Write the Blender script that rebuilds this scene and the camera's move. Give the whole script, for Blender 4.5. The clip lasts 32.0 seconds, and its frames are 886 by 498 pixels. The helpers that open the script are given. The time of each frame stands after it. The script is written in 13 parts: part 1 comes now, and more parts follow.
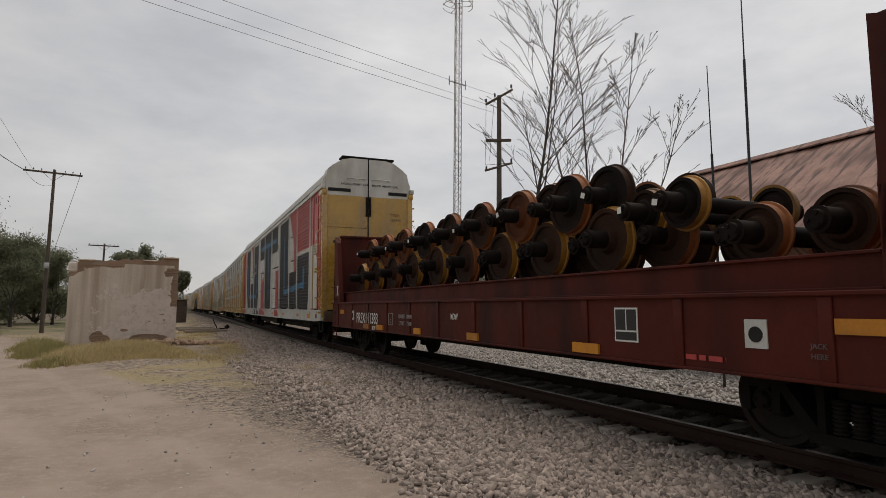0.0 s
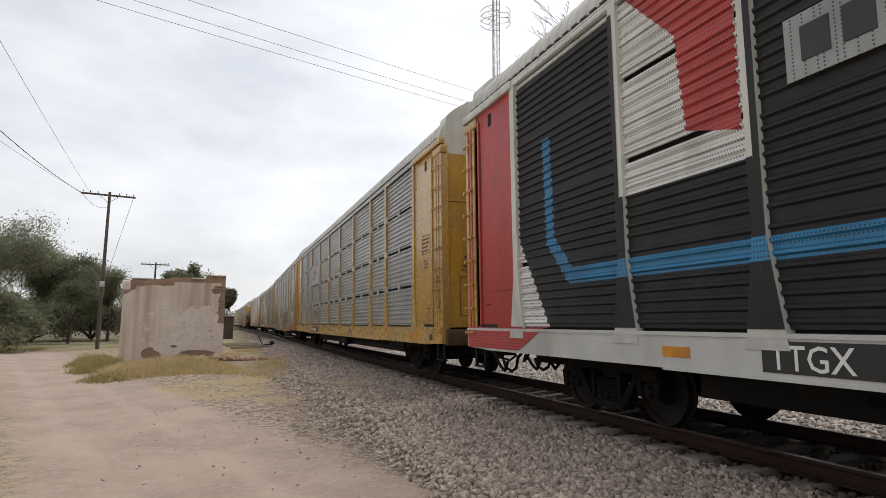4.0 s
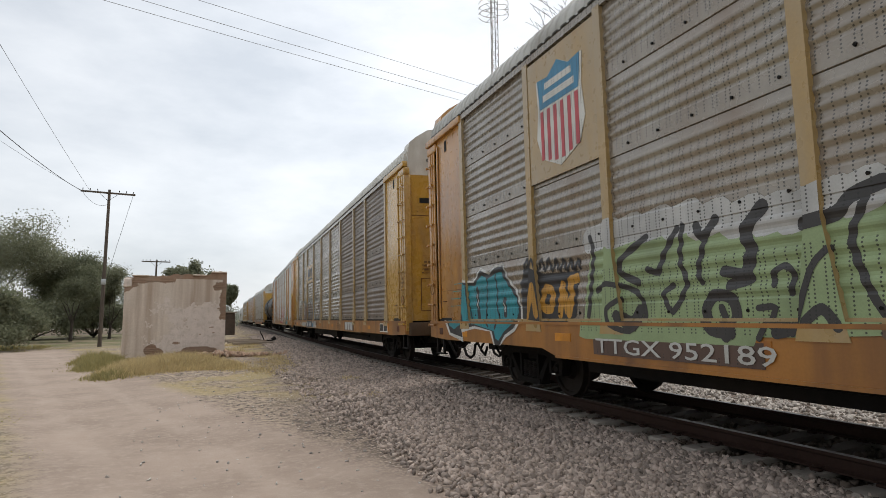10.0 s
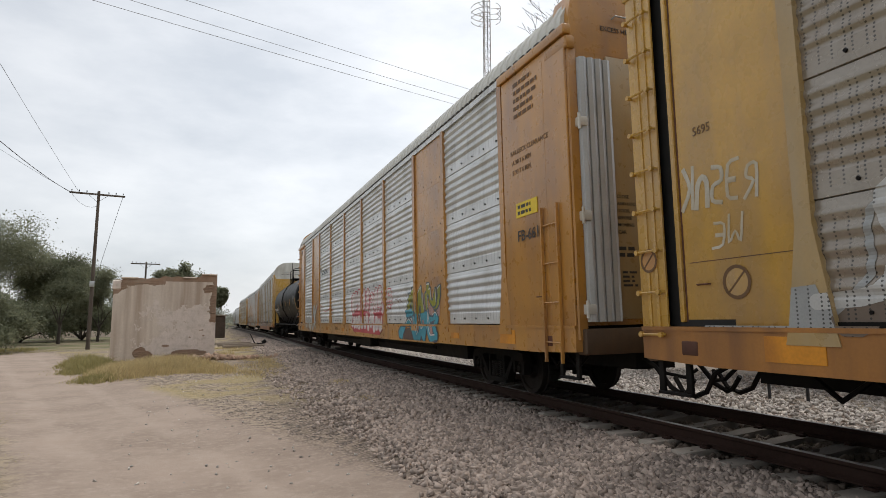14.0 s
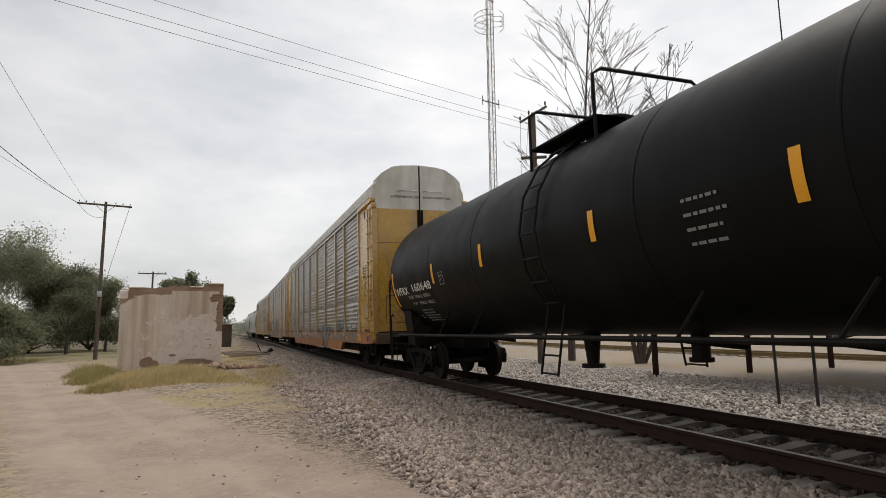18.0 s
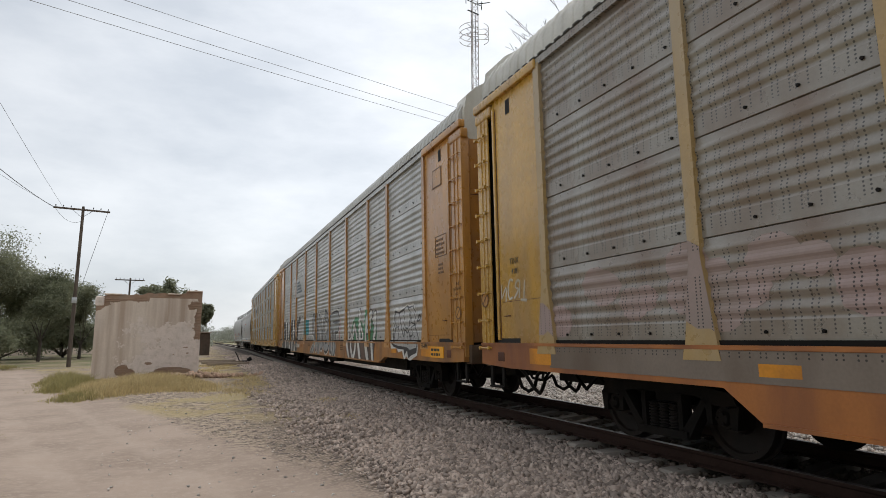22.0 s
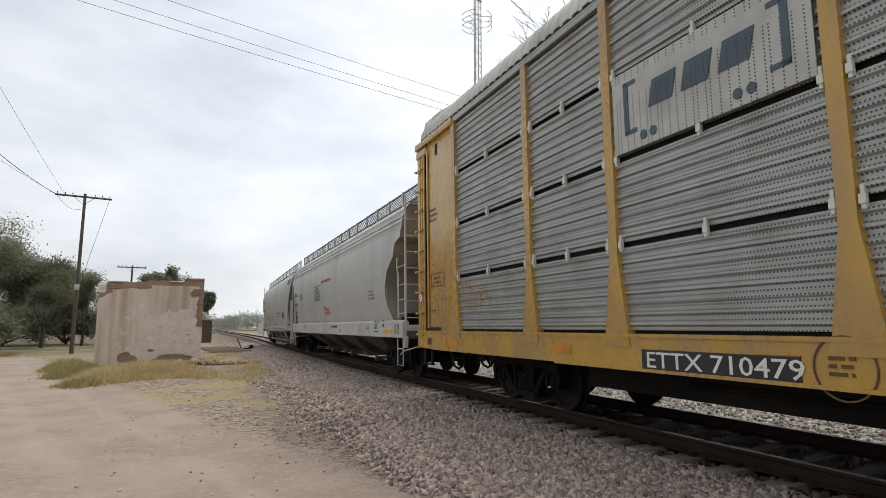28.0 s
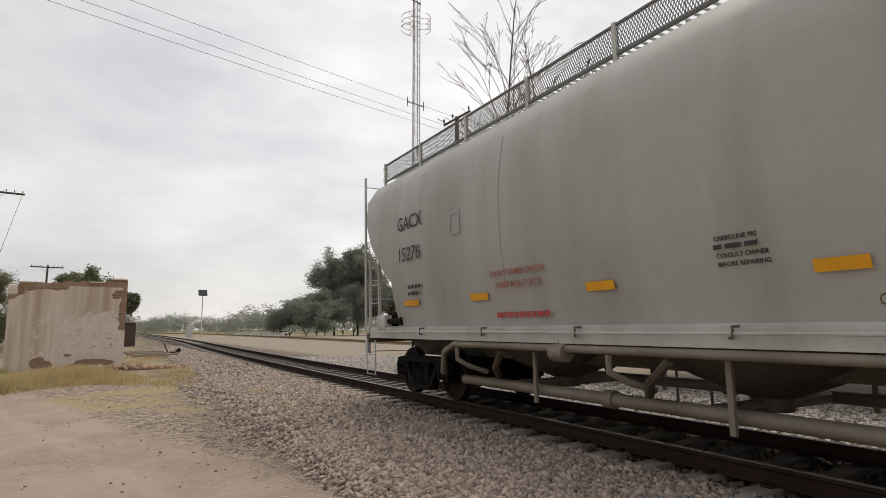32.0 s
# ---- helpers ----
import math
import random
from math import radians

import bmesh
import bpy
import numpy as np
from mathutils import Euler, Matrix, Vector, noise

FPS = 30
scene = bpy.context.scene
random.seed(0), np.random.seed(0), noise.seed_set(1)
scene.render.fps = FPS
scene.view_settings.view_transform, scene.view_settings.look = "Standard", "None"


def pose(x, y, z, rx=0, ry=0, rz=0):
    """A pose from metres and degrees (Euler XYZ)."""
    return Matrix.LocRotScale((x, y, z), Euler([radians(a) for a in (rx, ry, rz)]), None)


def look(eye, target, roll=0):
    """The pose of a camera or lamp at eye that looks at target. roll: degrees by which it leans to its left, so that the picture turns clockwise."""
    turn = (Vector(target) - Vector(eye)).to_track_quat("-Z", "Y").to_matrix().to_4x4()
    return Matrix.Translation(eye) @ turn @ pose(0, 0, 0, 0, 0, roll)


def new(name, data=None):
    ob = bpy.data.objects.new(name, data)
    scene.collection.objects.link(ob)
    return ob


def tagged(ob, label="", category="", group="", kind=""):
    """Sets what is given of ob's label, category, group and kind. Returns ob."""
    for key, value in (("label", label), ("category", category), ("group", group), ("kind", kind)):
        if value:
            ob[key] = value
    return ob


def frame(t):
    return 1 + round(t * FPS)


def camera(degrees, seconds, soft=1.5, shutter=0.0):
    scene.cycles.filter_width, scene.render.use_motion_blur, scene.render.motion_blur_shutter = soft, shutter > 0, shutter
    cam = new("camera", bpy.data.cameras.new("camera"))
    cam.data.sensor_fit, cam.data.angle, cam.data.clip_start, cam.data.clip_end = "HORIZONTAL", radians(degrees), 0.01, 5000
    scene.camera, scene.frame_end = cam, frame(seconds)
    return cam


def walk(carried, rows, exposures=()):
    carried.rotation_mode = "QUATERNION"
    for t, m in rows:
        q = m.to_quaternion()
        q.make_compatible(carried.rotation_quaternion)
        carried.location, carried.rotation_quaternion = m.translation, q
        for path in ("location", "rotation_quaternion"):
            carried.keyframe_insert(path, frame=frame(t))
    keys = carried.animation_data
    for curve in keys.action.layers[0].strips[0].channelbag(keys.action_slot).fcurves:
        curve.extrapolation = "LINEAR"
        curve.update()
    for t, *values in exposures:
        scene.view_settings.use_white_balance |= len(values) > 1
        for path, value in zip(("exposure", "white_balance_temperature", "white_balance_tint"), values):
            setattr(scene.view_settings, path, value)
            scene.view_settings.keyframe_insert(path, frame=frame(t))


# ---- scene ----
from mathutils import geometry

cam = camera(73.03, 32.0, 0.65)
PATH = [
    (0.0, pose(0, 0, 1.65, 95.75, -0.53, -24.39)),
    (0.5, pose(0, 0, 1.65, 97.47, -0.14, -23.88)),
    (1.0, pose(0, 0, 1.65, 97.98, -0.12, -23.84)),
    (1.5, pose(0, 0, 1.65, 98.27, 0.09, -23.30)),
    (2.0, pose(0, 0, 1.65, 98.13, -0.05, -22.71)),
    (2.5, pose(0, 0, 1.65, 97.61, -0.07, -21.54)),
    (3.0, pose(0, 0, 1.65, 97.21, 0.06, -21.02)),
    (3.5, pose(0, 0, 1.65, 97.46, -0.11, -20.55)),
    (4.0, pose(0, 0, 1.65, 97.20, -0.32, -20.48)),
    (4.5, pose(0, 0, 1.65, 96.44, -0.31, -19.80)),
    (6.5, pose(0, 0, 1.65, 96.86, 0.34, -20.40)),
    (7.0, pose(0, 0, 1.65, 96.74, 0.23, -20.59)),
    (7.5, pose(0, 0, 1.65, 96.54, 0.52, -20.76)),
    (8.0, pose(0, 0, 1.65, 96.61, 0.42, -20.93)),
    (8.5, pose(0, 0, 1.65, 96.52, 0.41, -20.56)),
    (9.0, pose(0, 0, 1.65, 96.68, 0.50, -20.50)),
    (9.5, pose(0, 0, 1.65, 96.50, 0.23, -20.51)),
    (10.0, pose(0, 0, 1.65, 96.61, 0.33, -20.35)),
    (10.5, pose(0, 0, 1.65, 96.63, 0.56, -20.08)),
    (11.0, pose(0, 0, 1.65, 96.70, 0.70, -20.19)),
    (11.5, pose(0, 0, 1.65, 96.94, 0.71, -20.15)),
    (12.0, pose(0, 0, 1.65, 97.00, 0.63, -20.03)),
    (12.5, pose(0, 0, 1.65, 97.00, 0.62, -20.17)),
    (13.0, pose(0, 0, 1.65, 96.84, 0.81, -20.58)),
    (13.5, pose(0, 0, 1.65, 96.91, 0.74, -20.48)),
    (14.0, pose(0, 0, 1.65, 96.92, 0.20, -21.17)),
    (14.5, pose(0, 0, 1.65, 97.42, 0.17, -21.44)),
    (15.0, pose(0, 0, 1.65, 97.72, 0.25, -21.59)),
    (15.5, pose(0, 0, 1.65, 97.49, 0.50, -21.74)),
    (17.5, pose(0, 0, 1.65, 97.82, 0.45, -21.30)),
    (18.0, pose(0, 0, 1.65, 97.61, 0.64, -20.59)),
    (18.5, pose(0, 0, 1.65, 97.95, 0.41, -20.40)),
    (19.0, pose(0, 0, 1.65, 97.87, -0.12, -21.01)),
    (19.5, pose(0, 0, 1.65, 98.18, -0.10, -21.34)),
    (20.0, pose(0, 0, 1.65, 98.27, -0.22, -21.20)),
    (20.5, pose(0, 0, 1.65, 98.41, -0.04, -20.95)),
    (21.0, pose(0, 0, 1.65, 98.16, 0.11, -21.20)),
    (21.5, pose(0, 0, 1.65, 98.25, 0.07, -21.53)),
    (22.0, pose(0, 0, 1.65, 98.57, 0.11, -22.37)),
    (22.5, pose(0, 0, 1.65, 98.66, 0.37, -22.89)),
    (23.0, pose(0, 0, 1.65, 98.86, 0.41, -22.87)),
    (23.5, pose(0, 0, 1.65, 98.51, 0.43, -22.61)),
    (24.0, pose(0, 0, 1.65, 98.53, 0.31, -22.36)),
    (24.5, pose(0, 0, 1.65, 98.33, 0.38, -22.44)),
    (25.0, pose(0, 0, 1.65, 98.35, 0.27, -22.02)),
    (25.5, pose(0, 0, 1.65, 98.70, 0.46, -22.16)),
    (27.5, pose(0, 0, 1.65, 97.56, -0.16, -22.25)),
    (28.0, pose(0, 0, 1.65, 97.50, -0.17, -22.26)),
    (28.5, pose(0, 0, 1.65, 97.50, -0.31, -22.86)),
    (29.0, pose(0, 0, 1.65, 97.37, -0.18, -23.72)),
    (29.5, pose(0, 0, 1.65, 97.77, -0.01, -23.67)),
    (30.0, pose(0, 0, 1.65, 97.69, -0.23, -23.66)),
    (30.5, pose(0, 0, 1.65, 97.44, -0.19, -23.62)),
    (30.9, pose(0, 0, 1.65, 97.39, -0.19, -24.02)),
    (31.0, pose(0, 0, 1.65, 96.98, -0.33, -25.18)),
    (31.5, pose(0, 0, 1.65, 97.32, -0.07, -26.12)),
    (32.0, pose(0, 0, 1.65, 97.64, 0.16, -28.28)),
]
EXPOSURES = [
    (0.0, -0.34, 6850, 12), (1.2, -0.30, 6700, 11), (1.5, 0.12, 6520, 11), (2.0, 0.24, 6470, 12), (4.0, 0.32, 6570, 12), (7.0, 0.30, 6570, 11), (9.0, 0.30, 6320, 9), (11.0, 0.30, 6520, 10),
    (13.0, 0.30, 6370, 10), (14.0, 0.24, 6470, 10), (15.0, 0.09, 6820, 11), (17.5, 0.14, 6820, 11), (19.0, 0.14, 6770, 11), (20.0, 0.22, 6270, 9), (21.0, 0.22, 6420, 10), (23.2, 0.23, 6380, 9), (24.0, 0.22, 6560, 10),
    (25.5, 0.24, 6640, 10), (28.1, 0.30, 6420, 10), (28.6, 0.22, 6450, 10), (29.4, 0.13, 6600, 11), (30.3, 0.04, 6950, 12), (30.9, 0.06, 7000, 12), (31.0, 0.06, 7000, 12), (32.0, 0.08, 6900, 12),
]
walk(cam, PATH, EXPOSURES)

# ---------------------------------------------------------------- light
world = bpy.data.worlds.new("overcast_sky")
scene.world = world
world.use_nodes = True
wn, wl = world.node_tree.nodes, world.node_tree.links
wn.clear()
w_out = wn.new("ShaderNodeOutputWorld")
w_bg = wn.new("ShaderNodeBackground")
w_sky = wn.new("ShaderNodeTexSky")
w_sky.sky_type, w_sky.sun_disc = "NISHITA", False
w_sky.sun_elevation, w_sky.sun_rotation = radians(68), radians(54)
w_sky.air_density, w_sky.dust_density = 1.0, 3.0
w_co = wn.new("ShaderNodeTexCoord")
w_map = wn.new("ShaderNodeMapping")
w_map.inputs["Scale"].default_value = (1.0, 1.0, 2.6)
w_n = wn.new("ShaderNodeTexNoise")
w_n.inputs["Scale"].default_value, w_n.inputs["Detail"].default_value = 2.8, 9
w_n.inputs["Roughness"].default_value = 0.56
w_ramp = wn.new("ShaderNodeValToRGB")
w_ramp.color_ramp.elements[0].position, w_ramp.color_ramp.elements[0].color = 0.32, (0.61, 0.64, 0.67, 1)
w_ramp.color_ramp.elements[1].position, w_ramp.color_ramp.elements[1].color = 0.66, (0.90, 0.91, 0.915, 1)
w_scale = wn.new("ShaderNodeVectorMath")
w_scale.operation = "SCALE"
w_scale.inputs["Scale"].default_value = 0.026
w_add = wn.new("ShaderNodeVectorMath")
w_add.operation = "ADD"
wl.new(w_co.outputs["Generated"], w_map.inputs["Vector"])
wl.new(w_map.outputs["Vector"], w_n.inputs["Vector"])
wl.new(w_n.outputs["Fac"], w_ramp.inputs["Fac"])
wl.new(w_sky.outputs["Color"], w_scale.inputs[0])
wl.new(w_scale.outputs["Vector"], w_add.inputs[0])
w_dot = wn.new("ShaderNodeVectorMath")
w_dot.operation = "DOT_PRODUCT"
w_dot.inputs[1].default_value = (0.767, 0.562, 0.307)
w_glow = wn.new("ShaderNodeMapRange")
w_glow.interpolation_type = "SMOOTHSTEP"
w_glow.inputs["From Min"].default_value, w_glow.inputs["From Max"].default_value = 0.1, 1.0
w_glow.inputs["To Min"].default_value, w_glow.inputs["To Max"].default_value = 0.80, 1.10
w_soft = wn.new("ShaderNodeVectorMath")
w_soft.operation = "SCALE"
wl.new(w_co.outputs["Generated"], w_dot.inputs[0])
wl.new(w_dot.outputs["Value"], w_glow.inputs["Value"])
wl.new(w_ramp.outputs["Color"], w_soft.inputs[0])
wl.new(w_glow.outputs["Result"], w_soft.inputs["Scale"])
wl.new(w_soft.outputs["Vector"], w_add.inputs[1])
wl.new(w_add.outputs["Vector"], w_bg.inputs["Color"])
w_bg.inputs["Strength"].default_value = 0.86
wl.new(w_bg.outputs["Background"], w_out.inputs["Surface"])

sun = new("sun", bpy.data.lights.new("sun", "SUN"))
sun.data.energy, sun.data.angle, sun.data.color = 1.6, radians(35), (1.0, 0.97, 0.92)
sun.matrix_world = look((15, 11, 46), (0, 0, 0))

# ---------------------------------------------------------------- materials


def mat(name, base, rough=0.6, metal=0.0, var=0.14, scale=2.5, bump=0.15, bscale=60, stain=None, amount=0.4, sscale=1.2,
        streak=0.0, dots="", island=0.0, spec=0.5, dist=0.006):
    """A worn surface: base colour with two scales of variation, stains or streaks of a second colour, fine relief, punched holes."""
    m = bpy.data.materials.new(name)
    m.use_nodes = True
    n, l = m.node_tree.nodes, m.node_tree.links
    p = n["Principled BSDF"]
    p.inputs["Roughness"].default_value, p.inputs["Metallic"].default_value = rough, metal
    p.inputs["Specular IOR Level"].default_value = spec
    co = n.new("ShaderNodeTexCoord").outputs["Object"]

    def noise_tex(s, detail=5, vec=co):
        t = n.new("ShaderNodeTexNoise")
        t.inputs["Scale"].default_value, t.inputs["Detail"].default_value = s, detail
        l.new(vec, t.inputs["Vector"])
        return t.outputs["Fac"]

    def math_node(op, a, b=None):
        t = n.new("ShaderNodeMath")
        t.operation = op
        for k, v in enumerate((a, b)):
            if v is None:
                continue
            if isinstance(v, (int, float)):
                t.inputs[k].default_value = v
            else:
                l.new(v, t.inputs[k])
        return t.outputs[0]

    def mix(fac, a, b):
        t = n.new("ShaderNodeMix")
        t.data_type = "RGBA"
        for sock, v in ((t.inputs[0], fac), (t.inputs[6], a), (t.inputs[7], b)):
            if isinstance(v, (int, float)):
                sock.default_value = v
            elif isinstance(v, tuple):
                sock.default_value = (*v, 1) if len(v) == 3 else v
            else:
                l.new(v, sock)
        return t.outputs[2]

    def ramp(fac, lo, hi):
        t = n.new("ShaderNodeMapRange")
        t.inputs["From Min"].default_value, t.inputs["From Max"].default_value = lo, hi
        l.new(fac, t.inputs["Value"])
        return t.outputs["Result"]

    lo, hi = tuple(c * (1 - var) for c in base), tuple(min(c * (1 + var), 0.95) for c in base)
    col = mix(ramp(noise_tex(scale), 0.3, 0.7), lo, hi)
    fine = mix(ramp(noise_tex(scale * 14, 3), 0.35, 0.65), tuple(c * (1 - var * 0.6) for c in base), hi)
    col = mix(0.4, col, fine)
    if island:
        g = n.new("ShaderNodeNewGeometry")
        col = mix(ramp(g.outputs["Random Per Island"], 0, 1), mix(island, col, tuple(c * 0.45 for c in base)), mix(island, col, tuple(min(c * 1.7, 0.9) for c in base)))
    if stain:
        vec = co
        if streak:
            mp = n.new("ShaderNodeMapping")
            mp.inputs["Scale"].default_value = (1, 1, streak)
            l.new(co, mp.inputs["Vector"])
            vec = mp.outputs["Vector"]
        k = ramp(noise_tex(sscale, 7, vec), 0.62 - amount * 0.4, 0.78 - amount * 0.2)
        col = mix(math_node("MULTIPLY", k, min(1.0, 0.35 + amount)), col, stain)
    height = noise_tex(bscale, 4)
    if dots:
        s = n.new("ShaderNodeSeparateXYZ")
        l.new(co, s.inputs[0])
        py, pz, r = (0.036, 0.05, 0.0095) if dots == "rows" else (0.055, 0.034, 0.0092)
        fy = math_node("SUBTRACT", math_node("FRACT", math_node("DIVIDE", s.outputs["Y"], py)), 0.5)
        fz = math_node("SUBTRACT", math_node("FRACT", math_node("DIVIDE", s.outputs["Z"], pz)), 0.5)
        fy, fz = math_node("MULTIPLY", fy, py), math_node("MULTIPLY", fz, pz)
        d = math_node("SQRT", math_node("ADD", math_node("MULTIPLY", fy, fy), math_node("MULTIPLY", fz, fz)))
        hole = math_node("LESS_THAN", d, r)
        if dots == "cols":
            column = math_node("FLOOR", math_node("MULTIPLY", math_node("FRACT", math_node("DIVIDE", s.outputs["Y"], 0.66)), 12.0))
            for blank in (2, 5, 7, 9, 11):
                gap = math_node("GREATER_THAN", math_node("ABSOLUTE", math_node("SUBTRACT", column, float(blank))), 0.5)
                hole = math_node("MULTIPLY", hole, gap)
            hole = math_node("MULTIPLY", hole, math_node("LESS_THAN", math_node("FRACT", math_node("DIVIDE", s.outputs["Z"], 1.01)), 0.86))
            hole = math_node("MULTIPLY", hole, math_node("GREATER_THAN", math_node("FRACT", math_node("DIVIDE", s.outputs["Z"], 1.01)), 0.08))
        else:
            hole = math_node("MULTIPLY", hole, math_node("LESS_THAN", math_node("FRACT", math_node("DIVIDE", s.outputs["Z"], 0.1)), 0.95))
        col = mix(math_node("MULTIPLY", hole, 0.85), col, (0.02, 0.02, 0.02))
    l.new(col, p.inputs["Base Color"])
    rr = n.new("ShaderNodeMapRange")
    rr.inputs["To Min"].default_value, rr.inputs["To Max"].default_value = max(rough - 0.12, 0.05), min(rough + 0.12, 1)
    l.new(noise_tex(scale * 3), rr.inputs["Value"])
    l.new(rr.outputs["Result"], p.inputs["Roughness"])
    if bump:
        b = n.new("ShaderNodeBump")
        b.inputs["Strength"].default_value, b.inputs["Distance"].default_value = bump, dist
        l.new(height, b.inputs["Height"])
        l.new(b.outputs["Normal"], p.inputs["Normal"])
    return m


RUST = (0.16, 0.065, 0.03)
M = {}
M["yellow"] = mat("yellow_rail_paint", (0.49, 0.285, 0.05), 0.28, spec=0.7, bump=0.06, stain=(0.34, 0.22, 0.11), amount=0.5, streak=0.22, sscale=2.2)
M["orange_yellow"] = mat("weathered_orange_yellow_paint", (0.45, 0.215, 0.04), 0.3, spec=0.7, bump=0.06, stain=(0.27, 0.14, 0.07), amount=0.5, streak=0.25, sscale=2.0)
M["pale_yellow"] = mat("faded_yellow_paint", (0.37, 0.245, 0.09), 0.3, spec=0.7, bump=0.06, stain=(0.36, 0.29, 0.19), amount=0.55, streak=0.25, sscale=2.0)
M["steel_fine"] = mat("perforated_grey_steel", (0.38, 0.385, 0.38), 0.34, 0.28, stain=(0.2, 0.19, 0.17), amount=0.3, streak=0.3, dots="rows")
M["steel_light"] = mat("galvanised_perforated_steel", (0.43, 0.43, 0.42), 0.36, 0.28, stain=(0.22, 0.21, 0.18), amount=0.34, streak=0.3, dots="cols")
M["steel_brown"] = mat("weathered_brown_grey_steel", (0.275, 0.245, 0.205), 0.26, 0.3, spec=0.9, stain=(0.19, 0.13, 0.085), amount=0.4, streak=0.3, dots="cols")
M["sill_rust"] = mat("rusty_orange_sill_paint", (0.36, 0.13, 0.03), 0.45, stain=(0.17, 0.06, 0.03), amount=0.55, streak=0.2, sscale=1.4)
M["steel_brownish"] = mat("sooty_grey_steel", (0.25, 0.23, 0.20), 0.3, 0.2, spec=0.9, stain=(0.14, 0.085, 0.05), amount=0.5, streak=0.3, dots="cols")
M["silver"] = mat("bright_aluminium_sheet", (0.63, 0.64, 0.64), 0.38, 0.35, stain=(0.33, 0.32, 0.29), amount=0.3, streak=0.3, dots="cols")
M["roof_light"] = mat("pale_roof_sheet", (0.56, 0.55, 0.51), 0.55, 0.1, stain=(0.3, 0.28, 0.24), amount=0.35, sscale=0.8)
M["roof_grey"] = mat("grey_roof_sheet", (0.46, 0.455, 0.43), 0.55, 0.2, stain=(0.22, 0.2, 0.17), amount=0.35, sscale=0.8)
M["white_top"] = mat("chalky_white_paint", (0.62, 0.61, 0.56), 0.42, stain=(0.38, 0.35, 0.29), amount=0.38, streak=0.3, sscale=1.8)
M["mural_black"] = mat("mural_black_paint", (0.017, 0.017, 0.019), 0.55, spec=0.3, var=0.3, stain=(0.035, 0.032, 0.03), amount=0.35, streak=0.3, dots="rows")
M["mural_white"] = mat("mural_white_paint", (0.72, 0.72, 0.70), 0.5, stain=(0.4, 0.38, 0.34), amount=0.3, streak=0.3, dots="rows")
M["mural_red"] = mat("mural_red_paint", (0.48, 0.055, 0.05), 0.5, stain=(0.25, 0.04, 0.035), amount=0.35, streak=0.3, dots="rows")
M["plain_red"] = mat("plain_red_paint", (0.44, 0.05, 0.045), 0.5, stain=(0.28, 0.045, 0.035), amount=0.35, streak=0.3)
M["notice_yellow"] = mat("bright_yellow_notice", (0.72, 0.52, 0.02), 0.5, var=0.1, stain=(0.4, 0.27, 0.05), amount=0.3, bump=0.04)
# rusty end sill, darkened to hold the shade below the doors
M["shaded_end"] = mat("shaded_rusted_steel", (0.075, 0.045, 0.025), 0.75, stain=(0.16, 0.085, 0.03), amount=0.35, streak=0.2)
M["chalk"] = mat("thin_white_spray", (0.5, 0.47, 0.4), 0.8, var=0.25, stain=(0.38, 0.3, 0.18), amount=0.5, bump=0.02)
M["board_grey"] = mat("dull_grey_grating", (0.15, 0.15, 0.145), 0.6, 0.2, stain=(0.1, 0.08, 0.06), amount=0.3)
M["sleeper"] = mat("grimy_shaded_concrete", (0.30, 0.265, 0.225), 0.9, var=0.16, scale=6, stain=(0.085, 0.07, 0.058), amount=0.55, bump=0.4, bscale=90)
M["chalk_cream"] = mat("thin_cream_spray", (0.52, 0.38, 0.18), 0.8, var=0.25, stain=(0.45, 0.27, 0.08), amount=0.5, bump=0.02)
M["sill_orange"] = mat("grimy_orange_sill_paint", (0.36, 0.155, 0.032), 0.42, stain=(0.14, 0.065, 0.03), amount=0.5, streak=0.15, sscale=2.0)
M["faded_pink"] = mat("faded_pink_spray", (0.33, 0.245, 0.225), 0.6, stain=(0.27, 0.22, 0.19), amount=0.5, dots="cols")
M["sheet_umber"] = mat("umber_sprayed_sheet", (0.17, 0.13, 0.10), 0.5, 0.1, stain=(0.11, 0.085, 0.07), amount=0.4, streak=0.3, dots="cols")
M["steel_dirty"] = mat("sooty_brown_steel", (0.20, 0.165, 0.135), 0.45, 0.25, stain=(0.12, 0.085, 0.06), amount=0.45, streak=0.35, dots="cols")
M["mural_blue"] = mat("mural_blue_paint", (0.025, 0.20, 0.39), 0.5, stain=(0.03, 0.12, 0.25), amount=0.3, dots="rows")
M["black_steel"] = mat("black_steel", (0.0075, 0.007, 0.0065), 0.6, 0.0, spec=0.12, var=0.3, stain=(0.022, 0.016, 0.012), amount=0.4)
# near-black that stands for the shade inside cars, slots and holes
M["dark"] = mat("interior_shade_black", (0.012, 0.012, 0.012), 0.9, var=0.2, bump=0)
# bogie and wheel colours: grime, darkened further to carry the under-car shade
M["truck"] = mat("grimy_shaded_cast_steel", (0.009, 0.008, 0.007), 0.8, 0.0, spec=0.12, var=0.3, stain=(0.02, 0.014, 0.01), amount=0.4, bump=0.3)
M["wheel"] = mat("wheel_steel", (0.012, 0.010, 0.009), 0.65, 0.1, spec=0.2, var=0.25, stain=(0.025, 0.016, 0.011), amount=0.4)
M["tread"] = mat("polished_wheel_tread", (0.42, 0.40, 0.38), 0.25, 0.9, var=0.1, bump=0.05)
M["dim_white"] = mat("dulled_white_lettering", (0.30, 0.30, 0.29), 0.6, var=0.3, scale=9)
M["tank"] = mat("satin_black_tank_paint", (0.0055, 0.0055, 0.0057), 0.46, 0.0, spec=0.09, var=0.25, scale=0.8, stain=(0.013, 0.012, 0.011), amount=0.35, streak=0.3, bump=0.06)
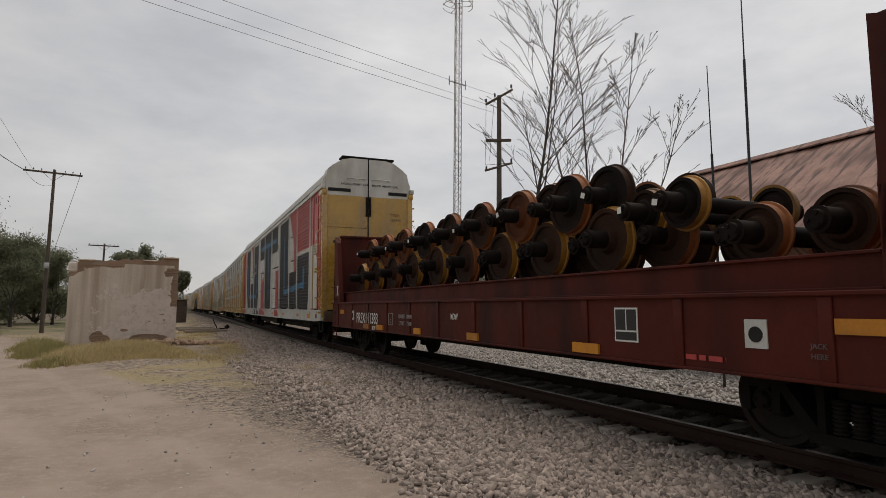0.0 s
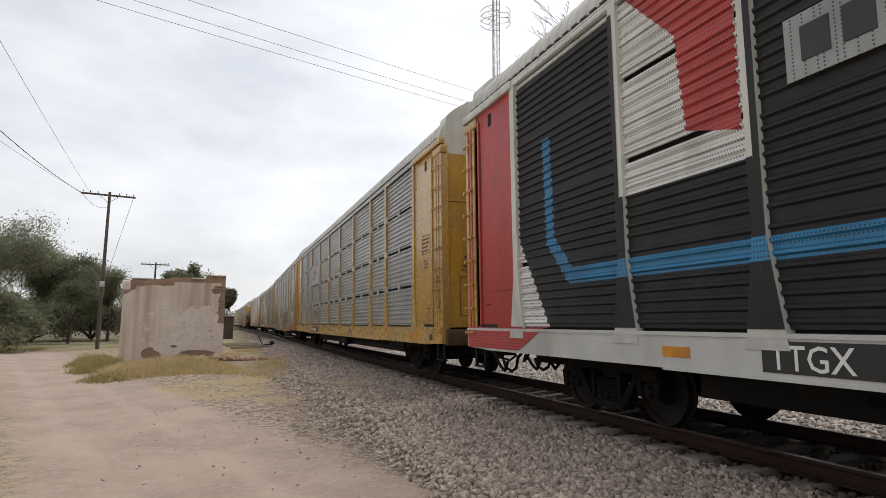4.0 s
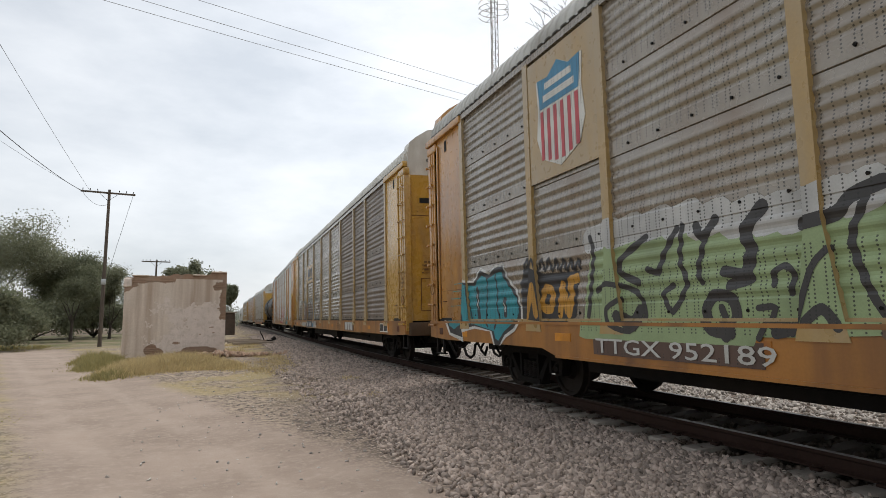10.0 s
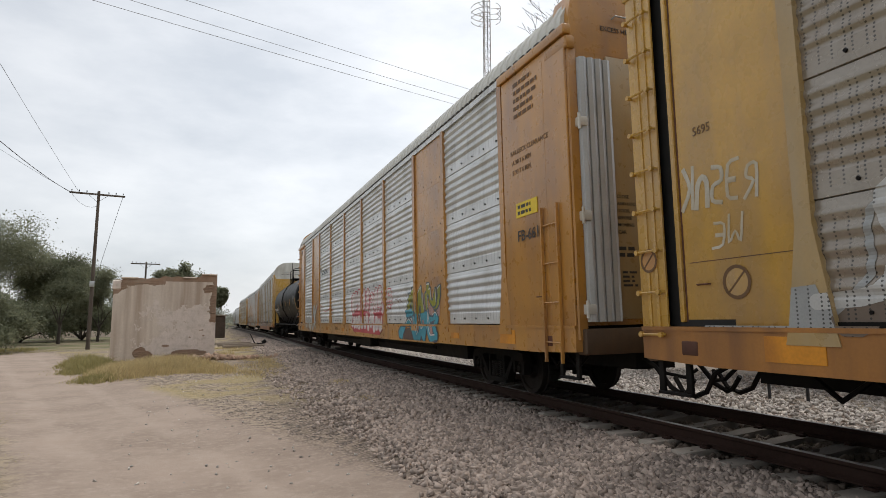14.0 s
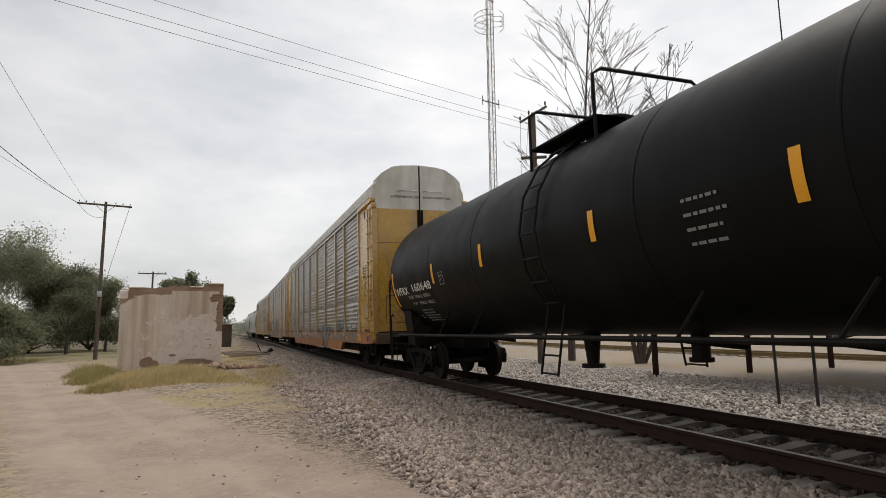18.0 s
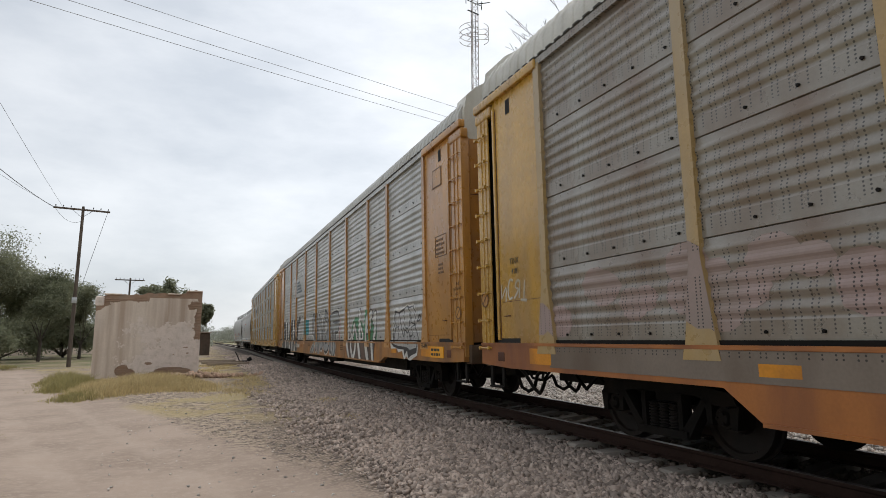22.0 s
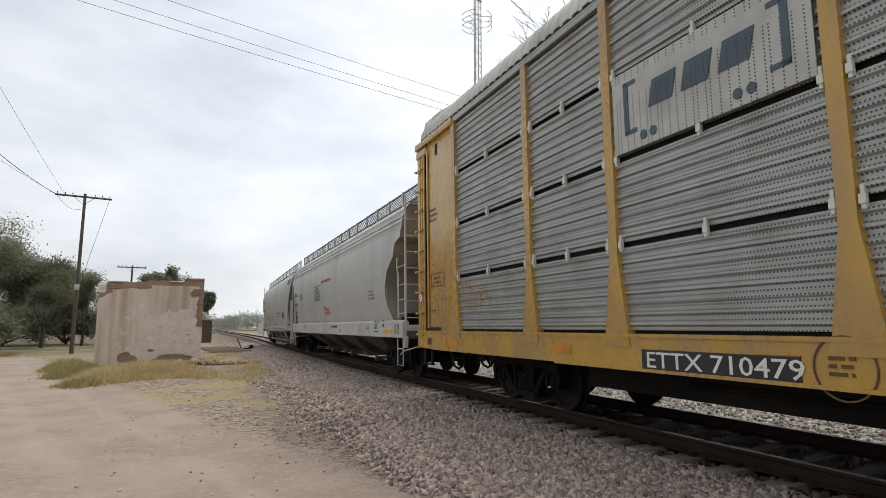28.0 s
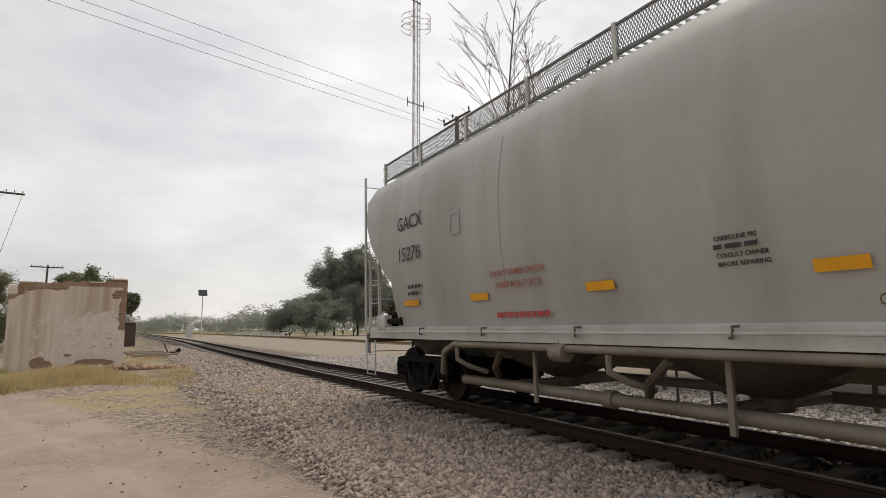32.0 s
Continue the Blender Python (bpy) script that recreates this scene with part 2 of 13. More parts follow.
M["peeled_rust"] = mat("rubbed_rusty_paint", (0.22, 0.16, 0.11), 0.8, var=0.3, scale=9, stain=(0.42, 0.40, 0.37), amount=0.6, sscale=9)
M["hopper_grey"] = mat("light_grey_hopper_paint", (0.445, 0.44, 0.425), 0.45, 0.0, var=0.07, scale=0.7, stain=(0.29, 0.275, 0.24), amount=0.3, streak=0.2, sscale=1.0, bump=0.05)
M["hopper_blue"] = mat("dull_grey_hopper_paint", (0.40, 0.393, 0.372), 0.5, 0.0, var=0.08, scale=0.7, stain=(0.25, 0.235, 0.2), amount=0.32, streak=0.2, sscale=1.0, bump=0.05)
M["hopper_white"] = mat("pale_sill_paint", (0.50, 0.50, 0.475), 0.5, stain=(0.3, 0.27, 0.22), amount=0.3, streak=0.3)
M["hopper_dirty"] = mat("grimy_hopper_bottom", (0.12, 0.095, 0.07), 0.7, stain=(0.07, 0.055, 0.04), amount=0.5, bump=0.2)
# end-wall grime plus the shade of the overhanging slope, both in this grey
M["hopper_end"] = mat("grimy_shaded_end_sheet", (0.25, 0.235, 0.205), 0.55, var=0.12, scale=0.9, stain=(0.13, 0.11, 0.085), amount=0.45, streak=0.4, bump=0.06)
M["faded_red"] = mat("faded_red_lettering", (0.36, 0.12, 0.09), 0.7, var=0.25, scale=6)
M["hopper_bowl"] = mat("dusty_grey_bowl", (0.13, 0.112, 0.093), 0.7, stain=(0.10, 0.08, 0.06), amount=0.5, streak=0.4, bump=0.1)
M["pipe"] = mat("dusty_grey_pipe", (0.23, 0.195, 0.155), 0.55, 0.1, stain=(0.13, 0.10, 0.07), amount=0.4)
M["flat_red"] = mat("oxide_red_paint", (0.085, 0.0155, 0.010), 0.6, spec=0.16, stain=(0.02, 0.008, 0.0065), amount=0.45, streak=0.3, sscale=1.6)
M["cargo_rust"] = mat("rusty_wheel_steel", (0.038, 0.017, 0.010), 0.8, 0.0, spec=0.15, var=0.35, stain=(0.009, 0.0065, 0.005), amount=0.5, bump=0.3)
M["cargo_face"] = mat("orange_rusted_wheel_face", (0.105, 0.034, 0.013), 0.8, spec=0.15, var=0.35, scale=4, stain=(0.03, 0.013, 0.008), amount=0.5, bump=0.3)
M["cargo_yellow"] = mat("ochre_painted_tread", (0.36, 0.17, 0.025), 0.65, var=0.25, stain=(0.045, 0.017, 0.008), amount=0.55)
M["cargo_orange"] = mat("rust_orange_tread", (0.26, 0.085, 0.022), 0.75, var=0.3, stain=(0.022, 0.010, 0.007), amount=0.45)
M["cargo_dark"] = mat("dark_forged_steel", (0.011, 0.0085, 0.0075), 0.75, 0.0, spec=0.1, var=0.3, stain=(0.035, 0.018, 0.012), amount=0.4)
M["reflector"] = mat("orange_reflective_tape", (0.80, 0.36, 0.012), 0.4, var=0.1, bump=0.05)
M["white_letter"] = mat("white_lettering", (0.72, 0.72, 0.69), 0.55, var=0.08, bump=0)
M["black_letter"] = mat("black_lettering", (0.02, 0.02, 0.02), 0.55, var=0.2, bump=0)
M["red_letter"] = mat("red_lettering", (0.42, 0.05, 0.045), 0.55, var=0.15, bump=0)
M["blue_letter"] = mat("blue_lettering", (0.03, 0.10, 0.25), 0.55, var=0.15, bump=0)
M["brown_letter"] = mat("brown_lettering", (0.12, 0.06, 0.02), 0.6, var=0.15, bump=0)
M["galv"] = mat("galvanised_steel", (0.42, 0.43, 0.43), 0.4, 0.6, var=0.12, bump=0.05)
M["latch"] = mat("pale_latch_steel", (0.62, 0.62, 0.58), 0.5, 0.1, bump=0)
M["rail"] = mat("rusty_rail_steel", (0.032, 0.018, 0.014), 0.85, 0.0, spec=0.12, var=0.25, stain=(0.04, 0.025, 0.02), amount=0.4)
M["railhead"] = mat("worn_rail_head", (0.12, 0.105, 0.095), 0.42, 0.6, var=0.15, bump=0.03)
M["siding_rail"] = mat("dusty_ochre_rail", (0.20, 0.14, 0.06), 0.8, 0.1, var=0.2)
M["concrete"] = mat("concrete_sleeper", (0.33, 0.295, 0.25), 0.85, var=0.14, scale=6, stain=(0.2, 0.165, 0.13), amount=0.4, bump=0.4, bscale=90)
M["wood_pole"] = mat("weathered_pole_timber", (0.085, 0.065, 0.05), 0.85, var=0.25, stain=(0.16, 0.13, 0.10), amount=0.35, streak=0.08, sscale=8, bump=0.4)
M["cable"] = mat("black_cable", (0.03, 0.03, 0.032), 0.6, bump=0)
M["tower"] = mat("pale_tower_steel", (0.46, 0.45, 0.44), 0.5, 0.3, stain=(0.42, 0.20, 0.15), amount=0.3)
M["bark"] = mat("grey_bark", (0.075, 0.058, 0.047), 0.9, var=0.25, bump=0.5, bscale=30)
M["dark_bark"] = mat("dark_bark", (0.055, 0.043, 0.034), 0.9, var=0.25, bump=0.5, bscale=30)
M["leaf"] = mat("mesquite_leaves", (0.215, 0.222, 0.145), 0.7, var=0.3, scale=0.6, island=0.45, bump=0, stain=(0.12, 0.12, 0.05), amount=0.3)
M["leaf_dark"] = mat("dark_green_leaves", (0.175, 0.185, 0.115), 0.7, var=0.3, scale=0.6, island=0.45, bump=0, stain=(0.08, 0.09, 0.04), amount=0.3)
# distance haze is put into this paler leaf colour
M["leaf_far"] = mat("haze_paled_leaves", (0.25, 0.26, 0.215), 0.75, var=0.25, scale=0.3, island=0.35, bump=0)
M["grass"] = mat("dry_golden_grass", (0.47, 0.37, 0.19), 0.8, var=0.2, scale=1.5, island=0.35, bump=0)
M["grass_green"] = mat("dull_green_grass", (0.30, 0.26, 0.11), 0.8, var=0.25, scale=1.5, island=0.4, bump=0)
M["plaster"] = mat("stained_lime_plaster", (0.66, 0.56, 0.47), 0.9, var=0.10, scale=1.3, stain=(0.42, 0.31, 0.23), amount=0.5, streak=0.07, sscale=2.4, bump=0.5, bscale=30, dist=0.02)
M["plaster_pale"] = mat("pale_worn_plaster", (0.70, 0.60, 0.53), 0.9, var=0.10, scale=3, stain=(0.52, 0.44, 0.36), amount=0.34, sscale=6, bump=0.7, bscale=24, dist=0.02)
M["brick"] = mat("old_fired_brick", (0.31, 0.20, 0.135), 0.9, var=0.25, scale=4, stain=(0.38, 0.30, 0.23), amount=0.4, bump=0.5)
# hut brick with shadow put into its darker brown
M["old_brick"] = mat("shaded_old_brick", (0.10, 0.07, 0.052), 0.9, var=0.25, scale=4, stain=(0.05, 0.04, 0.032), amount=0.4, bump=0.5)
M["roof_tin"] = mat("rust_pink_roof_tin", (0.31, 0.175, 0.135), 0.8, var=0.35, scale=1.1, stain=(0.13, 0.06, 0.045), amount=0.6, streak=0.5, sscale=0.9, bump=0.2)
M["timber"] = mat("grey_driftwood_timber", (0.29, 0.235, 0.18), 0.9, var=0.2, stain=(0.16, 0.12, 0.09), amount=0.4, bump=0.4)
M["stone"] = mat("crushed_ballast_stone", (0.30, 0.24, 0.20), 0.85, var=0.12, scale=9, island=0.8, bump=0.3, bscale=120)
M["stone_pale"] = mat("pale_crushed_stone", (0.36, 0.325, 0.29), 0.85, var=0.12, scale=9, island=0.6, bump=0.3, bscale=120)
M["eave"] = mat("grimy_eave_steel", (0.07, 0.066, 0.06), 0.7, 0.1, stain=(0.05, 0.045, 0.04), amount=0.5)
M["jamb"] = mat("rust_brown_steel", (0.10, 0.035, 0.018), 0.75, 0.0, stain=(0.035, 0.018, 0.012), amount=0.5, streak=0.3)
M["peeled"] = mat("pale_peeled_paint", (0.60, 0.57, 0.55), 0.7, var=0.2, scale=4, stain=(0.42, 0.37, 0.34), amount=0.5, sscale=5)
M["mark_grey"] = mat("dark_grey_mark_paint", (0.06, 0.055, 0.052), 0.6, var=0.15)
M["dirty_tape"] = mat("dirty_reflective_tape", (0.60, 0.24, 0.012), 0.5, var=0.2, stain=(0.16, 0.05, 0.02), amount=0.4, bump=0.05)
M["grey_letter"] = mat("faded_grey_lettering", (0.17, 0.165, 0.155), 0.6, var=0.12, bump=0)
# lighter grey stands for bright sky washing out the thin wires
M["paled_wire"] = mat("sky_paled_wire", (0.30, 0.30, 0.30), 0.5, 0.4, bump=0)
M["table_grey"] = mat("faded_table_paint", (0.20, 0.20, 0.195), 0.6, var=0.1, bump=0)
# ballast below the train, its shade put into a darker base colour
M["stone_dark"] = mat("shaded_ballast_stone", (0.095, 0.075, 0.06), 0.9, spec=0.15, var=0.15, scale=9, island=0.6, bump=0.3, bscale=120)
M["dim_letter"] = mat("faded_white_lettering", (0.09, 0.09, 0.088), 0.6, var=0.1, bump=0)
M["car_white"] = mat("white_car_paint", (0.75, 0.75, 0.74), 0.3, var=0.04, bump=0)
M["solar"] = mat("solar_panel_glass", (0.025, 0.03, 0.045), 0.2, 0.2, var=0.15, bump=0)


def thin(name, share):
    """Let some light through a leaf."""
    n, l = M[name].node_tree.nodes, M[name].node_tree.links
    p, out = n["Principled BSDF"], n["Material Output"]
    tr, mx = n.new("ShaderNodeBsdfTranslucent"), n.new("ShaderNodeMixShader")
    l.new(p.inputs["Base Color"].links[0].from_socket, tr.inputs["Color"])
    mx.inputs["Fac"].default_value = share
    l.new(p.outputs["BSDF"], mx.inputs[1])
    l.new(tr.outputs["BSDF"], mx.inputs[2])
    l.new(mx.outputs["Shader"], out.inputs["Surface"])


for k in ("leaf", "leaf_dark", "leaf_far", "grass", "grass_green"):
    thin(k, 0.45)


def spray(name, c):
    M[name] = mat(name + "_spray_paint", c, 0.5, var=0.15, scale=4, stain=tuple(x * 0.55 for x in c), amount=0.3, bump=0.05, dots="cols")


for k, c in (("sp_white", (0.60, 0.60, 0.57)), ("sp_black", (0.025, 0.025, 0.028)), ("sp_teal", (0.02, 0.25, 0.30)), ("sp_blue", (0.05, 0.22, 0.38)),
             ("sp_red", (0.46, 0.06, 0.075)), ("sp_green", (0.06, 0.26, 0.12)), ("sp_lime", (0.27, 0.35, 0.18)), ("sp_pink", (0.42, 0.25, 0.22)),
             ("sp_grey", (0.30, 0.31, 0.31)), ("sp_silver", (0.46, 0.46, 0.45)), ("sp_amber", (0.50, 0.25, 0.03)), ("sp_navy", (0.06, 0.09, 0.12)), ("sp_brown", (0.13, 0.09, 0.065)),
             ("sp_char", (0.04, 0.038, 0.038)), ("sp_olive", (0.27, 0.27, 0.02)), ("sp_cyan", (0.045, 0.29, 0.38)), ("sp_slate", (0.10, 0.15, 0.19)), ("sp_umber", (0.10, 0.06, 0.045)), ("sp_pale", (0.66, 0.60, 0.58))):
    spray(k, c)

# ---------------------------------------------------------------- mesh toolkit


class Build:
    """Collects vertices and faces for one mesh."""

    def __init__(self):
        self.v, self.f = [], []

    def add(self, verts, faces):
        o = len(self.v)
        self.v.extend(verts)
        self.f.extend([tuple(i + o for i in q) for q in faces])
        return self

    def box(self, x0, x1, y0, y1, z0, z1, b=0.0):
        x0, x1, y0, y1, z0, z1 = min(x0, x1), max(x0, x1), min(y0, y1), max(y0, y1), min(z0, z1), max(z0, z1)
        b = min(b, (x1 - x0) / 2.2, (y1 - y0) / 2.2, (z1 - z0) / 2.2)
        if b <= 0:
            vs = [(x, y, z) for z in (z0, z1) for y in (y0, y1) for x in (x0, x1)]
            return self.add(vs, [(0, 2, 3, 1), (4, 5, 7, 6), (0, 1, 5, 4), (2, 6, 7, 3), (0, 4, 6, 2), (1, 3, 7, 5)])

        def octo(i, z):
            X0, X1, Y0, Y1 = x0 + i, x1 - i, y0 + i, y1 - i
            return [(X0 + b, Y0, z), (X1 - b, Y0, z), (X1, Y0 + b, z), (X1, Y1 - b, z), (X1 - b, Y1, z), (X0 + b, Y1, z), (X0, Y1 - b, z), (X0, Y0 + b, z)]
        rings = [octo(b * 0.7, z0), octo(0, z0 + b), octo(0, z1 - b), octo(b * 0.7, z1)]
        vs = [p for r in rings for p in r]
        fs = [tuple(range(7, -1, -1)), tuple(range(24, 32))]
        for r in range(3):
            for k in range(8):
                fs.append((r * 8 + k, r * 8 + (k + 1) % 8, r * 8 + 8 + (k + 1) % 8, r * 8 + 8 + k))
        return self.add(vs, fs)

    def cyl(self, p0, p1, r0, r1=None, n=10, caps=True):
        p0, p1, r1 = Vector(p0), Vector(p1), r0 if r1 is None else r1
        d = (p1 - p0)
        if d.length < 1e-6:
            return self
        d.normalize()
        a = d.orthogonal().normalized()
        c = d.cross(a)
        vs = []
        for p, r in ((p0, r0), (p1, r1)):
            for k in range(n):
                t = 2 * math.pi * k / n
                vs.append(tuple(p + (a * math.cos(t) + c * math.sin(t)) * r))
        fs = [(k, (k + 1) % n, n + (k + 1) % n, n + k) for k in range(n)]
        if caps:
            fs += [tuple(range(n - 1, -1, -1)), tuple(range(n, 2 * n))]
        return self.add(vs, fs)

    def tube(self, pts, r, n=6):
        """A round rod along a line of points, in one skin."""
        if len(pts) > 2:
            rings, before = [], None
            for i, p in enumerate(pts):
                a, c = Vector(pts[max(i - 1, 0)]), Vector(pts[min(i + 1, len(pts) - 1)])
                d = (c - a).normalized()
                side = d.orthogonal().normalized() if before is None else (before - d * before.dot(d)).normalized()
                before, up = side, d.cross(side)
                rings.append([tuple(Vector(p) + (side * math.cos(2 * math.pi * k / n) + up * math.sin(2 * math.pi * k / n)) * r) for k in range(n)])
            o = len(self.v)
            self.loft(rings)
            self.f += [tuple(range(o + n - 1, o - 1, -1)), tuple(range(len(self.v) - n, len(self.v)))]
            return self
        for a, b in zip(pts, pts[1:]):
            self.cyl(a, b, r, n=n)
        return self

    def lathe_x(self, prof, c, n=24, caps=True):
        """prof: (x, radius) pairs, turned about the x axis through c."""
        vs, fs = [], []
        for x, r in prof:
            for k in range(n):
                t = 2 * math.pi * k / n
                vs.append((c[0] + x, c[1] + r * math.cos(t), c[2] + r * math.sin(t)))
        for i in range(len(prof) - 1):
            for k in range(n):
                fs.append((i * n + k, i * n + (k + 1) % n, i * n + n + (k + 1) % n, i * n + n + k))
        if caps:
            fs += [tuple(range(n - 1, -1, -1)), tuple(range((len(prof) - 1) * n, len(prof) * n))]
        return self.add(vs, fs)

    def lathe_z(self, prof, c, n=16):
        vs, fs = [], []
        for r, z in prof:
            for k in range(n):
                t = 2 * math.pi * k / n
                vs.append((c[0] + r * math.cos(t), c[1] + r * math.sin(t), c[2] + z))
        for i in range(len(prof) - 1):
            for k in range(n):
                fs.append((i * n + k, i * n + (k + 1) % n, i * n + n + (k + 1) % n, i * n + n + k))
        fs += [tuple(range(n - 1, -1, -1)), tuple(range((len(prof) - 1) * n, len(prof) * n))]
        return self.add(vs, fs)

    def prism_x(self, poly, x0, x1):
        """poly: (y, z) outline, pushed from x0 to x1."""
        n = len(poly)
        vs = [(x0, y, z) for y, z in poly] + [(x1, y, z) for y, z in poly]
        return self.add(vs, [tuple(range(n - 1, -1, -1)), tuple(range(n, 2 * n))] + [(k, (k + 1) % n, n + (k + 1) % n, n + k) for k in range(n)])

    def prism_y(self, poly, y0, y1):
        n = len(poly)
        vs = [(x, y0, z) for x, z in poly] + [(x, y1, z) for x, z in poly]
        return self.add(vs, [tuple(range(n)), tuple(range(2 * n - 1, n - 1, -1))] + [(k, n + k, n + (k + 1) % n, (k + 1) % n) for k in range(n)])

    def prism_z(self, poly, z0, z1):
        n = len(poly)
        vs = [(x, y, z0) for x, y in poly] + [(x, y, z1) for x, y in poly]
        return self.add(vs, [tuple(range(n - 1, -1, -1)), tuple(range(n, 2 * n))] + [(k, (k + 1) % n, n + (k + 1) % n, n + k) for k in range(n)])

    def loft(self, rings, closed=True):
        n = len(rings[0])
        vs = [p for r in rings for p in r]
        fs = []
        for i in range(len(rings) - 1):
            for k in range(n if closed else n - 1):
                fs.append((i * n + k, i * n + (k + 1) % n, i * n + n + (k + 1) % n, i * n + n + k))
        return self.add(vs, fs)

    def mesh(self, name, material, smooth=35):
        me = bpy.data.meshes.new(name)
        me.from_pydata(self.v, [], self.f)
        me.materials.append(material)
        if smooth:
            me.polygons.foreach_set("use_smooth", [True] * len(me.polygons))
            me.set_sharp_from_angle(angle=radians(smooth))
        me.update()
        return me


def fix(me):
    """Turn the faces of a mesh outwards."""
    bm = bmesh.new()
    bm.from_mesh(me)
    bmesh.ops.recalc_face_normals(bm, faces=bm.faces)
    bm.to_mesh(me)
    bm.free()
    return me


def part(name, b, material, parent=None, label="", smooth=35, m=None, recalc=True):
    """One mesh object, under a thing or a part when a parent is given."""
    me = b if isinstance(b, bpy.types.Mesh) else b.mesh(name, material, smooth)
    if recalc and not isinstance(b, bpy.types.Mesh) and len(b.f) < 6000:
        fix(me)
        if smooth:
            me.set_sharp_from_angle(angle=radians(smooth))
    ob = new(name, me)
    ob.parent = parent
    if m is not None:
        ob.matrix_basis = m
    return tagged(ob, label)


def thing(name, label, category, group="", m=None, kind=""):
    ob = new(name)
    ob.empty_display_size = 0.3
    if m is not None:
        ob.matrix_basis = m
    return tagged(ob, label, category, group, kind)


SIDE_TEXT = Matrix(((0, 0, -1, 0), (-1, 0, 0, 0), (0, 1, 0, 0), (0, 0, 0, 1)))
END_TEXT = Matrix(((1, 0, 0, 0), (0, 0, -1, 0), (0, 1, 0, 0), (0, 0, 0, 1)))


def lettering(body, size, x, y, z, material, parent, turn=SIDE_TEXT, align="LEFT", width=1.0, tilt=0.0):
    """Painted words; y runs to the reader's left on the near side of a car."""
    c = bpy.data.curves.new("lettering", "FONT")
    c.body, c.size, c.extrude, c.align_x, c.resolution_u, c.offset = body, size, 0.0015, align, 2, size * 0.005
    tmp = bpy.data.objects.new("lettering", c)
    me = bpy.data.meshes.new_from_object(tmp)
    me.name = "lettering"
    bpy.data.objects.remove(tmp)
    me.materials.clear()
    me.materials.append(material)
    ob = new("lettering", me)
    ob.parent = parent
    ob.matrix_basis = Matrix.Translation((x, y, z)) @ turn @ Matrix.Rotation(tilt, 4, "Z") @ Matrix.Diagonal((width, 1, 1, 1))
    return ob


def bars(x, y, z, rows, parent, material, h=0.05, gap=0.045, w=0.5, turn="side", seed=1):
    """Small writing that cannot be read: rows of plain bars."""
    rnd = random.Random(seed)
    for r in range(rows):
        b = Build()
        u = 0.0
        end = w * rnd.uniform(0.7, 1.0)
        while u < end:
            k = rnd.uniform(0.06, 0.16)
            zz = z - r * (h + gap)
            if turn == "side":
                b.box(x - 0.002, x + 0.002, y - u, y - min(u + k, end), zz, zz + h)
            else:
                b.box(x + u, x + min(u + k, end), y - 0.002, y + 0.002, zz, zz + h)
            u += k + 0.035
        part("stencil_line", b, material, parent, smooth=0, recalc=False)

# ---------------------------------------------------------------- ground
TRACK_X, RAIL_Z = 6.12, 0.40
ROAD_SLOPE = 0.3


def road_band(x, y):
    """Signed place across the dirt road: 0 at its edge by the track, -3 at the other edge."""
    bend = max(0.0, y - 30) ** 2 * 0.004
    return x + ROAD_SLOPE * y - 3.45 + bend


def ground_z(x, y):
    z = 0.0
    if x > 1.2:
        z += 0.06 * min(1.0, (x - 1.2) / 2.2)
    if 3.2 < x < 9.2:
        up = min(1.0, max(0.0, (x - 3.3) / 1.45)) if x < TRACK_X else min(1.0, max(0.0, (9.0 - x) / 1.5))
        z += 0.105 * up * up * (3 - 2 * up)
    if x >= 9.0:
        z += 0.02
    if 22 < x < 26:
        z += 0.12
    b = road_band(x, y)
    if -3 < b < 0:
        z -= 0.035 * math.sin(-b / 3 * math.pi) + 0.015 * (math.exp(-((b + 0.8) / 0.2) ** 2) + math.exp(-((b + 2.1) / 0.2) ** 2))
    near = max(0.0, 1 - math.hypot(x, y) / 45)
    z += near * 0.035 * (noise.noise((x * 0.8, y * 0.8, 3.1)) + 0.5 * noise.noise((x * 2.3, y * 2.3, 7.7)))
    return z


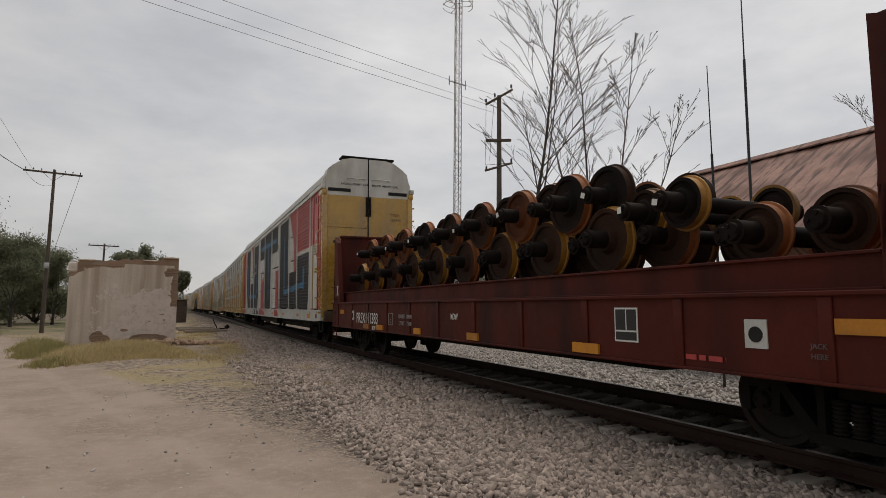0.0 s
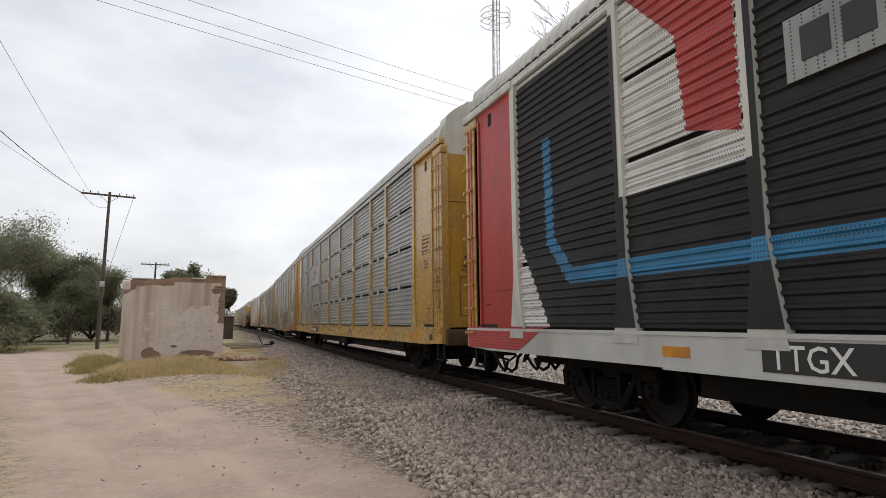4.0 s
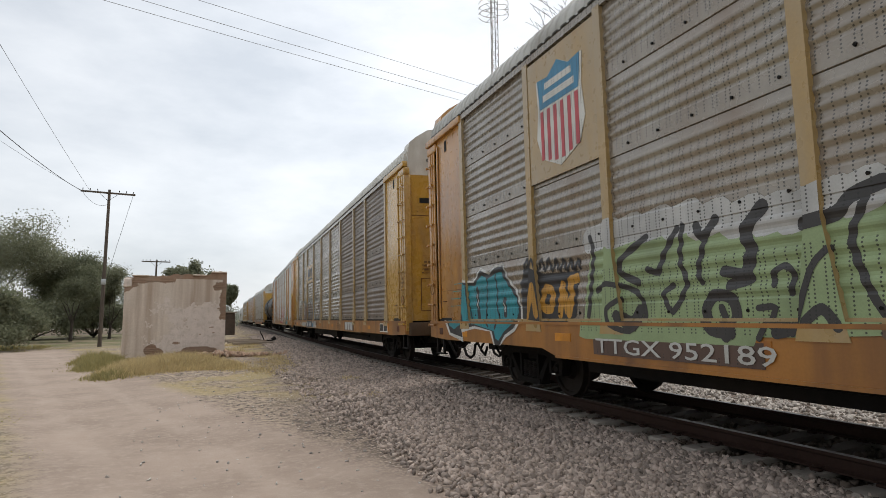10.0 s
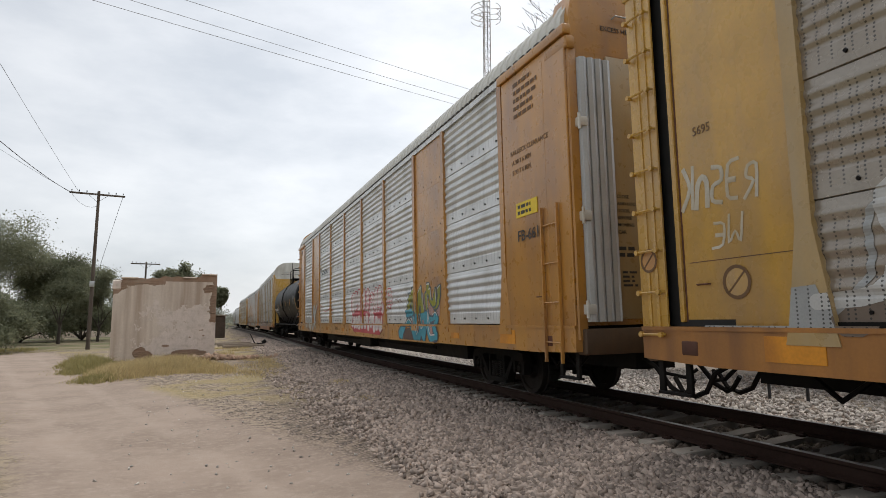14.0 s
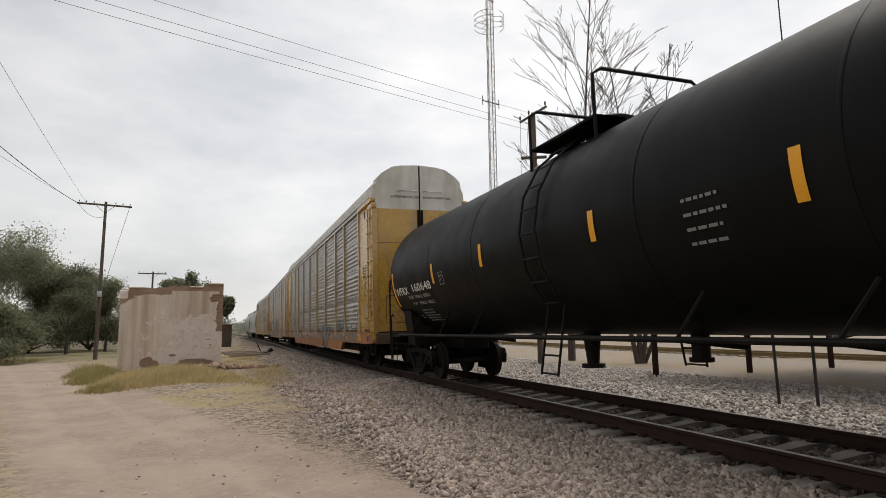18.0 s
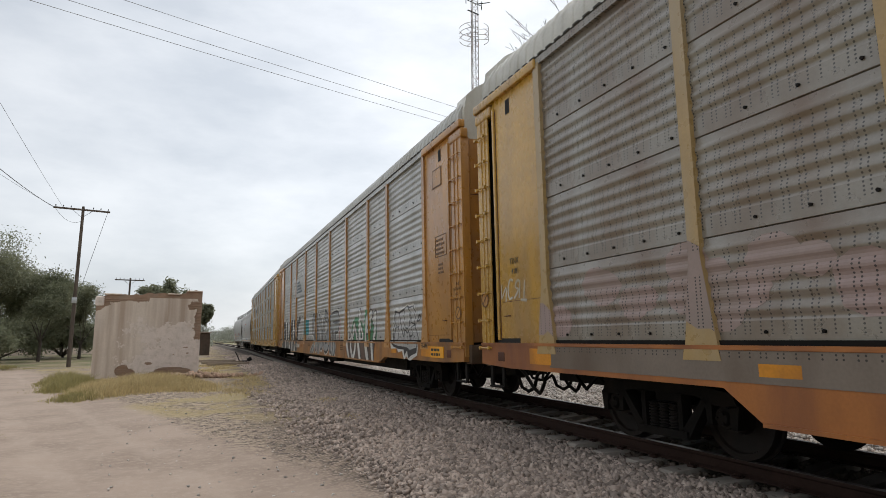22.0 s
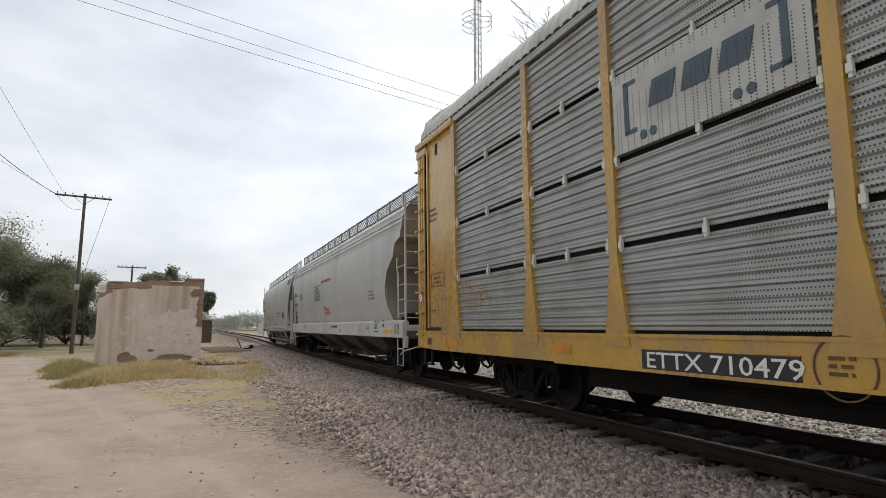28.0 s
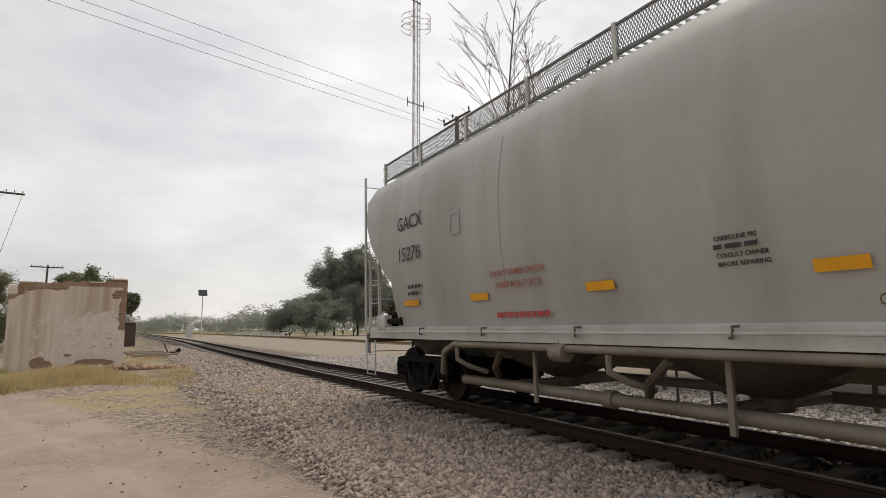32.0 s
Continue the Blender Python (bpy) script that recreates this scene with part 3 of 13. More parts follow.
def ground_material():
    m = bpy.data.materials.new("dirt_gravel_and_dry_grass")
    m.use_nodes = True
    n, l = m.node_tree.nodes, m.node_tree.links
    p = n["Principled BSDF"]
    p.inputs["Roughness"].default_value = 0.92
    p.inputs["Specular IOR Level"].default_value = 0.2
    co = n.new("ShaderNodeTexCoord").outputs["Object"]
    s = n.new("ShaderNodeSeparateXYZ")
    l.new(co, s.inputs[0])

    def tex(scale, detail=6, rough=0.6):
        t = n.new("ShaderNodeTexNoise")
        t.inputs["Scale"].default_value, t.inputs["Detail"].default_value, t.inputs["Roughness"].default_value = scale, detail, rough
        l.new(co, t.inputs["Vector"])
        return t.outputs["Fac"]

    def op(kind, a, b=None, c=None):
        t = n.new("ShaderNodeMath")
        t.operation = kind
        for k, v in enumerate((a, b, c)):
            if v is None:
                continue
            if isinstance(v, (int, float)):
                t.inputs[k].default_value = v
            else:
                l.new(v, t.inputs[k])
        return t.outputs[0]

    def step(v, a, b):
        t = n.new("ShaderNodeMapRange")
        t.interpolation_type = "SMOOTHSTEP"
        t.inputs["From Min"].default_value, t.inputs["From Max"].default_value = a, b
        l.new(v, t.inputs["Value"])
        return t.outputs["Result"]

    def mix(f, a, b):
        t = n.new("ShaderNodeMix")
        t.data_type = "RGBA"
        for sock, v in ((t.inputs[0], f), (t.inputs[6], a), (t.inputs[7], b)):
            if isinstance(v, (int, float)):
                sock.default_value = v
            elif isinstance(v, tuple):
                sock.default_value = (*v, 1)
            else:
                l.new(v, sock)
        return t.outputs[2]

    x, y = s.outputs["X"], s.outputs["Y"]
    bend = op("MULTIPLY", op("POWER", op("MAXIMUM", op("SUBTRACT", y, 30.0), 0.0), 2.0), 0.004)
    band = op("ADD", op("ADD", op("SUBTRACT", op("MULTIPLY_ADD", y, ROAD_SLOPE, x), 3.45), bend), op("MULTIPLY", op("SUBTRACT", tex(0.8), 0.5), 0.9))
    road = op("MULTIPLY", op("SUBTRACT", 1.0, step(band, 0.0, 0.75)), step(band, -3.4, -2.7))
    dirt = mix(step(tex(0.7), 0.35, 0.65), (0.325, 0.255, 0.205), (0.255, 0.198, 0.158))
    dirt = mix(step(tex(9, 8, 0.7), 0.45, 0.75), dirt, (0.355, 0.287, 0.234))
    ruts = op("MULTIPLY", op("ADD", op("MULTIPLY", step(band, -1.15, -0.95), op("SUBTRACT", 1.0, step(band, -0.8, -0.6))), op("MULTIPLY", step(band, -2.6, -2.4), op("SUBTRACT", 1.0, step(band, -2.2, -2.0)))), step(tex(0.9), 0.35, 0.6))
    dirt = mix(op("MULTIPLY", ruts, 0.35), dirt, (0.39, 0.315, 0.258))
    dirt = mix(op("MULTIPLY", step(tex(38, 3), 0.66, 0.74), 0.5), dirt, (0.18, 0.14, 0.11))
    vor = n.new("ShaderNodeTexVoronoi")
    vor.inputs["Scale"].default_value = 22
    l.new(co, vor.inputs["Vector"])
    cell = n.new("ShaderNodeSeparateColor")
    l.new(vor.outputs["Color"], cell.inputs[0])
    stone = mix(cell.outputs[0], (0.14, 0.108, 0.087), (0.40, 0.315, 0.255))
    stone = mix(step(vor.outputs["Distance"], 0.3, 0.62), stone, (0.075, 0.06, 0.05))
    earth = mix(step(tex(1.6), 0.35, 0.65), (0.39, 0.31, 0.23), (0.30, 0.24, 0.18))
    gravel = mix(op("MULTIPLY", step(op("ADD", x, op("MULTIPLY", tex(0.9), 2.4)), 1.6, 3.6), 0.9), mix(step(tex(6), 0.4, 0.6), earth, stone), stone)
    straw = mix(step(tex(14), 0.35, 0.65), (0.36, 0.275, 0.125), (0.27, 0.225, 0.12))
    straw_where = op("MULTIPLY", step(tex(0.42), 0.46, 0.58), op("SUBTRACT", 1.0, step(x, 2.6, 4.4)))
    straw_where = op("MULTIPLY", straw_where, step(y, 11.0, 16.0))
    gravel = mix(op("MULTIPLY", straw_where, 0.75), gravel, straw)
    field = mix(step(tex(0.13), 0.4, 0.6), (0.25, 0.205, 0.12), (0.17, 0.165, 0.085))
    left = op("SUBTRACT", 1.0, step(band, -3.7, -2.8))
    col = mix(road, gravel, dirt)
    col = mix(op("MULTIPLY", left, 0.9), col, mix(step(tex(0.5), 0.4, 0.6), field, straw))
    yard = mix(step(tex(0.2), 0.4, 0.65), (0.34, 0.30, 0.26), (0.36, 0.29, 0.19))
    far_side = step(x, 10.0, 12.0)
    col = mix(op("MULTIPLY", far_side, 0.65), col, yard)
    meadow = op("MULTIPLY", step(y, 39.0, 47.0), op("SUBTRACT", 1.0, step(x, -6.0, -2.5)))
    green = mix(step(tex(0.35), 0.42, 0.6), (0.12, 0.125, 0.06), (0.23, 0.185, 0.12))
    col = mix(op("MULTIPLY", meadow, 0.9), col, green)
    # the train's shade over the track bed, mixed into the ground colour
    train_shade = op("MULTIPLY", step(x, 4.6, 5.1), op("SUBTRACT", 1.0, step(x, 8.1, 8.9)))
    col = mix(op("MULTIPLY", train_shade, 0.85), col, (0.05, 0.04, 0.033))
    far = step(y, 150.0, 230.0)
    col = mix(far, col, field)
    l.new(col, p.inputs["Base Color"])
    b1 = n.new("ShaderNodeBump")
    b1.inputs["Strength"].default_value, b1.inputs["Distance"].default_value = 0.7, 0.03
    h = op("ADD", op("MULTIPLY", op("SUBTRACT", 1.0, vor.outputs["Distance"]), op("SUBTRACT", 1.0, road)), op("MULTIPLY", tex(30, 6), 0.5))
    l.new(h, b1.inputs["Height"])
    l.new(b1.outputs["Normal"], p.inputs["Normal"])
    return m


def grid_lines(lo, hi, fine_lo, fine_hi, step):
    a = list(np.arange(fine_lo, fine_hi + 1e-6, step))
    v, d = fine_lo, step
    left = []
    while v > lo:
        d *= 1.35
        v -= d
        left.append(max(v, lo))
    v, d, right = a[-1], step, []
    while v < hi:
        d *= 1.35
        v += d
        right.append(min(v, hi))
    return left[::-1] + a + right


def make_ground():
    xs, ys = grid_lines(-1500, 1500, -9, 10, 0.25), grid_lines(-400, 2500, -2, 34, 0.3)
    vs = [(x, y, ground_z(x, y)) for y in ys for x in xs]
    w = len(xs)
    fs = [(j * w + i, j * w + i + 1, (j + 1) * w + i + 1, (j + 1) * w + i) for j in range(len(ys) - 1) for i in range(w - 1)]
    b = Build()
    b.v, b.f = vs, fs
    ob = part("ground", b.mesh("ground", ground_material(), 60), None, recalc=False)
    return tagged(ob, "pale dirt road beside grey gravel and dry grass", "ground", kind="structure")


ground = make_ground()

ROCK = np.array([(x, y, z) for z in (-1, 1) for y in (-1, 1) for x in (-1, 1)]) * 0.72
ROCK_F = np.array([(0, 2, 3, 1), (4, 5, 7, 6), (0, 1, 5, 4), (2, 6, 7, 3), (0, 4, 6, 2), (1, 3, 7, 5)])


def stones(name, places, sizes, material, label, seed):
    """Many crushed stones as one object: places (n, 3), sizes (n)."""
    rng = np.random.default_rng(seed)
    n = len(places)
    jit = 1 + rng.uniform(-0.55, 0.5, (n, 8, 3))
    v = ROCK[None] * jit * np.stack([rng.uniform(0.8, 1.6, n), rng.uniform(0.7, 1.2, n), rng.uniform(0.45, 0.85, n)], 1)[:, None]
    q = rng.normal(size=(n, 4))
    q /= np.linalg.norm(q, axis=1)[:, None]
    w, x, y, z = q.T
    R = np.stack([1 - 2 * (y * y + z * z), 2 * (x * y - z * w), 2 * (x * z + y * w), 2 * (x * y + z * w), 1 - 2 * (x * x + z * z), 2 * (y * z - x * w),
                  2 * (x * z - y * w), 2 * (y * z + x * w), 1 - 2 * (x * x + y * y)], 1).reshape(n, 3, 3)
    v = np.einsum("nij,nkj->nki", R, v) * np.asarray(sizes)[:, None, None] + np.asarray(places)[:, None]
    f = (ROCK_F[None] + (np.arange(n) * 8)[:, None, None]).reshape(-1, 4)
    me = bpy.data.meshes.new(name)
    me.vertices.add(n * 8)
    me.vertices.foreach_set("co", v.reshape(-1))
    me.loops.add(len(f) * 4)
    me.loops.foreach_set("vertex_index", f.reshape(-1).astype(np.int32))
    me.polygons.add(len(f))
    me.polygons.foreach_set("loop_start", np.arange(len(f), dtype=np.int32) * 4)
    me.update(calc_edges=True)
    me.materials.append(material)
    ob = new(name, me)
    return tagged(ob, label, "ballast", kind="stuff")


def make_ballast():
    rng = np.random.default_rng(5)

    def scatter(n, x0, x1, y0, y1, lo, hi, fade=None):
        x, y = rng.uniform(x0, x1, n), rng.uniform(y0, y1, n)
        if fade is not None:
            band = np.array([road_band(a, b) for a, b in zip(x, y)]) + rng.normal(0, 0.25, n)
            keep = (rng.uniform(0, 1, n) < np.clip((x - fade[0]) / (fade[1] - fade[0]), fade[2], 1)) & (band > 0.1)
            x, y = x[keep], y[keep]
        sz = rng.uniform(lo, hi, len(x))
        z = np.array([ground_z(a, b) for a, b in zip(x, y)]) + sz * rng.uniform(-0.25, 0.45, len(x))
        return np.stack([x, y, z], 1), sz

    p1, s1 = scatter(46000, 0.8, 5.05, 0.5, 9, 0.014, 0.044, (1.9, 3.0, 0.0))
    p2, s2 = scatter(38000, -0.5, 5.05, 9, 22, 0.016, 0.046, (1.5, 3.6, 0.0))
    p3, s3 = scatter(8000, 2.6, 5.05, 22, 60, 0.03, 0.06)
    stones("near_ballast", np.vstack([p1, p2, p3]), np.hstack([s1, s2, s3]), M["stone"], "grey-brown crushed stone heaped along the sleeper ends", 1)
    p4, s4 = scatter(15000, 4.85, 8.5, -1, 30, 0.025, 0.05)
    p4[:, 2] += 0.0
    stones("crib_ballast", p4, s4, M["stone_dark"], "crushed stone between the sleepers, coloured dark for the shade under the train", 2)
    p5, s5 = scatter(26000, 8.0, 14.5, -2, 34, 0.026, 0.055)
    stones("far_ballast", p5, s5, M["stone_pale"], "pale crushed stone on the far side of the track", 3)
    p6, s6 = scatter(420, -1.2, 2.5, 3, 24, 0.008, 0.022)
    stones("loose_pebbles", p6, s6, M["stone_pale"], "scattered pebbles at the edge of the dirt road", 4)


make_ballast()

# ---------------------------------------------------------------- track


def rail_profile(h0):
    """Half of a flat-bottom rail: x from its middle, z under the running surface."""
    right = [(0.036, 0), (0.037, -0.03), (0.012, -0.046), (0.010, -0.13), (0.07, -0.15), (0.07, -0.165)]
    return [(x, h0 + z) for x, z in right] + [(-x, h0 + z) for x, z in reversed(right)]


CANT = 1.0


def centre_line(y):
    """How far the track lies to the right of its near stretch, y metres along."""
    u = min(1.0, max(0.0, (y - 18) / 80))
    return 1.5 * u * u * (3 - 2 * u) - (((y - 210) ** 2) * 0.0011 if y > 210 else 0.0)


def make_track(name, x0, z0, label, head, body, y_lo=-60.0, canted=False):
    t = thing(name, label, "railway track", kind="structure")
    ys = [y_lo, 0] + list(range(18, 100, 6)) + [120, 180, 210] + list(range(225, 520, 15))
    for side in (-1, 1):
        for nm, prof, mt in (("rail", rail_profile(z0 - 0.004), body), ("rail_head", [(0.033, z0), (-0.033, z0), (-0.033, z0 - 0.006), (0.033, z0 - 0.006)], head)):
            b = Build()
            rings = [[(x0 + side * 0.752 + x + centre_line(y), y, z) for x, z in prof] for y in ys]
            b.loft(rings)
            part(nm, b, mt, t, smooth=25)
    if canted:
        near = Vector((x0 - 0.752, 0, z0))
        t.matrix_basis = Matrix.Translation(near) @ pose(0, 0, 0, 0, -CANT, 0) @ Matrix.Translation(-near)
    return t


track = make_track("main_track", TRACK_X, RAIL_Z, "rusty steel rails with worn heads on concrete sleepers", M["railhead"], M["rail"], canted=True)
siding = make_track("siding_track", 24.3, 0.42, "second track with dusty ochre rails beyond a gravel yard", M["siding_rail"], M["siding_rail"])


def shaded_middle(m):
    """Sleepers stay pale at their ends; between the rails under-train shade is painted in."""
    n, l = m.node_tree.nodes, m.node_tree.links
    p = n["Principled BSDF"]
    sep, near, ramp, mixer = n.new("ShaderNodeSeparateXYZ"), n.new("ShaderNodeMath"), n.new("ShaderNodeMapRange"), n.new("ShaderNodeMix")
    l.new(n.new("ShaderNodeTexCoord").outputs["Object"], sep.inputs[0])
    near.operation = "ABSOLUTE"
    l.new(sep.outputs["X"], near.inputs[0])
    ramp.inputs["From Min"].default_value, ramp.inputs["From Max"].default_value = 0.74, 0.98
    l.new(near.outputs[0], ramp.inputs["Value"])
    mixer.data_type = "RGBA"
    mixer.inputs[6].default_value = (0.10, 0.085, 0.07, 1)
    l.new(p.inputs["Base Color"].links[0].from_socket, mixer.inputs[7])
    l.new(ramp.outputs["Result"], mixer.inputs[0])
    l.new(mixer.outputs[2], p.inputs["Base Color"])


shaded_middle(M["sleeper"])


def sleeper_mesh(w=0.13):
    b = Build()
    secs = []
    for x, top, half in ((-1.24, 0.0, w * 0.86), (-1.20, 0.035, w), (-0.5, 0.035, w), (-0.2, 0.01, w * 0.9), (0.2, 0.01, w * 0.9), (0.5, 0.035, w), (1.20, 0.035, w), (1.24, 0.0, w * 0.86)):
        secs.append([(x, -half * 1.1, -0.16), (x, half * 1.1, -0.16), (x, half * 0.86, top), (x, -half * 0.86, top)])
    b.loft(secs)
    b.f += [(3, 2, 1, 0), tuple(range(len(b.v) - 4, len(b.v)))]
    return fix(b.mesh("sleeper", M["sleeper"], 30))


def clip_mesh():
    b = Build()
    for s in (-1, 1):
        b.box(s * 0.085, s * 0.15, -0.05, 0.05, -0.01, 0.018, 0.006)
        b.tube([(s * 0.06, -0.035, 0.02), (s * 0.12, -0.04, 0.035), (s * 0.14, 0.0, 0.04), (s * 0.11, 0.04, 0.03)], 0.009, 5)
    return fix(b.mesh("rail_clip", M["rail"], 40))


SLEEPER, CLIP = sleeper_mesh(), clip_mesh()
rnd = random.Random(11)
_y = -8.0
while _y < 66:
    part("sleeper", SLEEPER, None, track, m=pose(TRACK_X + centre_line(_y) + rnd.uniform(-0.025, 0.025), _y + rnd.uniform(-0.02, 0.02), RAIL_Z - 0.205 + rnd.uniform(-0.006, 0.004), 0, 0, rnd.uniform(-0.8, 0.8)))
    if -1 < _y < 26:
        for s in (-1, 1):
            part("rail_clip", CLIP, None, track, m=pose(TRACK_X + centre_line(_y) + s * 0.752, _y, RAIL_Z - 0.166))
    _y += 0.61


def far_sleepers(name, x0, z0, y0, y1, parent):
    b = Build()
    y = y0
    while y < y1:
        c = x0 + centre_line(y)
        b.box(c - 1.24, c + 1.24, y - 0.12, y + 0.12, z0 - 0.33, z0 - 0.17)
        y += 0.61
    ob = part(name, b, M["concrete"], parent, smooth=0, recalc=False)
    return tagged(ob, kind="stuff")


far_sleepers("far_sleepers", TRACK_X, RAIL_Z, _y, 330, track)
far_sleepers("far_sleepers", 24.3, 0.42, 20, 330, siding)

# ---------------------------------------------------------------- ruined wall


def make_ruin():
    """A roofless lime-plastered brick wall, broken along its top and corner."""
    t = thing("ruined_wall", "crumbling plastered brick wall with a ragged top edge", "ruin", m=pose(-1.86, 29.75, 0, 0, 0, 3.0))
    rnd = random.Random(3)
    w, h, d = 2.12, 3.62, 0.42
    # brick core with a ragged top
    top = []
    n = 28
    for i in range(n + 1):
        x = -w + 2 * w * i / n
        z = h + 0.045 * noise.noise((x * 2.3, 0, 1)) + (0.16 if x > w - 0.65 else 0.0) + (0.1 if x > -0.2 else 0.0) + rnd.uniform(-0.03, 0.03)
        if x < -w + 0.35:
            z -= 0.08
        top.append((x, z))
    core = Build()
    for (xa, za), (xb, zb) in zip(top, top[1:]):
        core.add([(xa, 0, -0.1), (xb, 0, -0.1), (xb, d, -0.1), (xa, d, -0.1), (xa, 0, za), (xb, 0, zb), (xb, d, zb + 0.03), (xa, d, za - 0.02)],
                 [(0, 1, 5, 4), (2, 3, 7, 6), (4, 5, 6, 7), (1, 0, 3, 2)])
    core.add([(-w, 0, -0.1), (-w, d, -0.1), (-w, d, top[0][1]), (-w, 0, top[0][1]), (w, 0, -0.1), (w, d, -0.1), (w, d, top[-1][1]), (w, 0, top[-1][1])], [(0, 3, 2, 1), (4, 5, 6, 7)])
    part("brick_core", core, M["brick"], t, "worn brick core", smooth=0)
    # plaster coat: a fine sheet with the broken areas left open
    def bare(x, z):
        k = 0.1 * noise.noise((x * 3.1, z * 3.1, 5)) + 0.05 * noise.noise((x * 9, z * 9, 2))
        u, v = (x + w) / (2 * w), z / h
        if u < 0.47 + k and v > 0.915 + 0.25 * k:
            return True
        if u < 0.13 + 0.6 * k and v > 0.80 + 0.5 * u + 0.4 * k:
            return True
        if u > 0.87 + 0.5 * k and 0.83 + 0.2 * k < v < 0.925 + 0.15 * k:
            return True
        if u > 0.945 + 0.3 * k and v > 0.46 + 0.6 * k:
            return True
        for cx, cz, rx, rz in ((-0.98, 0.33, 0.26, 0.26), (-0.72, 0.2, 0.3, 0.2), (0.05, 0.62, 0.15, 0.06), (1.0, 0.26, 0.72, 0.19), (0.55, 0.16, 0.5, 0.12), (1.62, 1.05, 0.06, 0.04), (1.05, 0.98, 0.05, 0.03), (1.5, 1.3, 0.07, 0.03)):
            if ((x - cx) / rx) ** 2 + ((z - cz) / rz) ** 2 < 1 + k * 4:
                return True
        return False

    for nm, mt, pick in (("plaster_coat", M["plaster"], False), ("pale_plaster_patch", M["plaster_pale"], True)):
        b = Build()
        nx, nz = 140, 120
        dx, dz = 2 * w / nx, 3.5 / nz
        idx = {}

        def vert(i, j, back):
            key = (i, j, back)
            if key not in idx:
                x, z = -w + i * dx, j * dz
                y = -0.035 - 0.012 * noise.noise((x * 1.4, z * 1.4, 8)) - 0.004 * noise.noise((x * 8, z * 8, 4))
                idx[key] = len(b.v)
                b.v.append((x, 0.012 if back else y, z))
            return idx[key]

        on = {}
        for i in range(nx):
            for j in range(nz):
                x, z = -w + (i + 0.5) * dx, (j + 0.5) * dz
                k2 = 0.9 * noise.noise((x * 1.2, z * 1.2, 7)) + 0.7 * noise.noise((x * 4, z * 4, 9)) + 0.5 * noise.noise((x * 13, z * 13, 3))
                pale = min(x + 0.5, 2.1 - z) + k2 > 0
                on[i, j] = (not bare(x, z)) and (pale == pick)
        for (i, j), k in on.items():
            if not k:
                continue
            b.f.append((vert(i, j, 0), vert(i + 1, j, 0), vert(i + 1, j + 1, 0), vert(i, j + 1, 0)))
            for di, dj, (a, c) in ((-1, 0, ((i, j + 1), (i, j))), (1, 0, ((i + 1, j), (i + 1, j + 1))), (0, -1, ((i, j), (i + 1, j))), (0, 1, ((i + 1, j + 1), (i, j + 1)))):
                if not on.get((i + di, j + dj), False):
                    b.f.append((vert(*a, 0), vert(*a, 1), vert(*c, 1), vert(*c, 0)))
        part(nm, b, mt, t, smooth=40, recalc=False)
    # loose bricks proud of the bared areas
    bm = fix(Build().box(-0.115, 0.115, -0.02, 0.05, -0.028, 0.028, 0.008).mesh("brick", M["brick"], 0))
    for row in range(46):
        z = 0.06 + row * 0.078
        for k in range(19):
            x = -w + 0.1 + (k + 0.5 * (row % 2)) * 0.235
            if abs(x) < w - 0.1 and bare(x, z) and z < 3.45 and rnd.random() < 0.9:
                part("brick", bm, None, t, m=pose(x, -0.004 + rnd.uniform(-0.012, 0.01), z, rnd.uniform(-2, 2), rnd.uniform(-2, 2), rnd.uniform(-3, 3)))
    # coping slabs and corner blocks on the broken top
    for x, wd in ((-1.5, 0.7), (0.95, 0.6), (1.78, 0.66)):
        b = Build()
        zt = h + (0.26 if x > 1.5 else 0.1 if x > -0.2 else 0.03)
        b.box(x - wd / 2, x + wd / 2, -0.09, d + 0.05, zt - 0.06, zt, 0.02)
        part("coping_slab", b, M["plaster"], t, smooth=0)
    b = Build().box(-w - 0.05, -w + 0.3, -0.06, d, 3.1, 3.52, 0.05)
    part("corner_block", b, M["plaster_pale"], t, smooth=0)
    # return wall at the back corner
    b = Build()
    b.box(-w, -w + 0.4, d, 2.6, -0.1, 2.2, 0.02).box(w - 0.4, w, d, 1.8, -0.1, 2.9, 0.02)
    part("return_wall", b, M["brick"], t, smooth=0)
    return t


make_ruin()


def rubble():
    p = []
    rng = np.random.default_rng(9)
    n = 260
    x = rng.normal(0.35, 1.1, n)
    y = 29.05 + rng.uniform(-0.75, 0.4, n)
    z = 0.03 + np.maximum(0, 0.16 - np.abs(x - 0.1) * 0.1) * rng.uniform(0, 1, n)
    stones("rubble_heap", np.stack([x, y, z], 1), rng.uniform(0.04, 0.14, n), M["brick"], "broken brick rubble at the foot of the wall", 12)
    t = thing("old_plank", "weathered grey plank propped on brick rubble", "plank", m=pose(-0.35, 29.0, 0.13, 0, -6, 12))
    part("board", Build().box(-0.75, 0.75, -0.11, 0.11, 0, 0.05, 0.012), M["timber"], t)
    t = thing("old_plank", "weathered grey plank lying on brick rubble", "plank", m=pose(-0.25, 28.7, 0.06, 0, -3, 4))
    part("board", Build().box(-0.6, 0.6, -0.1, 0.1, 0, 0.05, 0.012), M["timber"], t)


rubble()

# ---------------------------------------------------------------- telegraph poles and wires


def arc(a, b, sag, n=18):
    a, b = Vector(a), Vector(b)
    return [tuple(a.lerp(b, i / n) - Vector((0, 0, 4 * sag * (i / n) * (1 - i / n)))) for i in range(n + 1)]


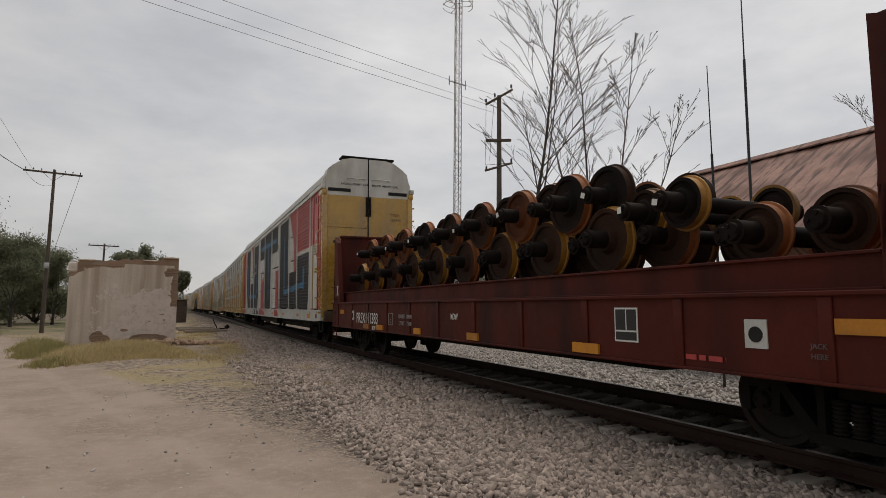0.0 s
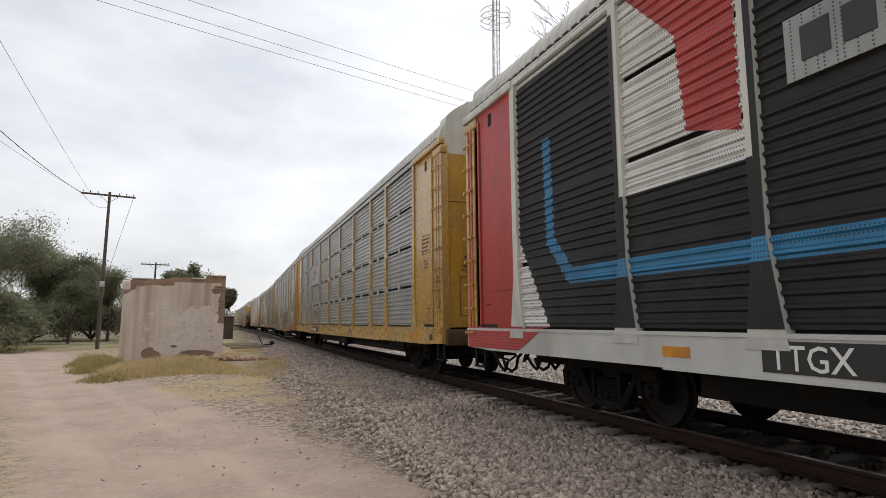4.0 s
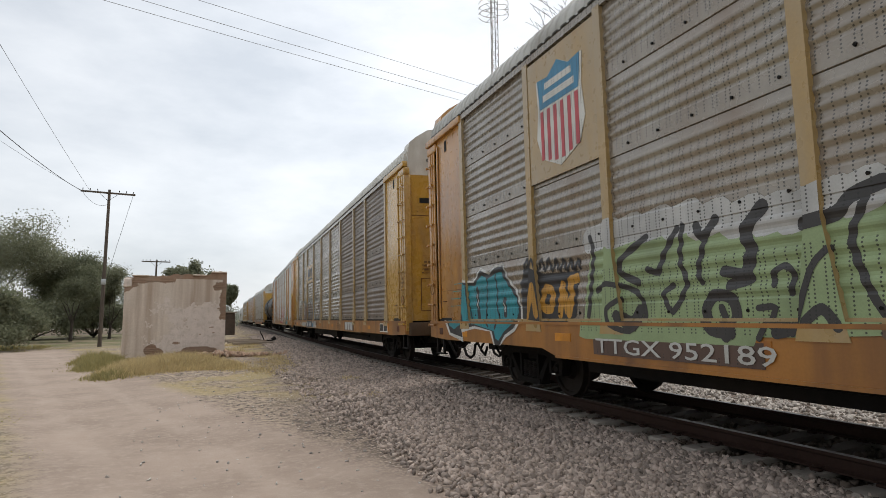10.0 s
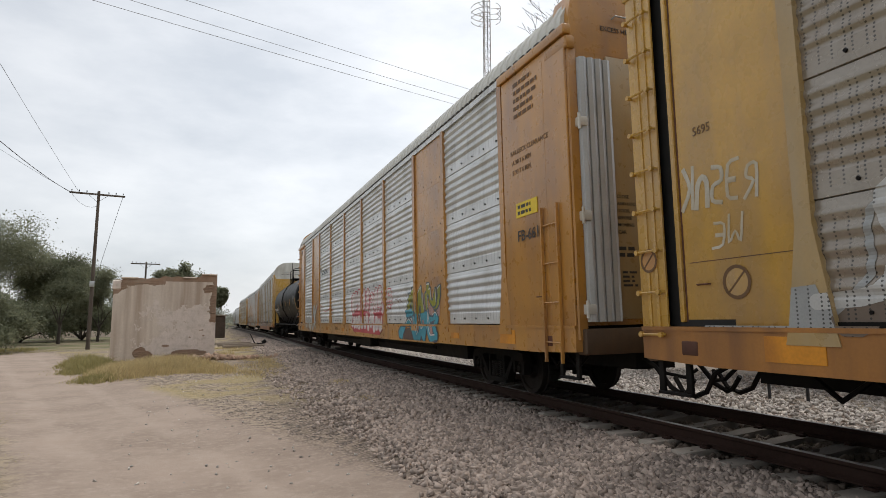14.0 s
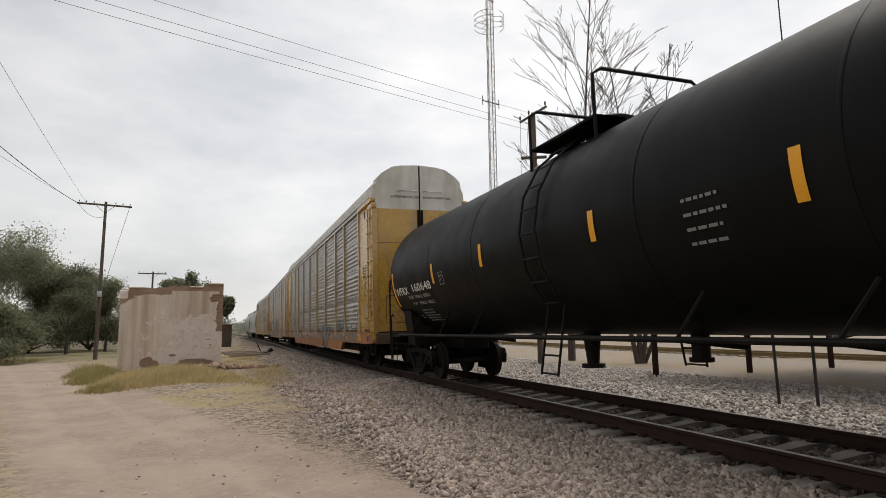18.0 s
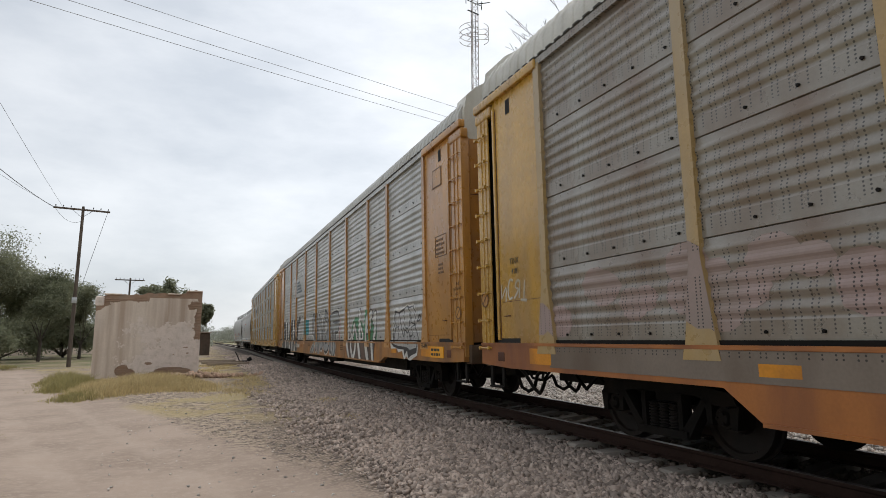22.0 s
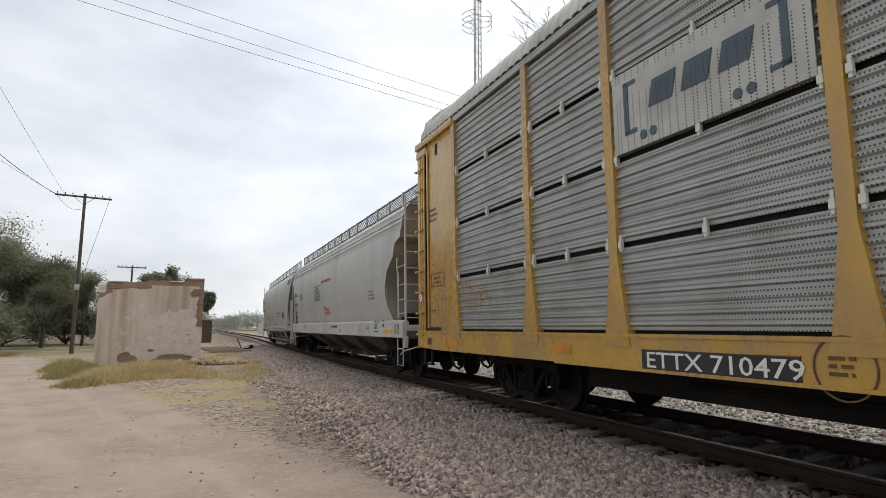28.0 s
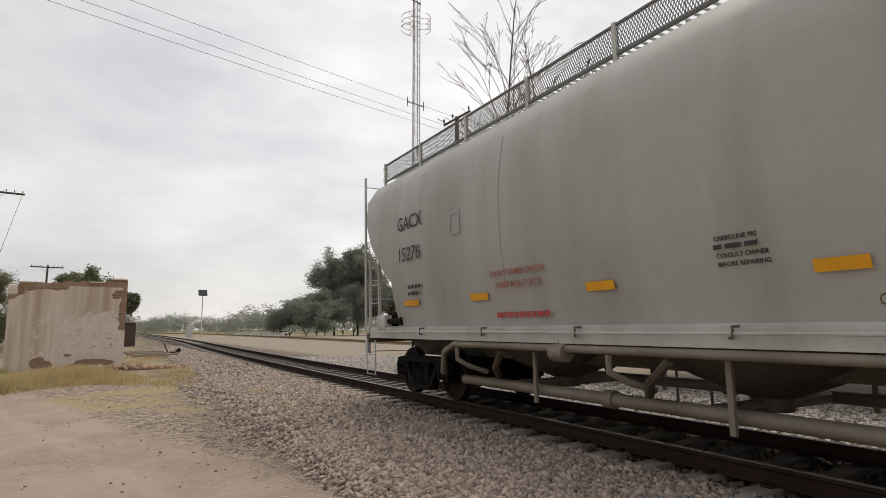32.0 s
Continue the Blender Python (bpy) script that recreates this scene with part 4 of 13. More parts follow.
def telegraph_pole(x, y, h, arm, turn, label):
    t = thing("telegraph_pole", label, "telegraph pole", m=pose(x, y, 0, 0, 0, turn))
    part("pole", Build().cyl((0, 0, -0.3), (0.05, 0, h), 0.13, 0.085, 12), M["wood_pole"], t)
    part("crossarm", Build().box(-arm / 2, arm / 2, -0.11, -0.02, h - 0.28, h - 0.17, 0.012), M["wood_pole"], t)
    part("brace", Build().tube([(-0.5, -0.06, h - 0.28), (0.0, -0.08, h - 0.75), (0.55, -0.06, h - 0.28)], 0.014, 5), M["cable"], t)
    ins = Build().cyl((0, 0, 0), (0, 0, 0.06), 0.012, n=6).lathe_z([(0.02, 0.05), (0.035, 0.07), (0.025, 0.1), (0.034, 0.12), (0.012, 0.16)], (0, 0, 0), 8)
    me = fix(ins.mesh("insulator", M["cable"], 40))
    for k in range(8):
        if k not in (3, 4):
            part("insulator", me, None, t, m=pose(-arm / 2 + 0.12 + k * (arm - 0.24) / 7, -0.065, h - 0.17))
    return t


p1 = telegraph_pole(-7.02, 43.2, 10.05, 3.1, 9, "tall dark timber telegraph pole with one crossarm")
part("junction_box", Build().box(-0.14, 0.14, -0.26, -0.1, 3.9, 4.25, 0.02), M["galv"], p1, "pale metal box")
telegraph_pole(-6.5, 69.7, 8.0, 2.75, 4, "distant timber telegraph pole with one crossarm")


def wire(pts, r, label, name="overhead_wire", metal="cable"):
    ob = part(name, Build().tube(pts, r, 5), M[metal], None, smooth=60, recalc=False)
    return tagged(ob, label, "wire", "overhead wires")


wire(arc((-8.5, 43.2, 9.85), (-6.0, -12, 9.2), 1.3, 26), 0.016, "thick sagging wire running along the dirt road")
wire(arc((-8.1, 43.2, 9.95), (-4.6, -16, 12.4), 0.5, 26), 0.007, "thin wire running along the dirt road")
wire(arc((-8.47, 43.1, 9.86), (-9.0, -12, 9.0), 0.9, 26), 0.007, "thin wire running along the dirt road")
wire([(-5.6, 43.4, 9.85), (-6.4, 43.2, 6.3), (-6.9, 43.15, 4.0)], 0.012, "drop wire from the crossarm to the pole", "drop_wire")
wire(arc((-8.5, 43.2, 9.85), (-6.98, 43.2, 9.1), 0.4, 8), 0.01, "slack jumper wire under the crossarm", "jumper_wire")


def utility_pole():
    t = thing("utility_pole", "timber utility pole with three crossarms beyond the track", "utility pole", m=pose(13.36, 23.4, 0, 0, 0, -29))
    part("pole", Build().cyl((0, 0, -0.3), (0, 0, 11.5), 0.15, 0.1, 12), M["wood_pole"], t)
    part("crossarm", Build().cyl((-0.62, -0.1, 11.05), (0.62, -0.1, 11.75), 0.055, n=6), M["wood_pole"], t, "tilted crossarm")
    part("crossarm", Build().box(-0.6, 0.55, -0.13, -0.03, 9.3, 9.42, 0.01), M["wood_pole"], t)
    part("crossarm", Build().cyl((-0.65, -0.1, 7.95), (0.6, -0.1, 8.3), 0.05, n=6), M["wood_pole"], t, "tilted crossarm")
    for x, z in ((-0.6, 11.15), (-0.2, 11.4), (0.55, 11.8), (-0.58, 7.98), (0.55, 8.32)):
        part("insulator", Build().lathe_z([(0.02, 0), (0.05, 0.05), (0.035, 0.1), (0.05, 0.14), (0.015, 0.2)], (x, -0.1, z), 8), M["cable"], t)
    part("loose_wire", Build().tube(arc((-0.6, -0.1, 11.1), (-0.62, -0.15, 8.2), 0.0, 4) + arc((0.55, -0.1, 8.3), (1.1, -0.2, 7.5), 0.3, 6), 0.012, 4), M["cable"], t)


utility_pole()
for k, (z0, z1) in enumerate(((10.64, 10.25), (10.93, 10.6), (11.48, 11.1))):
    wire(arc((13.2, 23.4, z0), (-14.6, 13.6, z1), 0.12, 24), 0.0075, "thin wire crossing high above the railway", metal="paled_wire")
wire(arc((13.0, 23.2, 11.3), (12.7, 23.1, 8.3), 0.0, 6), 0.008, "slack wire hanging down beside the utility pole", "hanging_wire")



# ---------------------------------------------------------------- lattice mast


def lattice_mast():
    h, f = 29.0, 0.30
    t = thing("radio_mast", "slender pale lattice radio mast with antennas", "radio mast", m=pose(17.3, 36.1, 0, 0, 0, 14))
    legs = [(f * math.cos(a), f * math.sin(a)) for a in (radians(90), radians(210), radians(330))]
    for x, y in legs:
        part("leg", Build().cyl((x, y, 0), (x, y, h), 0.034, n=6), M["tower"], t)
    for k in range(3):
        (xa, ya), (xb, yb) = legs[k], legs[(k + 1) % 3]
        b = Build()
        z, i = 0.2, 0
        while z < h - 0.5:
            b.cyl((xa, ya, z) if i % 2 else (xb, yb, z), (xb, yb, z + 0.48) if i % 2 else (xa, ya, z + 0.48), 0.013, n=4)
            b.cyl((xa, ya, z), (xb, yb, z), 0.012, n=4)
            z += 0.48
            i += 1
        part("lattice_face", b, M["tower"], t, smooth=0, recalc=False)
    for z in (22.75, 23.15, 23.55):
        for a0 in (200, 320, 80):
            b = Build().tube([(1.05 * math.cos(radians(a0 + a)), 1.05 * math.sin(radians(a0 + a)), z) for a in range(-48, 49, 12)], 0.022, 5)
            b.cyl((0.2 * math.cos(radians(a0)), 0.2 * math.sin(radians(a0)), z), (1.05 * math.cos(radians(a0)), 1.05 * math.sin(radians(a0)), z), 0.02, n=5)
            part("antenna_hoop", b, M["tower"], t)
    for z in (17.2, 25.6):
        b = Build().cyl((-0.75, 0, z), (0.75, 0, z), 0.03, n=6).cyl((-0.72, 0, z - 0.3), (-0.72, 0, z + 0.35), 0.03, n=6).cyl((0.72, 0, z - 0.3), (0.72, 0, z + 0.35), 0.03, n=6)
        part("antenna_arm", b, M["cable"], t)
    part("dipole", Build().cyl((0, -0.2, 25.4), (0.9, -0.7, 25.6), 0.035, n=6).cyl((0.2, -0.3, 24.6), (-0.4, 0.2, 25.0), 0.05, n=6), M["cable"], t)
    part("feed_cable", Build().tube([(0.05, -0.1, 0.5), (0.06, -0.12, 14), (0.04, -0.1, 25)], 0.025, 5), M["cable"], t)


lattice_mast()
for x, y, h, lean in ((10.5, 9.04, 6.95, 1.5), (10.45, 8.17, 9.4, 0.6)):
    t = thing("whip_antenna_mast", "thin dark steel antenna mast beyond the track", "antenna mast", m=pose(x, y, 0, 0, -lean, 0))
    part("tube", Build().cyl((0, 0, 0), (0, 0, h * 0.72), 0.03, 0.026, 8), M["cable"], t)
    part("whip", Build().cyl((0, 0, h * 0.72), (0, 0, h), 0.016, 0.01, 6), M["cable"], t)

# ---------------------------------------------------------------- tin-roofed shed


def streaked(m, dark):
    """Old rust runs straight down the slope of the tin."""
    n, l = m.node_tree.nodes, m.node_tree.links
    p = n["Principled BSDF"]
    place, tex, ramp, mixer = n.new("ShaderNodeMapping"), n.new("ShaderNodeTexNoise"), n.new("ShaderNodeMapRange"), n.new("ShaderNodeMix")
    place.inputs["Scale"].default_value = (0.5, 3.4, 0.5)
    l.new(n.new("ShaderNodeTexCoord").outputs["Object"], place.inputs["Vector"])
    tex.inputs["Scale"].default_value, tex.inputs["Detail"].default_value = 1.6, 5
    l.new(place.outputs["Vector"], tex.inputs["Vector"])
    ramp.inputs["From Min"].default_value, ramp.inputs["From Max"].default_value = 0.5, 0.63
    l.new(tex.outputs["Fac"], ramp.inputs["Value"])
    mixer.data_type = "RGBA"
    l.new(p.inputs["Base Color"].links[0].from_socket, mixer.inputs[6])
    mixer.inputs[7].default_value = (*dark, 1)
    l.new(ramp.outputs["Result"], mixer.inputs[0])
    l.new(mixer.outputs[2], p.inputs["Base Color"])


streaked(M["roof_tin"], (0.085, 0.042, 0.032))


def shed():
    t = thing("tin_roof_shed", "long open shed with a rusty pink corrugated tin roof", "shed")
    y0, y1 = -26.0, 16.2
    for x in (13.0, 16.9, 20.8):
        for k in (0, 1, 2, 3, 4, 8):
            y = y0 + 0.6 + k * (y1 - y0 - 1.2) / 8
            part("post", Build().box(x - 0.07, x + 0.07, y - 0.07, y + 0.07, 0, 3.4 if x != 16.9 else 6.3, 0.01), M["rail"], t)
    for x in (13.0, 20.8):
        part("eave_beam", Build().box(x - 0.06, x + 0.06, y0 + 0.3, y1 - 0.3, 3.36, 3.5), M["rail"], t, smooth=0)
    # corrugated sheets, each lapped over the next
    for side in (-1, 1):
        for row in range(3):
            b = Build()
            n = int((y1 - y0) / 0.085)
            u0, u1 = row / 3 - 0.012, (row + 1) / 3 + 0.012
            rings = []
            for u in (u0, u1):
                ring = []
                for i in range(n + 1):
                    y = y0 + i * 0.085
                    d = 4.5 * (1 - u)
                    z = 3.3 + u * 3.25 + 0.012 * (2 - row) + (0.018 if i % 2 else 0) + 0.05 * noise.noise((y * 2.6, u * 2.0, side)) + 0.03 * noise.noise((y * 0.7, u * 3, side))
                    ring.append((16.9 + side * d, y, z))
                rings.append(ring)
            b.loft(rings, closed=False)
            o = len(b.v)
            part("roof_sheet", b, M["roof_tin"], t, smooth=60, recalc=False)
    part("ridge_cap", Build().prism_y([(16.6, 6.42), (16.9, 6.6), (17.2, 6.42), (17.2, 6.46), (16.9, 6.65), (16.6, 6.46)], y0, y1), M["roof_tin"], t)


shed()

# ---------------------------------------------------------------- trees, bushes and grass


def branch(b, p, d, length, r, depth, rnd, spread, droop=0.0, tips=None, kids=(2, 3), shrink=0.72, up=0.25, n=5):
    p, d = Vector(p), Vector(d).normalized()
    steps = 3
    for i in range(steps):
        q = p + d * (length / steps)
        r2 = r * (1 - 0.3 / steps * (i + 1) / 1.0)
        b.cyl(tuple(p), tuple(q), r, r2, n if depth > 1 else 3, caps=False)
        p, r = q, r2
        d = (d + Vector((rnd.gauss(0, 0.1), rnd.gauss(0, 0.1), rnd.gauss(0, 0.06) - droop))).normalized()
    if depth == 0:
        if tips is not None:
            tips.append(tuple(p))
        return
    if tips is not None and depth <= 2:
        tips.append(tuple(p))
    for k in range(rnd.randint(*kids)):
        a = Vector((rnd.gauss(0, 1), rnd.gauss(0, 1), rnd.gauss(0, 0.6))).normalized()
        e = (d + a * spread + Vector((0, 0, up))).normalized()
        branch(b, p, e, length * shrink * rnd.uniform(0.75, 1.2), r * rnd.uniform(0.6, 0.8), depth - 1, rnd, spread, droop, tips, kids, shrink, up, n)


def leaves(name, tips, per, spread, size, material, seed, squash=0.7):
    """Small leaf sprays round the twig ends, one mesh."""
    rng = np.random.default_rng(seed)
    c = np.repeat(np.array(tips), per, axis=0)
    n = len(c)
    c = c + rng.normal(0, 1, (n, 3)) * np.array([spread, spread, spread * squash])
    a, b = rng.normal(size=(n, 3)), rng.normal(size=(n, 3))
    a /= np.linalg.norm(a, axis=1)[:, None]
    b -= a * (a * b).sum(1)[:, None]
    b /= np.linalg.norm(b, axis=1)[:, None]
    s = size * rng.uniform(0.6, 1.4, (n, 1))
    v = np.stack([c - a * s, c + b * s * 0.45, c + a * s, c - b * s * 0.45], 1)
    me = bpy.data.meshes.new(name)
    me.vertices.add(n * 4)
    me.vertices.foreach_set("co", v.reshape(-1))
    me.loops.add(n * 4)
    me.loops.foreach_set("vertex_index", np.arange(n * 4, dtype=np.int32))
    me.polygons.add(n)
    me.polygons.foreach_set("loop_start", np.arange(n, dtype=np.int32) * 4)
    me.update(calc_edges=True)
    me.materials.append(material)
    return me


def leafy_tree(name, x, y, h, width, seed, leaf, label, category="tree", per=26, size=0.16, group="", trunk=0.28, low=0.25, stems=3):
    rnd = random.Random(seed)
    t = thing(name, label, category, group, m=pose(x, y, ground_z(x, y) - 0.05))
    wood, tips = Build(), []
    wood.cyl((0, 0, -0.1), (0.05, 0, h * low), trunk * 0.5, trunk * 0.4, 9)
    for k in range(stems):
        a = 2 * math.pi * (k + rnd.random() * 0.6) / stems
        tilt = rnd.uniform(0.45, 0.95)
        d = (math.cos(a) * tilt * width / h, math.sin(a) * tilt * width / h, 0.75)
        branch(wood, (0.04, 0, h * low * 0.9), d, h * 0.34, trunk * 0.3, 4, rnd, 0.75, 0.02, tips, (2, 3), 0.68, 0.12)
    tips = [(px, py, pz) for px, py, pz in tips if pz > h * 0.18]
    top = max(p[2] for p in tips)
    wide = max(max(abs(p[0]), abs(p[1])) for p in tips)
    sc = (width * 0.48 / wide, width * 0.48 / wide, h * 0.96 / top)
    wood.v = [(a * (sc[0] if c > h * low else 1), b * (sc[1] if c > h * low else 1), c * sc[2]) for a, b, c in wood.v]
    tips = [(a * sc[0], b * sc[1], c * sc[2]) for a, b, c in tips]
    part("trunk", wood, M["dark_bark"], t, smooth=60, recalc=False)
    part("crown", leaves("crown", tips, per, width * 0.066, size, leaf, seed), None, t, recalc=False)
    return t


for i, (x, y, h, w) in enumerate(((-21.5, 47, 9.5, 10), (-15.2, 53, 9.3, 8.5), (-11.0, 55, 7.2, 6.0), (-9.2, 61, 6.4, 5.0), (-25, 62, 10, 11), (-17.0, 66, 9, 9), (-12.5, 72, 7.5, 7))):
    leafy_tree("mesquite_tree", x, y, h, w, 40 + i, M["leaf"] if i % 2 else M["leaf_dark"], "spreading grey-green mesquite tree beside the dirt road", per=150 if i < 4 else 90, size=0.075, group="mesquite trees", stems=4)
leafy_tree("roadside_bush", -12.6, 41, 3.4, 5.5, 61, M["leaf_dark"], "low dense green bush by the dirt road", "bush", 70, 0.1, low=0.08, stems=5)
leafy_tree("roadside_bush", -16.5, 44, 3.6, 6, 62, M["leaf_dark"], "low dense green bush by the dirt road", "bush", 66, 0.1, low=0.08, stems=5)
for i, (x, y, h, w) in enumerate(((-20.5, 58, 4.2, 8.0), (-25.5, 55, 4.4, 8.5), (-15.0, 61, 3.8, 7.0), (-11.3, 66, 3.4, 5.5), (-29, 66, 4.6, 9.0))):
    leafy_tree("roadside_bush", x, y, h, w, 160 + i, M["leaf_dark"], "low dense green bush among the mesquite trees", "bush", 60, 0.12, low=0.05, stems=6)
leafy_tree("small_tree", -3.0, 62, 7.5, 3.6, 63, M["leaf"], "green tree showing above the ruined wall", "tree", 60, 0.11)
leafy_tree("small_tree", -1.4, 63, 6.7, 3.0, 67, M["leaf"], "green tree showing above the ruined wall", "tree", 50, 0.11)
leafy_tree("round_tree", 0.95, 73, 5.7, 2.7, 64, M["leaf_dark"], "dark round tree beside a small brick hut", "tree", 44, 0.15, low=0.2, stems=4)


def hut():
    t = thing("brick_hut", "small dark ruined brick hut by the track", "hut", m=pose(0.85, 70, 0))
    part("wall", Build().box(-0.75, 0.75, -0.8, 0.8, 0, 2.35, 0.05), M["old_brick"], t, smooth=0)
    part("roof", Build().box(-0.9, 0.9, -0.95, 0.95, 2.35, 2.48, 0.02), M["timber"], t, smooth=0)


hut()
for i in range(3):
    t = thing("old_sleeper_beam", "discarded grey timber beam lying on dry ground", "timber beam", "discarded beams", m=pose(1.6 + 0.25 * i, 47 - 5 * i * 0.6, 0.04, 0, 0, 4 + 5 * i))
    part("beam", Build().box(-1.3, 1.3, -0.12, 0.12, 0, 0.17, 0.02), M["timber"], t)
t = thing("switch_lever", "old black switch lever lying by the track", "switch lever", m=pose(3.35, 45.2, 0.05, 0, 0, 20))
part("base", Build().box(-0.4, 0.4, -0.14, 0.14, 0, 0.14, 0.02), M["black_steel"], t)
part("lever", Build().cyl((-0.3, 0, 0.1), (-0.62, 0.05, 0.75), 0.035, n=6), M["black_steel"], t)
part("weight", Build().cyl((0.3, 0, 0.14), (0.5, 0, 0.28), 0.14, n=10), M["black_steel"], t)


def limb(b, p, d, length, r, depth, rnd, arch, steps=7):
    """One long limb with side twigs; arch bends its end outwards."""
    p, d = Vector(p), Vector(d).normalized()
    out = Vector((d.x, d.y, 0))
    out = out.normalized() if out.length > 0.01 else Vector((1, 0, 0))
    side = Vector((-out.y, out.x, 0))
    for i in range(steps):
        q = p + d * (length / steps)
        r2 = max(r * 0.84, 0.0095)
        b.cyl(tuple(p), tuple(q), r, r2, 5 if depth > 1 else 4, caps=False)
        if depth > 0 and i >= (2 if depth > 1 else 1) and rnd.random() < (0.9 if depth > 1 else 0.6):
            for s in ((-1, 1) if rnd.random() < 0.3 else (rnd.choice((-1, 1)),)):
                tilt = (side * s * rnd.uniform(0.3, 0.8) + out * rnd.uniform(-0.15, 0.5) + Vector((0, 0, rnd.uniform(-0.1, 0.35))))
                e = (d + tilt * 0.75).normalized()
                limb(b, q, e, length * rnd.uniform(0.24, 0.5) * (1.1 - 0.5 * i / steps), r2 * 0.68, depth - 1, rnd, arch * 0.6, 5 if depth > 1 else 4)
        p, r = q, r2
        u = i / steps
        d = (d + out * arch * 0.16 * (0.4 + u) + Vector((rnd.gauss(0, 0.06), rnd.gauss(0, 0.06), 0.05 - arch * 0.18 * u))).normalized()


def bare_tree(x, y, h, seed, label, stems, width, first=0.28, arch=0.7, limbs=15):
    """A leafless tree; stems: (lean x, lean y, share of the height, radius)."""
    rnd = random.Random(seed)
    t = thing("bare_tree", label, "tree", "leafless trees", m=pose(x, y, 0))
    for k, (lx, ly, share, r0) in enumerate(stems):
        wood, crown = Build(), Build()
        p, d, r, n = Vector((0.12 * k, 0.05 * k, -0.1)), Vector((lx, ly, 1)).normalized(), r0, 14
        hh = h * share
        pts = []
        for i in range(n):
            q = p + d * (hh / n)
            r2 = r * 0.88
            wood.cyl(tuple(p), tuple(q), r, r2, 8, caps=False)
            pts.append((q.copy(), r2, d.copy()))
            p, r = q, r2
            d = (d + Vector((rnd.gauss(0, 0.035), rnd.gauss(0, 0.035), 0.03))).normalized()
        for i in range(limbs):
            u = first + (0.97 - first) * i / (limbs - 1)
            q, r2, dd = pts[min(n - 1, int(u * n))]
            az = 2.4 * i + rnd.uniform(-0.4, 0.4) + seed
            e = Vector((math.cos(az), math.sin(az), 0)) * rnd.uniform(0.5, 0.8) + dd
            limb(crown, q, e, width * rnd.uniform(0.62, 0.95) * (1.0 - 0.45 * u), max(r2 * 0.5, 0.02), 2, rnd, arch)
        limb(crown, p, d, hh * 0.12, r, 2, rnd, 0.2)
        part("trunk", wood, M["bark"], t, smooth=60, recalc=False)
        part("crown", crown, M["bark"], t, "fine bare branches", smooth=60, recalc=False)


bare_tree(16.0, 25.1, 17.5, 5, "tall leafless tree with arching fine branches", ((0.0, 0.0, 1.0, 0.17), (0.05, 0.03, 0.85, 0.12)), 7.6, 0.36, 0.75, 19)
bare_tree(17.1, 21.6, 12.2, 8, "leafless tree forking into long upright branches", ((-0.10, 0.12, 0.98, 0.12), (0.03, 0.0, 1.1, 0.13), (0.12, -0.14, 1.05, 0.11), (0.26, -0.36, 0.88, 0.1)), 4.4, 0.38, 0.25, 11)
bare_tree(31, 16.0, 11.5, 13, "leafless tree behind the tin-roofed shed", ((0.0, 0.0, 1.0, 0.16), (0.12, 0.1, 0.85, 0.12)), 6.0, 0.35, 0.6, 10)

# far side of the yard
for i, (x, y, h, w) in enumerate(((50.5, 155, 24, 12), (56, 152, 25, 12), (62, 158, 24, 12))):
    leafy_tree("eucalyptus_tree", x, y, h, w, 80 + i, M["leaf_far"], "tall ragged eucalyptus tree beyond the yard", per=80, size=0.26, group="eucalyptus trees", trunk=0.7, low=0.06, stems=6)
for i in range(12):
    rnd = random.Random(90 + i)
    x = 36 + i * 3.6
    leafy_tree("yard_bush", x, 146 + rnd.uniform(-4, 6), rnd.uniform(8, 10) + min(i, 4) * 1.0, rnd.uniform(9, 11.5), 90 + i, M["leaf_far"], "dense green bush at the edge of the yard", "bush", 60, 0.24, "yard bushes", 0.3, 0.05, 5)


def woods():
    """The low line of trees and scrub that closes the view."""
    rng = np.random.default_rng(77)
    tips = []
    for k in range(420):
        az = radians(rng.uniform(-75, 60))
        d = rng.uniform(235, 330)
        if radians(-8.0) < az < radians(1.5) and d < 300:
            d = rng.uniform(380, 480)
        cx, cy = d * math.sin(-az), d * math.cos(az)
        if cx < 0:
            d = rng.uniform(95, 190)
            cx, cy = d * math.sin(-az), d * math.cos(az)
            hh = rng.uniform(2.5, 6.5)
        else:
            hh = rng.uniform(5.5, 13.0)
        for j in range(9):
            a = rng.uniform(0, 2 * math.pi)
            rr = rng.uniform(0, 1) ** 0.5 * hh * 0.75
            tips.append((cx + rr * math.cos(a), cy + rr * math.sin(a), max(0.6, hh * (0.25 + 0.6 * rng.uniform(0, 1)) * (1.15 - 0.6 * rr / hh))))
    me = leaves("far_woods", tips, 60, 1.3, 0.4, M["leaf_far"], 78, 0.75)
    tagged(new("far_woods", me), "low line of scrub and trees on the horizon, coloured pale for haze", "woods", kind="stuff")


woods()


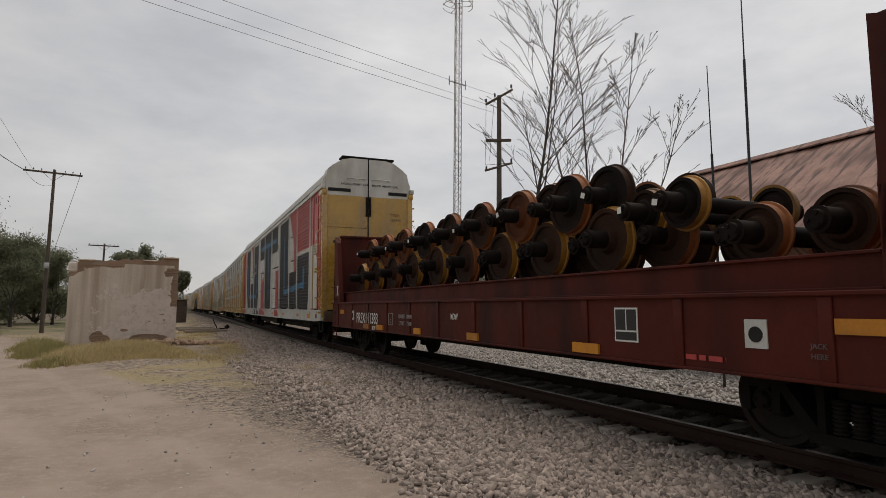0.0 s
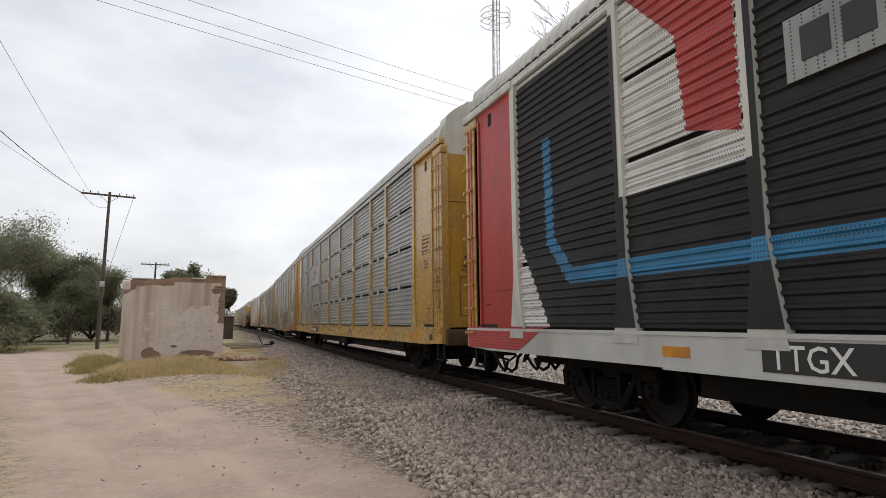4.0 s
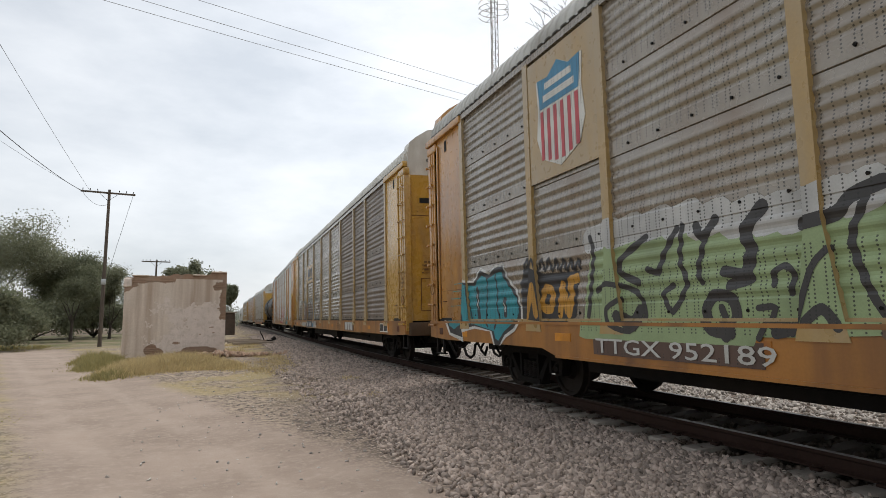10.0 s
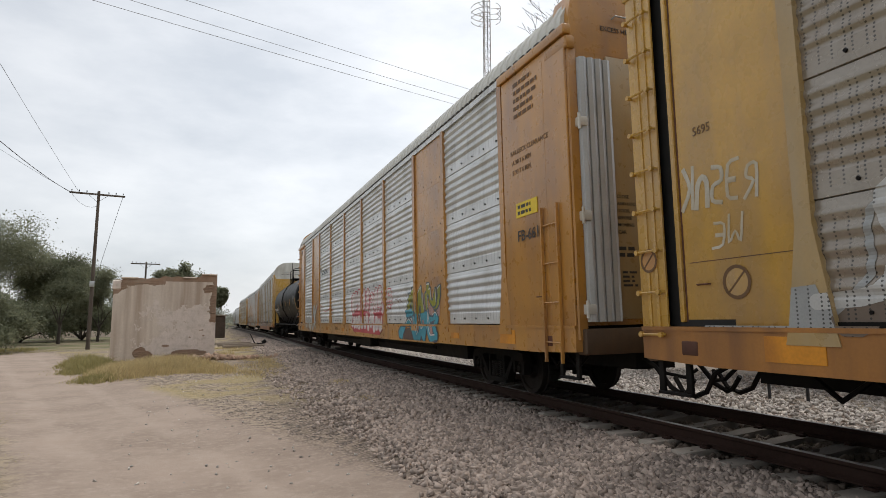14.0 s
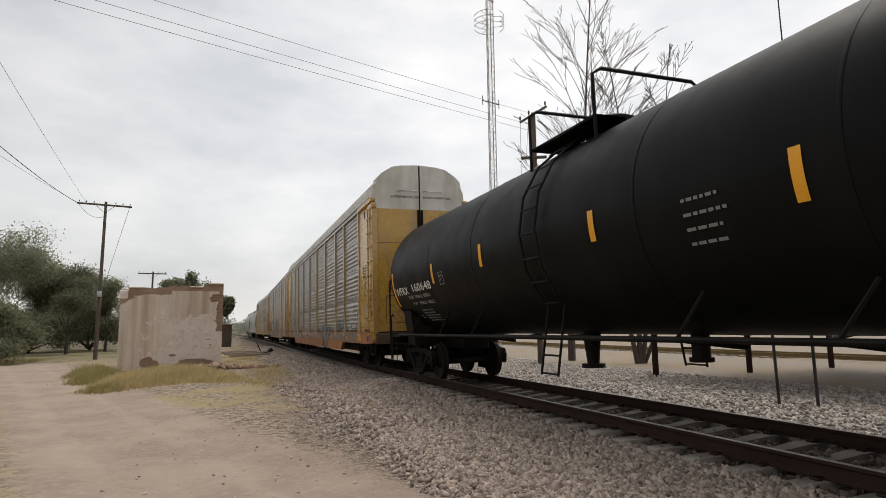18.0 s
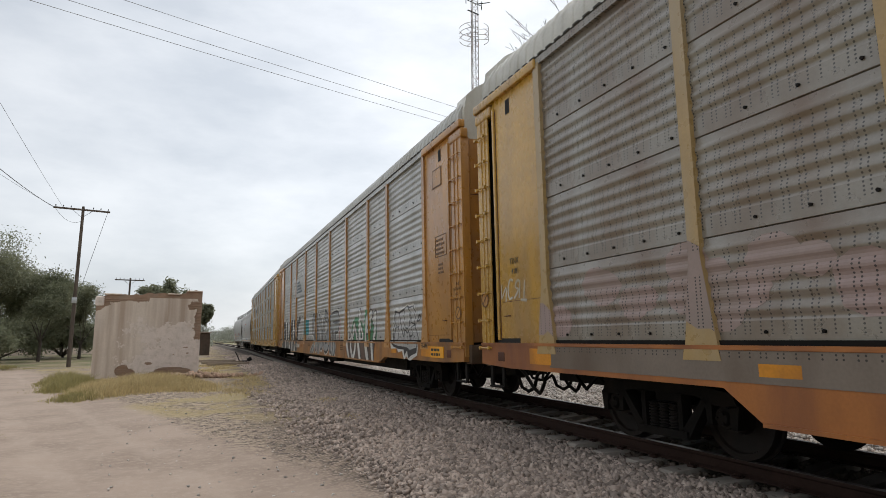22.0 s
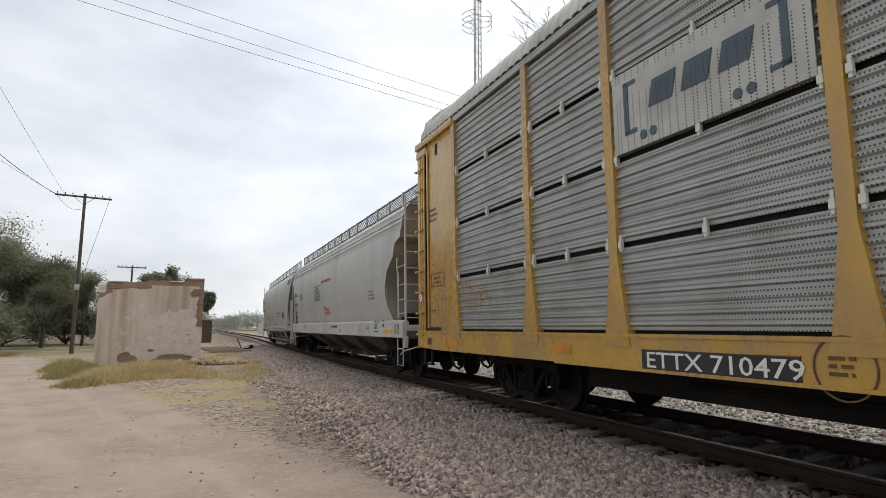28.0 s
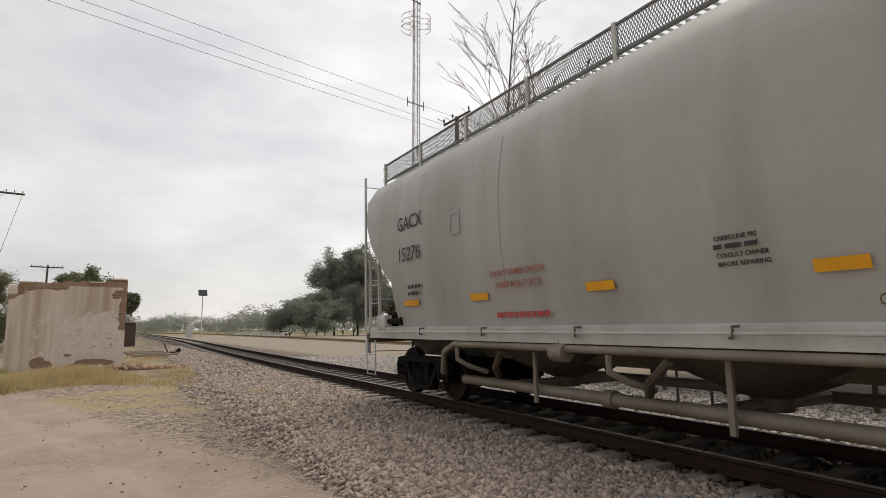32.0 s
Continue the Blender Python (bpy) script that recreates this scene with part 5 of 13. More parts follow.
def grass():
    def blades(name, pts, hs, material, label, seed, lean=0.45):
        rng = np.random.default_rng(seed)
        n = len(pts)
        a = rng.uniform(0, 2 * math.pi, n)
        w = rng.uniform(0.006, 0.013, n)
        tip = np.stack([rng.normal(0, lean, n) * hs, rng.normal(0, lean, n) * hs, hs], 1)
        side = np.stack([np.cos(a) * w, np.sin(a) * w, np.zeros(n)], 1)
        mid = pts + tip * np.array([0.35, 0.35, 0.6])
        v = np.stack([pts - side, pts + side, mid + side * 0.8, mid - side * 0.8, pts + tip], 1)
        base = np.arange(n)[:, None] * 5
        b = Build()
        b.v = [tuple(p) for p in v.reshape(-1, 3)]
        b.f = [(i, i + 1, i + 2, i + 3) for i in range(0, n * 5, 5)] + [(i + 3, i + 2, i + 4) for i in range(0, n * 5, 5)]
        tagged(new(name, b.mesh(name, material, 0)), label, "grass", kind="stuff")

    rng = np.random.default_rng(21)

    def tuft(cx, cy, rx, ry, n, lo, hi):
        """Blades gathered in clumps over an ellipse."""
        k = max(3, n // 60)
        c = np.stack([rng.uniform(-1, 1, k), rng.uniform(-1, 1, k)], 1)
        c = c[(c ** 2).sum(1) < 1] * rng.uniform(0.55, 1.0, ((c ** 2).sum(1) < 1).sum())[:, None]
        idx = rng.integers(0, len(c), n)
        tall = rng.uniform(0.35, 1.1, len(c))
        pick = c[idx] * [rx, ry] + rng.normal(0, 0.3, (n, 2)) + [cx, cy]
        far = np.clip(((pick - [cx, cy]) / [rx, ry]) ** 2, 0, 2).sum(1)
        h = rng.uniform(lo, hi, n) * np.clip(1.15 - 0.62 * far, 0.22, 1.1) * tall[idx]
        return np.array([(x, y, ground_z(x, y) - 0.02) for x, y in pick]), h

    gold = [tuft(-1.5, 24.3, 2.0, 3.4, 17000, 0.16, 0.5), tuft(0.0, 22.5, 1.0, 2.4, 3500, 0.1, 0.28), tuft(-2.6, 22.0, 0.9, 2.6, 5000, 0.15, 0.45), tuft(3.3, 15.9, 0.45, 0.6, 500, 0.05, 0.15),
            tuft(3.1, 12.6, 0.35, 0.5, 260, 0.04, 0.12), tuft(1.4, 22.0, 1.3, 4.0, 1500, 0.05, 0.16), tuft(2.2, 26.0, 1.2, 5, 1500, 0.05, 0.18), tuft(1.2, 38, 2.0, 8, 1500, 0.06, 0.2)]
    blades("dry_grass", np.vstack([g[0] for g in gold]), np.hstack([g[1] for g in gold]), M["grass"], "golden dry grass in loose tufts before the ruined wall", 22)
    green = [tuft(-3.9, 25.0, 0.7, 3.0, 6500, 0.15, 0.5), tuft(-4.6, 27.5, 0.7, 2.0, 2500, 0.2, 0.55), tuft(-3.0, 20.3, 0.7, 1.6, 1800, 0.1, 0.3), tuft(-13, 42, 5, 5, 4000, 0.1, 0.35), tuft(-2.5, 8.4, 0.8, 3.0, 3000, 0.008, 0.03), tuft(-3.4, 12.5, 0.7, 2.0, 1500, 0.01, 0.035)]
    blades("green_grass", np.vstack([g[0] for g in green]), np.hstack([g[1] for g in green]), M["grass_green"], "dull green weeds beside the dirt road", 23)


grass()


# ---------------------------------------------------------------- distant yard


def far_yard():
    t = thing("solar_street_lamp", "white steel street lamp with a tilted solar panel", "street lamp", m=pose(15.7, 139, 0))
    part("pole", Build().cyl((0, 0, 0), (0, 0, 9.4), 0.13, 0.09, 10), M["hopper_white"], t)
    part("solar_panel", Build().add([(-0.9, -0.5, 9.0), (0.9, -0.5, 9.0), (0.9, 0.5, 10.3), (-0.9, 0.5, 10.3), (-0.9, -0.44, 8.94), (0.9, -0.44, 8.94), (0.9, 0.56, 10.24), (-0.9, 0.56, 10.24)],
                                    [(0, 1, 2, 3), (4, 7, 6, 5), (0, 4, 5, 1), (2, 6, 7, 3), (1, 5, 6, 2), (0, 3, 7, 4)]), M["solar"], t, smooth=0)
    part("cabinet", Build().box(-2.9, -1.6, 0.6, 1.4, 0, 2.6, 0.05), M["hopper_white"], t, smooth=0)
    t = thing("parked_car", "small white car parked across the yard", "car", m=pose(40.5, 171, 0, 0, 0, 70))
    part("body", Build().prism_x([(-2.0, 0.35), (2.0, 0.35), (2.05, 0.8), (1.1, 0.95), (0.45, 1.42), (-1.2, 1.45), (-1.95, 0.95)], -0.8, 0.8), M["car_white"], t)
    part("window_band", Build().prism_x([(0.95, 0.98), (0.42, 1.34), (-1.15, 1.36), (-1.6, 0.98)], -0.815, 0.815), M["solar"], t)
    for y in (-1.25, 1.3):
        for x in (-0.72, 0.72):
            part("wheel", Build().lathe_x([(-0.1, 0.2), (-0.1, 0.32), (0.1, 0.32), (0.1, 0.2)], (x, y, 0.32), 14), M["black_steel"], t)
    for k in range(3):
        t = thing("concrete_barrier", "low white concrete barrier across the yard", "barrier", "yard barriers", m=pose(29.5 + 4.2 * k, 172 - k, 0, 0, 0, -6))
        part("body", Build().prism_x([(-0.3, 0), (0.3, 0), (0.12, 0.9), (-0.12, 0.9)], -1.95, 1.95), M["hopper_white"], t)
    t = thing("yard_post", "thin pale post at the far side of the yard", "post", m=pose(37.2, 168, 0))
    part("post", Build().cyl((0, 0, 0), (0, 0, 6.5), 0.12, n=8), M["galv"], t)
    for k, (x, y) in enumerate(((-14, 78), (-11.5, 80), (-9.4, 79), (-17, 76))):
        t = thing("low_block_wall", "low pale block wall among the trees", "wall", "far walls", m=pose(x, y, 0, 0, 0, 8))
        part("wall", Build().box(-1.2, 1.2, -0.15, 0.15, 0, 0.7, 0.02), M["plaster_pale"], t, smooth=0)


far_yard()

# ---------------------------------------------------------------- running gear shared by the cars
WHEEL_R = 0.44


def wheel_profile(r, side):
    """(x, radius) outline of one wheel about its axle; the flange is on the inner side."""
    s = side
    return [(s * 0.66, 0.10), (s * 0.66, 0.16), (s * 0.70, 0.18), (s * 0.715, r * 0.80), (s * 0.675, r * 0.83), (s * 0.675, r + 0.028), (s * 0.70, r + 0.026), (s * 0.71, r),
            (s * 0.80, r - 0.006), (s * 0.80, r * 0.85), (s * 0.765, r * 0.82), (s * 0.755, 0.18), (s * 0.83, 0.15), (s * 0.83, 0.10)]


def wheelset_meshes(r):
    ws = Build()
    for s in (-1, 1):
        ws.lathe_x(wheel_profile(r, s), (0, 0, 0), 36)
    ws.cyl((-0.7, 0, 0), (0.7, 0, 0), 0.085, n=12)
    return fix(ws.mesh("wheelset", M["wheel"], 30))


def bearing_mesh(s):
    b = Build()
    for s in (s,):
        b.cyl((s * 0.8, 0, 0), (s * 1.0, 0, 0), 0.115, n=14).cyl((s * 1.0, 0, 0), (s * 1.04, 0, 0), 0.085, 0.07, n=12)
        for k in range(3):
            a = 2.094 * k
            b.cyl((s * 1.03, 0.055 * math.cos(a), 0.055 * math.sin(a)), (s * 1.06, 0.055 * math.cos(a), 0.055 * math.sin(a)), 0.016, n=6)
    return fix(b.mesh("bearing", M["truck"], 30))


def side_frame_mesh(sgn):
    b = Build()
    for sgn in (sgn,):
        x0, x1 = sgn * 0.90, sgn * 1.04
        b.prism_x([(-1.08, 0.56), (-1.02, 0.70), (-0.55, 0.76), (0.55, 0.76), (1.02, 0.70), (1.08, 0.56), (0.8, 0.56), (0.52, 0.64), (-0.52, 0.64), (-0.8, 0.56)], x0, x1)
        for d in (-1, 1):
            b.prism_x([(d * 0.70, 0.60), (d * 0.62, 0.62), (d * 0.30, 0.24), (d * 0.30, 0.16), (d * 0.40, 0.16)], x0, x1)
            b.prism_x([(d * 1.10, 0.58), (d * 1.06, 0.34), (d * 0.98, 0.34), (d * 0.98, 0.58)], x0, x1)
            b.prism_x([(d * 0.75, 0.60), (d * 0.75, 0.36), (d * 0.68, 0.36), (d * 0.66, 0.60)], x0, x1)
            b.prism_x([(d * 0.33, 0.66), (d * 0.33, 0.2), (d * 0.26, 0.2), (d * 0.26, 0.66)], x0, x1)
        b.prism_x([(-0.40, 0.24), (-0.40, 0.15), (0.40, 0.15), (0.40, 0.24)], x0 - sgn * 0.03, x1 + sgn * 0.02)
    return fix(b.mesh("side_frame", M["truck"], 30))


def spring_mesh():
    b = Build()
    for sgn in (0,):
        for y in (0.0,):
            prof = []
            for k in range(8):
                z = 0.245 + k * 0.036
                prof += [(0.052, z), (0.07, z + 0.009), (0.07, z + 0.02), (0.052, z + 0.029)]
            b.lathe_z(prof, (0, y, 0), 10)
    return fix(b.mesh("spring", M["wheel"], 40))


WHEELSET, BEARING, FRAME, SPRING = wheelset_meshes(WHEEL_R), [bearing_mesh(-1), bearing_mesh(1)], [side_frame_mesh(-1), side_frame_mesh(1)], spring_mesh()
BOLSTER = fix(Build().box(-0.95, 0.95, -0.22, 0.22, 0.5, 0.72, 0.04).box(-0.25, 0.25, -0.25, 0.25, 0.72, 0.86).cyl((-0.9, 0.5, 0.42), (0.9, 0.5, 0.42), 0.04, n=6).cyl((-0.9, -0.5, 0.42), (0.9, -0.5, 0.42), 0.04, n=6).mesh("bogie", M["truck"], 30))
ROLLING = []


def bogie(car, y, springs=True):
    """A three-piece bogie: bolster with side frames, springs and two wheelsets that roll."""
    t = part("bogie", BOLSTER, None, car, m=pose(0, y, 0))
    for k, s in enumerate((-1, 1)):
        part("side_frame", FRAME[k], None, t)
        for sy in (-0.16, 0.0, 0.16):
            part("spring", SPRING, None, t, m=pose(s * 0.985, sy, 0))
    for d in (-0.87, 0.87):
        w = part("wheelset", WHEELSET, None, t, m=pose(0, d, WHEEL_R))
        for k in (0, 1):
            part("bearing", BEARING[k], None, t, m=pose(0, d, WHEEL_R))
        ROLLING.append((w, d))
    return t


def coupler(car, y, s, z=0.86, reach=0.62):
    b = Build()
    b.box(-0.11, 0.11, y, y + s * (reach - 0.16), z - 0.12, z + 0.1, 0.03)
    b.prism_z([(-0.13, y + s * (reach - 0.18)), (0.13, y + s * (reach - 0.18)), (0.17, y + s * (reach + 0.02)), (0.06, y + s * (reach + 0.07)), (0.02, y + s * (reach - 0.05)), (-0.12, y + s * (reach + 0.05))], z - 0.14, z + 0.14)
    part("coupler", b, M["truck"], car)
    h = Build().tube([(-0.28, y, z - 0.1), (-0.3, y + s * 0.25, z - 0.32), (-0.2, y + s * 0.5, z - 0.36), (-0.1, y + s * 0.62, z - 0.25)], 0.025, 6)
    part("brake_hose", h, M["black_steel"], car)


def ladder(car, x, y, z0, z1, w, mt, n, axis="y", rail=0.022, label=""):
    b = Build()
    for d in (-w / 2, w / 2):
        if axis == "y":
            b.box(x - rail, x + rail, y + d - rail * 0.6, y + d + rail * 0.6, z0, z1)
        else:
            b.box(x + d - rail * 0.6, x + d + rail * 0.6, y - rail, y + rail, z0, z1)
    for k in range(n):
        z = z0 + (k + 0.5) * (z1 - z0) / n
        if axis == "y":
            b.cyl((x, y - w / 2, z), (x, y + w / 2, z), 0.011, n=5)
        else:
            b.cyl((x - w / 2, y, z), (x + w / 2, y, z), 0.011, n=5)
    return part("ladder", b, mt, car, label, smooth=0, recalc=False)


def stirrup(car, x, y, mt, s=0.22, z0=0.36, z1=0.72):
    part("step_stirrup", Build().tube([(x, y - s, z1), (x, y - s, z0), (x, y + s, z0), (x, y + s, z1)], 0.016, 5).cyl((x, y - s, (z0 + z1) / 2 + 0.05), (x, y + s, (z0 + z1) / 2 + 0.05), 0.013, n=5), mt, car, smooth=0, recalc=False)


# ---------------------------------------------------------------- paint that follows the corrugations
RACK_Z0, RACK_Z1, ROW_H = 1.22, 5.26, 1.01
BAYS = [2.75, 1.95, 2.75, 2.75, 2.75, 2.75, 2.75, 1.95, 2.75]
PANEL_X, POST_X, POST_W = 1.535, 1.60, 0.15


def rack_profile(style):
    """Knots (z in a row, outward step) of one row of side sheet."""
    out = []
    if style == 1:
        z, k = 0.03, 0
        while z < 0.97:
            out += [(z, 0.0), (z + 0.03, 0.0), (z + 0.05, 0.028), (z + 0.075, 0.028), (z + 0.094, 0.0)]
            z += 0.118
        out = [(0.022, 0.0)] + [p for p in out if p[0] < 0.955] + [(0.968, 0.0)]
    else:
        out = [(0.0, 0.0), (0.006, 0.012), (0.20, 0.012), (0.215, 0.004)]
        z = 0.225
        while z < 0.93:
            deep = 0.034 if style == 3 else 0.024
            out += [(z, 0.002), (z + 0.025, deep * 0.35), (z + 0.05, deep * 0.9), (z + 0.072, deep), (z + 0.095, deep * 0.8), (z + 0.118, deep * 0.25)]
            z += 0.148
        out = [q for q in out if q[0] < 0.985] + [(0.99, 0.004), (1.004, 0.0)]
    return out


def step_at(style, z):
    r = rack_profile(style)
    k = min(3, max(0, int((z - RACK_Z0) / ROW_H)))
    u = z - RACK_Z0 - k * ROW_H
    zs, xs = [p[0] for p in r], [p[1] for p in r]
    return float(np.interp(u, zs, xs))


def clip_poly(poly, axis, lim, keep_less):
    out = []
    for a, b in zip(poly, poly[1:] + poly[:1]):
        ia = a[axis] <= lim if keep_less else a[axis] >= lim
        ib = b[axis] <= lim if keep_less else b[axis] >= lim
        if ia:
            out.append(a)
        if ia != ib:
            t = (lim - a[axis]) / (b[axis] - a[axis])
            out.append((a[0] + t * (b[0] - a[0]), a[1] + t * (b[1] - a[1])))
    return out


# how far the feet of the posts spread on either side, per metre below 2.05 m
FLARE = 0.15


def clip_line(poly, a, b, c):
    """Keep what lies on the side a * y + b * z <= c."""
    out = []
    for p, q in zip(poly, poly[1:] + poly[:1]):
        u, v = a * p[0] + b * p[1] - c, a * q[0] + b * q[1] - c
        if u <= 0:
            out.append(p)
        if (u <= 0) != (v <= 0):
            t = u / (u - v)
            out.append((p[0] + t * (q[0] - p[0]), p[1] + t * (q[1] - p[1])))
    return out


class Paint:
    """Paint on the near side of an autorack: convex outlines in (y, z), laid over sheets and posts."""

    def __init__(self, style, posts, plain=(), low=0.8):
        self.plain, self.low = plain, low
        self.style, self.posts, self.layers, self.k, self.group = style, posts, {}, 0, 0
        knots = []
        for r in range(4):
            knots += [RACK_Z0 + r * ROW_H + p[0] for p in rack_profile(style)]
        self.knots = sorted(set([-9.0, RACK_Z0 - 0.001] + knots + [9.0]))
        edges = [-99.0]
        for p in posts:
            edges += [p - POST_W / 2, p + POST_W / 2]
        self.edges = edges + [99.0]

    def poly(self, pts, colour, layer=None):
        self.k += 1
        lift = 0.004 + 0.0002 * (self.k % 55) + 0.00002 * (self.k // 55 % 9) if layer is None else 0.003 + 0.0018 * layer + 0.000012 * (self.k % 38)
        b = self.layers.setdefault((colour, self.group), Build())
        ylo, yhi = min(p[0] for p in pts), max(p[0] for p in pts)
        zlo, zhi = min(p[1] for p in pts), max(p[1] for p in pts)
        for i in range(len(self.edges) - 1):
            e0, e1 = self.edges[i], self.edges[i + 1]
            if i % 2:
                p = (e0 + e1) / 2
                up = clip_poly(clip_poly(clip_poly(list(pts), 0, e0, False), 0, e1, True), 1, 2.05, False)
                foot = clip_poly(clip_poly(list(pts), 1, 2.05, True), 1, RACK_Z0, False)
                h = POST_W / 2
                foot = clip_line(clip_line(foot, 1, FLARE, p + h + 2.05 * FLARE), -1, FLARE, -p + h + 2.05 * FLARE)
                for seg in (up, foot):
                    if len(seg) > 2:
                        b.add([(-POST_X - lift, y, z) for y, z in seg], [tuple(range(len(seg)))])
            if e1 <= ylo or e0 >= yhi:
                continue
            seg = clip_poly(clip_poly(list(pts), 0, e0, False), 0, e1, True)
            if len(seg) < 3:
                continue
            if i % 2 == 0 and i // 2 - 1 in self.plain:
                flat = clip_poly(seg, 1, RACK_Z0, False)
                if len(flat) > 2:
                    b.add([(-PANEL_X - 0.026 - lift, y, z) for y, z in flat], [tuple(range(len(flat)))])
            elif i % 2 == 0:
                for z0, z1 in zip(self.knots, self.knots[1:]):
                    if z1 <= zlo or z0 >= zhi or z1 <= RACK_Z0:
                        continue
                    band = clip_poly(clip_poly(seg, 1, z0, False), 1, z1, True)
                    if len(band) > 2:
                        b.add([(-PANEL_X - step_at(self.style, z) - lift, y, z) for y, z in band], [tuple(range(len(band)))])
            low = clip_poly(seg, 1, RACK_Z0, True)
            if len(low) > 2:
                b.add([(-1.605 - lift, y, max(z, self.low if abs(y) < 8.2 else 0.8)) for y, z in low], [tuple(range(len(low)))])

    def next(self):
        self.group += 1

    def stroke(self, pts, w, colour, layer=None, rounded=False):
        for a, c in zip(pts, pts[1:]):
            dy, dz = c[0] - a[0], c[1] - a[1]
            d = math.hypot(dy, dz) or 1
            ny, nz = -dz / d * w / 2, dy / d * w / 2
            k = 0.02 if rounded else 0.22
            ty, tz = dy / d * w * k, dz / d * w * k
            self.poly([(a[0] - ty + ny, a[1] - tz + nz), (c[0] + ty + ny, c[1] + tz + nz), (c[0] + ty - ny, c[1] + tz - nz), (a[0] - ty - ny, a[1] - tz - nz)], colour, layer)
        if rounded:
            for y, z in pts:
                self.poly([(y + w / 2 * math.cos(q * math.pi / 5), z + w / 2 * math.sin(q * math.pi / 5)) for q in range(10)], colour, layer)

    def shape(self, pts, colour, layer):
        """A filled outline of any form."""
        self.group += 1
        pts = [(y, z if z > 0.835 else self.low + 0.01) for y, z in pts]
        for tri in geometry.tessellate_polygon([[Vector((y, z, 0)) for y, z in pts]]):
            self.poly([pts[i] for i in tri], colour, layer)
            self.k -= 1
        self.k += 1

    def line(self, pts, w, colour, layer):
        """A hand-drawn line with rounded ends and bends."""
        self.group += 1
        pts = [(y, z if z > 0.835 else self.low + 0.01) for y, z in pts]
        self.stroke(rounded_line(pts), w, colour, layer, True)

    def put(self, car, name="spray_paint"):
        for (c, _), b in self.layers.items():
            me = b.mesh(name, M[c], 0)
            bm = bmesh.new()
            bm.from_mesh(me)
            bmesh.ops.remove_doubles(bm, verts=bm.verts, dist=0.00001)
            bm.to_mesh(me)
            bm.free()
            part(name, me, None, car)


# letter-like forms, strokes in a unit box read left to right
FORMS = [
    [[(0.1, 0), (0.35, 1), (0.6, 1), (0.9, 0)], [(0.25, 0.4), (0.75, 0.4)]],
    [[(0.1, 0), (0.1, 1), (0.7, 0.95), (0.8, 0.6), (0.2, 0.5), (0.85, 0.0)]],
    [[(0.9, 0.9), (0.4, 1), (0.1, 0.5), (0.4, 0.02), (0.9, 0.15)]],
    [[(0.1, 1), (0.15, 0.2), (0.5, 0.0), (0.85, 0.2), (0.9, 1)]],
    [[(0.9, 0.95), (0.2, 0.9), (0.15, 0.55), (0.8, 0.5), (0.85, 0.1), (0.1, 0.03)]],
    [[(0.1, 0), (0.12, 1), (0.5, 0.45), (0.88, 1), (0.9, 0)]],
    [[(0.5, 0), (0.5, 0.98)], [(0.05, 0.95), (0.95, 1.0)]],
    [[(0.85, 1), (0.12, 0.97), (0.12, 0.03), (0.88, 0.0)], [(0.15, 0.5), (0.7, 0.52)]],
    [[(0.1, 0), (0.1, 1), (0.9, 0.02), (0.9, 1)]],
    [[(0.12, 0), (0.12, 1)], [(0.85, 1), (0.2, 0.5), (0.9, 0)]],
    [[(0.45, 1), (0.1, 0.6), (0.2, 0.08), (0.7, 0.03), (0.9, 0.5), (0.5, 1)]],
]


def rounded_line(pts):
    """The same stroke with its corners rounded off."""
    out = [pts[0]]
    for a, b, c in zip(pts, pts[1:], pts[2:]):
        out += [(a[0] * 0.35 + b[0] * 0.65, a[1] * 0.35 + b[1] * 0.65), (b[0] * 0.84 + (a[0] + c[0]) * 0.08, b[1] * 0.84 + (a[1] + c[1]) * 0.08), (c[0] * 0.35 + b[0] * 0.65, c[1] * 0.35 + b[1] * 0.65)]
    return out + [pts[-1]]


def piece(paint, y, z, w, h, count, seed, fill, line, under=None, thick=0.3, slant=0.1, wobble=0.06, order=None, grow=1.45, edge=0.06, upper=None, detail=True):
    """A sprayed piece: count fat letter-like forms, from y leftmost to the right, each outlined."""
    rnd = random.Random(seed)
    lw = w / count
    forms = [FORMS[(order[i] if order else rnd.randrange(len(FORMS)))] for i in range(count)]
    made = []
    for i, fm in enumerate(forms):
        hh, z0 = h * rnd.uniform(0.88, 1.08), z + rnd.uniform(-wobble, wobble) * h
        for st in fm:
            pts = []
            for u, v in st:
                u += rnd.uniform(-0.05, 0.05)
                pts.append((y - (i + 0.04 + u * 0.92) * lw - slant * v * lw, z0 + v * hh))
            made.append((i, rounded_line(pts), z0 + 0.5 * hh))
    t = thick * min(lw, h * 0.6)
    first = paint.group + 1
    for i, p, mid in made:
        paint.group = first + i
        k = 3 * (i % 2)
        if under:
            paint.stroke([(a - 0.03, b - 0.03) for a, b in p], t * grow + edge, under, 1, True)
        paint.stroke(p, t + edge, line, 2 + k, True)
        paint.stroke(p, t, fill, 3 + k, True)
        if upper:
            high = [q for q in p if q[1] > mid]
            if len(high) > 1:
                paint.stroke(high, t * 0.98, upper, 3.6 + k, True)
        if detail:
            cut = p[1:-1]
            paint.stroke([(a + 0.22 * t, b - 0.16 * t) for a, b in cut[:max(2, len(cut) // 2)]], 0.022, line, 4.2 + k)
    paint.group = first + count


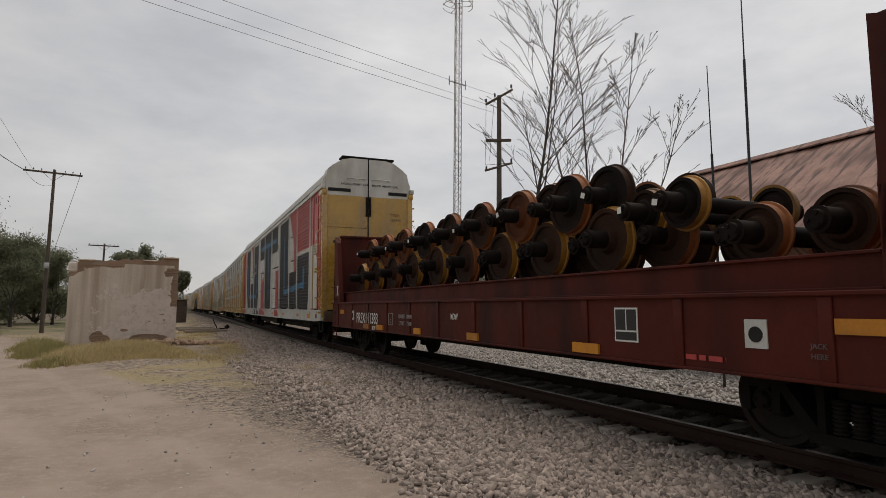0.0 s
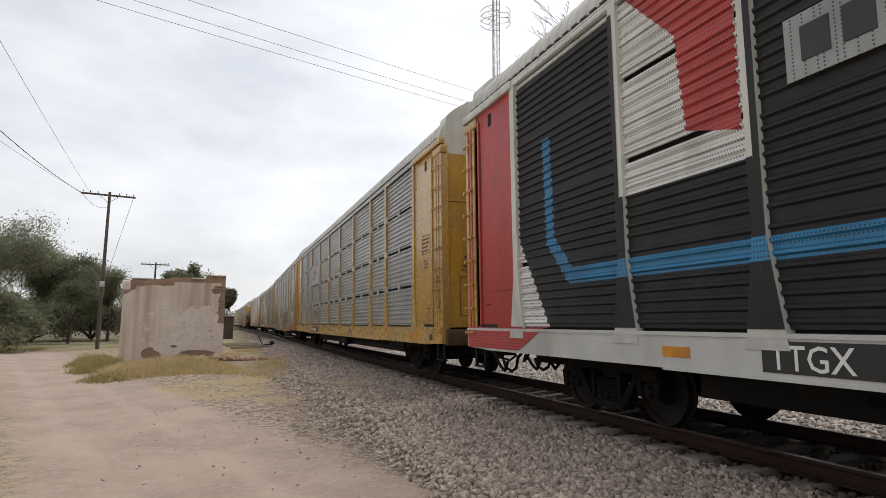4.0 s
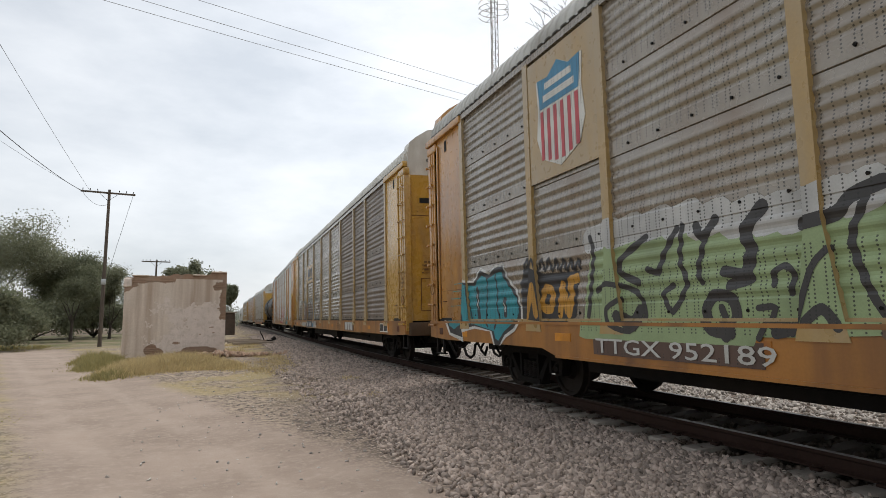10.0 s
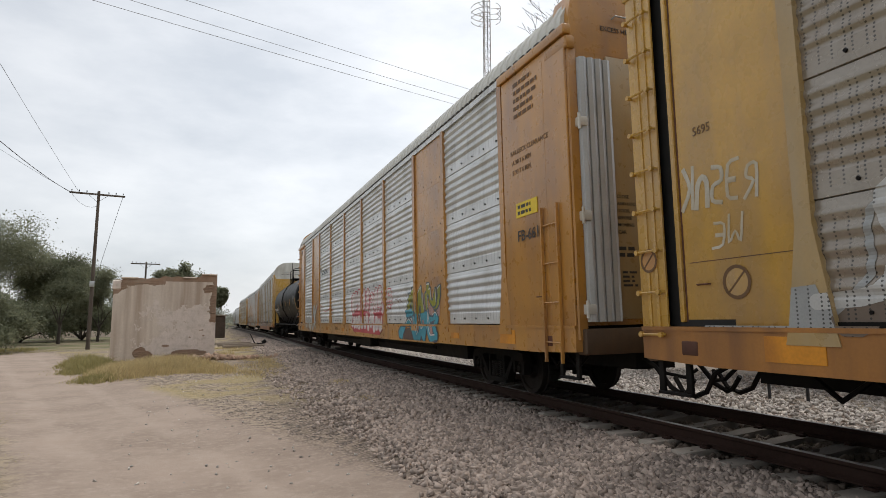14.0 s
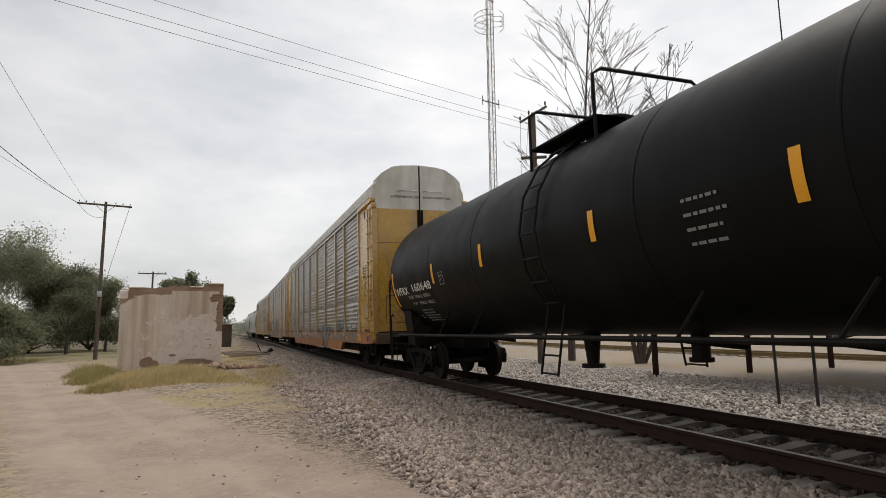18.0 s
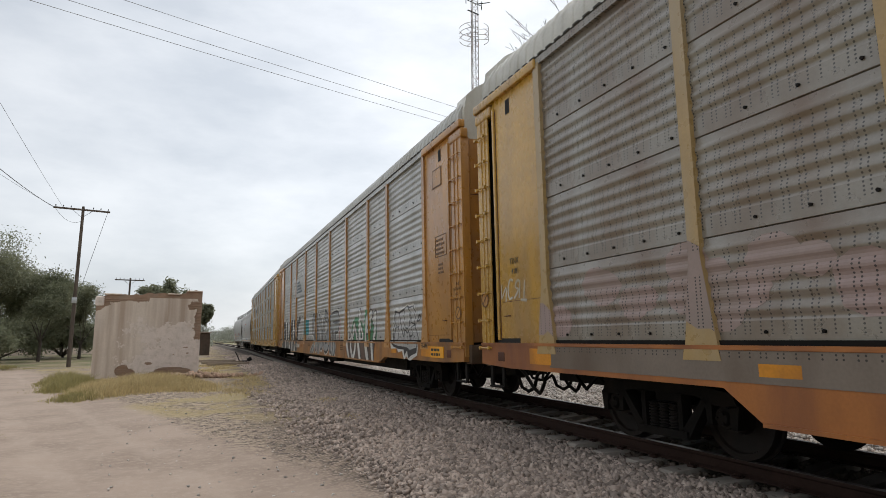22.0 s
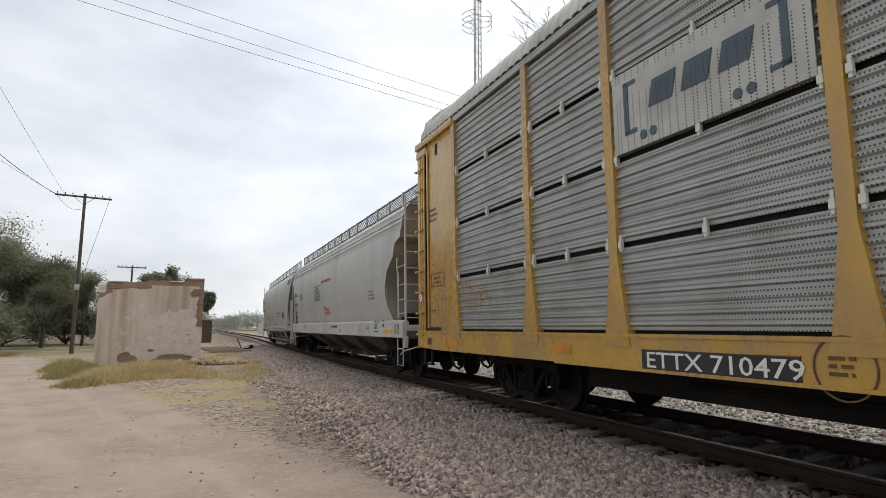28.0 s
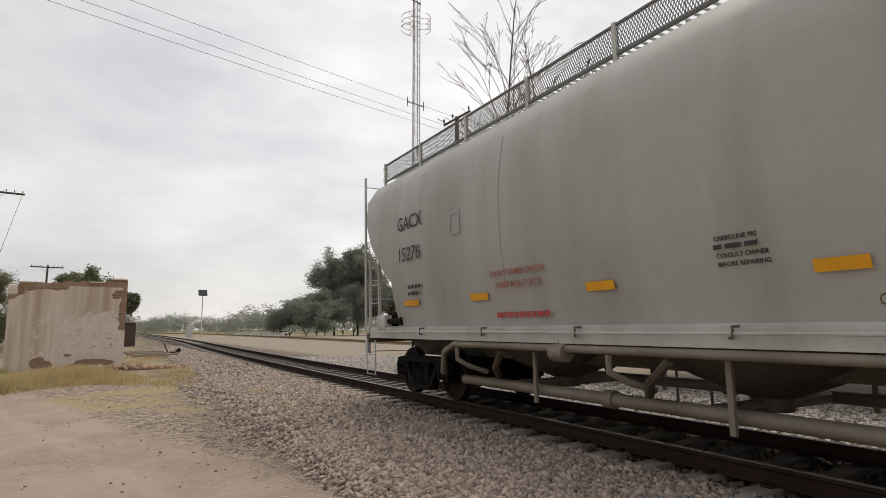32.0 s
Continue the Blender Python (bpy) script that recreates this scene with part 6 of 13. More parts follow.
def cloud(paint, y, z, w, h, n, seed, colour):
    """Soft background of a sprayed piece: overlapping rounded patches."""
    rnd = random.Random(seed)
    paint.next()
    for i in range(n):
        cy, cz, r = y - rnd.random() * w, z + rnd.random() * h, h * rnd.uniform(0.16, 0.3)
        paint.poly([(cy + r * 1.3 * math.cos(a * math.pi / 5), max(0.84, cz + r * math.sin(a * math.pi / 5))) for a in range(10)], colour, 0.4)


def tag(paint, y, z, w, h, seed, colour, t=0.03, loops=5):
    """A thin one-line scrawl."""
    rnd = random.Random(seed)
    paint.next()
    pts = []
    n = loops * 6
    for i in range(n + 1):
        u = i / n
        pts.append((y - u * w + 0.05 * w * math.sin(i * 1.9), z + h * (0.5 + 0.45 * math.sin(i * 1.05 + rnd.uniform(-0.5, 0.5)) * rnd.uniform(0.5, 1))))
    paint.stroke(pts, t, colour)


# ---------------------------------------------------------------- autorack cars


def rack_roof(mt, name, rise=0.0):
    prof = [(1.56, 5.37), (1.56, 5.41), (1.535, 5.56 + rise), (1.41, 5.77 + rise), (1.16, 5.97 + rise), (0.6, 6.2 + rise), (0, 6.28 + rise)]
    prof = prof + [(-x, z) for x, z in reversed(prof[:-1])]
    b, rings = Build(), []
    y = -13.47
    k = 0
    while y < 13.47:
        for d, o in ((0.0, 0.0), (0.10, 0.0), (0.125, 0.022), (0.225, 0.022)):
            if y + d < 13.48:
                rings.append([(x * (1 + o * 0.5), y + d, z + o * (0 if z < 5.5 else 1)) for x, z in prof])
        y += 0.25
    b.loft(rings, closed=False)
    n = len(prof)
    b.f += [tuple(range(n)), tuple(range(len(b.v) - 1, len(b.v) - n - 1, -1))]
    return b.mesh(name, mt, 30)


def panel_mesh(style, w, mt):
    r = rack_profile(style)
    b = Build()
    lo, hi = r[0][0], r[-1][0]
    rings = [[(-0.02, 0, lo), *[(-0.02 - 0.0 + -s + 0.02, 0, z) for z, s in r], (0.02, 0, hi)], []]
    rings[0] = [(0.02, 0.0, lo)] + [(-s, 0.0, z) for z, s in r] + [(0.02, 0.0, hi)]
    rings[1] = [(x, w, z) for x, _, z in rings[0]]
    b.loft(rings, closed=True)
    n = len(rings[0])
    b.f += [tuple(range(n)), tuple(range(2 * n - 1, n - 1, -1))]
    return fix(b.mesh("side_sheet", mt, 28))


PANELS = {}


def round_sign(car, x, y, z, r, ring="red_letter", face="white_letter"):
    """A struck-out warning disc."""
    part("sign_face", Build().cyl((x, y, z), (x - 0.004, y, z), r, n=24), M[face], car, "round warning sign", smooth=0)
    b = Build()
    n = 20
    for k in range(n):
        a, c = 6.2832 * k / n, 6.2832 * (k + 1) / n
        b.prism_x([(y + q * math.cos(w), z + q * math.sin(w)) for q, w in ((r, a), (r, c), (r * 0.8, c), (r * 0.8, a))], x - 0.007, x - 0.003)
    u = r * 0.62
    b.prism_x([(y - u - 0.012, z + u), (y - u, z + u + 0.012), (y + u + 0.012, z - u), (y + u, z - u - 0.012)], x - 0.007, x - 0.003)
    part("sign_ring", b, M[ring], car, smooth=0, recalc=False)


def scrawl(car, x, y, z, w, h, n, seed, thick=0.02, order=None, colour="chalk"):
    """Loose hand-sprayed strokes on a flat plate."""
    rnd = random.Random(seed)
    for k in range(n):
        form = FORMS[order[k] if order else rnd.randrange(len(FORMS))]
        cw = w / n
        up, big = rnd.uniform(-0.12, 0.12) * h, rnd.uniform(0.8, 1.25)
        for line in form:
            line = [(u, 1 - v) if k % 2 else (1 - u, v) for u, v in line]
            pts = [(y - (k + 0.05 + u * 0.95 + 0.18 * v) * cw, z + up + v * h * big) for u, v in line]
            b = Build().tube([(x, a, c) for a, c in rounded_line(pts)], thick * rnd.uniform(0.7, 1.2), 5)
            b.v = [(x + (p - x) * 0.1, a, c) for p, a, c in b.v]
            part("chalk_scrawl", b, M[colour], car, "faint sprayed scrawl", recalc=False)


def end_marks(car, e, ya, ly, seed):
    """Stencils, notices and seams on one end of a car carrier, on the side by the road."""
    y1 = e * 13.0 if e < 0 else ya
    fr = Build()
    top = 3.32
    for (a, c, d, g) in ((0, 0, 0.6, 0.014), (0, 0.42, 0.6, 0.434), (0, 0, 0.014, 0.434), (0.586, 0, 0.6, 0.434)):
        fr.box(-1.571, -1.566, -12.2 - a, -12.2 - d, 2.9 + c, 2.9 + g)
    if e < 0 and seed not in (1, 4):
        part("stencil_frame", fr, M["brown_letter"], car, smooth=0)
        bars(-1.569, -12.25, 3.22, 4, car, M["brown_letter"], 0.045, 0.045, 0.5, "side", seed + 40)
        bars(-1.569, -12.36, 2.72, 3, car, M["brown_letter"], 0.04, 0.04, 0.3, "side", seed + 41)
    if e < 0 and ly:
        for k, w in enumerate(("DECK", "CLEARANCE", "A  89", "B  94")):
            lettering(w, 0.075, -1.594, -13.17 - (0.12 if k == 0 else 0.0 if k == 1 else 0.06), 2.26 - k * 0.095, M["brown_letter"], car, width=0.85)
        round_sign(car, -1.594, -13.38, 1.74, 0.12, "brown_letter", "orange_yellow")
    if e < 0:
        for k, w in enumerate(("CLOSE & LOCK", "DOORS BEFORE", "MOVING CAR")):
            lettering(w, 0.065, -1.12, -13.565, 2.62 - k * 0.1, M["brown_letter"], car, END_TEXT)
        h = Build()
        for (a, c, d, g) in ((-1.15, 1.45, -1.135, 2.3), (-0.555, 1.45, -0.54, 2.3), (-1.15, 2.285, -0.54, 2.3), (-1.15, 1.45, -0.54, 1.465)):
            h.box(a, d, -13.57, -13.555, c, g)
        part("hatch_seam", h, M["jamb"], car, smooth=0)
        part("door_seam", Build().box(-1.44, -0.04, -13.568, -13.555, 3.94, 3.955), M["jamb"], car, smooth=0)
        for z in (2.9, 4.05):
            b = Build()
            for k in range(9):
                b.cyl((-1.36 + k * 0.15, -13.555, z), (-1.36 + k * 0.15, -13.568, z), 0.009, n=6)
            tagged(part("rivet_row", b, M["jamb"], car, smooth=0, recalc=False), kind="stuff")
        if seed == 4:
            part("dark_slot", Build().box(-1.15, -0.62, -13.566, -13.5, 4.28, 4.42), M["dark"], car, smooth=0)
    elif seed != 1:
        round_sign(car, -1.594, 13.44, 1.92, 0.13, "red_letter" if seed in (2, 8) else "brown_letter", "white_letter" if seed in (2, 8) else "orange_yellow")
    # hanging air hoses
    for x in (-0.45, 0.3):
        b = Build().tube([(x, e * 13.5, 0.74), (x, e * 13.75, 0.62), (x + 0.05, e * 13.95, 0.38), (x + 0.05, e * 14.15, 0.30), (x, e * 14.3, 0.36), (x, e * 14.42, 0.52)], 0.032, 6)
        part("air_hose", b, M["black_steel"], car, recalc=False)


def autorack(label, style=1, sheet="steel_fine", post="yellow", sill="yellow", end="yellow", roof="roof_light", top="white_top", bays=BAYS, plain=(), latches=False, doors="tall", bolts=True, seed=0, sheet_by=None, rise=0.0, low=0.80):
    """A covered two- or three-deck car carrier: sill, posts, four rows of side sheet, ribbed roof, end doors."""
    car = thing("autorack_car", label, "railway car", "train cars")
    total = sum(bays)
    y0 = -total / 2
    posts = [y0]
    for w in bays:
        posts.append(posts[-1] + w)
    car_posts = posts
    # floor and sills
    part("floor_frame", Build().box(-1.3, 1.3, -13.3, 13.3, 0.95, 1.15), M["black_steel"], car, smooth=0)
    part("centre_sill", Build().prism_x([(-13.2, 0.95), (-13.2, 0.55), (-8.8, 0.55), (-8.2, 0.37), (8.2, 0.37), (8.8, 0.55), (13.2, 0.55), (13.2, 0.95)], -0.35, 0.35), M["black_steel"], car, smooth=0)
    for s in (-1, 1):
        part("inner_sill", Build().box(s * 0.36, s * 0.92, -8.4, 8.4, 0.45, 0.95), M["black_steel"], car, smooth=0)
    for s in (-1, 1):
        b = Build()
        b.prism_x([(-13.6, 1.2), (-13.6, 0.86), (-12.6, 0.82), (-8.6, 0.82), (-8.2, low + 0.02), (8.2, low + 0.02), (8.6, 0.82), (12.6, 0.82), (13.6, 0.86), (13.6, 1.2)], s * 1.50, s * 1.60)
        b.box(s * 1.46, s * 1.615, -13.6, 13.6, 1.165, 1.205).box(s * 1.46, s * 1.615, -8.2, 8.2, low, low + 0.035)
        part("side_sill", b, M[sill], car)
    # added solid block, coloured near-black in place of the unlit inside
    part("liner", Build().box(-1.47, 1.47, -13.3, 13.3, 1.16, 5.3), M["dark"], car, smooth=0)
    # posts with splayed feet
    def post_mesh(mt):
        h = POST_W / 2
        prof = [(-h, 5.28), (h, 5.28), (h, 2.05), (h + 0.1275, 1.2), (-h - 0.1275, 1.2), (-h, 2.05)]
        return fix(Build().prism_x(prof, -POST_X, -1.49).mesh("post", mt, 20))
    pm = post_mesh(M[post])
    foot = fix(Build().prism_x([(-0.2025, 1.205), (0.2025, 1.205), (0.235, 1.06), (-0.235, 1.06)], -1.6125, -1.58).mesh("post_foot", M[post if post != "white_top" else "hopper_white"], 20))
    for y in posts:
        part("post", pm, None, car, m=pose(0, y, 0))
        part("post", pm, None, car, m=pose(0, y, 0, 0, 0, 180))
        part("post_foot", foot, None, car, m=pose(0, y, 0))
    # side sheets
    for i, w in enumerate(bays):
        ww = w - POST_W
        for row in range(4):
            nm = sheet_by(i, row) if sheet_by else sheet
            if i in plain:
                nm = end
            key = (style if i not in plain else 9, round(ww, 3), nm)
            if key not in PANELS:
                if i in plain:
                    PANELS[key] = fix(Build().box(-0.025, 0.02, 0, ww, 0, 1.01, 0.004).mesh("plain_sheet", M[nm], 20))
                else:
                    PANELS[key] = panel_mesh(style, ww, M[nm])
            nme = "side_sheet" if i not in plain else "plain_sheet"
            part(nme, PANELS[key], None, car, m=pose(-PANEL_X, posts[i] + POST_W / 2, RACK_Z0 + row * ROW_H))
            part(nme, PANELS[key], None, car, m=pose(PANEL_X, posts[i + 1] - POST_W / 2, RACK_Z0 + row * ROW_H, 0, 0, 180))
    if bolts and style != 1:
        b = Build()
        for i, w in enumerate(bays):
            for row in range(4):
                for k in range(int(w / 0.52)):
                    y = posts[i] + 0.22 + k * 0.52
                    z = RACK_Z0 + row * ROW_H + 0.1
                    b.cyl((-PANEL_X - 0.012, y, z), (-PANEL_X - 0.03, y, z), 0.017, n=5)
        tagged(part("bolt_row", b, M["black_steel"], car, smooth=0, recalc=False), kind="stuff")
    if latches:
        lm = fix(Build().box(-0.05, 0, -0.018, 0.018, -0.10, 0.09, 0.006).box(-0.06, -0.04, -0.03, 0.03, -0.06, 0.02, 0.006).mesh("latch", M["latch"], 0))
        for i, w in enumerate(bays):
            for row in range(1, 4):
                for y in (posts[i] + POST_W / 2 + 0.04, posts[i] + w * 0.5, posts[i + 1] - POST_W / 2 - 0.04):
                    part("latch", lm, None, car, m=pose(-PANEL_X, y, RACK_Z0 + row * ROW_H + 0.01))
    if style == 2:
        for sg in (-1, 1):
            part("kick_strip", Build().box(sg * 1.50, sg * 1.572, posts[0], posts[-1], 1.205, 1.25), M["pale_yellow" if seed == 3 else "black_steel"], car, smooth=0)
    # roof and eaves
    key = ("roof", roof, rise)
    if key not in PANELS:
        PANELS[key] = fix(rack_roof(M[roof], "roof", rise))
    part("roof", PANELS[key], None, car)
    for s in (-1, 1):
        part("eave_rail", Build().box(s * 1.50, s * 1.592, -13.5, 13.5, 5.255, 5.365), M[sheet], car, smooth=0)
        b = Build().box(s * 1.55, s * 1.60, -13.5, 13.5, 5.366, 5.374)
        for k in range(120):
            b.box(s * 1.56, s * 1.612, -13.4 + k * 0.223, -13.27 + k * 0.223, 5.374, 5.398)
        part("drip_edge", b, M["eave"], car, "dark notched drip edge", smooth=0, recalc=False)
        for e in (-1, 1):
            part("end_eave", Build().box(s * 1.50, s * 1.63, e * (total / 2), e * 13.66, 5.22, 5.36, 0.012), M[end], car)
    # ends: plain side plates, door posts, ladders and two door leaves with a pale top
    for e in (-1, 1):
        ya, yb = e * (total / 2 + POST_W / 2), e * 13.62
        for s in (-1, 1):
            b = Build()
            b.box(s * 1.50, s * 1.565, ya, e * 13.05, 1.2, 5.22, 0.01)
            b.box(s * 1.49, s * 1.60, e * 12.96, e * 13.02, 1.25, 5.1, 0.01)
            part("end_plate", b, M[end], car)
            b = Build()
            b.box(s * 1.44, s * 1.60, e * 13.08, e * 13.66, 5.02, 5.2, 0.02).box(s * 1.40, s * 1.56, e * 13.5, e * 13.62, 1.0, 5.05, 0.02)
            part("dark_gap", Build().box(s * 1.36, s * 1.42, e * 13.04, e * 13.5, 1.1, 5.1), M["jamb"], car, smooth=0)
            part("corner_post", b, M[end], car)
            part("rusty_jamb", Build().box(s * 1.50, s * 1.572, e * 12.935, e * 12.955, 1.25, 5.05, 0.004), M["jamb"], car, "rust-brown door jamb")
            part("dark_slot", Build().box(s * 1.52, s * 1.569, e * 12.45, e * 12.58, 4.86, 5.1), M["dark"], car, smooth=0)
            if doors != "short" or e > 0:
                ly = 13.12 if e < 0 else 13.22
                b = Build().box(s * 1.545, s * 1.58, e * ly, e * 13.62, 0.95, 5.05, 0.008).box(s * 1.5, s * 1.56, e * 13.585, e * 13.618, 0.95, 5.05)
                for q in (0.3, 0.62):
                    yq = ly + (13.62 - ly) * q
                    part("plate_rib", Build().prism_y([(s * 1.578, 1.0), (s * 1.592, 1.02), (s * 1.592, 5.0), (s * 1.578, 5.02)], e * (yq - 0.022), e * (yq + 0.022)), M[end], car, smooth=0)
                part("ladder_plate", b, M[end], car)
                for k in range(9):
                    z = 1.12 + k * 0.45
                    part("ladder_rung", Build().tube([(s * 1.57, e * (ly + 0.02), z), (s * 1.64, e * (ly + 0.04), z), (s * 1.64, e * 13.58, z), (s * 1.57, e * 13.60, z)], 0.014, 5).cyl((s * 1.62, e * (ly + 0.045), z), (s * 1.66, e * (ly + 0.045), z), 0.03, n=8).cyl((s * 1.62, e * 13.575, z), (s * 1.66, e * 13.575, z), 0.03, n=8), M[end], car, recalc=False)
            part("dark_slot", Build().box(s * 1.51, s * 1.5695, e * 12.35, e * 13.04, 1.207, 1.275), M["dark"], car, smooth=0)
            part("handle", Build().tube([(s * 1.565, e * 12.62, 1.62), (s * 1.60, e * 12.62, 1.62), (s * 1.60, e * 12.76, 1.62), (s * 1.565, e * 12.76, 1.62)], 0.009, 5), M["jamb"], car, recalc=False)
            part("plate_seam", Build().box(s * 1.562, s * 1.5675, ya, e * 12.86, 1.84 if e > 0 else 1.34, 1.848 if e > 0 else 1.348), M["jamb"], car, smooth=0)
            st = Build().box(s * 1.46, s * 1.50, e * 13.02, e * 13.10, 0.5, 0.86, 0.006).box(s * 1.46, s * 1.50, e * 13.42, e * 13.50, 0.5, 0.86, 0.006).box(s * 1.42, s * 1.52, e * 13.02, e * 13.50, 0.485, 0.515, 0.006)
            part("stirrup_step", st, M["black_steel"], car)
            part("sill_pocket", Build().box(s * 1.52, s * 1.606, e * 12.8, e * 13.02, 0.92, 1.06, 0.008), M["jamb"], car)
            if s < 0:
                end_marks(car, e, ya, ly if doors != "short" or e > 0 else None, seed)
        prof = [(1.46, 1.2), (1.47, 5.58), (1.40, 5.90 + rise * 0.9), (1.24, 6.05 + rise), (0.9, 6.27 + rise), (0.6, 6.33 + rise), (0.02, 6.37 + rise), (0.02, 1.2)]
        for s in (-1, 1):
            lower = clip_poly([(s * x, z) for x, z in prof], 1, 5.03, True)
            upper = clip_poly([(s * x, z) for x, z in prof], 1, 5.03, False)
            part("end_door", Build().prism_y(lower, e * 13.48, e * 13.56), M[end], car)
            part("door_top", Build().prism_y(upper, e * 13.12, e * 13.562), M[top], car)
            d = Build().box(s * 0.03, s * 0.09, e * 13.56, e * 13.62, 4.35, 5.02, 0.01)
            part("door_lock", d, M["black_steel"], car)
            g = Build().tube([(s * 0.12, e * 13.57, 5.60), (s * 0.12, e * 13.63, 5.62), (s * 0.72, e * 13.63, 5.62), (s * 0.74, e * 13.57, 5.59)], 0.014, 5)
            part("grab_iron", g, M["galv"], car, recalc=False)
        part("end_sill", Build().box(-1.5, 1.5, e * 13.45, e * 13.68, 0.82, 1.16, 0.02), M["shaded_end"], car)
        part("door_seam", Build().box(-0.02, 0.02, e * 13.5, e * 13.575, 1.25, 6.34 + rise), M["black_steel"], car, smooth=0)
        coupler(car, e * 13.5, e, reach=0.74)
        bogie(car, e * 10.05)
        if e < 0:
            lettering("EXCESS HEIGHT CAR", 0.10, -0.95, -13.57, 5.40, M["black_letter"], car, END_TEXT)
            lettering("EXCESS HEIGHT CAR", 0.10, 0.12, -13.57, 5.40, M["black_letter"], car, END_TEXT)
            bars(-1.05, -13.565, 2.7, 3, car, M["brown_letter"], 0.05, 0.05, 0.5, "end", seed)
    # under-car rigging
    part("brake_pipe", Build().cyl((-0.9, -6.5, 0.62), (-0.9, 6.5, 0.62), 0.05, n=8), M["black_steel"], car)
    part("air_reservoir", Build().box(-1.2, -0.6, -1.0, 0.4, 0.45, 0.8, 0.03), M["black_steel"], car)
    for k in range(9):
        part("cross_bearer", Build().box(-1.45, 1.45, -8 + k * 2, -7.9 + k * 2, 0.84, 0.97), M["black_steel"], car, smooth=0)
    for e in (-1, 1):
        part("hose_bracket", Build().tube([(-0.6, e * 12.4, 0.72), (-0.6, e * 12.1, 0.5), (-0.6, e * 11.8, 0.72), (-0.6, e * 11.5, 0.5), (-0.6, e * 11.2, 0.72)], 0.03, 5), M["black_steel"], car, recalc=False)
    # reflective tape along the sill
    for y, hw, zt in ((-11.65, 0.26, 1.13), (-9.4, 0.2, 1.05), (-5.8, 0.2, 1.05), (-2.2, 0.2, 1.05), (1.5, 0.2, 1.05), (4.8, 0.2, 1.05), (8.0, 0.2, 1.05), (11.75, 0.28, 1.13)):
        part("reflective_tape", Build().box(-1.607, -1.60, y - hw, y + hw, 0.94 if zt < 1.1 else 0.91, zt), M["dirty_tape"], car, smooth=0)
    bars(-1.606, -3.4, 1.05, 3, car, M["brown_letter"], 0.035, 0.03, 0.55, "side", seed + 5)
    bars(-1.606, 3.0, 1.05, 2, car, M["brown_letter"], 0.04, 0.03, 0.6, "side", seed + 6)
    return car, Paint(style, posts, plain, low), posts


def number_board(car, text, y, size=0.27, dark=True, plate="black_letter", letter="white_letter", w=2.05, z=0.90):
    if dark:
        part("number_panel", Build().box(-1.609, -1.601, y + 0.08, y - w, 0.87, 1.14), M[plate], car, smooth=0)
    lettering(text, size, -1.611, y, z, M[letter], car, width=0.95)


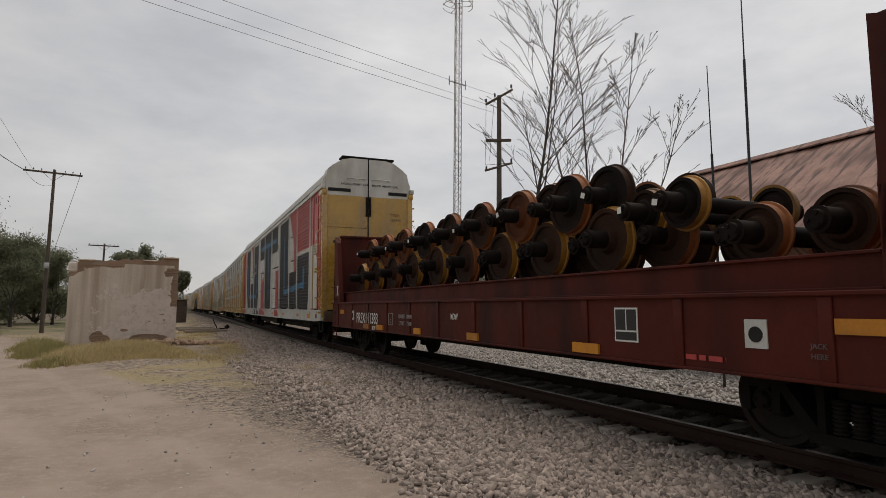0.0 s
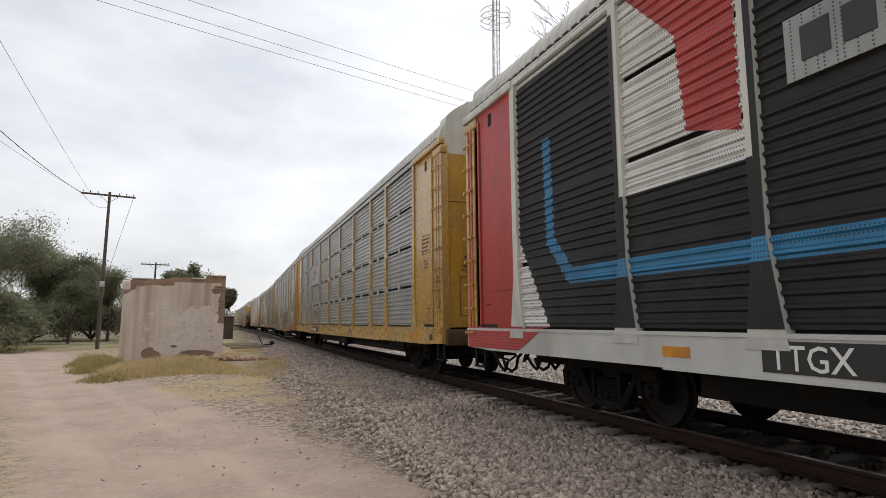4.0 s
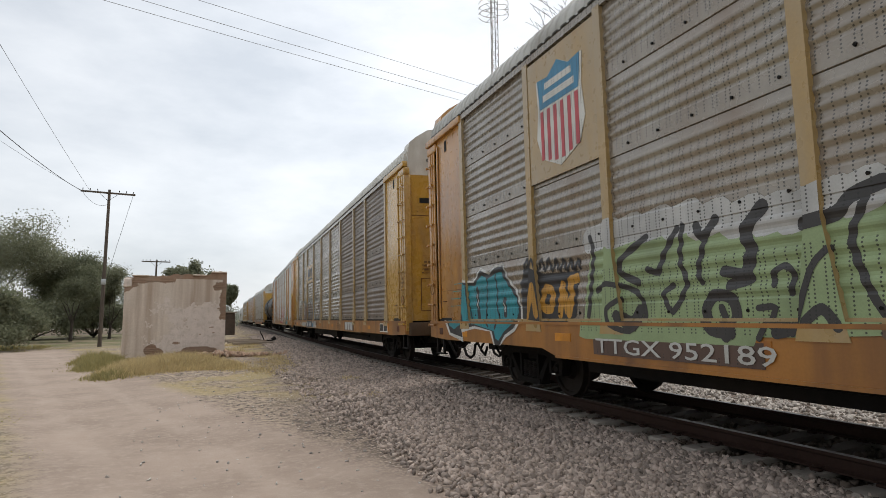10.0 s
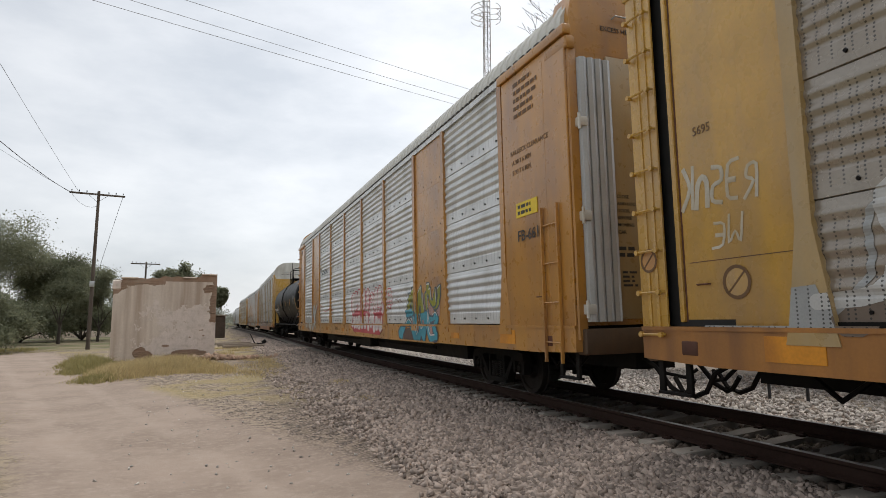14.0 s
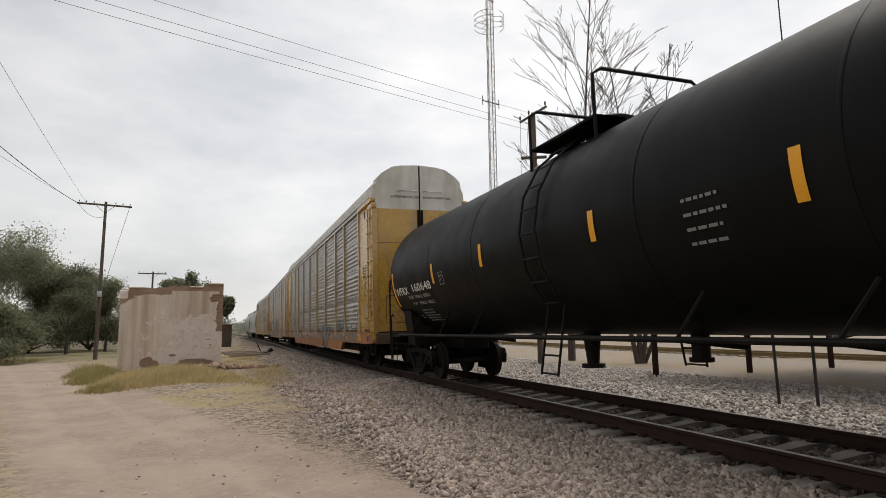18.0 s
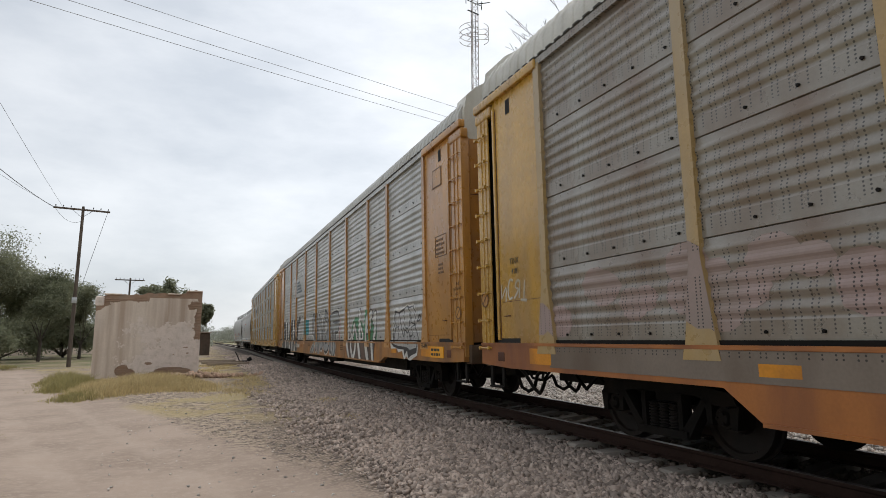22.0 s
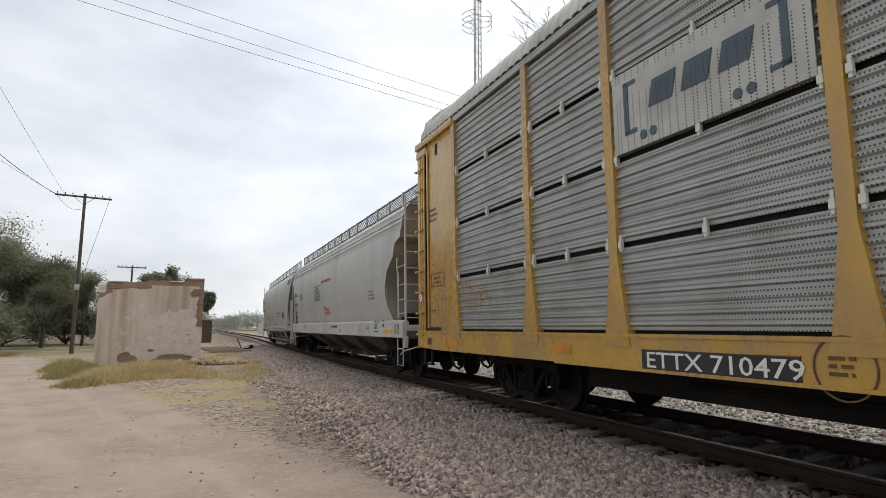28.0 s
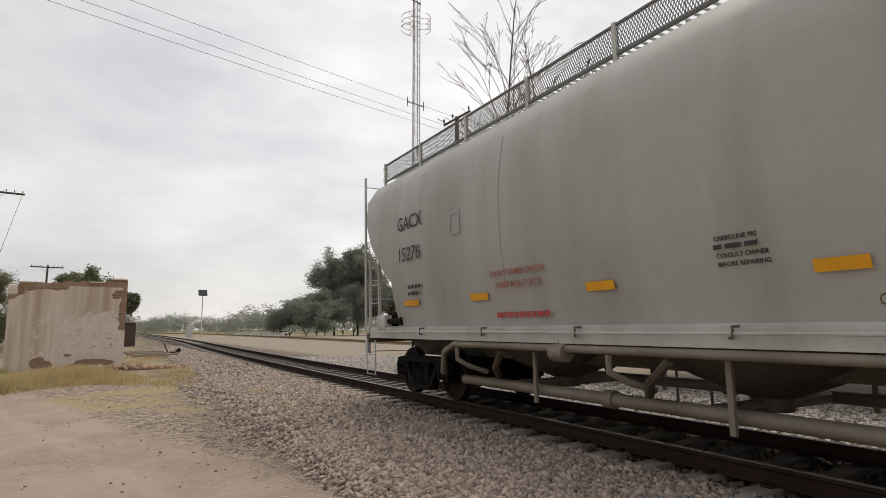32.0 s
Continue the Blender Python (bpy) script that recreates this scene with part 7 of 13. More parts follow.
def car_b():
    def colour(i, row):
        return "mural_white"
    car, p, posts = autorack("autorack car with a giant black, white and red lettered mural", 1, "mural_white", "white_top", "hopper_white", "plain_red", "roof_light", "white_top", latches=False, seed=1)
    e = posts

    def rect(a, b, z0, z1, c):
        p.next()
        p.poly([(a, z0), (b, z0), (b, z1), (a, z1)], c)
    bot, top = 1.24, 5.24
    # red ground first
    rect(e[0], e[1], 3.45, top, "mural_red")
    p.next()
    p.poly([(e[1], 2.75), (e[1] + 0.75, 2.75), (e[1] + 0.85, 3.9), (e[1] + 1.9, top), (e[1], top)], "mural_red")
    rect(e[3], e[3] + 1.35, bot, 3.05, "mural_red")
    p.next()
    p.poly([(e[3], 0.86), (e[3] + 1.3, 0.86), (e[3] + 1.35, bot), (e[3], bot)], "mural_red")
    p.next()
    p.poly([(e[4] - 0.6, top), (e[4] - 0.05, 4.4), (e[4] - 0.05, top)], "mural_red")
    p.next()
    p.poly([(e[5] + 0.1, bot), (e[5] + 1.9, bot), (e[5] + 1.7, 2.8), (e[5] + 1.85, 3.35), (e[5] + 1.1, 2.75), (e[5] + 0.1, 3.1)], "mural_red")
    p.next()
    p.poly([(e[5] - 0.4, 0.86), (e[5] + 2.1, 0.86), (e[5] + 1.9, bot), (e[5] - 0.2, bot)], "mural_red")
    p.next()
    p.poly([(e[7] + 0.15, 3.1), (e[7] + 0.85, 3.3), (e[7] + 0.95, 4.4), (e[7] + 0.15, 4.4)], "mural_red")
    p.poly([(e[7] + 0.15, 4.4), (e[7] + 0.95, 4.4), (e[8] - 0.2, top), (e[7] + 0.15, top)], "mural_red")
    p.next()
    p.poly([(e[9] - 0.05, 0.86), (13.55, 0.86), (13.55, bot), (e[9] - 0.9, bot)], "mural_red")
    # black letter: upright with a foot
    rect(e[2], e[3] - 0.1, bot, top - 0.1, "mural_black")
    rect(e[1], e[2], bot, 2.75, "mural_black")
    p.next()
    p.poly([(e[0] + 0.08, 3.3), (e[0] + 0.08, 2.05), (e[0] + 0.21, bot), (e[1], bot), (e[1], 3.3)], "mural_black")
    # black letter: stem with a crossbar
    rect(e[4] + 0.05, e[5] - 0.05, bot, top, "mural_black")
    rect(e[3] + 0.75, e[4] + 0.05, 4.0, top, "mural_black")
    rect(e[5] - 0.05, e[6] - 0.45, 4.0, top, "mural_black")
    # black letter: two uprights joined by a bowl
    p.next()
    p.poly([(e[6] + 0.85, bot), (e[7], bot), (e[7], top - 0.15), (e[6] + 0.1, top - 0.15), (e[6] + 0.1, 2.4)], "mural_black")
    rect(e[7], e[8], bot, 2.8, "mural_black")
    p.next()
    p.poly([(e[8], bot), (e[9] - 0.95, bot), (e[9] - 0.1, 2.6), (e[9] - 0.1, top - 0.1), (e[8], top - 0.1)], "mural_black")
    # blue lines inside the letters
    w = 0.22
    p.next()
    p.stroke([(e[2] + 1.35, 4.4), (e[2] + 1.35, 1.95), (e[0] + 1.35, 2.15)], w, "mural_blue")
    p.next()
    p.stroke([(e[0] + 1.35, 2.05), (e[0] + 1.35, 2.75)], w * 1.3, "mural_blue")
    p.next()
    p.stroke([(e[3] + 1.2, 4.55), (e[6] - 0.9, 4.62)], w, "mural_blue")
    p.next()
    p.stroke([(e[4] + 1.4, 4.6), (e[4] + 1.35, 1.75)], w, "mural_blue")
    p.next()
    p.stroke([(e[6] + 1.35, 4.2), (e[6] + 1.3, 2.4), (e[6] + 1.6, 1.95), (e[8] + 1.2, 1.95), (e[8] + 1.7, 2.5), (e[8] + 1.75, 4.0)], w, "mural_blue")
    p.put(car, "mural_paint")
    # owner's badge as plain shapes
    b = Build().box(-1.600, -1.588, e[6] + 2.35, e[6] + 1.15, 3.32, 3.88)
    part("owner_badge", b, M["sp_grey"], car, "grey badge with dark shapes", smooth=0)
    b = Build()
    for k in range(3):
        b.box(-1.608, -1.600, e[6] + 2.2 - k * 0.36, e[6] + 1.94 - k * 0.36, 3.46, 3.76, 0.004)
    part("badge_shape", b, M["sp_black"], car, smooth=0)
    number_board(car, "TTGX", 6.85, 0.3, True, "black_letter", "white_letter", 2.9)
    lettering("157344", 0.3, -1.611, 5.6, 0.89, M["white_letter"], car, width=0.9)
    lettering("TTGX", 0.13, 0.78, -13.575, 4.4, M["brown_letter"], car, END_TEXT)
    lettering("157344", 0.13, 0.78, -13.575, 4.22, M["brown_letter"], car, END_TEXT)
    # recoat of the leading end: white below red, with a peeling yellow stencil
    part("white_end_coat", Build().prism_x([(e[0] - 0.09, 1.25), (-13.0, 1.25), (-13.0, 2.7), (-12.75, 2.95), (-12.5, 3.2), (-12.3, 3.46), (e[0] - 0.09, 3.46)], -1.573, -1.566), M["white_top"], car, smooth=0)
    part("orange_jamb", Build().box(-1.60, -1.57, -12.14, -12.185, 1.22, 5.2, 0.006), M["pale_yellow"], car, "rust-orange vertical strip")
    part("stencil_patch", Build().prism_x([(-12.33, 3.44), (-12.42, 3.08), (-12.62, 3.05), (-12.84, 3.14), (-12.9, 3.42), (-12.72, 3.47)], -1.581, -1.572), M["pale_yellow"], car, "peeling yellow stencil", smooth=0)
    part("stencil_patch", Build().prism_x([(-12.5, 3.56), (-12.53, 3.8), (-12.68, 3.84), (-12.78, 3.6)], -1.581, -1.572), M["pale_yellow"], car, "peeling yellow stencil", smooth=0)
    bars(-1.583, -12.4, 3.36, 4, car, M["brown_letter"], 0.04, 0.05, 0.42, "side", 3)
    part("orange_notice", Build().box(-1.58, -1.572, -12.45, -12.9, 2.45, 2.64), M["notice_yellow"], car, smooth=0)
    lettering("THIS CAR", 0.075, -1.583, -12.52, 2.56, M["black_letter"], car)
    lettering("EXCESS HEIGHT", 0.07, -1.583, -12.47, 2.475, M["black_letter"], car, width=0.8)
    for q in ((-1.39, -0.62, 5.16, 5.27), (0.72, 1.39, 5.13, 5.24), (-1.2, -0.4, 3.42, 3.5)):
        part("door_slot", Build().box(q[0], q[1], -13.575, -13.56, q[2], q[3]), M["dark"], car, smooth=0)
    part("cap_strip", Build().box(-0.92, 0.92, -13.575, -13.1, 6.33, 6.40, 0.015), M["black_steel"], car, "black cap along the end's top")
    # the end fittings keep their yellow
    for ob in car.children:
        if ob.name.startswith(("end_door", "ladder_")) or (ob.name.startswith("corner_post")):
            ob.data = ob.data.copy()
            ob.data.materials.clear()
            ob.data.materials.append(M["yellow"])
        elif ob.name.startswith("end_eave"):
            ob.data = ob.data.copy()
            ob.data.materials.clear()
            ob.data.materials.append(M["white_top"])
    return car


def badge(car, y, z, w, h, plate, shape, kind):
    """An owner's mark drawn as plain shapes in its colours."""
    part("owner_badge", Build().box(-1.590, -1.580, y, y - w, z, z + h), M[plate], car, smooth=0)
    pieces = []
    if kind == "ribbon":
        b = Build().tube([(-1.597, y - w * 0.3, z + h * 0.78), (-1.597, y - w * 0.14, z + h * 0.66), (-1.597, y - w * 0.14, z + h * 0.3), (-1.597, y - w * 0.36, z + h * 0.38), (-1.597, y - w * 0.38, z + h * 0.8),
                (-1.597, y - w * 0.62, z + h * 0.55), (-1.597, y - w * 0.66, z + h * 0.95)], h * 0.078, 8)
        b.v = [(-1.597 + (x + 1.597) * 0.08, yy, zz) for x, yy, zz in b.v]
        pieces.append(b)
    elif kind == "bracket":
        for u0, s in ((0.08, 1), (0.92, -1)):
            pieces.append(Build().box(-1.600, -1.591, y - w * u0, y - w * (u0 + s * 0.03), z + h * 0.2, z + h * 0.85))
            for v in (0.2, 0.8):
                pieces.append(Build().box(-1.600, -1.591, y - w * u0, y - w * (u0 + s * 0.08), z + h * v, z + h * (v + 0.05)))
        for k in range(3):
            u = 0.24 + k * 0.19
            pieces.append(Build().prism_x([(y - w * u, z + h * 0.42), (y - w * (u + 0.14), z + h * 0.42), (y - w * (u + 0.17), z + h * 0.72), (y - w * (u + 0.03), z + h * 0.72)], -1.600, -1.591))
        for k in (0.2, 0.26, 0.7, 0.76):
            pieces.append(Build().cyl((-1.600, y - w * k, z + h * 0.13), (-1.591, y - w * k, z + h * 0.13), h * 0.055, n=12))
    elif kind == "slant":
        for k in range(3):
            u = 0.2 + k * 0.23
            pieces.append(Build().prism_x([(y - w * u, z + h * 0.35), (y - w * (u + 0.15), z + h * 0.35), (y - w * (u + 0.2), z + h * 0.8), (y - w * (u + 0.05), z + h * 0.8)], -1.600, -1.591))
        pieces.append(Build().box(-1.600, -1.591, y - w * 0.18, y - w * 0.9, z + h * 0.16, z + h * 0.24))
    elif kind == "shield":
        for k in range(6):
            pieces.append(Build().box(-1.600, -1.591, y - w * (0.2 + 0.11 * k), y - w * (0.25 + 0.11 * k), z + h * 0.16, z + h * 0.55))
    elif kind == "stripes":
        for k in range(4):
            pieces.append(Build().prism_x([(y - w * 0.1, z + h * (0.2 + k * 0.17)), (y - w * (0.75 - 0.1 * k), z + h * (0.2 + k * 0.17)), (y - w * (0.72 - 0.1 * k), z + h * (0.3 + k * 0.17)), (y - w * 0.2, z + h * (0.3 + k * 0.17))], -1.600, -1.591))
    for b in pieces:
        part("badge_shape", b, M[shape], car, smooth=0)


def car_c():
    car, p, e = autorack("autorack car with grey perforated sheets and yellow posts", 1, "steel_fine", "yellow", "yellow", "yellow", "roof_light", latches=True, seed=2)
    badge(car, e[7] - 0.1, 3.27, 2.45, 0.95, "sp_silver", "sp_red", "ribbon")
    tag(p, e[7] - 0.95, 1.5, 1.5, 0.5, 3, "sp_black", 0.05, 4)
    p.put(car)
    number_board(car, "TTGX 965010", e[7] - 0.45, 0.25, w=2.15)
    return car


def car_d():
    car, p, e = autorack("weathered autorack car covered in sprayed graffiti", 2, "steel_brown", "pale_yellow", "sill_orange", "orange_yellow", "roof_grey", "orange_yellow", low=0.70, seed=3, sheet_by=lambda i, row: "sheet_umber" if row == 0 and i in (2, 3) else "steel_brown")
    part("plain_patch", Build().box(-1.588, -1.578, e[7] + 0.08, e[8] - 0.08, 3.3, 5.2), M["pale_yellow"], car, "plain yellow sheet behind a shield", smooth=0)
    cy = (e[7] + e[8]) / 2
    shield = [(-0.62, 4.85), (-0.3, 4.82), (0.0, 4.98), (0.3, 4.82), (0.62, 4.85), (0.58, 4.4), (0.64, 3.95), (0.5, 3.62), (0.0, 3.42), (-0.5, 3.62), (-0.64, 3.95), (-0.58, 4.4)]
    part("owner_badge", Build().prism_x([(cy + y, z) for y, z in shield], -1.598, -1.586), M["sp_white"], car, "shield with a blue head and red stripes", smooth=0)
    for z, w in ((4.70, 0.36), (4.52, 0.42)):
        part("badge_bar", Build().box(-1.604, -1.598, cy - w, cy + w, z - 0.05, z + 0.05), M["sp_white"], car, smooth=0)
    part("badge_head", Build().prism_x([(cy + y * 0.93, z) for y, z in shield[:5]] + [(cy + 0.52, 4.38), (cy - 0.52, 4.38)], -1.602, -1.596), M["sp_blue"], car, smooth=0)
    for k in range(6):
        y = cy - 0.5 + k * 0.185
        part("badge_stripe", Build().box(-1.602, -1.596, y, y + 0.085, 3.5 + 0.22 * abs(y + 0.04 - cy), 4.34), M["sp_red"], car, smooth=0)
    p.shape([(12.74, 1.28), (12.65, 1.76), (12.44, 2.14), (11.95, 2.24), (11.6, 2.01), (11.21, 1.97), (10.88, 2.2), (10.47, 2.09), (10.21, 2.2), (9.9, 2.18), (9.74, 1.96), (9.4, 1.72), (9.25, 1.4), (9.25, 1.21), (9.44, 1.05), (9.77, 0.94), (10.0, 0.83), (10.27, 0.83), (10.4, 1.03), (11.09, 1.07), (11.7, 0.99), (11.65, 0.83), (12.41, 0.93)], "sp_white", 0.6)
    p.shape([(12.62, 1.28), (12.54, 1.71), (12.33, 2.06), (11.96, 2.18), (11.66, 1.97), (11.19, 1.93), (10.87, 2.15), (10.5, 2.04), (10.21, 2.15), (9.92, 2.15), (9.78, 1.93), (9.45, 1.69), (9.31, 1.41), (9.31, 1.22), (9.5, 1.09), (9.82, 0.98), (10.03, 0.83), (10.21, 0.83), (10.33, 1.04), (11.08, 1.12), (11.75, 1.05), (11.68, 0.89), (12.34, 0.97)], "sp_black", 1.4)
    p.shape([(12.46, 1.29), (12.37, 1.66), (12.18, 1.96), (11.75, 2.08), (11.6, 1.91), (11.14, 1.87), (10.85, 2.05), (10.53, 1.97), (10.22, 2.05), (9.99, 2.06), (9.87, 1.92), (9.63, 1.74), (9.42, 1.56), (9.38, 1.36), (9.49, 1.18), (9.83, 1.04), (10.06, 0.88), (10.17, 0.91), (10.24, 1.04), (11.08, 1.15), (11.79, 1.15), (12.13, 1.04), (12.39, 1.12)], "sp_teal", 2.2)
    p.line([(11.5, 1.86), (11.42, 1.55), (11.3, 1.27), (11.24, 1.12)], 0.045, "sp_black", 3)
    p.line([(10.57, 2.0), (10.56, 1.63), (10.67, 1.27), (10.48, 1.12)], 0.045, "sp_black", 3)
    p.line([(10.23, 2.02), (10.13, 1.72), (10.2, 1.44), (10.06, 1.26), (10.2, 1.09)], 0.05, "sp_black", 3)
    p.line([(11.01, 1.79), (11.0, 1.46), (10.95, 1.27)], 0.13, "sp_black", 3)
    p.line([(9.88, 1.56), (9.86, 1.33)], 0.13, "sp_black", 3)
    p.line([(11.97, 1.36), (11.75, 1.34), (11.71, 1.2)], 0.1, "sp_black", 3)
    p.line([(11.84, 1.67), (11.8, 1.56)], 0.06, "sp_black", 3)
    p.line([(11.02, 1.69), (10.99, 1.46)], 0.035, "sp_white", 3.8)
    p.line([(9.89, 1.51), (9.87, 1.38)], 0.035, "sp_white", 3.8)
    p.shape([(9.28, 1.83), (9.06, 2.09), (8.54, 1.92), (7.6, 1.89), (7.71, 1.28), (7.9, 1.17), (9.23, 1.25)], "sp_black", 1.2)
    p.line([(9.02, 1.29), (8.84, 1.74)], 0.14, "sp_amber", 2.4)
    p.line([(8.84, 1.74), (8.73, 1.32)], 0.14, "sp_amber", 2.4)
    p.line([(8.53, 1.66), (8.62, 1.41), (8.34, 1.37), (8.27, 1.65), (8.49, 1.7)], 0.14, "sp_amber", 2.4)
    p.line([(8.11, 1.32), (8.02, 1.72)], 0.14, "sp_amber", 2.4)
    p.line([(8.02, 1.72), (7.92, 1.36)], 0.14, "sp_amber", 2.4)
    p.line([(7.64, 1.8), (7.84, 1.77), (7.77, 1.59), (7.88, 1.32)], 0.14, "sp_amber", 2.4)
    p.line([(9.17, 2.01), (9.05, 2.22), (8.98, 2.03)], 0.045, "sp_black", 2.9)
    p.line([(8.92, 1.99), (8.82, 2.2), (8.74, 2.01)], 0.045, "sp_black", 2.9)
    p.line([(8.69, 1.97), (8.59, 2.18), (8.52, 1.99)], 0.045, "sp_black", 2.9)
    p.line([(8.47, 1.96), (8.38, 2.16), (8.31, 1.98)], 0.045, "sp_black", 2.9)
    p.line([(8.26, 1.94), (8.17, 2.14), (8.11, 1.96)], 0.045, "sp_black", 2.9)
    p.line([(8.06, 1.92), (7.97, 2.12), (7.91, 1.94)], 0.045, "sp_black", 2.9)
    p.line([(7.87, 1.91), (7.78, 2.1), (7.73, 1.93)], 0.045, "sp_black", 2.9)
    p.line([(7.69, 1.9), (7.6, 2.08), (7.55, 1.92)], 0.045, "sp_black", 2.9)
    p.shape([(7.57, 1.02), (7.45, 1.58), (7.28, 2.16), (6.62, 2.19), (5.67, 2.16), (4.74, 2.08), (4.14, 2.01), (3.56, 2.08), (3.66, 1.12), (4.33, 1.09), (4.74, 1.08), (4.78, 1.0), (7.44, 0.99)], "sp_lime", 1.0)
    p.line([(7.31, 2.26), (6.81, 2.33)], 0.34, "sp_silver", 1.6)
    p.line([(6.82, 2.27), (6.38, 2.33)], 0.34, "sp_silver", 1.6500000000000001)
    p.line([(6.28, 2.27), (5.9, 2.33)], 0.34, "sp_silver", 1.7000000000000002)
    p.line([(5.82, 2.26), (5.48, 2.32)], 0.34, "sp_silver", 1.75)
    p.line([(5.41, 2.2), (5.11, 2.26)], 0.34, "sp_silver", 1.8)
    p.line([(4.98, 2.16), (4.72, 2.22)], 0.34, "sp_silver", 1.85)
    p.line([(4.66, 2.14), (4.42, 2.19)], 0.34, "sp_silver", 1.9000000000000001)
    p.line([(4.38, 2.12), (4.16, 2.17)], 0.34, "sp_silver", 1.9500000000000002)
    p.line([(4.11, 2.17), (3.91, 2.21)], 0.34, "sp_silver", 2.0)
    p.line([(3.83, 2.18), (3.65, 2.23)], 0.34, "sp_silver", 2.0500000000000003)
    p.line([(7.41, 1.28), (7.22, 2.08), (7.3, 2.31)], 0.08, "sp_char", 3.2)
    p.line([(6.21, 2.17), (6.73, 1.95), (6.71, 1.79), (6.36, 1.66)], 0.09, "sp_char", 3.2)
    p.line([(7.2, 1.6), (6.95, 1.7), (6.37, 1.57), (6.24, 1.27), (6.51, 1.08), (6.94, 1.17), (6.98, 1.38), (6.69, 1.48)], 0.07, "sp_char", 3.2)
    p.line([(6.76, 1.28), (6.5, 1.18), (6.37, 1.34)], 0.15, "sp_char", 3.2)
    p.line([(5.71, 2.2), (5.95, 1.92), (6.02, 1.74), (6.2, 1.8)], 0.08, "sp_char", 3.2)
    p.line([(5.63, 2.22), (5.7, 1.81), (5.57, 1.62), (5.85, 1.27), (5.99, 1.52), (5.81, 1.6)], 0.07, "sp_char", 3.2)
    p.line([(5.18, 2.22), (5.36, 2.03), (5.44, 2.19)], 0.1, "sp_char", 3.2)
    p.line([(5.33, 2.03), (5.45, 1.73), (5.4, 1.61)], 0.07, "sp_char", 3.2)
    p.line([(5.03, 1.11), (5.29, 1.13), (5.39, 1.33), (5.25, 1.49), (5.03, 1.45), (4.98, 1.27), (5.09, 1.08)], 0.12, "sp_char", 3.2)
    p.line([(5.17, 1.35), (5.09, 1.16)], 0.08, "sp_char", 3.2)
    p.line([(4.63, 2.25), (4.86, 2.05), (4.76, 1.88), (4.84, 1.68)], 0.14, "sp_char", 3.2)
    p.line([(5.11, 1.7), (4.75, 1.62), (5.05, 1.56)], 0.11, "sp_char", 3.2)
    p.line([(4.56, 1.54), (4.57, 1.64), (4.45, 1.71), (4.35, 1.64), (4.4, 1.46)], 0.06, "sp_char", 3.2)
    p.line([(4.72, 1.07), (4.54, 1.36), (4.75, 1.34)], 0.06, "sp_char", 3.2)
    p.line([(4.56, 1.19), (4.4, 1.17)], 0.1, "sp_char", 3.2)
    p.line([(4.54, 1.12), (4.43, 1.14)], 0.1, "sp_char", 3.2)
    p.line([(4.24, 2.03), (3.94, 2.06), (3.84, 2.19), (3.58, 2.25)], 0.12, "sp_char", 3.2)
    p.line([(4.26, 1.22), (4.1, 1.35), (3.98, 1.18)], 0.09, "sp_char", 3.2)
    p.line([(4.38, 1.12), (4.17, 1.68), (4.01, 1.8)], 0.06, "sp_char", 3.2)
    p.line([(3.71, 2.15), (3.87, 1.87), (3.74, 1.43), (3.64, 1.26)], 0.07, "sp_char", 3.2)
    p.shape([(1.55, 0.83), (1.39, 1.77), (0.33, 1.86), (-1.08, 1.81), (-1.25, 1.21), (-1.0, 0.85), (0.53, 0.83)], "sp_silver", 1.1)
    p.line([(1.39, 1.77), (0.33, 1.86), (-1.08, 1.81), (-1.25, 1.21)], 0.06, "sp_char", 2.6)
    p.line([(0.87, 1.79), (0.83, 1.26)], 0.05, "sp_char", 2.6)
    p.line([(0.34, 1.81), (0.32, 1.3), (0.7, 1.16), (0.01, 1.03), (0.13, 0.83)], 0.06, "sp_char", 2.6)
    p.line([(-0.24, 1.82), (-0.25, 1.3)], 0.05, "sp_char", 2.6)
    p.line([(-0.59, 1.8), (-0.63, 1.25)], 0.05, "sp_char", 2.6)
    p.line([(-0.94, 1.94), (-0.78, 1.46), (-1.03, 1.29)], 0.07, "sp_char", 2.6)
    p.line([(0.12, 2.03), (-0.03, 2.15), (-0.2, 1.96)], 0.05, "sp_char", 2.6)
    p.line([(1.41, 0.9), (0.53, 0.83), (-1.0, 0.87)], 0.06, "sp_char", 2.6)
    p.line([(-1.45, 1.06), (-1.44, 1.44), (-1.72, 1.73), (-2.09, 1.68), (-2.27, 1.35), (-2.1, 1.07)], 0.09, "sp_silver", 2.0)
    p.shape([(-1.51, 1.29), (-1.59, 1.55), (-1.9, 1.65), (-2.15, 1.49), (-2.17, 1.28), (-2.02, 1.15), (-1.66, 1.15)], "sp_umber", 2.6)
    p.line([(-2.67, 2.11), (-2.82, 2.33), (-3.08, 2.43), (-3.1, 2.22)], 0.08, "sp_white", 2.2)
    p.line([(-2.93, 2.39), (-3.25, 2.31)], 0.07, "sp_white", 2.2)
    p.line([(-1.13, 2.34), (-1.18, 2.13), (-1.37, 1.75), (-1.57, 1.63)], 0.06, "sp_white", 2.2)
    p.line([(-1.85, 1.73), (-2.0, 2.04), (-2.15, 1.71)], 0.05, "sp_silver", 2.2)
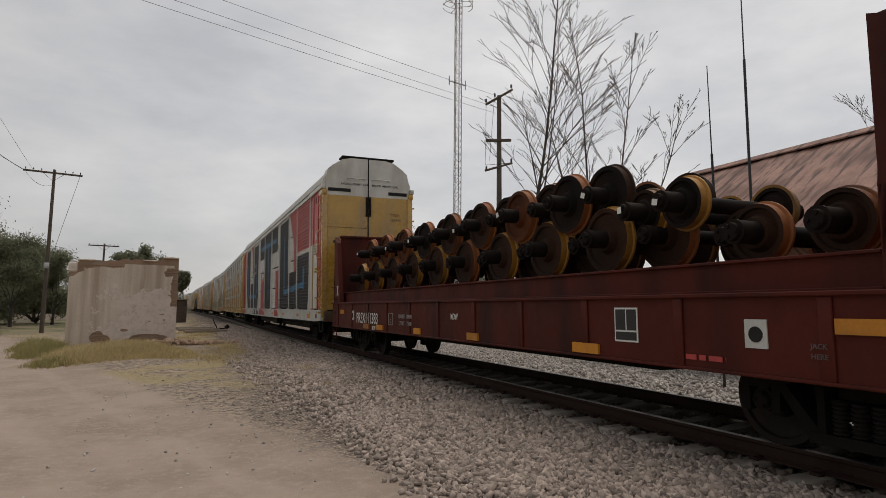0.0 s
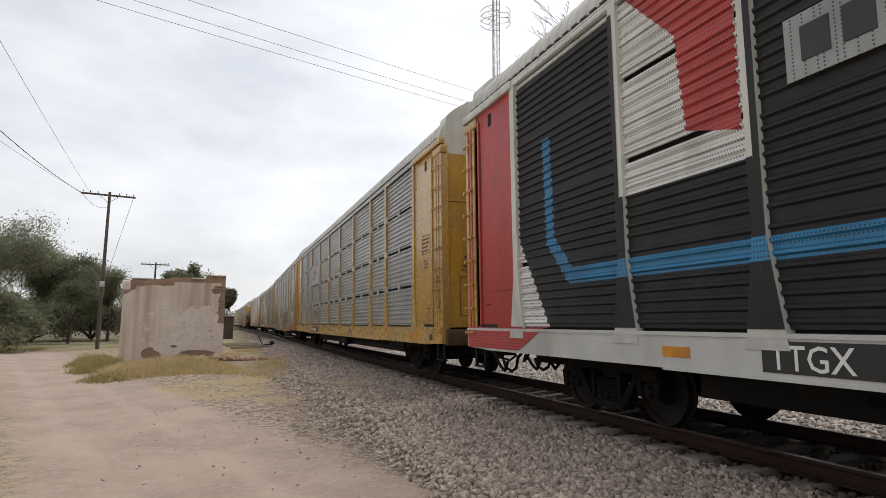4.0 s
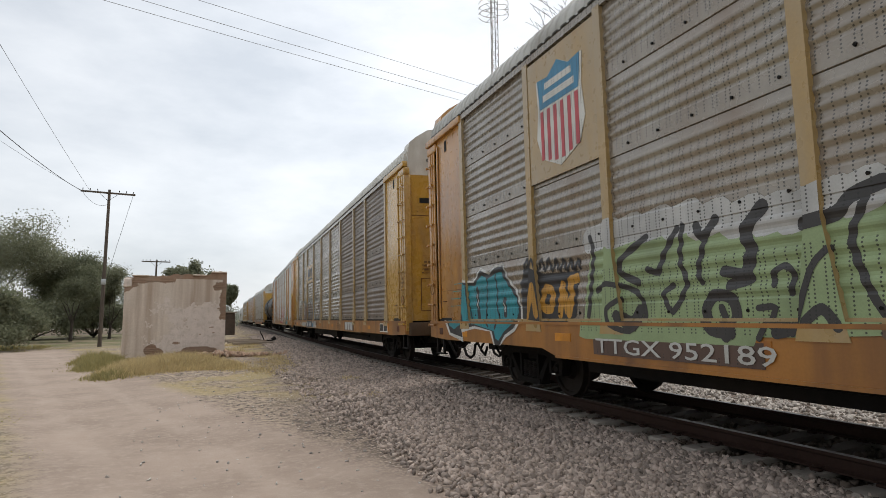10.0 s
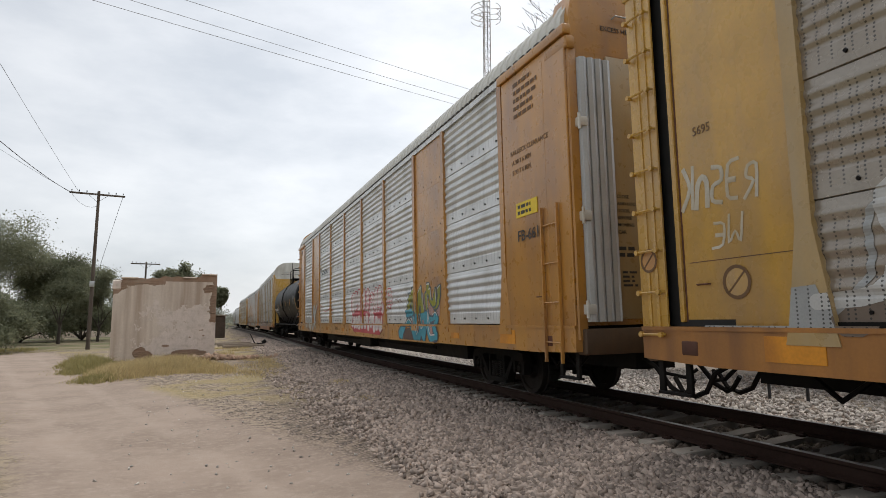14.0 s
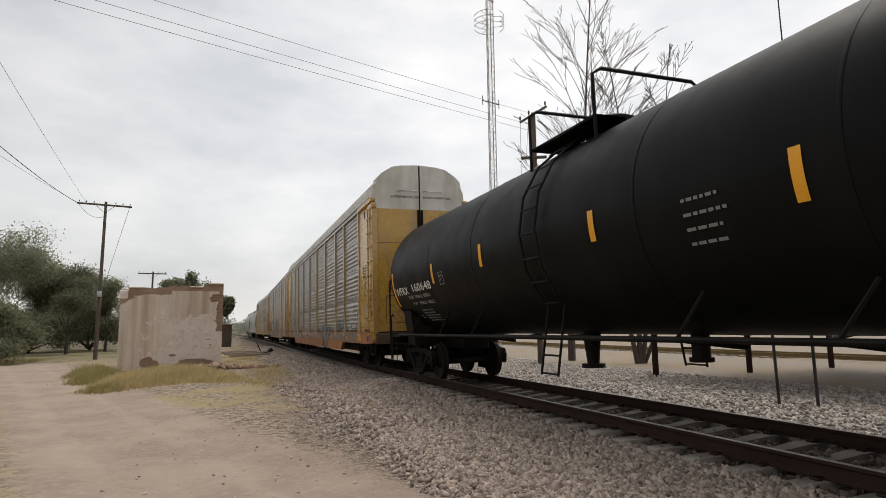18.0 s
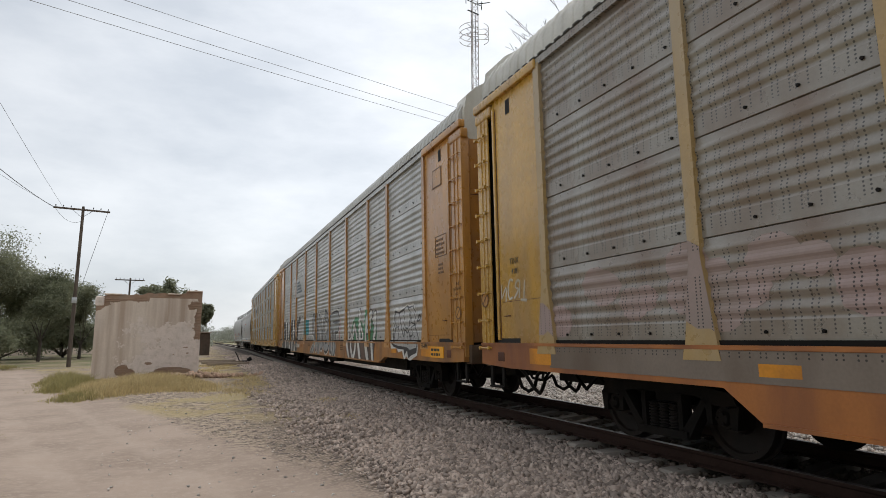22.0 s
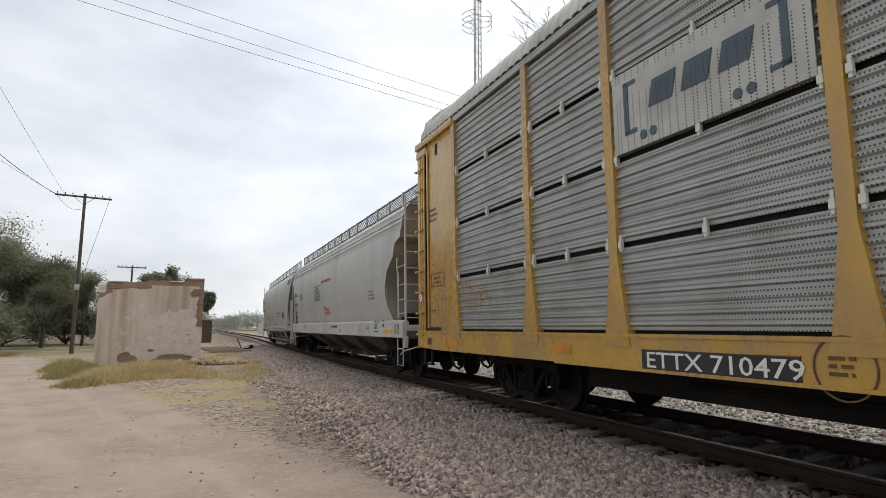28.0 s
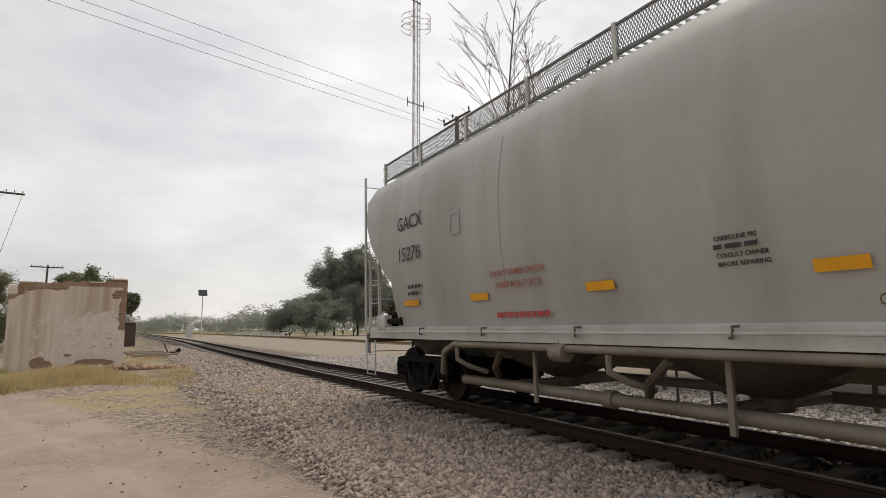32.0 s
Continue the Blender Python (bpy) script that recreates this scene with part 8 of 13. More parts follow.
    for pts, c in (([(-3.15, 1.32), (-3.4, 1.32), (-3.32, 1.8)], "mural_black"), ([(-3.75, 2.1), (-4.1, 2.15), (-4.0, 1.32), (-3.95, 1.32)], "mural_black"), ([(-4.85, 1.3), (-5.15, 1.3), (-5.3, 2.15), (-4.9, 2.15)], "mural_black"),
                   ([(-5.12, 1.62), (-5.45, 1.66), (-5.32, 2.12)], "pale_yellow"), ([(-5.34, 2.15), (-5.42, 2.15), (-5.62, 1.5), (-5.52, 1.5)], "sp_black"), ([(-6.4, 1.3), (-6.75, 1.3), (-6.95, 2.1), (-6.55, 2.1)], "mural_black"), ([(-7.5, 1.3), (-7.7, 1.3), (-7.9, 2.0), (-7.7, 2.0)], "sp_grey")):
        p.next()
        p.poly(pts, c)
    tag(p, -2.5, 1.95, 0.6, 0.4, 18, "sp_white", 0.05, 1)
    piece(p, -8.85, 1.25, 1.9, 0.75, 4, 29, "steel_brown", "sp_white", None, 0.36, 0.1, edge=0.085)
    tag(p, -9.7, 2.45, 1.0, 0.35, 13, "sp_black", 0.1, 2)
    p.put(car)
    part("number_panel", Build().box(-1.609, -1.601, 7.26, 4.68, 0.80, 1.03), M["sp_umber"], car, smooth=0)
    lettering("TTGX 952189", 0.25, -1.6175, 7.2, 0.83, M["hopper_white"], car, width=1.8)
    b = Build()
    for k in range(5):
        b.prism_x([(6.0 - k * 2.6, 0.84), (5.3 - k * 2.6, 0.84), (5.6 - k * 2.6, 1.16), (6.3 - k * 2.6, 1.16)], -1.6085, -1.600)
    part("sill_paint", b, M["sp_brown"], car, "dark sprayed patches", smooth=0)
    part("yellow_notice", Build().box(-1.575, -1.566, -12.24, -12.66, 1.76, 1.95), M["notice_yellow"], car, smooth=0)
    bars(-1.577, -12.32, 1.88, 2, car, M["black_letter"], 0.035, 0.035, 0.28, "side", 47)
    scrawl(car, -1.569, -12.2, 2.0, 0.75, 0.26, 5, 3, 0.02)
    return car


def car_e():
    car, p, e = autorack("grimy brown-grey autorack car with yellow posts", 2, "steel_brown", "pale_yellow", "sill_orange", "yellow", "roof_light", seed=4, sheet_by=lambda i, row: "steel_dirty" if i < 3 else "steel_brown")
    badge(car, e[7] - 0.08, 3.27, 2.6, 0.97, "yellow", "sp_navy", "slant")
    cloud(p, 11.5, 1.25, 9.6, 0.7, 24, 21, "sheet_umber")
    p.shape([(7.11, 1.19), (7.13, 1.91), (6.3, 2.24), (5.98, 1.94), (5.38, 2.31), (5.02, 2.02), (4.64, 2.27), (4.5, 2.03), (4.56, 1.19)], "sp_brown", 0.5)
    p.line([(7.12, 1.95), (6.37, 2.31), (5.97, 1.96), (5.38, 2.37), (5.02, 2.04), (4.64, 2.29), (4.48, 2.02)], 0.13, "sp_grey", 1.8)
    p.line([(6.55, 2.03), (6.39, 1.62), (6.54, 1.3), (6.79, 1.19)], 0.06, "sp_grey", 1.8)
    p.line([(11.54, 1.22), (11.06, 1.6), (11.12, 2.08), (10.59, 2.4), (9.49, 2.35)], 0.06, "sp_grey", 1.8)
    p.line([(9.06, 2.2), (8.69, 2.37), (8.48, 2.15), (8.03, 2.33), (7.76, 2.04), (7.45, 2.24), (7.2, 2.02)], 0.05, "sp_grey", 1.8)
    p.line([(8.53, 1.62), (8.09, 1.7), (8.01, 1.46)], 0.05, "sp_grey", 1.8)
    p.line([(4.14, 1.95), (3.94, 1.67), (3.77, 1.35), (3.52, 1.14)], 0.3, "sp_grey", 1.8)
    p.line([(3.47, 1.64), (3.3, 1.68), (3.16, 1.56), (3.17, 1.72), (2.98, 1.56)], 0.035, "sp_grey", 1.8)
    p.line([(3.07, 1.26), (2.94, 1.45), (2.66, 1.39), (2.72, 1.28), (2.44, 1.28), (2.52, 1.39)], 0.035, "sp_grey", 1.8)
    p.line([(2.42, 1.65), (2.44, 1.87), (2.36, 1.97), (2.23, 1.97), (2.21, 1.8), (2.27, 1.59)], 0.03, "sp_grey", 1.8)
    p.line([(2.13, 1.94), (2.13, 2.15), (2.01, 2.19)], 0.03, "sp_grey", 1.8)
    p.line([(5.95, 1.6), (5.83, 1.52)], 0.05, "sp_grey", 1.8)
    p.line([(5.59, 1.4), (5.51, 1.29)], 0.05, "sp_grey", 1.8)
    p.shape([(12.71, 1.18), (12.48, 1.48), (11.51, 1.55), (11.37, 1.18)], "sp_grey", 1.2)
    p.shape([(6.1, 1.41), (6.14, 1.76), (5.74, 1.8), (5.52, 1.58), (5.72, 1.4)], "sp_navy", 1.0)
    p.shape([(4.5, 1.37), (4.5, 1.78), (4.17, 1.63), (4.17, 1.28)], "sp_navy", 1.0)
    p.shape([(4.61, 0.83), (4.23, 1.07), (3.74, 1.16), (3.89, 0.94), (4.34, 0.83)], "sp_blue", 1.4)
    p.shape([(3.9, 0.83), (3.72, 1.16), (3.42, 1.16), (3.27, 0.84), (3.59, 0.83)], "sp_silver", 1.5)
    p.shape([(9.31, 0.93), (8.58, 1.09), (7.04, 1.06), (7.31, 0.87), (8.6, 0.85)], "sp_silver", 1.2)
    p.line([(11.51, 1.41), (11.03, 1.44), (10.85, 1.78), (11.03, 2.2), (10.51, 2.41), (10.01, 2.23)], 0.13, "sp_silver", 2.4)
    p.line([(10.01, 2.23), (9.46, 2.06), (9.25, 2.07)], 0.04, "sp_silver", 2.4)
    p.line([(9.06, 2.11), (8.68, 2.28), (8.2, 2.26), (7.8, 2.14), (7.46, 1.96)], 0.12, "sp_grey", 2.4)
    p.line([(7.57, 2.3), (7.61, 2.18), (7.33, 2.09)], 0.05, "sp_silver", 2.4)
    p.line([(7.33, 1.84), (7.28, 1.55), (7.23, 1.83)], 0.08, "sp_red", 2.4)
    p.line([(7.91, 1.75), (7.77, 1.28)], 0.05, "sp_red", 2.4)
    p.line([(8.61, 1.34), (8.37, 1.4), (8.7, 1.29)], 0.05, "sp_red", 2.4)
    p.line([(9.78, 1.03), (9.55, 1.17), (9.37, 0.97), (9.67, 1.03)], 0.05, "sp_silver", 2.4)
    p.line([(8.73, 0.93), (8.48, 1.06), (8.27, 0.93), (7.98, 1.07), (7.74, 0.95), (7.45, 1.03)], 0.03, "sp_silver", 2.4)
    p.shape([(7.31, 1.27), (7.22, 1.64), (7.06, 1.76), (6.97, 1.44), (7.16, 1.27)], "sp_navy", 1.0)
    p.shape([(7.66, 1.47), (7.6, 1.72), (7.38, 1.65), (7.43, 1.46)], "sp_navy", 1.0)
    p.put(car)
    part("number_panel", Build().box(-1.609, -1.601, 6.9, 3.95, 0.83, 1.17), M["sp_navy"], car, smooth=0)
    lettering("TTGX", 0.25, -1.612, 6.65, 0.9, M["white_letter"], car, width=0.8)
    lettering("965278", 0.27, -1.612, 5.7, 0.89, M["white_letter"], car, width=1.0)
    lettering("LD LMT", 0.12, -1.61, 2.75, 1.0, M["brown_letter"], car)
    p2 = Build().prism_x([(4.0, 0.84), (2.9, 0.84), (3.1, 1.17), (3.5, 1.17)], -1.6105, -1.601)
    part("sill_paint", p2, M["sp_silver"], car, smooth=0)
    b = Build()
    for k in range(3):
        b.prism_x([(-5.35 - k * 0.5, 0.86), (-5.65 - k * 0.5, 0.86), (-5.72 - k * 0.5, 1.14), (-5.28 - k * 0.5, 1.14)], -1.613, -1.606)
    part("sill_panel", Build().box(-1.6095, -1.601, -5.15, -6.9, 0.84, 1.16), M["sp_brown"], car, smooth=0)
    part("badge_shape", b, M["sp_silver"], car, "pale block shapes on the sill", smooth=0)
    part("frame_notice", Build().box(-1.609, -1.601, -10.9, -11.8, 0.88, 1.13), M["white_letter"], car, smooth=0)
    part("frame_notice", Build().box(-1.611, -1.603, -10.95, -11.32, 0.91, 1.1).box(-1.611, -1.603, -11.38, -11.75, 0.91, 1.1), M["black_letter"], car, smooth=0)
    # trailing end: number, white scrawl, worn disc
    lettering("5695", 0.13, -1.569, 12.72, 3.12, M["brown_letter"], car, width=0.9)
    scrawl(car, -1.569, 12.95, 2.4, 0.95, 0.36, 5, 8, 0.026, (9, 3, 4, 7, 1))
    scrawl(car, -1.569, 12.6, 1.95, 0.4, 0.26, 2, 9, 0.02)
    round_sign(car, -1.569, 12.3, 1.62, 0.16, "brown_letter", "yellow")
    return car


def car_f():
    bays = BAYS
    car, p, e = autorack("older autorack car with bright corrugated sheets and orange ends", 3, "silver", "orange_yellow", "orange_yellow", "orange_yellow", "roof_light", "orange_yellow", bays=bays, plain=(1, 7), doors="short", seed=5)
    p.shape([(0.03, 1.63), (-1.71, 1.62), (-2.37, 1.56), (-2.36, 1.38), (0.04, 1.43)], "sp_red", 0.9)
    p.shape([(-2.76, 1.48), (-3.56, 1.58), (-4.13, 1.48), (-3.94, 1.36), (-2.85, 1.34)], "sp_red", 0.9)
    p.shape([(-0.09, 1.09), (-2.33, 1.06), (-3.84, 1.04), (-3.72, 0.89), (-2.32, 0.92), (-0.38, 0.94)], "sp_red", 0.7)
    p.shape([(-0.43, 1.87), (-0.37, 1.63), (-0.21, 1.52), (0.05, 1.52), (0.2, 1.65), (0.24, 1.91), (0.17, 2.16), (0.01, 2.27), (-0.25, 2.25), (-0.39, 2.12)], "sp_red", 1.2)
    p.shape([(-0.33, 1.88), (-0.28, 1.66), (-0.17, 1.56), (0.01, 1.56), (0.11, 1.67), (0.13, 1.9), (0.08, 2.13), (-0.03, 2.23), (-0.21, 2.22), (-0.31, 2.1)], "sp_pale", 2.0)
    p.shape([(-0.77, 1.93), (-0.71, 1.7), (-0.57, 1.6), (-0.32, 1.6), (-0.18, 1.72), (-0.14, 1.97), (-0.2, 2.21), (-0.36, 2.31), (-0.61, 2.29), (-0.74, 2.17)], "sp_red", 1.23)
    p.shape([(-0.68, 1.94), (-0.63, 1.73), (-0.53, 1.63), (-0.36, 1.64), (-0.26, 1.74), (-0.24, 1.96), (-0.29, 2.18), (-0.4, 2.27), (-0.57, 2.26), (-0.66, 2.15)], "sp_pale", 2.03)
    p.shape([(-1.3, 1.94), (-1.23, 1.7), (-1.06, 1.59), (-0.77, 1.59), (-0.6, 1.72), (-0.55, 1.99), (-0.63, 2.25), (-0.81, 2.36), (-1.1, 2.33), (-1.26, 2.2)], "sp_red", 1.26)
    p.shape([(-1.21, 1.95), (-1.16, 1.72), (-1.03, 1.62), (-0.8, 1.63), (-0.68, 1.74), (-0.65, 1.98), (-0.71, 2.22), (-0.85, 2.32), (-1.07, 2.3), (-1.19, 2.18)], "sp_pale", 2.06)
    p.shape([(-1.87, 1.94), (-1.82, 1.7), (-1.7, 1.59), (-1.49, 1.59), (-1.38, 1.72), (-1.35, 1.97), (-1.41, 2.22), (-1.54, 2.33), (-1.74, 2.31), (-1.85, 2.18)], "sp_red", 1.29)
    p.shape([(-1.8, 1.94), (-1.75, 1.72), (-1.67, 1.62), (-1.53, 1.63), (-1.45, 1.74), (-1.43, 1.97), (-1.48, 2.19), (-1.57, 2.29), (-1.71, 2.28), (-1.78, 2.17)], "sp_pale", 2.09)
    p.shape([(-2.37, 1.91), (-2.32, 1.67), (-2.19, 1.55), (-1.99, 1.56), (-1.88, 1.68), (-1.85, 1.94), (-1.91, 2.2), (-2.04, 2.31), (-2.25, 2.29), (-2.35, 2.16)], "sp_red", 1.32)
    p.shape([(-2.3, 1.92), (-2.26, 1.69), (-2.17, 1.59), (-2.02, 1.59), (-1.94, 1.7), (-1.93, 1.94), (-1.97, 2.17), (-2.07, 2.28), (-2.21, 2.26), (-2.29, 2.15)], "sp_pale", 2.12)
    p.shape([(-2.93, 1.74), (-2.87, 1.46), (-2.73, 1.34), (-2.5, 1.34), (-2.37, 1.48), (-2.34, 1.77), (-2.41, 2.06), (-2.56, 2.18), (-2.79, 2.16), (-2.91, 2.02)], "sp_red", 1.35)
    p.shape([(-2.87, 1.74), (-2.81, 1.49), (-2.71, 1.37), (-2.53, 1.37), (-2.43, 1.49), (-2.41, 1.77), (-2.47, 2.03), (-2.58, 2.15), (-2.76, 2.14), (-2.85, 2.0)], "sp_pale", 2.15)
    p.shape([(-3.37, 1.88), (-3.31, 1.62), (-3.18, 1.5), (-2.97, 1.51), (-2.86, 1.64), (-2.83, 1.91), (-2.9, 2.18), (-3.03, 2.29), (-3.24, 2.27), (-3.35, 2.14)], "sp_red", 1.38)
    p.shape([(-3.31, 1.88), (-3.26, 1.64), (-3.16, 1.53), (-3.0, 1.54), (-2.91, 1.66), (-2.9, 1.91), (-2.95, 2.15), (-3.05, 2.26), (-3.22, 2.25), (-3.3, 2.12)], "sp_pale", 2.18)
    p.shape([(-3.86, 1.92), (-3.8, 1.68), (-3.66, 1.57), (-3.43, 1.58), (-3.3, 1.71), (-3.27, 1.97), (-3.34, 2.22), (-3.49, 2.33), (-3.72, 2.3), (-3.84, 2.17)], "sp_red", 1.41)
    p.shape([(-3.81, 1.93), (-3.76, 1.7), (-3.64, 1.6), (-3.46, 1.61), (-3.35, 1.72), (-3.33, 1.96), (-3.39, 2.2), (-3.51, 2.3), (-3.7, 2.28), (-3.79, 2.16)], "sp_pale", 2.21)
    p.shape([(-4.21, 1.63), (-4.17, 1.5), (-4.06, 1.45), (-3.89, 1.45), (-3.79, 1.52), (-3.76, 1.65), (-3.81, 1.77), (-3.92, 1.83), (-4.09, 1.82), (-4.19, 1.75)], "sp_red", 1.44)
    p.shape([(-4.16, 1.63), (-4.13, 1.52), (-4.05, 1.48), (-3.91, 1.48), (-3.83, 1.53), (-3.82, 1.64), (-3.85, 1.75), (-3.94, 1.8), (-4.07, 1.79), (-4.14, 1.74)], "sp_pale", 2.24)
    p.shape([(-0.48, 1.28), (-0.43, 1.12), (-0.29, 1.05), (-0.06, 1.05), (0.08, 1.12), (0.12, 1.28), (0.06, 1.44), (-0.09, 1.51), (-0.32, 1.5), (-0.45, 1.43)], "sp_red", 1.47)
    p.shape([(-0.38, 1.28), (-0.35, 1.15), (-0.25, 1.08), (-0.1, 1.08), (-0.01, 1.14), (0.01, 1.28), (-0.03, 1.41), (-0.12, 1.47), (-0.28, 1.47), (-0.36, 1.41)], "sp_pale", 2.27)
    p.shape([(-0.81, 1.25), (-0.76, 1.09), (-0.63, 1.01), (-0.41, 1.01), (-0.28, 1.08), (-0.25, 1.25), (-0.3, 1.42), (-0.44, 1.5), (-0.66, 1.5), (-0.78, 1.42)], "sp_red", 1.5)
    p.shape([(-0.72, 1.25), (-0.68, 1.11), (-0.6, 1.05), (-0.45, 1.04), (-0.37, 1.11), (-0.35, 1.25), (-0.39, 1.4), (-0.48, 1.46), (-0.62, 1.46), (-0.7, 1.39)], "sp_pale", 2.3)
    p.shape([(-1.13, 1.26), (-1.08, 1.1), (-0.95, 1.02), (-0.75, 1.01), (-0.63, 1.09), (-0.59, 1.26), (-0.65, 1.44), (-0.78, 1.51), (-0.99, 1.51), (-1.1, 1.43)], "sp_red", 1.53)
    p.shape([(-1.04, 1.26), (-1.0, 1.12), (-0.92, 1.05), (-0.78, 1.05), (-0.71, 1.12), (-0.69, 1.26), (-0.72, 1.41), (-0.81, 1.48), (-0.95, 1.48), (-1.02, 1.41)], "sp_pale", 2.33)
    p.shape([(-1.45, 1.26), (-1.4, 1.07), (-1.27, 0.99), (-1.05, 0.98), (-0.93, 1.07), (-0.89, 1.26), (-0.95, 1.45), (-1.09, 1.54), (-1.3, 1.53), (-1.42, 1.44)], "sp_red", 1.56)
    p.shape([(-1.37, 1.26), (-1.33, 1.1), (-1.24, 1.02), (-1.09, 1.02), (-1.0, 1.09), (-0.98, 1.26), (-1.02, 1.43), (-1.12, 1.5), (-1.27, 1.5), (-1.35, 1.42)], "sp_pale", 2.36)
    p.shape([(-1.85, 1.24), (-1.8, 1.09), (-1.68, 1.01), (-1.48, 1.01), (-1.36, 1.08), (-1.33, 1.24), (-1.38, 1.4), (-1.51, 1.48), (-1.71, 1.47), (-1.82, 1.4)], "sp_red", 1.59)
    p.shape([(-1.77, 1.24), (-1.74, 1.11), (-1.65, 1.04), (-1.51, 1.04), (-1.43, 1.1), (-1.41, 1.24), (-1.45, 1.38), (-1.54, 1.44), (-1.68, 1.44), (-1.75, 1.38)], "sp_pale", 2.39)
    p.shape([(-2.27, 1.29), (-2.21, 1.11), (-2.08, 1.02), (-1.85, 1.02), (-1.73, 1.1), (-1.69, 1.29), (-1.75, 1.48), (-1.89, 1.57), (-2.12, 1.56), (-2.24, 1.47)], "sp_red", 1.62)
    p.shape([(-2.19, 1.29), (-2.15, 1.13), (-2.05, 1.05), (-1.89, 1.05), (-1.79, 1.13), (-1.77, 1.29), (-1.82, 1.46), (-1.92, 1.53), (-2.09, 1.53), (-2.17, 1.45)], "sp_pale", 2.42)
    p.shape([(-2.63, 1.23), (-2.58, 1.05), (-2.47, 0.97), (-2.3, 0.96), (-2.2, 1.05), (-2.18, 1.23), (-2.23, 1.42), (-2.34, 1.51), (-2.51, 1.5), (-2.61, 1.41)], "sp_red", 1.65)
    p.shape([(-2.56, 1.23), (-2.52, 1.07), (-2.45, 1.0), (-2.33, 0.99), (-2.26, 1.07), (-2.25, 1.23), (-2.29, 1.4), (-2.36, 1.47), (-2.48, 1.47), (-2.55, 1.39)], "sp_pale", 2.45)
    p.shape([(-2.96, 1.32), (-2.91, 1.14), (-2.8, 1.06), (-2.62, 1.05), (-2.52, 1.14), (-2.49, 1.32), (-2.54, 1.5), (-2.66, 1.59), (-2.84, 1.58), (-2.93, 1.5)], "sp_red", 1.68)
    p.shape([(-2.89, 1.32), (-2.86, 1.16), (-2.78, 1.08), (-2.65, 1.08), (-2.58, 1.16), (-2.56, 1.32), (-2.6, 1.48), (-2.68, 1.56), (-2.81, 1.55), (-2.88, 1.48)], "sp_pale", 2.48)
    p.shape([(-3.39, 1.2), (-3.33, 1.02), (-3.21, 0.93), (-3.0, 0.92), (-2.88, 1.01), (-2.85, 1.19), (-2.91, 1.38), (-3.04, 1.47), (-3.25, 1.47), (-3.36, 1.38)], "sp_red", 1.71)
    p.shape([(-3.33, 1.2), (-3.28, 1.03), (-3.19, 0.96), (-3.03, 0.95), (-2.94, 1.03), (-2.92, 1.2), (-2.96, 1.36), (-3.06, 1.44), (-3.23, 1.44), (-3.31, 1.36)], "sp_pale", 2.51)
    p.shape([(-3.6, 1.19), (-3.56, 1.04), (-3.48, 0.98), (-3.35, 0.97), (-3.28, 1.04), (-3.27, 1.18), (-3.3, 1.33), (-3.39, 1.4), (-3.52, 1.4), (-3.58, 1.33)], "sp_red", 1.74)
    p.shape([(-3.54, 1.19), (-3.52, 1.06), (-3.46, 1.0), (-3.38, 1.0), (-3.33, 1.06), (-3.32, 1.18), (-3.35, 1.31), (-3.41, 1.37), (-3.49, 1.37), (-3.54, 1.31)], "sp_pale", 2.54)
    p.shape([(-4.06, 1.21), (-4.01, 1.05), (-3.89, 0.97), (-3.68, 0.96), (-3.57, 1.04), (-3.54, 1.21), (-3.59, 1.38), (-3.72, 1.46), (-3.93, 1.45), (-4.03, 1.37)], "sp_red", 1.77)
    p.shape([(-4.01, 1.21), (-3.97, 1.06), (-3.87, 0.99), (-3.7, 0.99), (-3.61, 1.05), (-3.59, 1.21), (-3.64, 1.36), (-3.74, 1.43), (-3.9, 1.43), (-3.99, 1.35)], "sp_pale", 2.57)
    p.line([(-0.57, 1.75), (-0.77, 1.85), (-0.87, 1.68)], 0.03, "sp_red", 3.2)
    p.line([(-1.11, 1.36), (-1.23, 1.21), (-1.09, 1.1)], 0.03, "sp_red", 3.2)
    p.line([(-2.44, 1.93), (-2.7, 1.98), (-2.75, 1.84), (-2.47, 1.86)], 0.03, "sp_red", 3.2)
    p.line([(-3.06, 1.78), (-3.1, 1.6), (-2.99, 1.56)], 0.03, "sp_red", 3.2)
    p.line([(-3.46, 1.67), (-3.69, 1.7), (-3.65, 1.62)], 0.03, "sp_red", 3.2)
    p.line([(-1.91, 1.79), (-2.14, 1.87), (-2.21, 1.68)], 0.03, "sp_red", 3.2)
    p.shape([(-4.25, 2.08), (-4.46, 2.2), (-4.79, 2.15), (-4.84, 1.94), (-4.85, 1.74), (-4.7, 1.6), (-4.42, 1.64), (-4.26, 1.82)], "sp_red", 1.3)
    p.shape([(-4.29, 2.06), (-4.48, 2.17), (-4.76, 2.13), (-4.81, 1.94), (-4.82, 1.76), (-4.68, 1.63), (-4.43, 1.67), (-4.3, 1.83)], "sp_white", 2.2)
    p.line([(-4.39, 2.0), (-4.48, 2.06), (-4.55, 1.96)], 0.035, "sp_red", 3.0)
    p.line([(-4.61, 1.97), (-4.71, 2.0), (-4.68, 1.93)], 0.035, "sp_red", 3.0)
    p.line([(-4.41, 1.86), (-4.47, 1.78), (-4.57, 1.87), (-4.62, 1.78), (-4.75, 1.83)], 0.035, "sp_red", 3.0)
    p.line([(-4.4, 1.73), (-4.73, 1.72)], 0.035, "sp_red", 3.0)
    p.line([(-5.16, 1.84), (-5.33, 1.86), (-5.43, 1.75), (-5.59, 1.86), (-5.73, 1.76)], 0.035, "faded_pink", 1.5)
